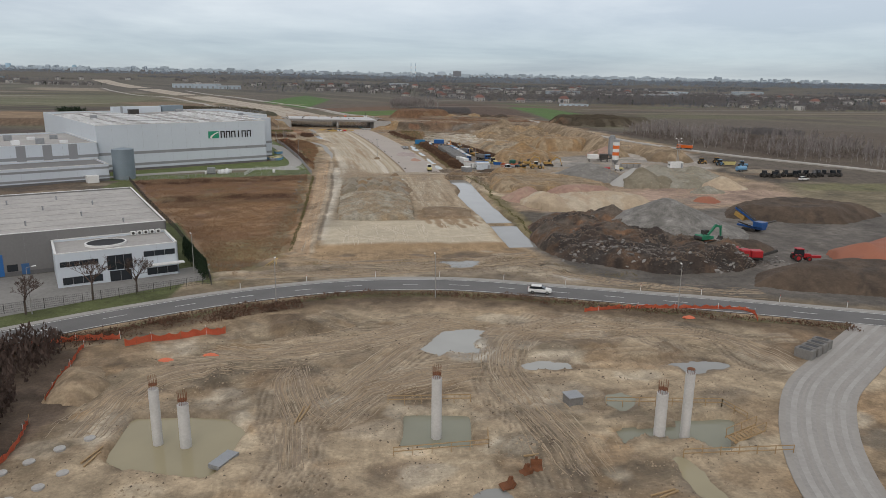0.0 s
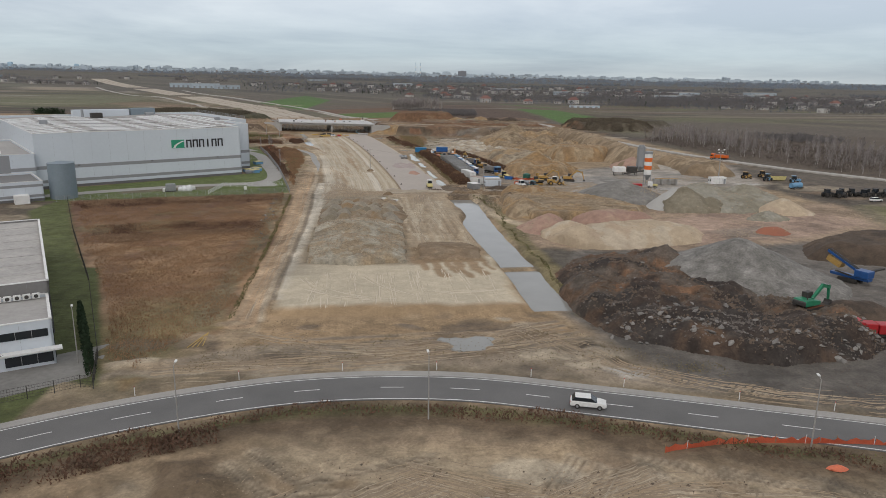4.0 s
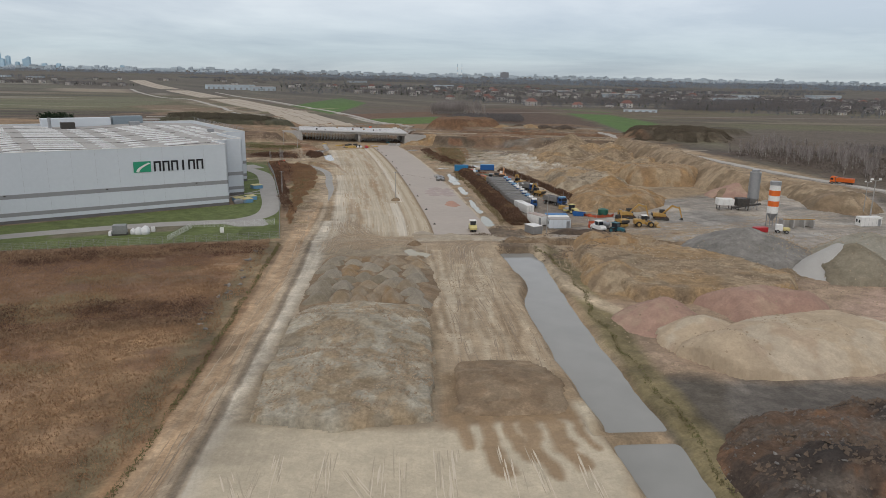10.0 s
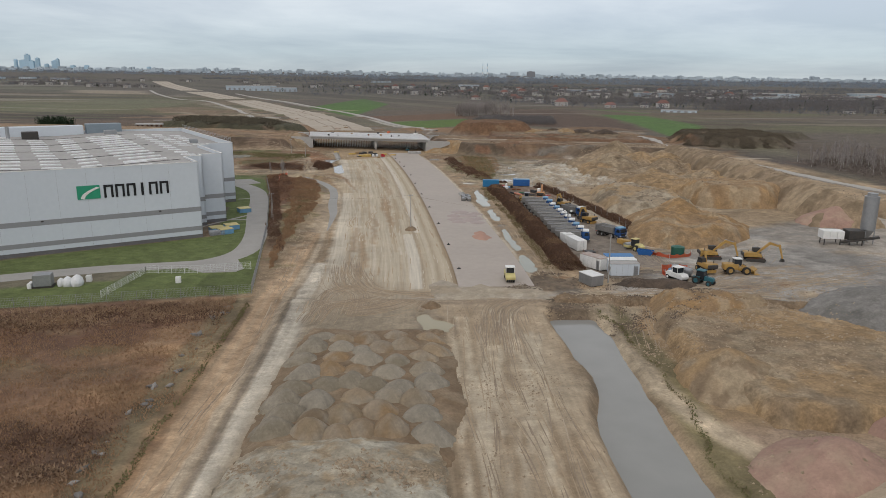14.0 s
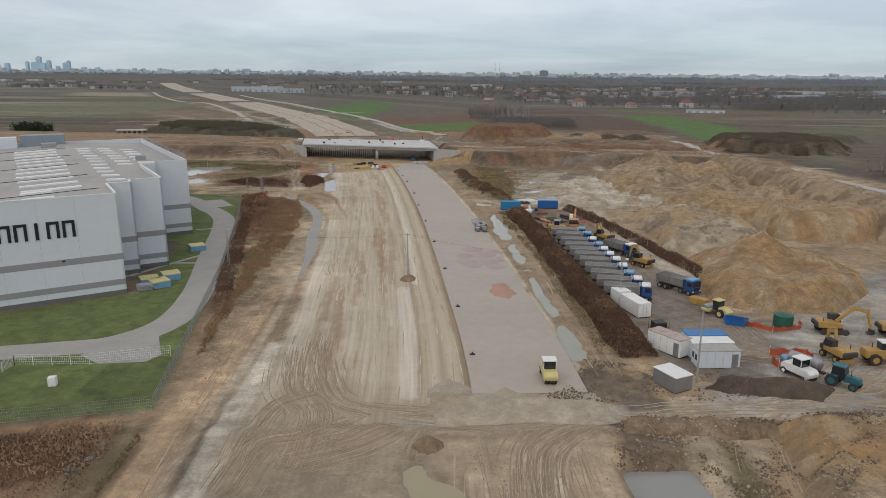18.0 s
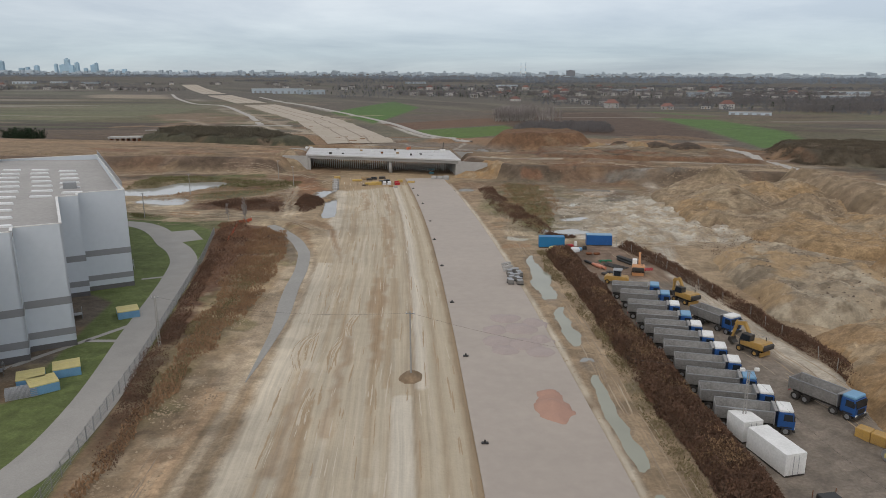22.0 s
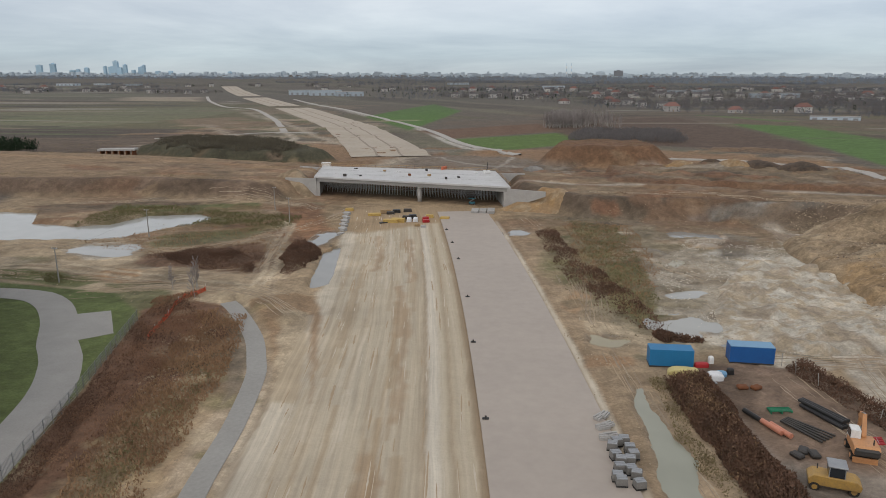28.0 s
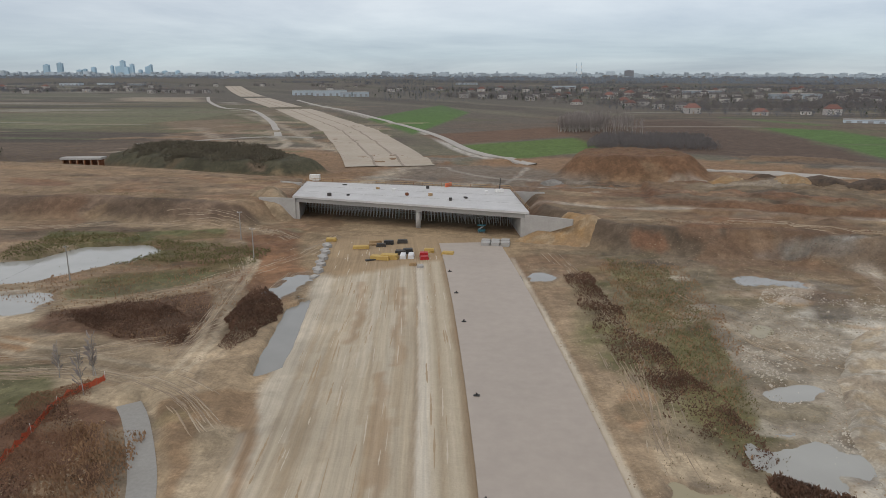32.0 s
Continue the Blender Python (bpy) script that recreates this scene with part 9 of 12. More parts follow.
for k, (x, y, h) in enumerate(((-45.5, 128, 10), (-39.0, 132, 10), (-54, 121, 9), (-60, 116, 8))):
    bare_tree(pose(x, y, 0), h, 20 + k)
for k in range(11):
    t = k / 10
    x, y = -36.0 + 8.0 * t, 160 - 20 * t
    cb = bmesh.new()
    rs = random.Random(k)
    for q in range(420):
        z = rs.random() ** 0.8 * 4.0
        r = 0.62 * (1 - z / 4.4) ** 0.6 * (0.8 + 0.4 * rs.random())
        a = rs.random() * 6.28
        c = Vector((r * math.cos(a), r * math.sin(a), z + 0.1))
        w = [cb.verts.new(c + Vector((rs.gauss(0, 0.13), rs.gauss(0, 0.13), rs.gauss(0.04, 0.2)))) for _ in range(3)]
        cb.faces.new(w)
    th = thing("thuja", pose(x, y, gz(x, y)), "dark green columnar thuja in a row", "conifer", "thuja row")
    part("trunk", made(rod, (0, 0, -0.2), (0, 0, 3.4), 0.07, 0.03, 6), BARK, th)
    part("foliage", cb, CONIFER, th)

# ---- junction works: columns in flooded pits, rails, fences ----
for x, y, h, r in ((-21.4, 74.7, 6.2, 0.55), (-18.2, 73.8, 4.6, 0.62), (9.9, 72.7, 6.8, 0.6), (35.5, 69.2, 5.2, 0.66), (38.6, 69.1, 7.5, 0.55)):
    c = thing("concrete_column", pose(x, y, 0), "pale new concrete bridge column standing in water", "column", "bridge columns")
    part("shaft", made(rod, (0, 0, -1.7), (0, 0, h), r, n=24), surf("fresh_concrete", (0.56, 0.55, 0.53), (0.46, 0.45, 0.43), big=0.5, fine=4, bump=0.08), c, smooth=False)
    for k in range(12):
        a = k * math.pi / 6
        part("rebar", made(rod, (r * 0.78 * math.cos(a), r * 0.78 * math.sin(a), h), (r * 0.8 * math.cos(a + 0.05), r * 0.8 * math.sin(a + 0.05), h + (1.5 if h < 7 else 0.5)), 0.022, n=5), RUST, c)
    part("hoop", made(rod, (0, 0, h + 0.5), (0, 0, h + 0.54), r * 0.83, n=16), RUST, c)


def plank_rail(line, label):
    f = thing("pit_railing", pose(0, 0, 0), label, "railing")
    for p, q in zip(line, line[1:]):
        n = max(1, round(math.dist(p, q) / 2.2))
        for i in range(n + 1):
            x, y = p[0] + (q[0] - p[0]) * i / n, p[1] + (q[1] - p[1]) * i / n
            part("post", made(bar, (x, y, gz(x, y) - 0.3), (x, y, gz(x, y) + 1.1), 0.08, 0.08), WOOD, f)
        for z in (0.55, 1.05):
            part("rail", made(bar, (*p, gz(*p) + z), (*q, gz(*q) + z), 0.05, 0.11), WOOD, f)


plank_rail([(4.8, 80.5), (15.2, 80)], "rough timber railing above a foundation pit")
plank_rail([(4.6, 68.2), (15.2, 68.4), (15.6, 71)], "rough timber railing below a foundation pit")
plank_rail([(32, 77), (46.5, 75), (47.5, 71)], "rough timber railing above a foundation pit")
plank_rail([(36, 64.2), (48.5, 63.4)], "rough timber railing below a foundation pit")
st = thing("site_stair", pose(45.0, 67.0, gz(45, 67), 0, 0, 12), "brown wooden site stair with handrails", "stair")
for k in range(8):
    part("tread", made(box, -2.2 + k * 0.5, -1.78 + k * 0.5, -0.7, 0.7, 0.05 + k * 0.1, 0.12 + k * 0.1), WOOD, st)
for s in (-0.75, 0.75):
    part("stringer", made(bar, (-2.3, s, 0.05), (2.0, s, 0.9), 0.06, 0.2), WOOD, st)
    part("handrail", made(bar, (-2.3, s, 1.1), (2.0, s, 1.95), 0.06, 0.08), WOOD, st)
    for x in (-2.2, -0.1, 2.0):
        part("post", made(bar, (x, s, 0.1 + (x + 2.2) * 0.2), (x, s, 1.1 + (x + 2.2) * 0.2), 0.07, 0.07), WOOD, st)
for k, (x, y) in enumerate(((-15.2, 69.6), (-13.4, 69.4))):
    b = thing("board_stack", pose(x, y, gz(x, y), 0, 0, 60), "stack of grey shuttering boards on the mud", "boards", "board stacks")
    for q in range(4):
        part("board", made(rbox, -1.6, 1.6, -0.75, 0.75, q * 0.13, q * 0.13 + 0.12, 0.01), STEEL if k else WOOD, b)
kb = thing("concrete_chamber", pose(28, 78, gz(28, 78), 0, 0, 10), "square concrete chamber with a steel lid", "chamber")
part("body", made(rbox, -0.95, 0.95, -0.95, 0.95, -0.2, 1.0, 0.05), CONCRETE_DARK, kb)
part("lid", made(rbox, -1.05, 1.05, -1.05, 1.05, 1.002, 1.12, 0.02), STEEL, kb)
for k, (x, y) in enumerate(((67.3, 88.6), (69.0, 89.6), (70.7, 90.7), (72.4, 91.9))):
    b = thing("concrete_ring_box", pose(x, y, gz(x, y), 0, 0, 32), "dark precast concrete box in a row by the road", "precast box", "precast boxes")
    part("shell", made(rbox, -0.7, 0.7, -1.3, 1.3, 0, 1.5, 0.04), CONCRETE_DARK, b)
    # flat black plate on the solid shell stands in for a shaded hollow
    part("hollow_shade_plate", made(box, -0.45, 0.45, -0.9, 0.9, 1.502, 1.52), BLACK_PIPE, b)
for x, y, a in ((18, 63.5, 20), (19.5, 64.2, 80), (15.5, 60.8, 10)):
    b = thing("rusty_bucket", pose(x, y, gz(x, y) + 0.05, 0, 0, a), "rusty digger bucket lying in the mud", "bucket", "rusty buckets")
    bm = bmesh.new()
    prism(bm, [(-0.7, 0), (0.5, 0), (0.8, 0.5), (0.5, 0.8), (0.35, 0.55), (0.25, 0.2), (-0.5, 0.15)], -0.6, 0.6)
    part("shell", bm, RUST, b)
    part("ear", made(box, 0.35, 0.6, -0.15, 0.15, 0.8, 1.05), RUST, b)
for x, y, a, l in ((30.5, 57.5, 15, 3.0), (31, 57.2, 22, 2.6), (-27.5, 72, 70, 3.4), (-27.2, 71.2, 76, 3.0), (-6, 79, 78, 4.5), (-5.4, 79.2, 74, 4.2), (20, 67, 5, 2.4)):
    single("timber_beam", made(rbox, -l / 2, l / 2, -0.09, 0.09, 0, 0.16, 0.01), WOOD, pose(x, y, gz(x, y) + 0.02, 0, 0, a), "rough sawn timber beam on the mud", "timber", "loose timbers")
for k in range(8):
    x, y = -35 + 1.9 * (k % 4) + 0.5 * math.sin(k), 62 + 3.6 * (k // 4) * 2 + (k % 4) * 2.2
    single("pile_head", made(rod, (0, 0, -0.1), (0, 0, 0.18), 0.6, n=18), CONCRETE, pose(x, y, gz(x, y)), "pale round concrete pile head in the mud", "pile head", "pile heads")


def orange_fence(line, label, h=0.9, seed=0):
    """Plastic safety mesh that sags between thin stakes."""
    f = thing("safety_fence", pose(0, 0, 0), label, "fence")
    pts = smooth_line(line, 1.6)
    rs = random.Random(seed)
    zs = [gz(*p) for p in pts]
    for i, p in enumerate(pts):
        if i % 2 == 0:
            part("stake", made(rod, (p[0], p[1], zs[i] - 0.2), (p[0] + rs.uniform(-0.1, 0.1), p[1], zs[i] + h + 0.25), 0.03, n=6), WHITE if i % 4 else WOOD, f)
    for i in range(len(pts) - 1):
        bm = bmesh.new()
        rows = []
        for t in np.linspace(0, 1, 5):
            x, y = pts[i][0] * (1 - t) + pts[i + 1][0] * t, pts[i][1] * (1 - t) + pts[i + 1][1] * t
            z = zs[i] * (1 - t) + zs[i + 1] * t
            sag = 0.34 * math.sin(math.pi * t) * rs.uniform(0.5, 1.4)
            rows.append([bm.verts.new((x + 0.08 * math.sin(7 * t + i), y + o * 0.1 * math.sin(i * 2.1), z + zz - sag * o)) for zz, o in ((0.05, 0), (h * 0.5, 0.6), (h, 1))])
        for a, b in zip(rows, rows[1:]):
            for k in range(2):
                bm.faces.new((a[k], b[k], b[k + 1], a[k + 1]))
        r = bmesh.ops.solidify(bm, geom=bm.faces[:], thickness=0.02)
        part("mesh_panel", bm, ORANGE_NET, f)


orange_fence([(-40, 40), (-36.5, 69), (-37, 80)], "sagging orange safety mesh by the thicket", 0.9, 1)
orange_fence([(-37.6, 86), (-38.2, 92), (-39, 104)], "sagging orange safety mesh by the thicket", 0.9, 2)
orange_fence([(-52, 103.5), (-44.6, 106.4), (-34.8, 107.4)], "sagging orange safety mesh below the road", 1.1, 3)
orange_fence([(-33, 103.3), (-27.2, 105.8), (-19.3, 108.4)], "sagging orange safety mesh below the road", 1.3, 4)
orange_fence([(41.3, 112), (50, 113), (60, 112), (70.5, 109.5), (69.3, 104)], "orange safety mesh strung beside the road", 0.9, 5)
orange_fence([(-33.8, 428), (-34.7, 434), (-35.8, 441), (-37, 446.5), (-35, 454)], "orange safety mesh in the scrub", 1.1, 6)
for x, y in ((-26, 98), (58, 106.5), (-20, 99)):
    bm = bmesh.new()
    bmesh.ops.create_icosphere(bm, subdivisions=2, radius=1)
    for v in bm.verts:
        v.co = Vector((v.co.x * 1.1, v.co.y * 0.6, max(0, v.co.z) * 0.45)) * (1 + 0.5 * noise.noise(v.co * 2.5))
    single("crumpled_mesh", bm, ORANGE_NET, pose(x, y, gz(x, y)), "crumpled orange safety mesh on the ground", "safety mesh", "crumpled mesh")


# ---- lamps, poles and wires ----
def street_lamp(x, y, h, a):
    p = thing("street_lamp", pose(x, y, gz(x, y) - 0.05, 0, 0, a), "slim grey street lamp at the roadside", "street lamp", "street lamps")
    part("column", made(rod, (0, 0, 0), (0, 0, h), 0.10, 0.05, 10), POLE_GREY, p)
    part("arm", made(rod, (0, 0, h), (0.9, 0, h + 0.12), 0.04, n=8), POLE_GREY, p)
    part("lantern", made(rbox, 0.8, 1.5, -0.14, 0.14, h + 0.05, h + 0.2, 0.04), WHITE, p)


for x, y, a in ((-12.6, 122.5, 90), (16.2, 122.3, 90), (58.6, 111.6, 70), (-31, 144, 110), (-53, 121, 30)):
    street_lamp(x, y, 8.2, a)


def utility_pole(x, y, h, label, lattice=False, arm=True, lamp=False, z=None):
    z = gz(x, y) if z is None else z
    p = thing("utility_pole", pose(x, y, z - 0.1), label, "pole", "utility poles")
    if lattice:
        for s in (-1, 1):
            part("leg", made(bar, (s * 0.2, 0, 0), (s * 0.1, 0, h), 0.07, 0.1), POLE_GREY, p)
        n = int(h / 0.55)
        for k in range(n):
            zz = 0.4 + k * 0.54
            part("rung", made(box, -0.2 + 0.1 * zz / h, 0.2 - 0.1 * zz / h, -0.04, 0.04, zz, zz + 0.08), POLE_GREY, p)
    else:
        part("shaft", made(rod, (0, 0, 0), (0, 0, h), 0.15, 0.09, 10), POLE_GREY, p)
    if arm:
        part("crossarm", made(box, -0.6, 0.6, -0.04, 0.04, h - 0.35, h - 0.25), STEEL, p)
        for s in (-0.5, 0, 0.5):
            part("insulator", made(rod, (s, 0, h - 0.25), (s, 0, h - 0.05), 0.05, n=8), WHITE, p)
    if lamp:
        part("floodlight_bar", made(box, -1.0, 1.0, -0.05, 0.05, h - 0.1, h), STEEL, p)
        for s in (-0.8, 0.8):
            part("floodlight", made(rbox, s - 0.25, s + 0.25, -0.3, 0.05, h, h + 0.35, 0.03), WHITE, p)
    return p


utility_pole(56.5, 298.7, 10.2, "plain dark grey pole by the site cabins", False, False)
utility_pole(16.4, 347.5, 9.0, "grey concrete pole still standing in the new road", z=0.7)
utility_pole(-22.4, 358.5, 8.2, "grey lattice concrete pole beside the service road", True)
utility_pole(55.2, 332.5, 8.0, "grey concrete pole with floodlights among the lorries", True, False, True)
utility_pole(160.8, 320, 10.6, "grey floodlight mast by a white cabin", False, False, True)
for x, y in ((-69.7, 501), (-67.5, 458.4), (-48, 540), (-37.5, 520)):
    utility_pole(x, y, 7.5, "wooden-grey pole of an old power line")
heap("pole_mound", round_poly(16.4, 347.5, 1.7, 2.2, 12), 0.9, 1.6, BROWN_SOIL, "brown earth mound round a pole", 0.4, 1.6, step=0.4, seed=97)
for a, b in (((-22.4, 358.5, 8.0), (16.4, 347.5, 9.4)), ((16.4, 347.5, 9.4), (55.2, 332.5, 7.8)), ((55.2, 332.5, 7.8), (56.5, 298.7, 9.9)), ((-69.7, 501, 7), (-67.5, 458.4, 7))):
    bm = bmesh.new()
    rings = []
    for k in range(13):
        t = k / 12
        q = Vector(a).lerp(Vector(b), t) - Vector((0, 0, 1.2 * 4 * t * (1 - t)))
        rings.append([bm.verts.new(q + Vector(e) * 0.012) for e in ((0, 1, -0.6), (0, -1, -0.6), (0, 0, 1))])
    for r0, r1 in zip(rings, rings[1:]):
        for k in range(3):
            bm.faces.new((r0[k], r0[(k + 1) % 3], r1[(k + 1) % 3], r1[k]))
    single("overhead_wire", bm, DARK_STEEL, pose(0, 0, 0), "thin dark overhead wire between poles", "wire", "overhead wires")
for k, q in enumerate([p for p in ROAD if -20 < p[0] < 90][::4]):
    x, y = offset_line(ROAD, -5.9)[ROAD.index(q)]
    s = thing("marker_post", pose(x, y, gz(x, y) - 0.05), "short white roadside marker post", "post", "marker posts")
    part("post", made(rod, (0, 0, 0), (0, 0, 1.2), 0.05, n=8), WHITE, s)
    part("cap", made(rod, (0, 0, 1.201), (0, 0, 1.32), 0.055, n=8), RED, s)


# ---- wheel ruts pressed into the mud ----
RUT_WET = surf("damp_rut_mud", (0.30, 0.235, 0.165), (0.235, 0.18, 0.125), rough=0.7, big=0.4, fine=3, bump=0.3)
RUT_DRY = surf("pale_dried_rut_ridges", (0.44, 0.37, 0.275), (0.36, 0.295, 0.215), big=0.4, fine=3, bump=0.3)
RUT_TAN = surf("tan_rut_ridges", (0.39, 0.30, 0.20), (0.31, 0.235, 0.155), big=0.4, fine=3, bump=0.3)


def ruts(name, guides, material, label, seed, w0=0.04, w1=0.12, l0=2.5, l1=12.0, high=0.06):
    """Low ridges of mud squeezed up beside wheels: short strokes that follow a vehicle's line. guides: (points, how many, spread)."""
    rs = np.random.RandomState(seed)
    cos, faces, base = [], [], 0
    for pts, count, spread in guides:
        line = np.array(smooth_line(pts, 0.6))
        seg = np.hypot(*np.diff(line, axis=0).T)
        at = np.concatenate([[0], np.cumsum(seg)])
        for q in range(count):
            ln = rs.uniform(l0, l1)
            s0 = rs.uniform(-ln * 0.3, max(0.5, at[-1] - ln * 0.5))
            ss = np.arange(max(0, s0), min(at[-1], s0 + ln), 0.7)
            if len(ss) < 3:
                continue
            off = rs.normal(0, spread) + rs.normal(0, 0.018) * (ss - ss[0]) + 0.06 * np.sin(ss * rs.uniform(0.1, 0.4) + rs.uniform(0, 6))
            x, y = np.interp(ss, at, line[:, 0]), np.interp(ss, at, line[:, 1])
            tx, ty = np.gradient(x), np.gradient(y)
            tl = np.hypot(tx, ty) + 1e-6
            nx, ny = -ty / tl, tx / tl
            x, y = x + nx * off, y + ny * off
            f = np.linspace(0, 1, len(ss))
            w = rs.uniform(w0, w1) * np.sqrt(np.clip(4 * f * (1 - f), 0.01, 1)) * rs.uniform(0.6, 1.3, len(ss))
            z = gz_array(x, y)
            zl, zr = gz_array(x - nx * w, y - ny * w), gz_array(x + nx * w, y + ny * w)
            cos.append(np.stack([np.stack([x - nx * w, y - ny * w, zl - 0.01], 1), np.stack([x, y, z + high * rs.uniform(0.5, 1.2, len(ss))], 1), np.stack([x + nx * w, y + ny * w, zr - 0.01], 1)], 1).reshape(-1, 3))
            k = base + np.arange(len(ss) - 1)[:, None] * 3
            faces.append(np.concatenate([k + np.array([[0, 1, 4, 3]]), k + np.array([[1, 2, 5, 4]])]))
            base += 3 * len(ss)
    co, fa = np.concatenate(cos), np.concatenate(faces).reshape(-1)
    me = bpy.data.meshes.new(name)
    me.vertices.add(len(co))
    me.vertices.foreach_set("co", co.astype(np.float32).ravel())
    me.loops.add(len(fa))
    me.loops.foreach_set("vertex_index", fa.astype(np.int32))
    me.polygons.add(len(fa) // 4)
    me.polygons.foreach_set("loop_start", np.arange(0, len(fa), 4, dtype=np.int32))
    me.update(calc_edges=True)
    me.materials.append(material)
    return tagged(new(name, me), label, "ruts", kind="stuff")


JUNCTION = [([(-21, 101), (-10.5, 98.8), (1.8, 102.5), (16, 110)], 150, 1.9), ([(-7, 94), (-4.5, 81), (-2.3, 77)], 40, 0.9), ([(-8, 94), (-9, 87), (-6.7, 77), (-6, 66)], 60, 0.8),
            ([(-3, 76), (3.5, 85), (13, 89), (19, 90)], 130, 1.8), ([(-1, 84), (3.7, 91.6), (9.5, 100.4), (16, 106)], 80, 1.3), ([(-30, 76), (-28, 87), (-24.5, 92.5), (-16, 95)], 90, 1.6),
            ([(25, 62), (24, 70), (22.7, 79.5), (22, 90.4), (25.4, 101), (31, 105), (39, 108)], 190, 1.7),
            ([(12, 111), (25, 104.5), (34.6, 102)], 90, 1.6), ([(34, 103), (48, 102), (58, 97), (62, 89), (63, 84)], 110, 1.9),
            ]
CROSSING = [([(13, 292), (20.7, 290.6), (28, 292)], 50, 0.8), ([(0.5, 276), (0.5, 284), (2, 292.6), (6, 296)], 70, 1.0), ([(18, 278), (20, 284.4), (23.4, 285.7), (28, 284)], 55, 0.5),
            ([(4, 318), (5, 306), (8.4, 294.5), (14, 290.5)], 110, 1.5), ([(0.5, 272), (2, 281.5), (6, 283.4), (12, 288)], 80, 1.2), ([(5, 278), (12.2, 281.3), (17, 286)], 90, 2.0),
            ([(1, 312), (3, 298), (7, 290), (7, 276)], 110, 1.7), ([(38, 286), (33, 282), (30.7, 277), (29.5, 262)], 80, 1.2), ([(41, 286), (35.4, 281), (33, 275), (32, 258)], 70, 1.0),
            ([(16, 289), (28, 287), (44, 288.6), (62, 290), (88, 288)], 110, 1.6)]
NORTHWARD = [(lane(288, 541, off, 0), 20, 0.9) for off in (-20, -18, -16, -14, -12, -10, -8, -6)] + [(lane(288, 541, off, 0), 14, 0.4) for off in (-2.6, -0.8, 0.8, 2.4)] + [(p, 12, 0.35) for p in [[(0.9, 366.1), (-1.1, 361.3), (-1.0, 355.0), (0.6, 349.5)], [(0.3, 364.7), (-0.3, 359.7), (0.5, 353.6)], [(4.9, 363.0), (4.1, 356.6), (4.8, 350.9)], [(5.9, 374.2), (5.3, 368.3), (5.8, 363.0)], [(3.5, 344.5), (3.6, 337.9), (4.0, 333.9)]]]
SOUTHWARD = [([(x, 204), (x + d, 226), (x - d, 250), (x + d, 283)], 24, 0.7) for x, d in ((24, 0.8), (26.5, -0.8), (29, 1.2), (31.5, 0.5), (34, -0.7), (36, 0.6))]
YARDS = [([(52, 318), (62, 309), (80, 304), (104, 306)], 60, 2.2), ([(72, 312), (71, 340), (67, 372), (60, 420)], 70, 1.6), ([(84, 292), (100, 300), (120, 310), (150, 322)], 80, 3.0), ([(60, 292), (76, 298), (90, 310), (104, 330)], 60, 2.4),
         ([(45, 300), (44, 330), (43, 378), (40, 410), (36, 470)], 90, 1.2), ([(-20, 140), (0, 141), (20, 142.5), (44, 147)], 130, 1.6), ([(-10, 154), (8, 146), (24, 147), (42, 153)], 90, 1.8), ([(34, 153), (39, 145), (46, 135), (61, 125), (80, 119)], 80, 1.4),
         ([(-9.6, 160), (-8.4, 200), (-8.5, 240), (-7.2, 258), (-7.8, 288), (-10, 330)], 60, 0.9)]
ROLLED_BASE = [([(x, 163), (x + d * 0.5, 174), (x + d, 186)], 9, 0.5) for x, d in ((0, 0.6), (3, -0.5), (6.5, 0.8), (9, -1.2), (12, 1.0), (15, 0.3), (19.2, 0.6), (20.4, 0.6), (26, 0.5), (30, -0.6), (34, 0.8))] + [([(-2, 182), (2, 173), (9, 168), (16, 166)], 14, 0.8), ([(-1, 174), (5, 169), (12, 166)], 12, 0.6), ([(10, 182), (14, 174), (19, 168)], 12, 0.8), ([(21, 172), (28, 169), (37, 170)], 10, 1.0)]
WESTLAND = [([(-110, 470), (-70, 462), (-44, 464), (-28, 480), (-24, 510)], 90, 1.5), ([(-100, 492), (-66, 486), (-44, 496), (-30, 520), (-24, 545)], 80, 1.5), ([(-60, 452), (-40, 456), (-24, 450), (-14, 440)], 70, 1.3), ([(-30, 462), (-31, 480), (-35, 505), (-42, 522)], 40, 0.9), ([(-120, 548), (-80, 556), (-50, 552), (-34, 540)], 80, 1.8)]
EASTLAND = [([(78, 340), (72, 380), (71, 402), (76, 432), (90, 470), (97, 520)], 150, 1.7), ([(100, 400), (92, 420), (80, 440), (62, 470), (50, 500)], 70, 2.5), ([(60, 426), (84, 424), (110, 408)], 70, 1.8), ([(30, 530), (36, 500), (40, 470), (38, 440)], 60, 1.2), ([(46, 545), (70, 541), (100, 534), (160, 516)], 80, 1.6), ([(54, 262), (62, 288), (84, 296), (110, 300)], 80, 2.0), ([(96, 250), (100, 262), (92, 286)], 60, 1.6)]
for k, (guides, where) in enumerate(((JUNCTION, "over the junction"), (CROSSING, "where lorries turn across the formation"), (SOUTHWARD, "over the clay base"), (YARDS, "through the yards"), (WESTLAND, "round the pond"), (EASTLAND, "over dug-over land"))):
    ruts("wheel_ruts", guides, RUT_WET, "damp brown wheel ruts " + where, 200 + k)
    ruts("wheel_ruts", [(p, int(n * 0.3), sp) for p, n, sp in guides], RUT_DRY, "pale dried mud ridges of wheel ruts " + where, 220 + k)
    ruts("wheel_ruts", [(p, int(n * 0.6), sp) for p, n, sp in guides], RUT_TAN, "tan mud ridges of wheel ruts " + where, 240 + k)
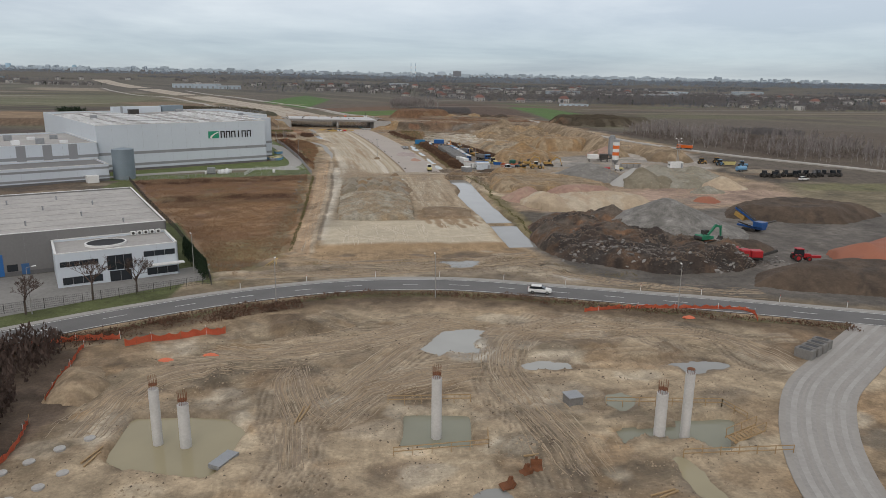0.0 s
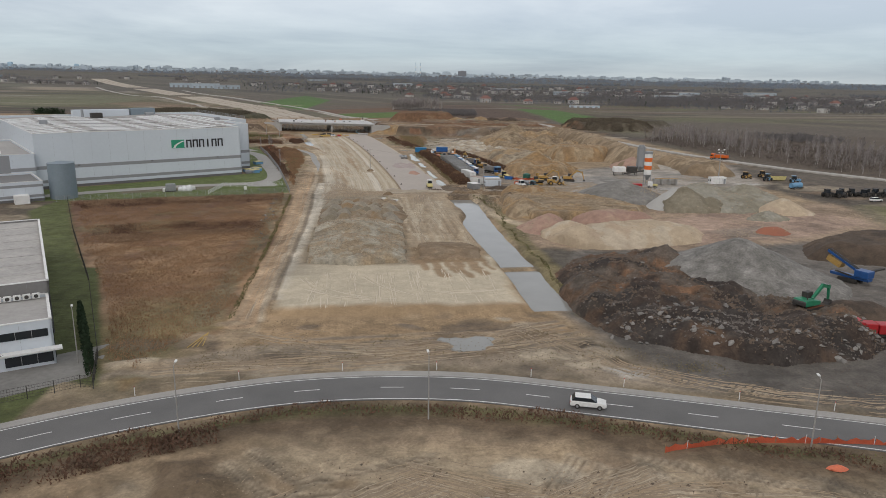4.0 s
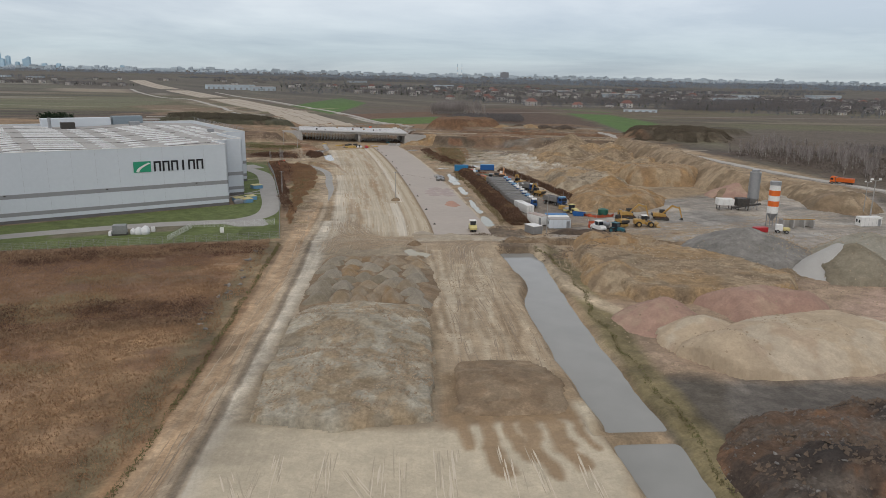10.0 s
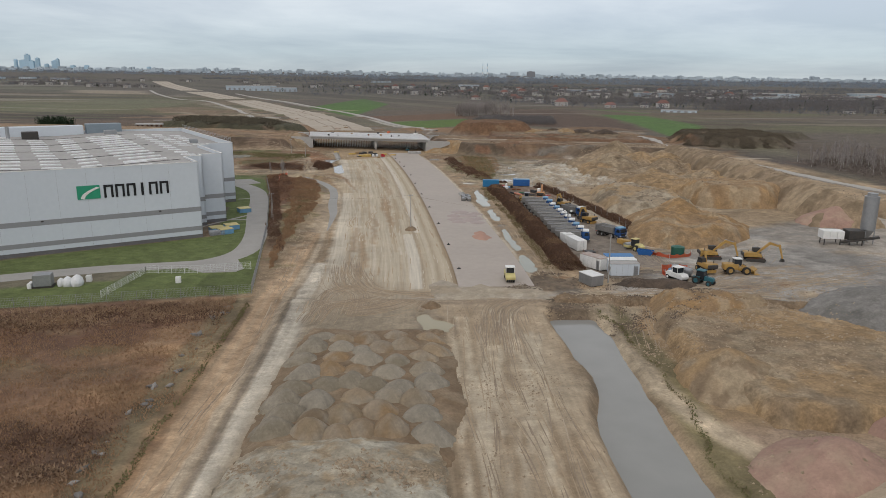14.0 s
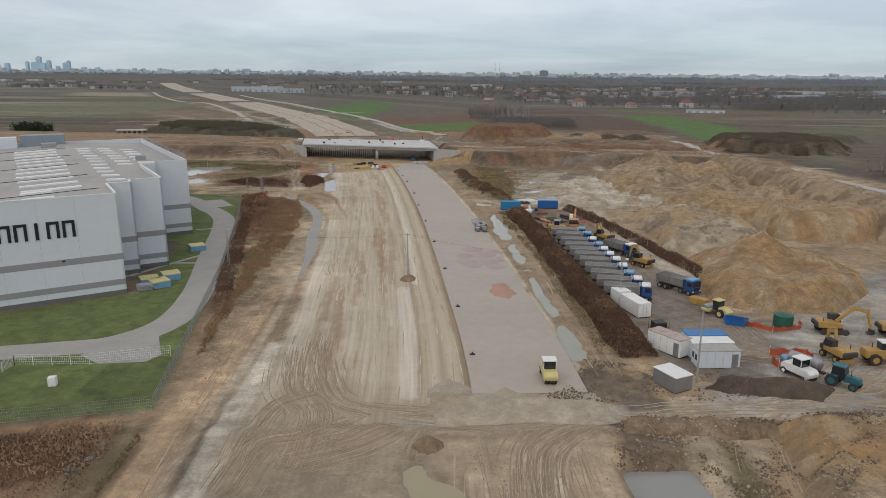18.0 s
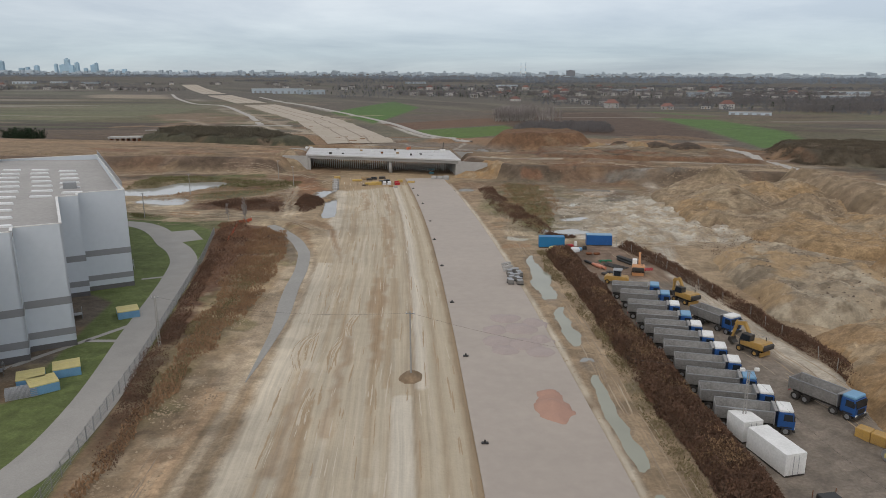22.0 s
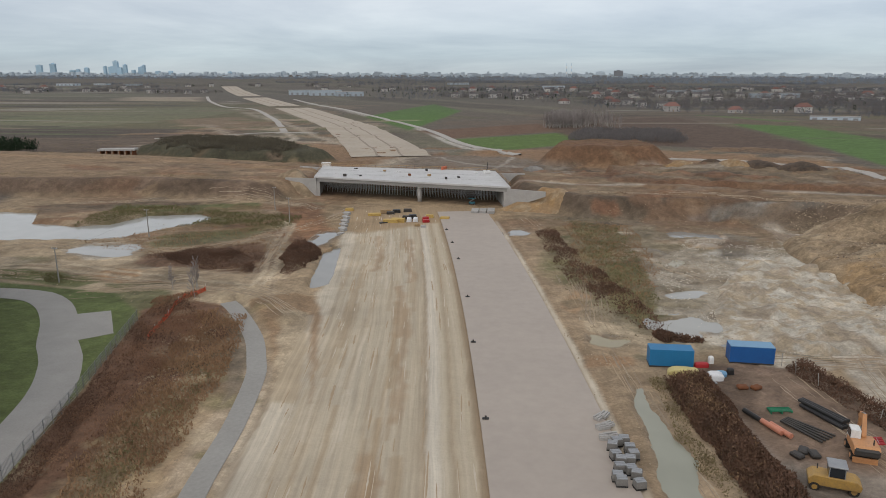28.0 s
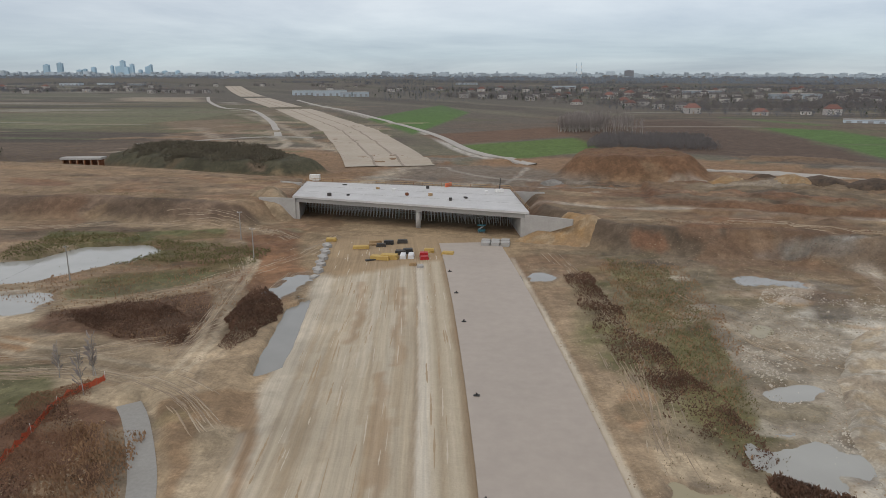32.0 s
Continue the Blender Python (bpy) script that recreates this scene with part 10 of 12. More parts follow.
ruts("wheel_ruts", NORTHWARD, surf("ochre_tyre_marks", (0.385, 0.29, 0.185), (0.33, 0.245, 0.155), big=0.4, fine=3, bump=0.3), "ochre tyre marks along the new carriageway", 292, 0.05, 0.2, 2.5, 11.0, 0.025)
ruts("wheel_ruts", NORTHWARD, surf("pale_dust_ridges", (0.53, 0.465, 0.365), (0.48, 0.415, 0.32), big=0.4, fine=3, bump=0.3), "pale dusty ridges along the new carriageway", 293, 0.05, 0.16, 2.0, 9.0, 0.025)
ruts("wheel_ruts", ROLLED_BASE, surf("grey_tan_tyre_marks", (0.43, 0.375, 0.285), (0.37, 0.315, 0.235), big=0.4, fine=3, bump=0.3), "faint tyre marks over the pale rolled base", 290, 0.05, 0.13, 2.0, 8.0, 0.03)
ruts("wheel_ruts", ROLLED_BASE, surf("pale_tyre_ridges", (0.60, 0.53, 0.42), (0.54, 0.47, 0.365), big=0.4, fine=3, bump=0.3), "pale ridges between tyre marks on the base", 291, 0.05, 0.13, 2.0, 8.0, 0.05)
clods("earth_clods", [(41, 287), (72, 287), (74, 281), (58, 268), (46, 270), (40, 277)], 3500, 0.06, 0.24, CLOD_DARK, "dark lumps of earth beside the haul road", 80, 3.0, True)
clods("earth_clods", [(41, 287), (72, 287), (90, 270), (58, 258), (46, 262), (40, 277)], 4000, 0.06, 0.24, CLOD, "tan lumps of earth beside the haul road", 81, 3.0, True)
clods("earth_clods", [(34, 293), (50, 292), (62, 293), (64, 300), (50, 304), (40, 308)], 3000, 0.06, 0.24, CLOD_DARK, "dark lumps of earth round the metal hut", 82, 3.0, True)


# ---- vehicles and machines: each looks along its own x ----
def wheel(p, x, y, r, w, rim=STEEL, n=18):
    t = part("wheel", made(rod, (x, y - w / 2, r), (x, y + w / 2, r), r, n=n), RUBBER, p)
    part("rim", made(rod, (x, y - w / 2 - 0.012, r), (x, y + w / 2 + 0.012, r), r * 0.56, n=12), rim, t)


def pane(parent, pts, y0, y1, name="window"):
    bm = bmesh.new()
    prism(bm, pts, y0, y1)
    return part(name, bm, GLASS, parent)


def tipper(name, m, label, roof, load=None, paint=None, body=None):
    t = thing(name, m, label, "tipper lorry", "tipper lorries")
    part("chassis", made(box, -4.1, 3.9, -0.45, 0.45, 0.72, 1.05), DARK_STEEL, t)
    bm = bmesh.new()
    prism(bm, [(2.35, 0.95), (4.18, 0.75), (4.22, 1.7), (4.02, 2.75), (2.4, 2.8)], -1.22, 1.22)
    bmesh.ops.bevel(bm, geom=bm.edges[:], offset=0.05, segments=1, affect="EDGES")
    cab = part("cab", bm, paint or BLUE, t, "painted driver's cab")
    part("cab_roof", made(rbox, 2.42, 3.98, -1.16, 1.16, 2.78, 3.16, 0.1), roof, cab)
    part("windscreen", made(plate_x, [(4.245, 1.78), (4.075, 2.68)], -1.08, 1.08, 0.03), GLASS, cab)
    for s in (-1, 1):
        pane(cab, [(2.95, 1.8), (3.98, 1.8), (3.86, 2.6), (3.0, 2.62)], s * 1.222 if s > 0 else -1.24, 1.24 if s > 0 else -1.222, "side_window")
        part("mirror", made(rbox, 4.0, 4.12, s * 1.3 - 0.08, s * 1.3 + 0.08, 1.9, 2.5, 0.02), BLACK_PIPE, cab)
        part("headlight", made(rbox, 4.19, 4.27, s * 0.95 - 0.18, s * 0.95 + 0.18, 0.78, 0.98, 0.02), WHITE, cab)
        part("mudguard", made(box, 2.7, 3.9, s * 1.2 - 0.05, s * 1.2 + 0.05, 0.95, 1.1), BLACK_PIPE, t)
    part("bumper", made(rbox, 4.05, 4.32, -1.22, 1.22, 0.42, 0.76, 0.04), DARK_STEEL, cab)
    part("grille", made(rbox, 4.2, 4.26, -0.75, 0.75, 1.0, 1.6, 0.02), BLACK_PIPE, cab)
    b = part("tipper_floor", made(box, -4.25, 1.95, -1.0, 1.0, 1.2, 1.3), body or TIPPER_GREY, t)
    for s in (-1, 1):
        bm = bmesh.new()
        v = [bm.verts.new(q) for q in ((-4.25, s * 0.98, 1.25), (1.95, s * 0.98, 1.25), (1.95, s * 1.25, 2.72), (-4.25, s * 1.25, 2.72), (-4.25, s * 1.06, 1.25), (1.95, s * 1.06, 1.25), (1.95, s * 1.33, 2.72), (-4.25, s * 1.33, 2.72))]
        for f in ((0, 1, 2, 3), (4, 7, 6, 5), (0, 4, 5, 1), (2, 6, 7, 3), (1, 5, 6, 2), (0, 3, 7, 4)):
            bm.faces.new([v[i] for i in f])
        bmesh.ops.recalc_face_normals(bm, faces=bm.faces[:])
        side = part("side_board", bm, body or TIPPER_GREY, t)
        part("top_rail", made(box, -4.27, 1.97, s * 1.3 - 0.06, s * 1.3 + 0.06, 2.722, 2.82), STEEL, side)
        for k in range(5):
            x = -3.9 + k * 1.4
            part("rib", made(bar, (x, s * 1.07, 1.25), (x, s * 1.35, 2.7), 0.1, 0.06), body or TIPPER_GREY, side)
    part("tailgate", made(box, -4.33, -4.255, -1.22, 1.22, 1.2, 2.7), body or TIPPER_GREY, t)
    part("headboard", made(box, 1.955, 2.06, -1.3, 1.3, 1.2, 3.0), STEEL, t)
    part("cab_guard", made(rbox, 1.95, 2.34, -1.28, 1.28, 2.9, 3.02, 0.03), body or TIPPER_GREY, t)
    if load:
        bm = bmesh.new()
        bmesh.ops.create_grid(bm, x_segments=14, y_segments=6, size=1)
        for v in bm.verts:
            v.co = Vector((-1.15 + v.co.x * 3.05, v.co.y * 1.08, 1.75 + 0.35 * (1 - v.co.y ** 2) * (1 - 0.6 * v.co.x ** 2) + 0.12 * noise.noise(v.co * 5)))
        part("load", bm, load, t, "load of red earth")
    part("fuel_tank", made(rbox, 0.1, 1.2, 0.6, 1.15, 0.55, 1.1, 0.08), STEEL, t)
    for x in (3.3, 1.55, -2.0, -3.35):
        for s in (-1, 1):
            wheel(t, x, s * (1.05 if x > 0 else 0.95), 0.52, 0.32 if x > 0 else 0.56)
    for s in (-1, 1):
        part("tail_lamp", made(box, -4.3, -4.26, s * 0.85 - 0.2, s * 0.85 + 0.2, 0.85, 1.0), RED, t)
    return t


def plate_x(bm, line, y0, y1, th):
    (x0, z0), (x1, z1) = line
    prism(bm, [(x0, z0), (x1, z1), (x1 - th, z1), (x0 - th, z0)], y0, y1)


truck_a = tipper("tipper_lorry", pose(55.9, 383, 0.0, 0, 0, -13), "blue and grey four-axle tipper lorry parked in a row", SKY_BLUE)
truck_b = tipper("tipper_lorry", pose(56.1, 372, 0.0, 0, 0, -14), "grey tipper lorry with a white cab roof in a row", WHITE)
truck_c = tipper("tipper_lorry", pose(56.3, 366.8, 0.0, 0, 0, -14), "tipper lorry loaded with red earth parked in a row", SKY_BLUE, BROWN_SOIL)
for k, (y, src) in enumerate(((377.6, truck_a), (362, truck_b), (357.4, truck_b), (352.8, truck_b), (348.2, truck_b), (343.6, truck_a), (339, truck_b), (334.2, truck_b))):
    copy_thing(src, pose(56.2 + 0.12 * k, y, gz(57, y), 0, 0, -14 + 1.5 * math.sin(k * 2.3)))
for x, y, a, src in ((64.8, 367.6, -62, truck_b), (68.2, 339.4, -58, truck_a)):
    copy_thing(src, pose(x, y, gz(x, y), 0, 0, a))


def excavator(name, m, label, paint, wheeled=False, boom=((0.3, 1.9), (2.8, 4.3), (5.2, 3.6)), tip=(5.9, 0.7), size=1.0, cabc=None, kind="excavator"):
    """Arm points in x and z: foot, elbow, boom end; tip: the bucket's place."""
    e = thing(name, m @ Matrix.Scale(size, 4), label, kind, "excavators")
    if wheeled:
        part("undercarriage", made(rbox, -1.7, 1.7, -0.6, 0.6, 0.55, 1.0, 0.05), DARK_STEEL, e)
        for x in (-1.3, 1.3):
            for s in (-1, 1):
                wheel(e, x, s * 1.02, 0.5, 0.5, paint)
        part("blade", made(rbox, -2.25, -2.1, -1.2, 1.2, 0.1, 0.75, 0.03), paint, e)
    else:
        for s in (-1, 1):
            bm = bmesh.new()
            prism(bm, [(-2.0, 0.12), (-1.75, 0.0), (1.75, 0.0), (2.0, 0.12), (2.15, 0.45), (1.9, 0.82), (-1.9, 0.82), (-2.15, 0.45)], s * 1.2 - 0.28, s * 1.2 + 0.28)
            tr = part("track", bm, DARK_STEEL, e)
            for k in range(9):
                part("track_shoe", made(box, -1.85 + k * 0.44, -1.6 + k * 0.44, s * 1.2 - 0.3, s * 1.2 + 0.3, 0.822, 0.87), RUST, tr)
        part("undercarriage", made(rbox, -1.2, 1.2, -0.92, 0.92, 0.35, 0.8, 0.05), DARK_STEEL, e)
    part("slew_ring", made(rod, (0, 0, 0.8), (0, 0, 1.08), 0.75, n=20), DARK_STEEL, e)
    bm = bmesh.new()
    prism(bm, [(-2.5, 1.1), (1.2, 1.1), (1.2, 1.75), (-0.4, 2.05), (-2.3, 2.15), (-2.65, 1.8)], -1.25, 1.25)
    bmesh.ops.bevel(bm, geom=bm.edges[:], offset=0.07, segments=1, affect="EDGES")
    body = part("engine_house", bm, paint, e)
    part("counterweight", made(rbox, -2.85, -2.2, -1.2, 1.2, 1.15, 1.95, 0.15), DARK_STEEL, body)
    part("exhaust", made(rod, (-1.7, -0.7, 2.1), (-1.7, -0.7, 2.7), 0.07, n=8), DARK_STEEL, body)
    part("handrail", made(bar, (-2.0, -1.1, 2.55), (-0.6, -1.1, 2.5), 0.04, 0.04), STEEL, body)
    bm = bmesh.new()
    prism(bm, [(-0.45, 1.1), (1.35, 1.1), (1.4, 1.9), (1.05, 2.95), (-0.45, 2.95)], 0.28, 1.22)
    cab = part("cab", bm, cabc or DARK_STEEL, e)
    pane(cab, [(-0.3, 1.95), (1.3, 1.95), (0.98, 2.82), (-0.3, 2.82)], 1.225, 1.24)
    part("windscreen", made(plate_x, [(1.425, 1.9), (1.09, 2.9)], 0.36, 1.14, 0.02), GLASS, cab)
    (x0, z0), (x1, z1), (x2, z2) = boom
    bm = bmesh.new()
    prism(bm, [(x0, z0 - 0.2), (x1 + 0.1, z1 - 0.35), (x2, z2 - 0.18), (x2 + 0.05, z2 + 0.15), (x1, z1 + 0.3), (x0, z0 + 0.25)], -0.42, 0.02)
    part("boom", bm, paint, e)
    tx, tz = tip
    bm = bmesh.new()
    prism(bm, [(x2 - 0.55, z2 + 0.45), (x2 - 0.1, z2 + 0.5), (tx + 0.14, tz), (tx - 0.14, tz)], -0.36, -0.04)
    part("stick", bm, paint, e)
    bk = bmesh.new()
    prism(bk, [(tx - 0.2, tz + 0.15), (tx + 0.25, tz + 0.1), (tx + 0.35, tz - 0.45), (tx - 0.05, tz - 0.75), (tx - 0.75, tz - 0.65), (tx - 0.3, tz - 0.3)], -0.75, 0.35)
    part("bucket", bk, DARK_STEEL, e)
    part("boom_cylinder", made(rod, (x0 + 0.5, 0.1, z0 - 0.25), ((x0 + x1) / 2 + 0.3, 0.1, (z0 + z1) / 2 - 0.1), 0.08, n=8), STEEL, e)
    part("stick_cylinder", made(rod, (x1 - 0.2, -0.2, z1 + 0.4), (x2 - 0.4, -0.2, z2 + 0.5), 0.07, n=8), STEEL, e)
    return e


excavator("wheeled_excavator", pose(64.2, 381, gz(64, 381), 0, 0, 118), "yellow wheeled excavator with folded arm in the lorry park", YELLOW, True, ((0.3, 1.9), (1.6, 4.0), (3.0, 3.4)), (3.0, 1.3))
excavator("wheeled_excavator", pose(66.6, 357.4, gz(66, 357), 0, 0, 122), "yellow wheeled excavator with raised arm in the lorry park", YELLOW, True, ((0.3, 1.9), (1.6, 4.0), (3.2, 3.6)), (3.6, 1.2))
excavator("wheeled_excavator", pose(60.6, 399.5, gz(60, 399), 0, 0, 75), "white and orange wheeled excavator among stored pipes", surf("faded_orange_paint", (0.60, 0.30, 0.13), (0.44, 0.22, 0.10), rough=0.5, big=0.8, fine=6, bump=0.03), True, ((0.3, 1.9), (1.2, 4.0), (2.8, 3.4)), (3.0, 1.0), cabc=WHITE)
excavator("tracked_excavator", pose(85, 316.5, gz(85, 316), 0, 0, -8), "yellow tracked excavator with outstretched arm", YELLOW)
excavator("tracked_excavator", pose(94.5, 315, gz(94, 315), 0, 0, -12), "yellow tracked excavator with outstretched arm", YELLOW)
excavator("wheeled_excavator", pose(79, 305, gz(79, 305), 0, 0, 100), "yellow wheeled excavator with folded arm by the track", YELLOW, True, ((0.3, 1.9), (0.8, 4.0), (2.2, 3.6)), (2.6, 1.3))
excavator("tracked_excavator", pose(83.2, 148.5, top_z(83.2, 148.5) - 0.25, 0, 0, 20), "green tracked excavator feeding a crusher", GREEN, boom=((0.3, 1.9), (2.6, 4.0), (4.6, 3.4)), tip=(4.6, 1.2))


def tyre_roller(name, m, label, paint, cabc):
    r = thing(name, m, label, "roller", "rollers")
    bm = bmesh.new()
    prism(bm, [(-2.3, 0.65), (2.3, 0.65), (2.4, 1.2), (1.9, 1.65), (0.6, 1.7), (-1.9, 1.75), (-2.4, 1.3)], -0.95, 0.95)
    bmesh.ops.bevel(bm, geom=bm.edges[:], offset=0.07, segments=1, affect="EDGES")
    part("body", bm, paint, r)
    cab = part("cab", made(rbox, -0.6, 0.85, -0.82, 0.82, 1.7, 2.75, 0.05), GLASS, r, "glazed cab")
    for x in (-0.58, 0.8):
        for s in (-0.8, 0.8):
            part("cab_post", made(bar, (x, s * 1.01, 1.68), (x, s * 1.01, 2.78), 0.08, 0.08), cabc, cab)
    part("cab_roof", made(rbox, -0.75, 1.0, -0.95, 0.95, 2.77, 2.95, 0.05), cabc, cab)
    for x, n in ((1.75, 4), (-1.75, 5)):
        for k in range(n):
            wheel(r, x, (k - (n - 1) / 2) * 0.42, 0.48, 0.3, paint, 16)
    part("exhaust", made(rod, (-1.5, 0.5, 1.7), (-1.5, 0.5, 2.3), 0.05, n=8), DARK_STEEL, r)
    return r


tyre_roller("tyre_roller", pose(36.6, 299.6, 0.12, 0, 0, -92), "yellow pneumatic-tyred roller on the road base", PALE_YELLOW, WHITE)
tyre_roller("tyre_roller", pose(71.2, 300.2, gz(71, 300), 0, 0, -68), "white pneumatic-tyred roller beside a tractor", WHITE, WHITE)
tyre_roller("tyre_roller", pose(54.6, 392.6, gz(54, 392), 0, 0, -18), "orange-yellow roller with grey cab roof", YELLOW, STEEL)


def drum_roller(m):
    r = thing("drum_roller", m, "pale yellow single-drum roller in the lorry park", "roller", "rollers")
    part("drum", made(rod, (1.9, -1.05, 0.75), (1.9, 1.05, 0.75), 0.75, n=24), STEEL, r)
    for s in (-1, 1):
        part("yoke", made(rbox, 0.6, 2.2, s * 1.2 - 0.1, s * 1.2 + 0.1, 0.5, 1.0, 0.04), PALE_YELLOW, r)
    part("front_frame", made(rbox, 0.5, 0.85, -1.3, 1.3, 0.5, 1.05, 0.04), PALE_YELLOW, r)
    bm = bmesh.new()
    prism(bm, [(-2.8, 0.7), (-0.9, 0.7), (-0.9, 1.75), (-2.0, 1.7), (-2.9, 1.25)], -0.8, 0.8)
    bmesh.ops.bevel(bm, geom=bm.edges[:], offset=0.06, segments=1, affect="EDGES")
    part("engine_hood", bm, PALE_YELLOW, r)
    cab = part("cab", made(rbox, -0.88, 0.35, -0.75, 0.75, 1.0, 2.7, 0.05), GLASS, r, "glazed cab")
    part("cab_roof", made(rbox, -1.0, 0.45, -0.85, 0.85, 2.702, 2.86, 0.04), PALE_YELLOW, cab)
    for s in (-1, 1):
        wheel(r, -1.5, s * 1.0, 0.75, 0.55, PALE_YELLOW)
    return r


drum_roller(pose(70.1, 325.6, gz(70, 325), 0, 0, 118))


def wheel_loader(m):
    w = thing("wheel_loader", m, "yellow wheel loader with lowered bucket", "wheel loader")
    part("rear_body", made(rbox, -3.2, -0.2, -0.9, 0.9, 0.9, 2.2, 0.12), YELLOW, w)
    part("front_frame", made(rbox, -0.1, 1.9, -0.55, 0.55, 0.7, 1.4, 0.06), YELLOW, w)
    cab = part("cab", made(rbox, -1.1, 0.4, -0.75, 0.75, 1.9, 3.2, 0.06), GLASS, w, "glazed cab")
    part("cab_roof", made(rbox, -1.2, 0.5, -0.85, 0.85, 3.202, 3.36, 0.04), WHITE, cab)
    for x in (-1.9, 1.4):
        for s in (-1, 1):
            wheel(w, x, s * 1.05, 0.82, 0.6, YELLOW)
    for s in (-1, 1):
        part("lift_arm", made(bar, (0.9, s * 0.6, 1.7), (3.0, s * 0.6, 0.6), 0.16, 0.35), YELLOW, w)
    bm = bmesh.new()
    prism(bm, [(2.9, 0.15), (4.1, 0.1), (4.1, 0.18), (3.1, 0.3), (3.0, 0.9), (3.5, 1.35), (3.35, 1.4), (2.8, 0.9)], -1.4, 1.4)
    part("bucket", bm, YELLOW, w)
    part("exhaust", made(rod, (-1.9, 0.3, 2.2), (-1.9, 0.3, 2.9), 0.07, n=8), DARK_STEEL, w)
    return w


wheel_loader(pose(85.5, 303.8, gz(85, 304), 0, 0, -6))


def tractor(name, m, label, paint, group="tractors"):
    t = thing(name, m, label, "tractor", group)
    bm = bmesh.new()
    prism(bm, [(0.2, 0.8), (2.3, 0.8), (2.4, 1.3), (2.2, 1.65), (0.2, 1.8)], -0.42, 0.42)
    bmesh.ops.bevel(bm, geom=bm.edges[:], offset=0.07, segments=1, affect="EDGES")
    part("bonnet", bm, paint, t)
    bm = bmesh.new()
    prism(bm, [(-1.2, 1.1), (0.45, 1.1), (0.55, 1.9), (0.35, 2.75), (-1.1, 2.75)], -0.7, 0.7)
    cab = part("cab", bm, GLASS, t, "glazed cab")
    part("cab_roof", made(rbox, -1.25, 0.5, -0.8, 0.8, 2.752, 2.92, 0.05), paint, cab)
    for s in (-1, 1):
        part("mudguard", made(rbox, -1.6, -0.2, s * 0.95 - 0.25, s * 0.95 + 0.25, 1.5, 1.62, 0.03), paint, t)
        wheel(t, -0.9, s * 0.95, 0.82, 0.5, paint)
        wheel(t, 1.7, s * 0.85, 0.55, 0.38, paint)
    part("exhaust", made(rod, (1.2, -0.45, 1.7), (1.2, -0.45, 2.6), 0.05, n=8), DARK_STEEL, t)
    return t


TEAL = surf("dull_teal_paint", (0.03, 0.14, 0.17), (0.025, 0.10, 0.13), rough=0.5, big=0.8, fine=6, bump=0.03)
tractor("tractor", pose(75.2, 297.0, gz(75, 297), 0, 0, -50), "dull teal farm tractor hitched to a tanker", TEAL)
tk = thing("tank_trailer", pose(72.9, 301.2, gz(73, 301), 0, 0, -58), "pale grey water tank trailer behind a tractor", "trailer")
part("tank", made(rod, (-2.6, 0, 1.7), (1.6, 0, 1.7), 0.8, n=20), STEEL, tk, smooth=False)
part("end_cap", made(rod, (1.602, 0, 1.7), (1.85, 0, 1.7), 0.8, 0.45, n=20), STEEL, tk)
part("frame", made(box, -2.5, 2.4, -0.3, 0.3, 0.65, 0.9), DARK_STEEL, tk)
for x in (-1.6, -0.4):
    for s in (-1, 1):
        wheel(tk, x, s * 0.95, 0.5, 0.35)
tr0 = tractor("tractor", pose(102, 140.5, gz(102, 140), 0, 0, -8), "red tractor beside the crusher", RED)
part("loader_arm", made(rbox, 2.4, 4.6, -0.5, 0.5, 0.7, 1.3, 0.05), RED, tr0)


def crusher(m):
    c = thing("mobile_crusher", m, "red tracked mobile crusher with hopper and conveyor", "crusher")
    for s in (-1, 1):
        bm = bmesh.new()
        prism(bm, [(-2.0, 0.1), (2.0, 0.1), (2.3, 0.5), (2.0, 0.9), (-2.0, 0.9), (-2.3, 0.5)], s * 1.1 - 0.22, s * 1.1 + 0.22)
        part("track", bm, DARK_STEEL, c)
    part("frame", made(rbox, -3.2, 4.4, -0.85, 0.85, 0.9, 1.35, 0.05), DARK_STEEL, c)
    bm = bmesh.new()
    prism(bm, [(-4.6, 3.6), (-0.6, 3.3), (-1.2, 2.0), (-3.2, 1.9)], -1.4, 1.4)
    part("hopper", bm, RED, c)
    part("crusher_box", made(rbox, -0.6, 1.5, -1.1, 1.1, 1.35, 3.0, 0.08), RED, c)
    part("engine_box", made(rbox, 1.7, 4.2, -1.15, 1.15, 1.35, 2.9, 0.12), RED, c)
    part("conveyor", made(bar, (2.0, 0, 0.8), (7.5, 0, 2.9), 0.9, 0.35), DARK_STEEL, c)
    part("belt", made(bar, (2.1, 0, 1.05), (7.5, 0, 3.12), 0.7, 0.06), RUBBER, c)
    return c


crusher(pose(88.6, 141.8, gz(88.6, 141.8), 0, 0, -14))


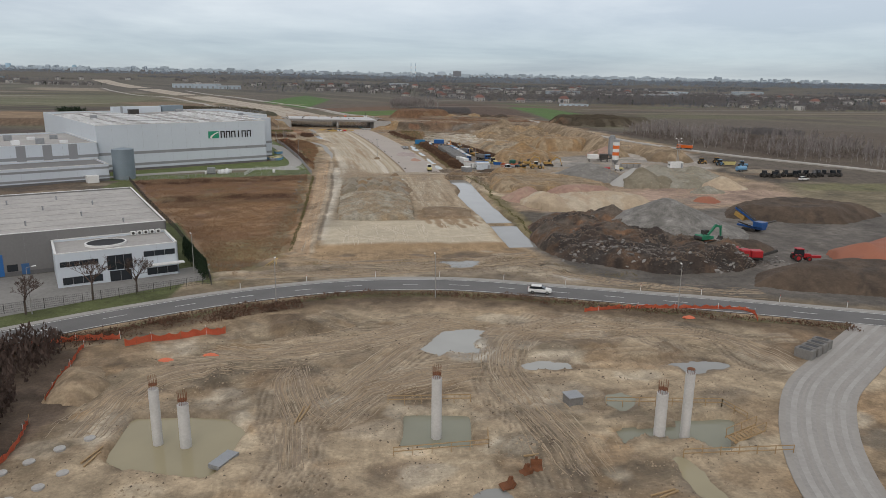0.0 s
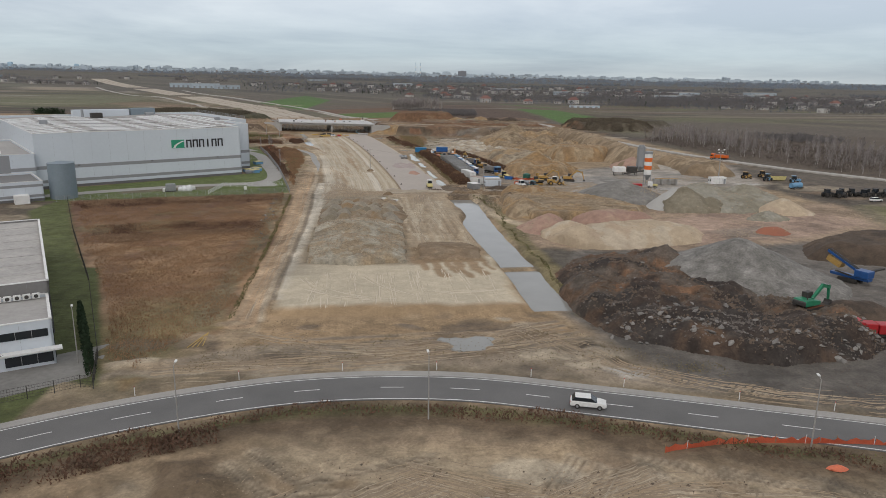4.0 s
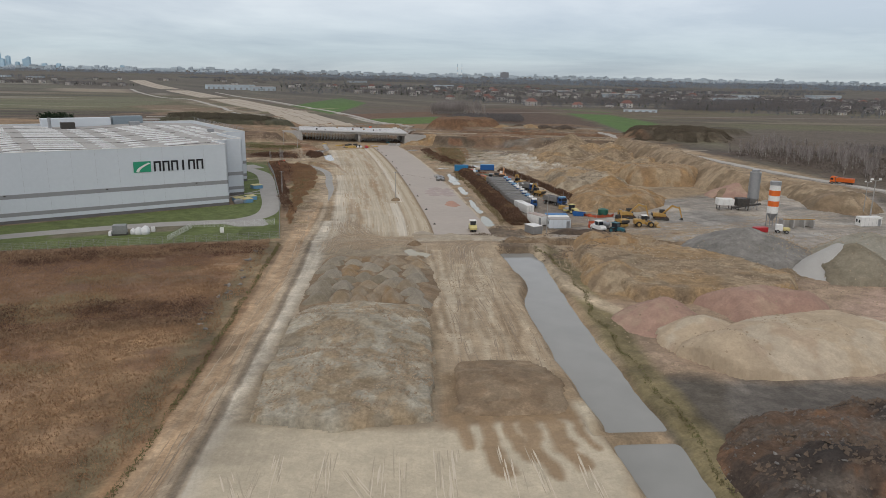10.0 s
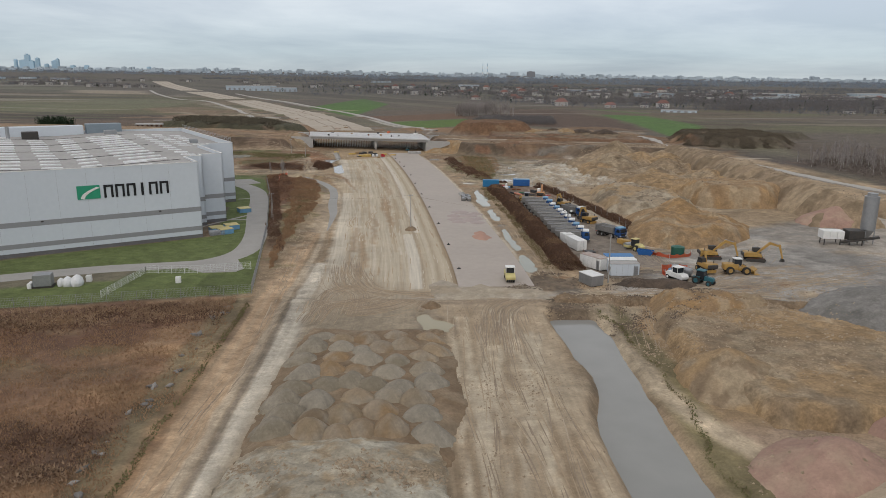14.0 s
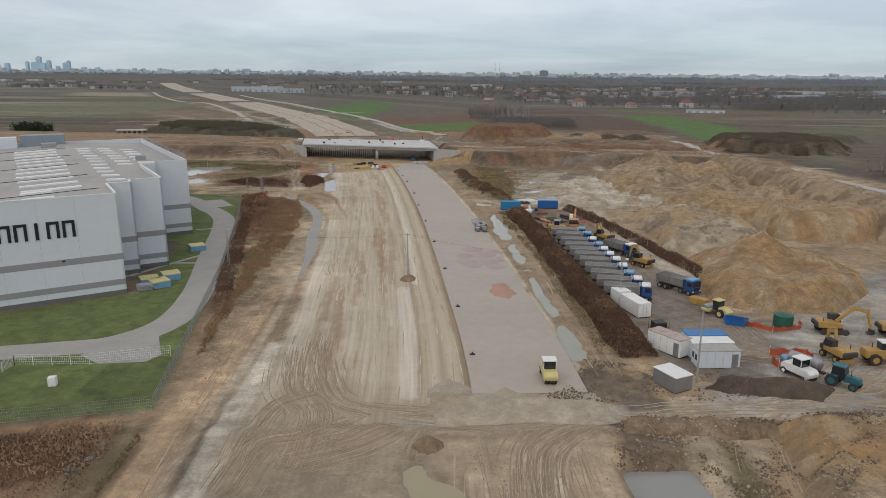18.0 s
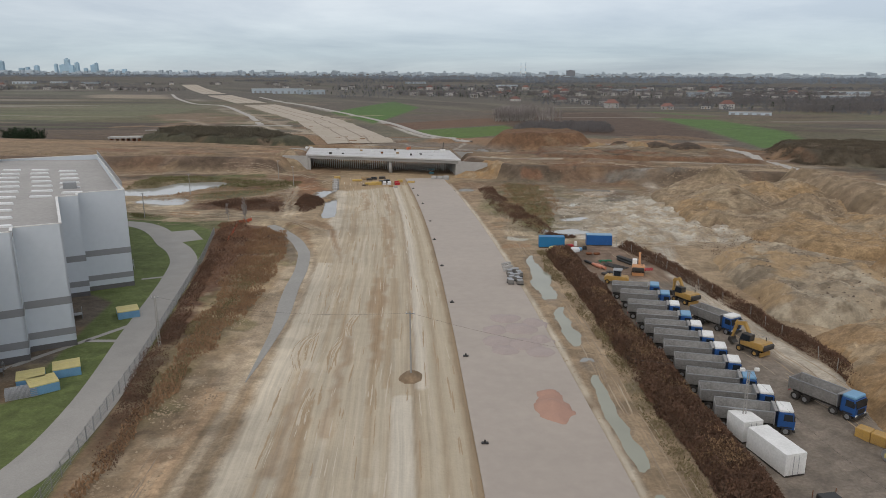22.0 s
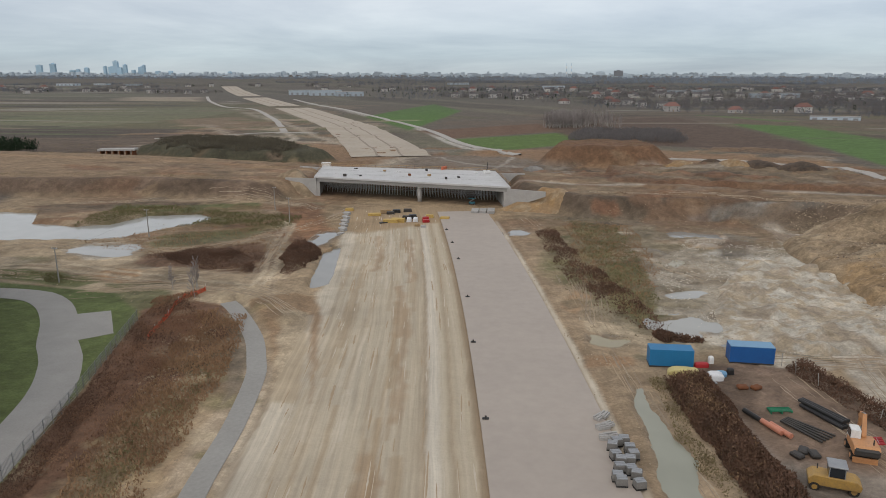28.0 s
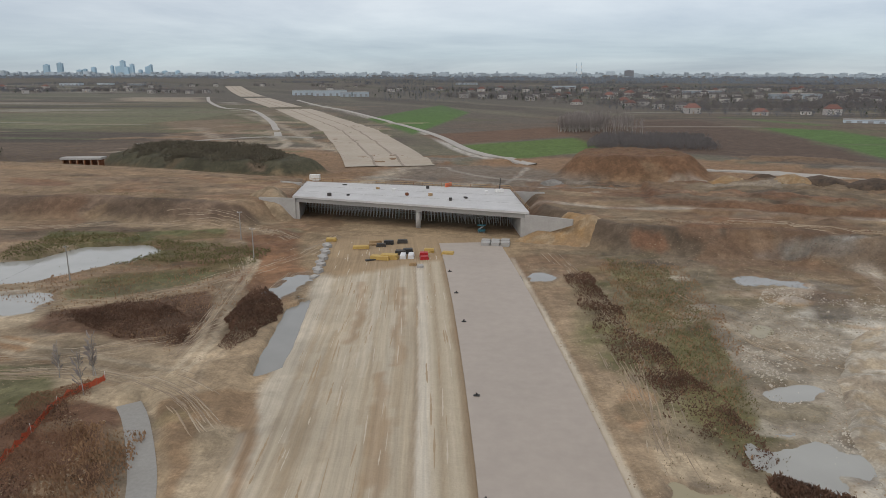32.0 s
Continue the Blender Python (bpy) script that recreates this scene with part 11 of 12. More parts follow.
def screener(m):
    c = thing("mobile_screener", m, "blue tracked screening plant with folding conveyors", "screener")
    for s in (-1, 1):
        bm = bmesh.new()
        prism(bm, [(-1.8, 0.1), (1.8, 0.1), (2.1, 0.5), (1.8, 0.9), (-1.8, 0.9), (-2.1, 0.5)], s * 1.1 - 0.22, s * 1.1 + 0.22)
        part("track", bm, DARK_STEEL, c)
    part("frame", made(rbox, -4.0, 4.0, -0.8, 0.8, 0.9, 1.5, 0.06), BLUE, c)
    part("power_unit", made(rbox, 1.2, 4.0, -1.25, 1.25, 1.5, 3.0, 0.1), BLUE, c)
    part("main_conveyor", made(bar, (2.4, 0, 2.2), (-5.2, 0, 5.6), 1.2, 0.5), BLUE, c)
    part("belt", made(bar, (2.4, 0, 2.5), (-5.2, 0, 5.9), 0.9, 0.06), RUBBER, c)
    part("screen_box", made(bar, (-5.0, 0, 4.2), (-2.0, 0, 3.0), 1.8, 1.1), YELLOW, c)
    part("side_conveyor", made(bar, (1.0, 1.3, 1.6), (3.6, 5.2, 3.0), 0.8, 0.3), DARK_STEEL, c)
    part("side_conveyor", made(bar, (0.5, -1.3, 1.6), (0.0, -5.4, 3.0), 0.8, 0.3), DARK_STEEL, c)
    return c


screener(pose(109.5, 172.5, gz(110, 172), 0, 0, -68))


def car(name, m, label, paint, estate=True):
    c = thing(name, m, label, "car", "cars")
    bm = bmesh.new()
    prism(bm, [(-2.2, 0.32), (2.15, 0.32), (2.25, 0.6), (2.05, 0.82), (1.15, 0.95), (-2.15, 1.0), (-2.28, 0.65)], -0.88, 0.88)
    bmesh.ops.bevel(bm, geom=bm.edges[:], offset=0.08, segments=2, affect="EDGES")
    body = part("body", bm, paint, c)
    bm = bmesh.new()
    back = -2.05 if estate else -1.5
    prism(bm, [(1.1, 0.93), (0.35, 1.42), (back + 0.35, 1.45), (back, 0.97)], -0.76, 0.76)
    part("glasshouse", bm, GLASS, body)
    part("roof", made(rbox, back + 0.4, 0.3, -0.72, 0.72, 1.43, 1.5, 0.03), paint, body)
    for x in (-1.35, 1.4):
        for s in (-1, 1):
            wheel(c, x, s * 0.8, 0.32, 0.2)
    for s in (-1, 1):
        part("headlight", made(rbox, 2.1, 2.22, s * 0.62 - 0.16, s * 0.62 + 0.16, 0.62, 0.76, 0.02), WHITE, body)
        part("tail_lamp", made(rbox, -2.28, -2.2, s * 0.7 - 0.1, s * 0.7 + 0.1, 0.7, 0.92, 0.02), RED, body)
    return c


car("estate_car", pose(36.5, 123.6, 0.022, 0, 0, -18), "silver-white estate car driving on the public road", WHITE)
car("pickup_car", pose(112.5, 289.5, gz(112, 289), 0, 0, -25), "dark grey car parked by the mixing plant", surf("dark_car_paint", (0.03, 0.033, 0.038), rough=0.3, bump=0))
car("estate_car", pose(187, 262, gz(187, 262), 0, 0, 10), "white estate car parked beyond the heaps", WHITE)


# ---- containers, cabins, stores ----
def container(name, m, label, paint, lx=6.06, roof=None, group="containers"):
    c = thing(name, m, label, "container", group)
    part("base", made(box, -lx / 2, lx / 2, -1.22, 1.22, 0.0, 0.18), DARK_STEEL, c)
    body = part("body", made(box, -lx / 2 + 0.03, lx / 2 - 0.03, -1.19, 1.19, 0.182, 2.5), paint, c)
    n = int(lx / 0.3)
    for s in (-1, 1):
        bm = bmesh.new()
        for k in range(n):
            x = -lx / 2 + 0.15 + k * (lx - 0.3) / n
            box(bm, x, x + 0.13, s * 1.2 - 0.012, s * 1.2 + 0.02 * s + 0.012, 0.3, 2.42)
        part("corrugation", bm, paint, body)
    for x in (-lx / 2, lx / 2 - 0.15):
        for s in (-1.22, 1.07):
            part("corner_post", made(box, x, x + 0.15, s, s + 0.15, 0.182, 2.55), paint, c)
    part("roof", made(rbox, -lx / 2, lx / 2, -1.22, 1.22, 2.502, 2.6, 0.02), roof or paint, c)
    for s in (-0.6, 0.02):
        d = part("door", made(box, lx / 2 - 0.02, lx / 2 + 0.03, s, s + 0.58, 0.25, 2.4), paint, c)
        part("lock_bar", made(rod, (lx / 2 + 0.05, s + 0.3, 0.25), (lx / 2 + 0.05, s + 0.3, 2.4), 0.025, n=6), STEEL, d)
    return c


container("shipping_container", pose(46.0, 423.6, gz(46, 423), 0, 0, -3), "bright blue steel shipping container on bare ground", surf("bright_container_blue", (0.02, 0.18, 0.38), (0.018, 0.15, 0.32), rough=0.5, big=0.6, fine=5, bump=0.03))
container("shipping_container", pose(57.7, 425.2, gz(57, 425), 0, 0, -5), "deep blue steel shipping container with a paler roof", CONT_BLUE, roof=SKY_BLUE)
container("shipping_container", pose(56.3, 326.8, gz(56, 327), 0, 0, -76), "white steel container behind the hedge", WHITE, lx=6.06)
container("shipping_container", pose(55.2, 332.2, gz(55, 332), 0, 0, -76), "white steel container behind the hedge", WHITE, lx=3.0)


def cabin(name, m, label, wall, roof, lx=6.0, ly=2.5, h=2.6, windows=True):
    c = thing(name, m, label, "site cabin", "site cabins")
    body = part("shell", made(rbox, -lx / 2, lx / 2, -ly / 2, ly / 2, 0.1, h, 0.04), wall, c)
    part("roof", made(rbox, -lx / 2 - 0.06, lx / 2 + 0.06, -ly / 2 - 0.06, ly / 2 + 0.06, h + 0.002, h + 0.14, 0.03), roof, c)
    part("skid", made(box, -lx / 2 + 0.1, lx / 2 - 0.1, -ly / 2 + 0.1, ly / 2 - 0.1, -0.1, 0.098), DARK_STEEL, c)
    if windows:
        for s in (-0.55, 0.55):
            w = part("window_frame", made(box, -lx / 2 - 0.03, -lx / 2 + 0.01, s - 0.38, s + 0.38, 1.05, 2.0), WHITE, c)
            part("pane", made(box, -lx / 2 - 0.045, -lx / 2 - 0.031, s - 0.32, s + 0.32, 1.1, 1.95), GLASS, w)
        part("door", made(box, lx / 2 - 0.3 - 0.9, lx / 2 - 0.3, -ly / 2 - 0.02, -ly / 2 + 0.02, 0.12, 2.15), STEEL, c)
    for k in range(1, int(lx / 1.2)):
        x = -lx / 2 + k * 1.2
        part("wall_seam", made(box, x - 0.015, x + 0.015, -ly / 2 - 0.012, -ly / 2 + 0.004, 0.15, h - 0.05), STEEL, body)
    return c


cabin("site_cabin", pose(61.2, 304.2, gz(61, 304), 0, 0, 0), "pale grey site cabin with a small window", CLAD, ROOFING)
cabin("site_cabin", pose(61.4, 306.9, gz(61, 307), 0, 0, 0), "white-roofed site cabin beside others", CLAD, WHITE, windows=False)
cabin("site_cabin", pose(61.6, 309.6, gz(61, 309), 0, 0, 0), "site cabin with a bright blue roof", CLAD, surf("blue_sheet_roof", (0.05, 0.20, 0.45), rough=0.5, bump=0.03), windows=False)
cabin("site_cabin", pose(56.2, 309.2, gz(56, 309), 0, 0, -58), "white site cabin with a rust-stained grey roof", WHITE, surf("rust_stained_grey_roof", (0.46, 0.43, 0.40), (0.30, 0.19, 0.14), rough=0.7, big=0.6, fine=3, bump=0.1))
cabin("tool_shed", pose(52.6, 297.2, gz(52, 297), 0, 0, -66), "grey metal shed with a white roof", STEEL, WHITE, 4.2, 2.9, 2.1, False)
cabin("site_cabin", pose(152, 305, gz(152, 305), 0, 0, 3), "white cabin beside a floodlight mast", WHITE, WHITE, 6.5, 2.5, 2.6)
cg = thing("water_cube", pose(57.5, 317.8, gz(57, 318), 0, 0, 10), "black water tank in a rusty cage", "tank")
part("tank", made(rbox, -1.0, 1.0, -0.9, 0.9, 0.2, 1.7, 0.1), BLACK_PIPE, cg)
part("tray", made(box, -1.3, 1.3, -1.1, 1.1, 0, 0.2), RED, cg)
for x in (-1.25, 1.2):
    for s in (-1.05, 1.0):
        part("cage_post", made(box, x, x + 0.06, s, s + 0.06, 0.202, 1.9), RUST, cg)
single("chemical_toilet", made(rbox, -0.55, 0.55, -0.55, 0.55, 0, 1.1, 0.05), SKY_BLUE, pose(57.2, 314.3, gz(57, 314)), "small pale blue drum stand", "drum")
gt = thing("fuel_tank", pose(77.9, 318.2, gz(78, 318)), "dark green cylindrical fuel tank in a fenced pen", "tank")
part("shell", made(rod, (0, 0, 0), (0, 0, 2.2), 1.5, n=28), surf("dark_green_plastic", (0.02, 0.10, 0.07), rough=0.5, bump=0.02), gt)
part("lid", made(rod, (0, 0, 2.202), (0, 0, 2.5), 1.5, 0.5, n=28), surf("dark_green_lid", (0.025, 0.12, 0.085), rough=0.5, bump=0.02), gt)
orange_fence([(72.5, 320), (75.5, 316.5), (80.5, 317.5), (82, 321)], "orange safety mesh round a fuel tank", 1.0, 9)
orange_fence([(69.8, 305), (69.6, 302.6), (74.5, 303.2), (75.6, 306.4), (70.2, 306.8)], "orange safety mesh pen round a tank", 1.3, 10)
single("frost_tank", made(rbox, -1.2, 1.2, -0.9, 0.9, 0, 0.9, 0.25), SKY_BLUE, pose(72.4, 304.8, gz(72, 305)), "pale blue plastic basin inside a pen", "basin")
sk = thing("skip", pose(71.2, 320.4, gz(71, 320), 0, 0, -32), "blue open steel skip", "skip")
bm = bmesh.new()
prism(bm, [(-1.9, 1.1), (-1.4, 0.0), (1.4, 0.0), (1.9, 1.1), (1.75, 1.1), (1.3, 0.12), (-1.3, 0.12), (-1.75, 1.1)], -0.9, 0.9)
part("shell", bm, CONT_BLUE, sk)
for s in (-0.93, 0.9):
    bm = bmesh.new()
    prism(bm, [(-1.9, 1.1), (-1.4, 0.0), (1.4, 0.0), (1.9, 1.1)], s, s + 0.03)
    part("side", bm, CONT_BLUE, sk)
yb = thing("stacked_crates", pose(69.3, 331.4, gz(69, 331), 0, 0, -52), "two yellow plastic-wrapped crates", "crates")
for k in range(2):
    part("crate", made(rbox, -1.6 + k * 1.65, k * 1.65, -0.7, 0.7, 0, 1.25, 0.06), YELLOW, yb)
single("steel_plate", made(rbox, -1.1, 1.1, -0.7, 0.7, 0, 0.1, 0.02), CONCRETE_DARK, pose(69.6, 296.4, gz(69.6, 296.4) + 0.5, 0, 0, -30), "grey road plate lying on the ground", "plate")

# paving blocks waiting on the road base
for k in range(14):
    r, c = divmod(k, 2)
    b = thing("block_pallet", pose(33.7 + c * 1.45 + r * 0.10 + 0.35 * math.sin(k * 2.3), 391.5 + r * 1.4 + 0.3 * math.cos(k * 1.9), 0.122, 0, 0, 14 * math.sin(k * 1.7)), "pallet of grey kerb stones on the road base", "pallet", "kerb pallets")
    part("pallet", made(box, -0.58, 0.58, -0.5, 0.5, 0, 0.14), BLACK_PIPE, b)
    part("stone_pack", made(rbox, -0.56, 0.56, -0.48, 0.48, 0.142, 0.85, 0.03), CONCRETE_DARK, b, "dark damp stones")
    for j in range(3):
        part("stone", made(rbox, -0.52, 0.52, -0.44 + j * 0.3, -0.2 + j * 0.3, 0.852, 0.95, 0.02), STEEL, b)
for k in range(6):
    b = thing("block_pallet", pose(33.6 + 0.6 * (k % 2), 401 + 1.5 * (k // 2) + k * 0.5, 0.122, 0, 0, 12 * k), "loose stack of pale kerb stones", "pallet", "kerb pallets")
    for j in range(4):
        part("stone", made(rbox, -0.8, 0.8, -0.4 + j * 0.22, -0.2 + j * 0.22, 0.0, 0.35 + 0.12 * (j % 2), 0.02), CONCRETE, b)
for y in (308, 330, 355, 380, 405, 430, 453, 481, 497, 512):
    p = min(HL, key=lambda q: abs(q[1] - y))
    e = offset_line(HL, 5.0)[HL.index(p)]
    s = thing("barrier_foot", pose(e[0], y, 0.12), "small black rubber base on the road edge", "barrier foot", "barrier feet")
    part("base", made(rbox, -0.4, 0.4, -0.2, 0.2, 0, 0.16, 0.03), BLACK_PIPE, s)
    part("socket", made(rod, (0, 0, 0.16), (0, 0, 0.42), 0.12, n=8), DARK_STEEL, s)
# pipes and stores at the head of the lorry park
for k in range(6):
    single("black_pipe", made(rod, (-3.2, 0, 0), (3.2, 0, 0), 0.22, n=12), BLACK_PIPE, pose(60.2 + 0.35 * (k % 3) + 0.17 * (k // 3), 408 + 0.2 * k, gz(60, 408) + 0.24 + 0.4 * (k // 3), 0, 0, 112 + k), "long black plastic pipe in a pile", "pipe", "black pipes")
for k in range(5):
    single("steel_profile", made(rbox, -2.8, 2.8, -0.12, 0.12, 0, 0.2, 0.02), DARK_STEEL, pose(56.2 + 0.4 * k, 404 + 0.3 * k, gz(57, 404) + 0.02, 0, 0, 118 + 3 * k), "dark steel profile on the ground", "profile", "steel profiles")
for k in range(2):
    single("orange_pipe", made(rod, (-1.6, 0, 0), (1.6, 0, 0), 0.32, n=14), surf("salmon_pipe", (0.60, 0.25, 0.16), rough=0.5, bump=0.02), pose(53.9 - 0.75 * k, 403.9 + 0.7 * k, gz(54, 404) + 0.33, 0, 0, 112), "salmon plastic drain pipe", "pipe", "drain pipes")
single("black_pipe", made(rod, (-1.8, 0, 0), (1.8, 0, 0), 0.3, n=14), BLACK_PIPE, pose(52.2, 407.4, gz(52, 407) + 0.31, 0, 0, 112), "black plastic drain pipe", "pipe", "black pipes")
for k in range(5):
    single("red_beam", made(rbox, -1.9, 1.9, -0.1, 0.1, 0, 0.22, 0.02), RED, pose(62.4 + 0.1 * k, 401.4 + 0.35 * k, gz(62, 401) + 0.02, 0, 0, 5 + k), "red steel beam in a small stack", "beam", "red beams")
gm = thing("green_implement", pose(56.0, 409.6, gz(56, 409), 0, 0, 5), "green farm harrow frame on the ground", "harrow")
for k in range(4):
    part("crossbar", made(box, -1.4, 1.4, -0.5 + k * 0.32, -0.42 + k * 0.32, 0.3, 0.42), GREEN, gm)
for x in (-1.3, 0, 1.2):
    part("runner", made(box, x, x + 0.1, -0.6, 0.7, 0.0, 0.3), GREEN, gm)
for k, (x, y) in enumerate(((53.6, 415.8), (55.4, 415.9), (54.6, 399.5), (55.4, 398.6), (53.6, 398.6))):
    b = single("tangled_scrap", made(rbox, -0.7, 0.7, -0.5, 0.5, 0, 0.5, 0.15), RUST if k < 2 else DARK_STEEL, pose(x, y, gz(x, y), 0, 0, 30 * k), "small tangle of scrap metal", "scrap", "scrap")
for x, y, sx, sy, h, mt, lb in ((47.0, 420.2, 2.1, 0.8, 0.9, PALE_YELLOW, "stack of yellow timber under a sheet"), (50.8, 418.6, 1.2, 0.9, 0.9, TARP, "heap under crumpled white plastic sheet"), (52.0, 419.6, 0.7, 0.6, 0.7, SKY_BLUE, "blue plastic sack on the ground"),
                                (53.4, 420.2, 0.5, 0.4, 0.9, BLACK_PIPE, "black drum standing by sacks"), (50.2, 422.6, 1.0, 0.5, 0.7, RED, "red site tool bundle"), (49.4, 417.0, 1.4, 0.3, 0.4, STEEL, "bundle of steel tubes"), (51.9, 424, 0.4, 0.4, 1.0, WHITE, "white drum beside a container")):
    bm = bmesh.new()
    bmesh.ops.create_icosphere(bm, subdivisions=3, radius=1)
    for v in bm.verts:
        q = Vector((math.copysign(abs(v.co.x) ** 0.5, v.co.x) * sx, math.copysign(abs(v.co.y) ** 0.5, v.co.y) * sy, max(0, math.copysign(abs(v.co.z) ** 0.5, v.co.z)) * h))
        v.co = q * (1 + 0.14 * noise.noise(q * 1.5 + Vector((x, y, 0))))
    single("site_load", bm, mt, pose(x, y, gz(x, y)), lb, "site material")
for k in range(16):
    t = k / 15
    i = int(t * (len(HEDGE_B) - 1))
    x, y = HEDGE_B[i]
    single("fence_stake", made(rod, (0, 0, -0.2), (random.uniform(-0.3, 0.3), 0, 2.0), 0.05, n=6), POLE_GREY, pose(x - 1.2, y, gz(x - 1.2, y)), "leaning concrete fence stake in the hedge", "stake", "fence stakes")
# stores before the bridge
YB = [(-15, 531.5, SAWN, 2.0, 0.8, 0.7, 8), (-8.6, 521.5, SAWN, 2.2, 0.9, 0.9, -6), (-6.6, 522.3, SAWN, 2.0, 0.9, 1.1, -6), (-3.0, 527.5, BLACK_PIPE, 1.2, 0.8, 1.2, 10), (-4.6, 526.5, DARK_STEEL, 1.3, 0.8, 1.0, 0), (-1.8, 523.8, TARP, 0.7, 1.6, 0.9, 4),
      (-3.6, 523.4, TARP, 0.7, 1.6, 0.9, 4), (1.0, 525.2, RED, 1.0, 0.7, 1.0, 5), (1.4, 522.4, RED, 1.0, 0.6, 0.8, 15), (1.8, 529.2, SAWN, 1.2, 0.6, 0.9, 0), (6.4, 527.4, SAWN, 1.4, 0.8, 0.8, -8), (-12.5, 537, WOOD, 1.6, 0.7, 0.8, 20), (-9, 536.5, BLACK_PIPE, 1.2, 0.7, 1.0, 0),
      (-5.8, 538, DARK_STEEL, 1.3, 0.7, 0.9, 6), (-10.5, 534, DARK_STEEL, 1.2, 0.7, 0.8, 8), (-14, 534.5, WOOD, 2.4, 0.4, 0.4, 24), (-10.6, 520.5, DARK_STEEL, 1.2, 0.5, 0.3, 30), (-0.5, 517, WOOD, 0.8, 0.6, 0.7, 0), (1.3, 515.4, CONCRETE, 0.7, 0.6, 0.6, 0), (-24, 538.5, SAWN, 1.3, 0.7, 0.8, 5)]
for x, y, mt, sx, sy, h, a in YB:
    b = thing("material_stack", pose(x, y, gz(x, y), 0, 0, a), "stack of formwork and building material by the bridge", "material stack", "stacks by the bridge")
    n = 3
    for k in range(n):
        part("layer", made(rbox, -sx + 0.05 * k, sx - 0.06 * k, -sy, sy, k * h / n, (k + 0.96) * h / n, 0.03), mt, b)
for k in range(11):
    x, y = -25.5 + 0.42 * k + (0.6 if k % 2 else 0), 534 - 3.2 * k * 0.85
    b = thing("slab_stack", pose(x + 1.4, y, gz(x, y), 0, 0, 72), "stack of grey concrete slabs along the verge", "slab stack", "slab stacks")
    for q in range(2 + k % 2):
        part("slab", made(rbox, -0.9, 0.9, -0.7, 0.7, q * 0.26, q * 0.26 + 0.24, 0.02), CONCRETE, b)
for k in range(6):
    x, y = 15 + (k % 3) * 2.4, 537 + (k // 3) * 2.6
    b = thing("slab_stack", pose(x, y, gz(x, y), 0, 0, -8), "stack of grey concrete slabs by the bridge", "slab stack", "slab stacks")
    for q in range(4):
        part("slab", made(rbox, -1.05, 1.05, -1.1, 1.1, q * 0.26, q * 0.26 + 0.24, 0.02), CONCRETE, b)
lift_m = thing("scissor_lift", pose(13.5, 552, gz(13.5, 552), 0, 0, 0), "teal scissor lift under the bridge", "lift")
part("base", made(rbox, -1.0, 1.0, -0.6, 0.6, 0.3, 0.9, 0.05), TEAL, lift_m)
part("platform", made(rbox, -1.1, 1.1, -0.6, 0.6, 1.9, 2.1, 0.03), TEAL, lift_m)
for s in (-1, 1):
    part("scissor", made(bar, (-0.8, s * 0.5, 0.9), (0.8, s * 0.5, 1.9), 0.08, 0.12), STEEL, lift_m)
    for x in (-0.7, 0.7):
        wheel(lift_m, x, s * 0.6, 0.25, 0.2)

# ---- mixing plant ----
silo = thing("cement_silo", pose(122.5, 304.5, gz(122, 304)), "white cement silo with orange bands on steel legs", "silo")
part("barrel", made(rod, (0, 0, 4.0), (0, 0, 12.0), 1.45, n=24), WHITE, silo)
part("cone", made(rod, (0, 0, 1.8), (0, 0, 3.998), 0.35, 1.45, n=24), STEEL, silo)
for z in (6.0, 9.0):
    part("orange_band", made(rod, (0, 0, z), (0, 0, z + 1.5), 1.47, n=24), ORANGE, silo)
part("top_rail", made(rod, (0, 0, 12.002), (0, 0, 13.0), 1.5, n=24), STEEL, silo)
for a in range(4):
    c, s = 1.35 * math.cos(a * 1.571 + 0.78), 1.35 * math.sin(a * 1.571 + 0.78)
    part("leg", made(bar, (c, s, -0.2), (c, s, 4.6), 0.18, 0.18), STEEL, silo)
sg = thing("cement_silo", pose(131, 331.5, gz(131, 331)), "tall grey cement silo of a mixing plant", "silo")
part("barrel", made(rod, (0, 0, 3.6), (0, 0, 12.0), 1.7, n=24), STEEL, sg)
part("cone", made(rod, (0, 0, 1.4), (0, 0, 3.598), 0.4, 1.7, n=24), STEEL, sg)
part("cap", made(rod, (0, 0, 12.002), (0, 0, 12.8), 1.2, n=16), STEEL, sg)
for a in range(4):
    c, s = 1.6 * math.cos(a * 1.571 + 0.78), 1.6 * math.sin(a * 1.571 + 0.78)
    part("leg", made(bar, (c, s, -0.2), (c, s, 4.2), 0.18, 0.18), STEEL, sg)
mx = thing("mixing_plant", pose(125.5, 330.5, gz(125, 330), 0, 0, -8), "grey concrete mixing plant with inclined conveyor", "mixing plant")
for k in range(3):
    part("hopper", made(rbox, -6.5 + k * 1.7, -4.86 + k * 1.7, -1.6, 1.6, 1.4, 3.4, 0.06), WHITE, mx)
part("mixer_house", made(rbox, -0.5, 3.2, -1.8, 1.8, 1.2, 3.6, 0.08), DARK_STEEL, mx)
part("conveyor", made(bar, (-2, -1.9, 0.8), (6.5, -1.9, 2.2), 0.9, 0.5), DARK_STEEL, mx)
for x in (-6, -2.2, 0, 3):
    for s in (-1.3, 1.2):
        part("leg", made(box, x, x + 0.2, s, s + 0.2, -0.2, 1.4), DARK_STEEL, mx)
bk = thing("aggregate_bunker", pose(129.5, 303.5, gz(129, 303), 0, 0, -4), "low timber-walled aggregate bunker", "bunker")
part("back_wall", made(rbox, -4.5, 4.5, 1.1, 1.4, 0, 2.4, 0.03), CONCRETE, bk)
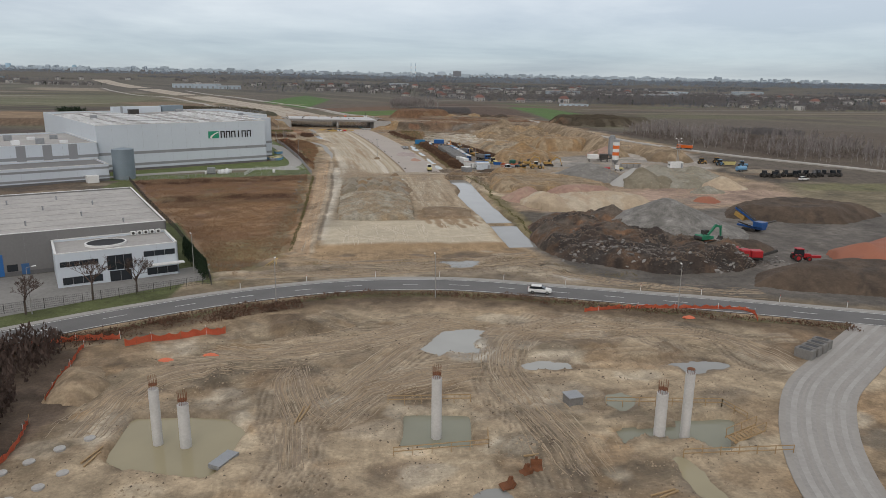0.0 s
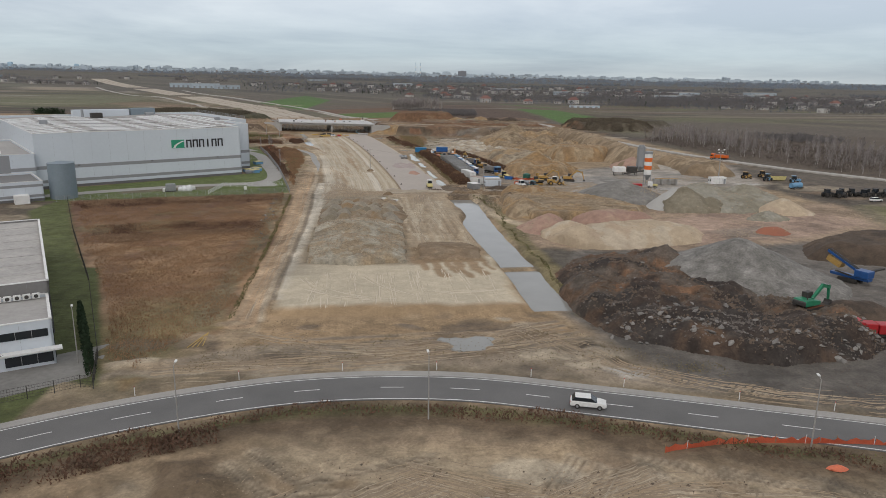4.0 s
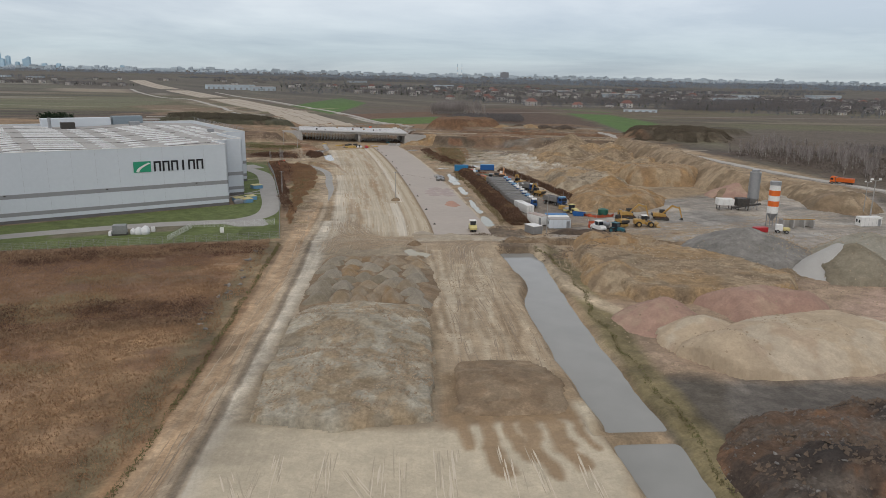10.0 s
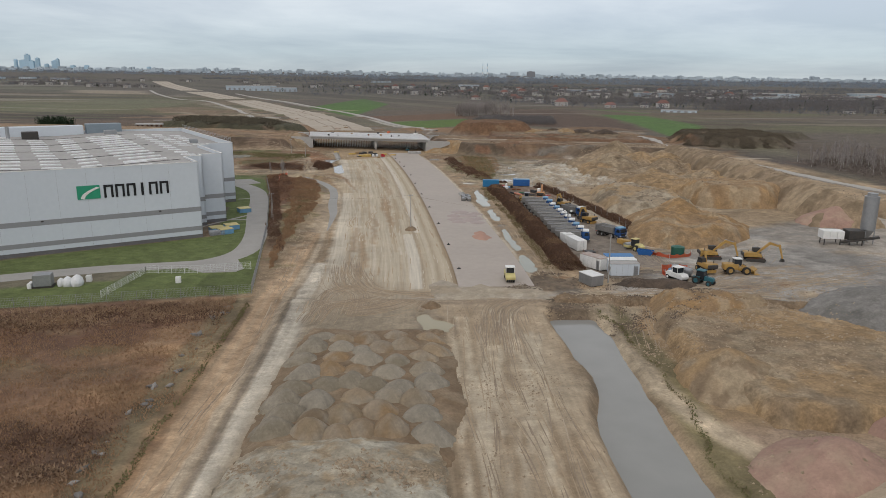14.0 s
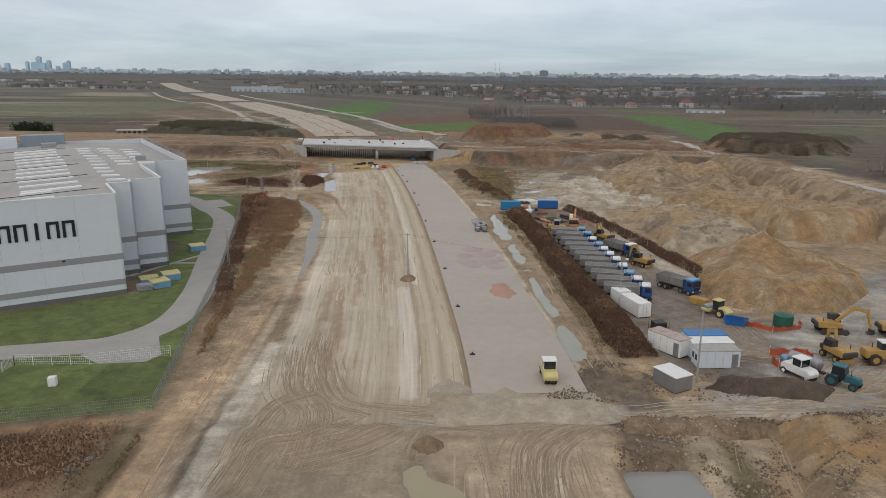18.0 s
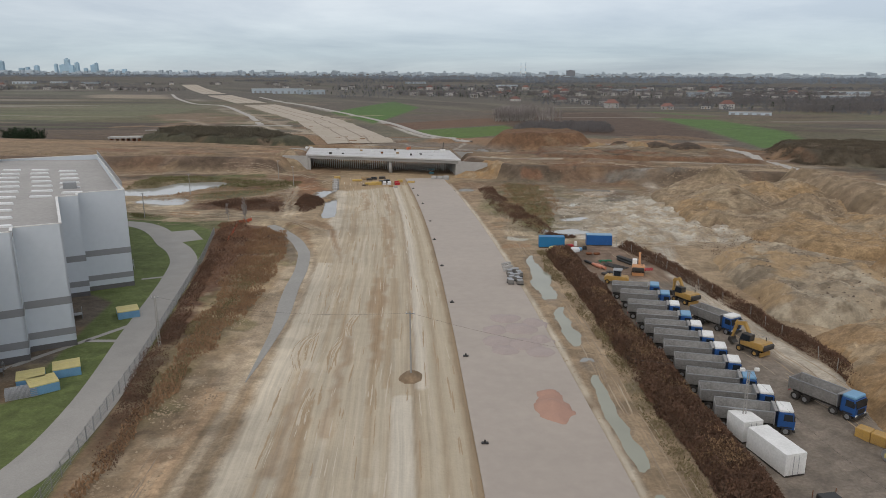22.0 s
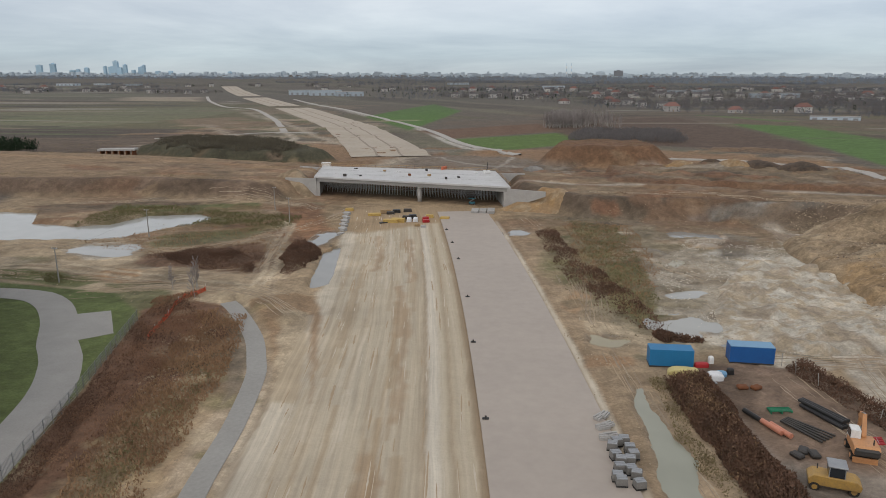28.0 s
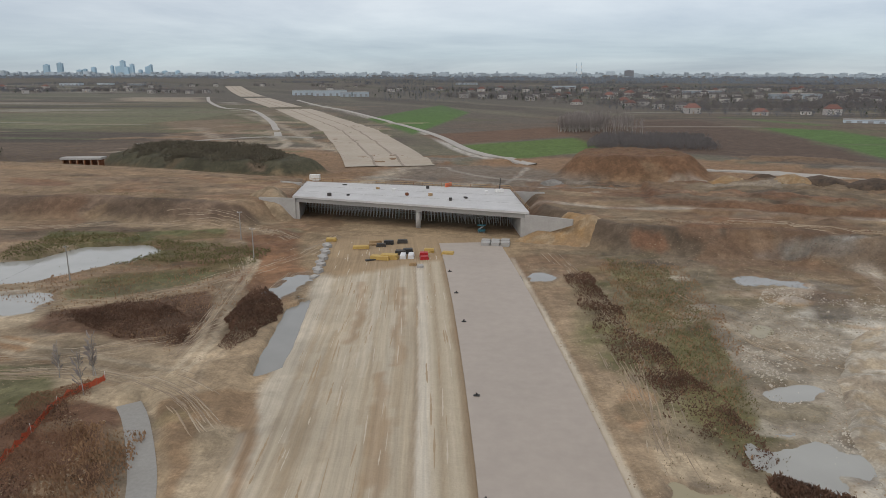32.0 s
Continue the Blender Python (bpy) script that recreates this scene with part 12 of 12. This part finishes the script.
for x in (-4.5, -1.5, 1.5, 4.2):
    part("divider", made(rbox, x, x + 0.3, -1.4, 1.1, 0, 2.2, 0.03), CONCRETE, bk)
part("frame", made(bar, (-4.5, -1.2, 2.5), (4.5, -1.2, 2.5), 0.2, 0.25), YELLOW, bk)
single("pump_unit", made(rbox, -1.9, 1.9, -0.9, 0.9, 0.3, 1.7, 0.15), RED, pose(115, 296.3, gz(115, 296), 0, 0, 4), "bright red compressor unit", "compressor")
wt2 = thing("dumper", pose(121, 296.5, gz(121, 296), 0, 0, -20), "small yellow and white site dumper", "dumper")
part("skip", made(rbox, 0.4, 2.2, -0.9, 0.9, 0.8, 1.6, 0.2), PALE_YELLOW, wt2)
part("cab", made(rbox, -1.4, 0.3, -0.8, 0.8, 0.7, 2.4, 0.08), WHITE, wt2)
for x in (-0.9, 1.3):
    for s in (-1, 1):
        wheel(wt2, x, s * 0.85, 0.5, 0.35)
tipper("tipper_lorry", pose(196, 384, gz(196, 384), 0, 0, 135), "orange tipper lorry on the pale haul track", ORANGE, None, ORANGE, ORANGE)
far0 = tractor("tractor", pose(176, 272, gz(176, 272), 0, 0, 5), "dark old tractor in a crowded machine park", DARK_STEEL, "machine park")
for k in range(11):
    copy_thing(far0, pose(180 + k * 3.1, 271 + 1.6 * math.sin(k * 2.2) + (k % 3) * 2.0, gz(180 + k * 3, 272), 0, 0, 40 * k))
mast = thing("light_mast", pose(153, 306, gz(153, 306)), "tall lattice light mast beside a white hut", "mast")
part("column", made(rod, (0, 0, -0.3), (0, 0, 13.0), 0.24, 0.12, 8), POLE_GREY, mast)
part("crossbar", made(bar, (-1.6, 0, 13.0), (1.6, 0, 13.0), 0.12, 0.12), POLE_GREY, mast)
for x in (-1.5, 0.9):
    part("floodlight", made(rbox, x, x + 0.7, -0.25, 0.1, 13.1, 13.6, 0.05), WHITE, mast)
tank = thing("water_bowser", pose(176.5, 291, gz(176, 291), 0, 0, 10), "sky-blue tank trailer on the far yard", "tank trailer")
part("barrel", made(rod, (-2.4, 0, 1.5), (2.4, 0, 1.5), 1.0, n=18), SKY_BLUE, tank)
part("chassis", made(rbox, -2.8, 3.2, -0.7, 0.7, 0.45, 0.65, 0.03), DARK_STEEL, tank)
for x in (-1.2, 0.2):
    for s in (-1, 1):
        wheel(tank, x, s * 0.85, 0.45, 0.3)
skp = thing("open_skip", pose(183, 313, gz(183, 313), 0, 0, -10), "dirty yellow open skip on the far yard", "skip")
part("shell", made(prism, [(-3, 0.1), (2.6, 0.1), (3.2, 1.7), (-3.2, 1.7)], -1.2, 1.2), PALE_YELLOW, skp)
part("fill", made(rbox, -2.8, 2.8, -1.0, 1.0, 1.702, 1.9, 0.08), DARK_SOIL, skp)
fb = tractor("tractor", pose(178, 312, gz(178, 312), 0, 0, 30), "pale blue tractor on the far yard", SKY_BLUE, "machine park")
copy_thing(fb, pose(186, 306, gz(186, 306), 0, 0, -20))
yt = tractor("tractor", pose(172, 318, gz(172, 318), 0, 0, 10), "yellow loader tractor on the far yard", YELLOW, "machine park")
copy_thing(yt, pose(182, 322, gz(182, 322), 0, 0, 10))
# bamboo-yellow stakes left in the meadow
for k in range(4):
    single("yellow_stake", made(rod, (-2.6, 0, 0.06), (2.6, 0, 0.25), 0.06, n=6), SAWN, pose(-16.2 + 0.4 * k, 150.5 + 0.2 * k, gz(-16, 150) + 0.1, 0, 0, 70 + 7 * k), "long yellow plastic stake in the grass", "stake", "yellow stakes")


# ---- the far country: villages, woods, city ----
def far_ground(x, y):
    return float(gz_array(np.array([float(x)]), np.array([float(y)]))[0])


def house(name, m, label, lx, ly, h, rh, roof, group="village houses"):
    t = thing(name, m, label, "house", group)
    w = part("wall_block", made(box, -lx / 2, lx / 2, -ly / 2, ly / 2, -1, h), RENDER, t)
    bm = bmesh.new()
    e = 0.5
    a = [bm.verts.new(q) for q in ((-lx / 2 - e, -ly / 2 - e, h - 0.2), (lx / 2 + e, -ly / 2 - e, h - 0.2), (lx / 2 + e, ly / 2 + e, h - 0.2), (-lx / 2 - e, ly / 2 + e, h - 0.2), (-lx / 4, 0, h + rh), (lx / 4, 0, h + rh))]
    for f in ((0, 1, 5, 4), (2, 3, 4, 5), (1, 2, 5), (3, 0, 4), (0, 3, 2, 1)):
        bm.faces.new([a[i] for i in f])
    r = part("roof", bm, roof, t)
    part("chimney", made(box, lx / 5, lx / 5 + 0.7, 0.4, 1.1, h + rh * 0.4, h + rh + 0.8), TILE_RED, r)
    for x in (-lx / 3.2, lx / 3.2):
        for z in ([1.0] if h < 4.5 else [1.0, 3.8]):
            part("window", made(box, x - 0.6, x + 0.6, -ly / 2 - 0.04, -ly / 2 - 0.005, z, z + 1.4), GLASS, w)
    part("door", made(box, -0.5, 0.5, -ly / 2 - 0.04, -ly / 2 - 0.005, -0.1, 2.1), WOOD, w)
    return t


HOUSES = [house("house", pose(213, 1385, far_ground(213, 1385), 0, 0, 10), "white rendered house with a dark roof", 13, 10, 6.5, 3, TILE_DARK), house("house", pose(229, 1185, far_ground(229, 1185), 0, 0, 8), "large house with a red tiled roof", 16, 11, 6.5, 4.5, TILE_RED),
          house("house", pose(291, 1150, far_ground(291, 1150), 0, 0, -12), "low house with a red tiled roof", 15, 10, 4.0, 3.5, TILE_RED),
          house("house", pose(346, 1170, far_ground(346, 1170), 0, 0, -20), "small pale house with a grey roof", 11, 9, 3.6, 3.2, TILE_DARK)]
random.seed(21)
spots = [(215, 1292), (236, 1260), (600, 1000), (640, 925), (690, 930), (560, 1030), (720, 950)]
for cx, cy, n, wide, deep in ((640, 1040, 4, 120, 50), (820, 1200, 6, 200, 60), (150, 1420, 6, 90, 40), (560, 1520, 10, 260, 50), (930, 1480, 10, 260, 60), (1280, 1340, 8, 220, 80), (1100, 1600, 14, 300, 60), (720, 1560, 12, 240, 50), (1480, 1500, 12, 260, 70), (480, 1660, 10, 200, 50), (90, 1620, 16, 200, 60), (400, 1720, 22, 300, 70), (800, 1650, 24, 330, 80), (1250, 1640, 18, 280, 90), (0, 2050, 18, 330, 90), (620, 2150, 26, 420, 120), (-520, 1800, 12, 260, 40), (-950, 1900, 14, 320, 40), (-1350, 2050, 10, 260, 60), (-700, 2300, 10, 400, 80)):
    for k in range(n):
        x, y = random.gauss(cx, wide * 0.55), random.gauss(cy, deep * 0.55)
        if min(abs(x - p[0]) + abs(y - p[1]) for p in HL) > 70 and not (200 < x < 335 and y < 1075):
            spots.append((x, y))
copy_thing(HOUSES[1], pose(368, 1158, far_ground(368, 1158), 0, 0, -6))
for k, (x, y) in enumerate(spots):
    copy_thing(HOUSES[(0, 0, 2, 0, 3, 0, 0, 3, 1, 0, 3)[(k * 5 + k // 3) % 11]], pose(x, y, far_ground(x, y), 0, 0, random.uniform(-40, 40)))
# long white industrial sheds near the highway's far end
for x, y, lx, ly, h, a in ((-306, 1690, 60, 30, 10, 20), (-252, 1655, 50, 26, 8, 20), (-360, 1720, 50, 30, 9, 20), (340, 1020, 42, 9, 2.8, -22), (420, 1860, 70, 30, 7, 4), (1010, 1720, 60, 30, 7, -6), (1070, 1760, 40, 24, 8, -6), (1180, 1960, 80, 40, 7, 3), (-1290, 2450, 60, 30, 6, 0), (-1210, 2500, 40, 30, 5, 0), (-1100, 2480, 50, 20, 5, 8), (-100, 2700, 70, 40, 6, 0), (520, 1650, 80, 30, 8, -10), (700, 1500, 70, 30, 7, 15), (840, 1760, 90, 40, 8, 5), (180, 2300, 60, 30, 7, 0)):
    s = thing("industrial_shed", pose(x, y, far_ground(x, y), 0, 0, a), "long white industrial shed far off", "shed", "far sheds")
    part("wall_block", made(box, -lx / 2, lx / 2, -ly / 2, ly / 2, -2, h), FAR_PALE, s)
    part("roof", made(box, -lx / 2 - 0.3, lx / 2 + 0.3, -ly / 2 - 0.3, ly / 2 + 0.3, h + 0.01, h + 0.6), ROOFING, s)
    for q in range(5):
        xx = -lx / 2 + (q + 0.5) * lx / 5
        part("gate", made(box, xx - 2, xx + 2, -ly / 2 - 0.06, -ly / 2 - 0.01, 0, min(4.5, h - 1)), CLAD_BAND, s)


def woods(name, polys, count, h0, h1, material, label, seed, spread=1.0, stem=True, per=26, twig=0.10):
    """Far trees and hedgerows: each a clump of twig pieces over a thin stem, too many to count."""
    rs = np.random.RandomState(seed)
    tris = []
    for poly, n in zip(polys, count):
        px, py = np.array([p[0] for p in poly]), np.array([p[1] for p in poly])
        x, y = rs.uniform(px.min(), px.max(), n * 3), rs.uniform(py.min(), py.max(), n * 3)
        d = outline(poly, x, y)
        x, y = x[d < 0][:n], y[d < 0][:n]
        z = gz_array(x, y)
        h = rs.uniform(h0, h1, len(x))
        r = h * 0.30 * spread
        for k in range(per):
            a, q = rs.uniform(0, 6.28, len(x)), rs.uniform(0, 1, len(x))
            zz = h * (0.22 + 0.78 * q)
            rad = r * np.sqrt(np.clip(1 - (2 * q - 0.9) ** 2, 0.05, 1)) * np.sqrt(rs.uniform(0.1, 1, len(x)))
            c = np.stack([x + rad * np.cos(a), y + rad * np.sin(a), z + zz], 1)
            s = (h * twig)[:, None]
            o = rs.normal(size=(len(x), 3, 3)) * s[:, None] * np.array([0.7, 0.7, 1.2])
            tris.append(c[:, None, :] + o)
        if stem:
            w = h * 0.015
            base = np.stack([x, y, z - 0.3], 1)
            tris.append(np.stack([base + np.stack([-w, 0 * w, 0 * w], 1), base + np.stack([w, 0 * w, 0 * w], 1), base + np.stack([0 * w, 0 * w, h * 0.9], 1)], 1))
    co = np.concatenate(tris).reshape(-1, 3)
    m = len(co) // 3
    me = bpy.data.meshes.new(name)
    me.vertices.add(len(co))
    me.vertices.foreach_set("co", co.astype(np.float32).ravel())
    me.loops.add(3 * m)
    me.loops.foreach_set("vertex_index", np.arange(3 * m, dtype=np.int32))
    me.polygons.add(m)
    me.polygons.foreach_set("loop_start", np.arange(0, 3 * m, 3, dtype=np.int32))
    me.update(calc_edges=True)
    me.materials.append(material)
    return tagged(new(name, me), label, "woods", kind="stuff")


BIRCH = surf("bare_grey_birch_twigs", (0.30, 0.27, 0.255), (0.20, 0.18, 0.17), rough=1, big=0.05, fine=0.5, bump=0)
BIRCH_STEM = surf("pale_birch_stems", (0.46, 0.44, 0.41), (0.30, 0.28, 0.26), rough=0.9, big=0.1, fine=1, bump=0)


def grove(poly, n, h0, h1, label, seed):
    """Slim bare trees: a pale leaning stem under a fan of fine upright twigs."""
    rs = np.random.RandomState(seed)
    px, py = np.array([p[0] for p in poly]), np.array([p[1] for p in poly])
    x, y = rs.uniform(px.min(), px.max(), n * 4), rs.uniform(py.min(), py.max(), n * 4)
    ok = (outline(poly, x, y) < 0) & (rs.rand(n * 4) < np.clip(0.5 + 2.5 * fbm(x, y, 25, seed, 2), 0.05, 1))
    x, y = x[ok][:n], y[ok][:n]
    base = np.stack([x, y, gz_array(x, y) - 0.3], 1)
    m, h = len(x), rs.uniform(h0, h1, len(x))
    lean = np.stack([rs.normal(0, 0.05, m) * h, rs.normal(0, 0.05, m) * h, h], 1)
    groups = {"birch_stems": [], "birch_twigs": []}
    for k in range(2):
        w = np.stack([0.012 * h + 0.03, 0 * h, 0 * h], 1) if k else np.stack([0 * h, 0.012 * h + 0.03, 0 * h], 1)
        groups["birch_stems"].append(np.stack([base - w, base + w, base + lean], 1))
    for k in range(46):
        q = rs.uniform(0.25, 1.0, m)[:, None]
        a = rs.uniform(0, 6.28, m)
        out = np.stack([np.cos(a), np.sin(a), rs.uniform(0.8, 2.4, m)], 1)
        l = (h * rs.uniform(0.10, 0.26, m))[:, None] * (1.25 - 0.7 * q)
        p0 = base + lean * q * 0.92
        p1 = p0 + out * l * 0.7
        w = np.stack([-np.sin(a), np.cos(a), 0 * a], 1) * (0.008 * h)[:, None]
        groups["birch_twigs"].append(np.stack([p0 - w * 0.4, p1 + w, p1 - w + np.array([0, 0, 0.25])], 1))
    for name, tris in groups.items():
        co = np.concatenate(tris).reshape(-1, 3)
        me = bpy.data.meshes.new(name)
        me.vertices.add(len(co))
        me.vertices.foreach_set("co", co.astype(np.float32).ravel())
        me.loops.add(len(co))
        me.loops.foreach_set("vertex_index", np.arange(len(co), dtype=np.int32))
        me.polygons.add(len(co) // 3)
        me.polygons.foreach_set("loop_start", np.arange(0, len(co), 3, dtype=np.int32))
        me.update(calc_edges=True)
        me.materials.append(BIRCH_STEM if name == "birch_stems" else BIRCH)
        tagged(new(name, me), label, "woods", kind="stuff")


grove([(200, 502), (213, 415), (230, 335), (300, 330), (310, 420), (255, 540)], 330, 5.5, 10.0, "bare grey birch grove in winter", 31)
grove([(60, 900), (78, 1010), (130, 1000), (118, 880)], 420, 7.0, 13.0, "bare grey birches between fields", 32)
grove([(230, 335), (262, 250), (360, 230), (380, 330), (300, 330)], 260, 5.0, 9.0, "bare grey birch grove at the field's edge", 33)
grove([(-44, 446), (-40, 440), (-33, 446), (-34, 455), (-42, 456)], 16, 4.5, 7.5, "slim bare grey trees at the end of the scrub", 36)
blades("undergrowth", [(202, 500), (214, 415), (231, 335), (300, 330), (310, 420), (255, 530)], 15000, 1.8, 0.7, surf("dark_undergrowth", (0.19, 0.16, 0.14), (0.12, 0.10, 0.088), rough=1, big=0.1, fine=1, bump=0), "dark bare undergrowth beneath birches", seed=41, dome=False)
# grey-brown twigs, cooled in colour to stand in for distance haze
THICKET = surf("bare_grey_brown_thicket", (0.185, 0.172, 0.168), (0.125, 0.118, 0.117), rough=1, big=0.1, fine=1, bump=0)
woods("thicket", [[(66, 780), (86, 860), (150, 850), (140, 770)], [(300, 480), (290, 520), (330, 520), (340, 470)]], (1100, 300), 2.5, 5.0, THICKET, "dark bare thicket at a field's edge", 32, 1.2, True, 40, 0.07)
hedges = []
for k in range(44):
    x, y = random.uniform(-1500, 1700), random.uniform(1250, 3300)
    l, a = random.uniform(150, 500), random.uniform(-0.25, 0.2)
    dx, dy, wd = l * math.cos(a), l * math.sin(a), random.uniform(12, 45)
    if min(abs(x - p[0]) for p in HL if abs(p[1] - y) < 700 or p[1] > 1900) < l / 2 + 60 and y < 2700:
        continue
    hedges.append([(x - dx / 2, y - dy / 2), (x + dx / 2, y + dy / 2), (x + dx / 2, y + dy / 2 + wd), (x - dx / 2, y - dy / 2 + wd)])
near = [[(x - 34, y - 14), (x + 34, y - 14), (x + 34, y + 26), (x - 34, y + 26)] for x, y in spots]
woods("garden_trees", near, [34] * len(near), 3, 9.5, THICKET, "bare garden trees crowding round houses", 37, 1.4, True, 60, 0.055)
woods("garden_conifers", near[::2], [2] * len(near[::2]), 3, 8, CONIFER, "dark conifers in gardens", 38, 0.7)
woods("bare_woods", [[(240, 1215), (620, 1180), (1000, 1260), (1050, 1440), (240, 1400)], [(420, 1040), (640, 1120), (640, 1170), (400, 1130)], [(620, 860), (900, 900), (900, 1000), (640, 950)]], (2400, 450, 300), 5, 9.5, THICKET, "belt of bare grey-brown trees behind fields", 39, 1.3, True, 46, 0.06)
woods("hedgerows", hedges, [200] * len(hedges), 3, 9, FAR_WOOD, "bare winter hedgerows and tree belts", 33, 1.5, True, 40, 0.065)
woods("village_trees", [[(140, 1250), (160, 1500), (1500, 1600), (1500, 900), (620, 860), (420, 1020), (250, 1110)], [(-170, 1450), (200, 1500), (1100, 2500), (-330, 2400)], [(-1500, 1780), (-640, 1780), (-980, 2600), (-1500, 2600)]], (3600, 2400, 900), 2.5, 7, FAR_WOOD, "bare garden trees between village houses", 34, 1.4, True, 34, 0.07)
woods("conifers", [[(150, 1250), (300, 1500), (1200, 1500), (1200, 950), (500, 960)], [(-262, 698), (-239, 699), (-239, 711), (-262, 712)], [(-260, 1500), (200, 1500), (800, 2400), (-250, 2300)]], (170, 80, 200), 4, 8.5, CONIFER, "dark green conifers among houses", 35, 0.9, True, 70, 0.055)
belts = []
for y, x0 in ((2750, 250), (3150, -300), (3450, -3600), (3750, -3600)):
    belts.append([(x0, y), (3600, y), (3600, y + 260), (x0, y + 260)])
# forest belts take their blue-grey from haze painted into the material
woods("far_forest", belts, (1500, 1900, 2900, 2600), 6, 13, surf("far_forest_haze_grey", (0.225, 0.265, 0.315), (0.18, 0.215, 0.26), rough=1, big=0.01, fine=0.1, bump=0), "dark forest belts under the horizon", 36, 2.2, False)
# the city on the horizon: slab blocks in a long row, towers in two clusters
random.seed(9)


def town_block(x, y, w, d, h, mat, label, group):
    z = far_ground(x, y)
    t = thing("far_building", pose(x, y, z), label, "building", group)
    b = part("block", made(box, -w / 2, w / 2, -d / 2, d / 2, -8, h), mat, t)
    part("roof_house", made(box, -w / 5, w / 6, -d / 4, d / 4, h, h + max(1.5, h * 0.07)), mat, b)


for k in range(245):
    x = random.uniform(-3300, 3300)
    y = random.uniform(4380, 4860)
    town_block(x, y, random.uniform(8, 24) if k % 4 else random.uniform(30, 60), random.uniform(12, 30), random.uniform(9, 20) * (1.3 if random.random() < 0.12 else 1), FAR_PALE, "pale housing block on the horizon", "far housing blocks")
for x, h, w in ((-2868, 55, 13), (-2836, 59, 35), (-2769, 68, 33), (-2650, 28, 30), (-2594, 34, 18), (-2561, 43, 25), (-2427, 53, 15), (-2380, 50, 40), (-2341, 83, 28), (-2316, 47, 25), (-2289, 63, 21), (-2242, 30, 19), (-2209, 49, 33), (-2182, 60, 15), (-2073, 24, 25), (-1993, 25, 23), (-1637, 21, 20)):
    town_block(x, 4700 + random.uniform(-40, 40), w, 20, h, FAR_TOWER, "tower of the far city with blue-grey haze in its colour", "city towers")
# low roofs of the suburbs, too many to count
rs = np.random.RandomState(77)
n = 1500
x, y = rs.uniform(-3300, 3300, n), 4850 - 900 * rs.rand(n) ** 2
z, w, d, h = gz_array(x, y), rs.uniform(3, 8, n) * np.where(rs.rand(n) < 0.15, 2.6, 1), rs.uniform(4, 9, n), rs.uniform(4, 11, n)
cor = np.array([(-1, -1, 0), (1, -1, 0), (1, 1, 0), (-1, 1, 0), (-1, -1, 1), (1, -1, 1), (1, 1, 1), (-1, 1, 1)], float)
co = np.stack([x[:, None] + cor[:, 0] * w[:, None], y[:, None] + cor[:, 1] * d[:, None], z[:, None] - 3 + cor[:, 2] * (h[:, None] + 3)], 2).reshape(-1, 3)
me = bpy.data.meshes.new("far_suburbs")
me.from_pydata(co.tolist(), [], [[8 * k + i for i in f] for k in range(n) for f in ((0, 1, 5, 4), (1, 2, 6, 5), (2, 3, 7, 6), (3, 0, 4, 7), (4, 5, 6, 7))])
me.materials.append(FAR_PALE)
tagged(new("far_suburbs", me), "pale low buildings of the far suburbs", "buildings", kind="stuff")
town_block(690, 4300, 46, 20, 34, surf("grey_brown_block", (0.22, 0.23, 0.25), (0.2, 0.21, 0.23), rough=0.8, bump=0), "tall broad slab block on the horizon", "far housing blocks")
for x in (430, 458):
    ch = thing("far_chimney", pose(x, 4500, far_ground(x, 4500)), "slim striped power-station chimney on the horizon", "chimney", "chimneys")
    for q in range(5):
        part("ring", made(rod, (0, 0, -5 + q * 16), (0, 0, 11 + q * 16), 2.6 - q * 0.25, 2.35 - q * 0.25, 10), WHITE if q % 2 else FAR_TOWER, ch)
# small works beyond the bridge
uc = thing("underpass_frame", pose(-168, 668, far_ground(-168, 668) + 1.4, 0, 0, 8), "rusty formwork of a small crossing bridge", "formwork")
part("deck", made(rbox, -9, 9, -3, 3, 3.6, 4.6, 0.1), CONCRETE, uc)
for k in range(6):
    part("prop", made(box, -8 + k * 3.1, -7.6 + k * 3.1, -2.6, 2.6, -2.5, 3.6), RUST, uc)
single("white_tank", made(rbox, -2, 2, -1.2, 1.2, 0, 2.4, 0.1), WHITE, pose(-56, 643, far_ground(-56, 643)), "white site container past the bridge", "container")
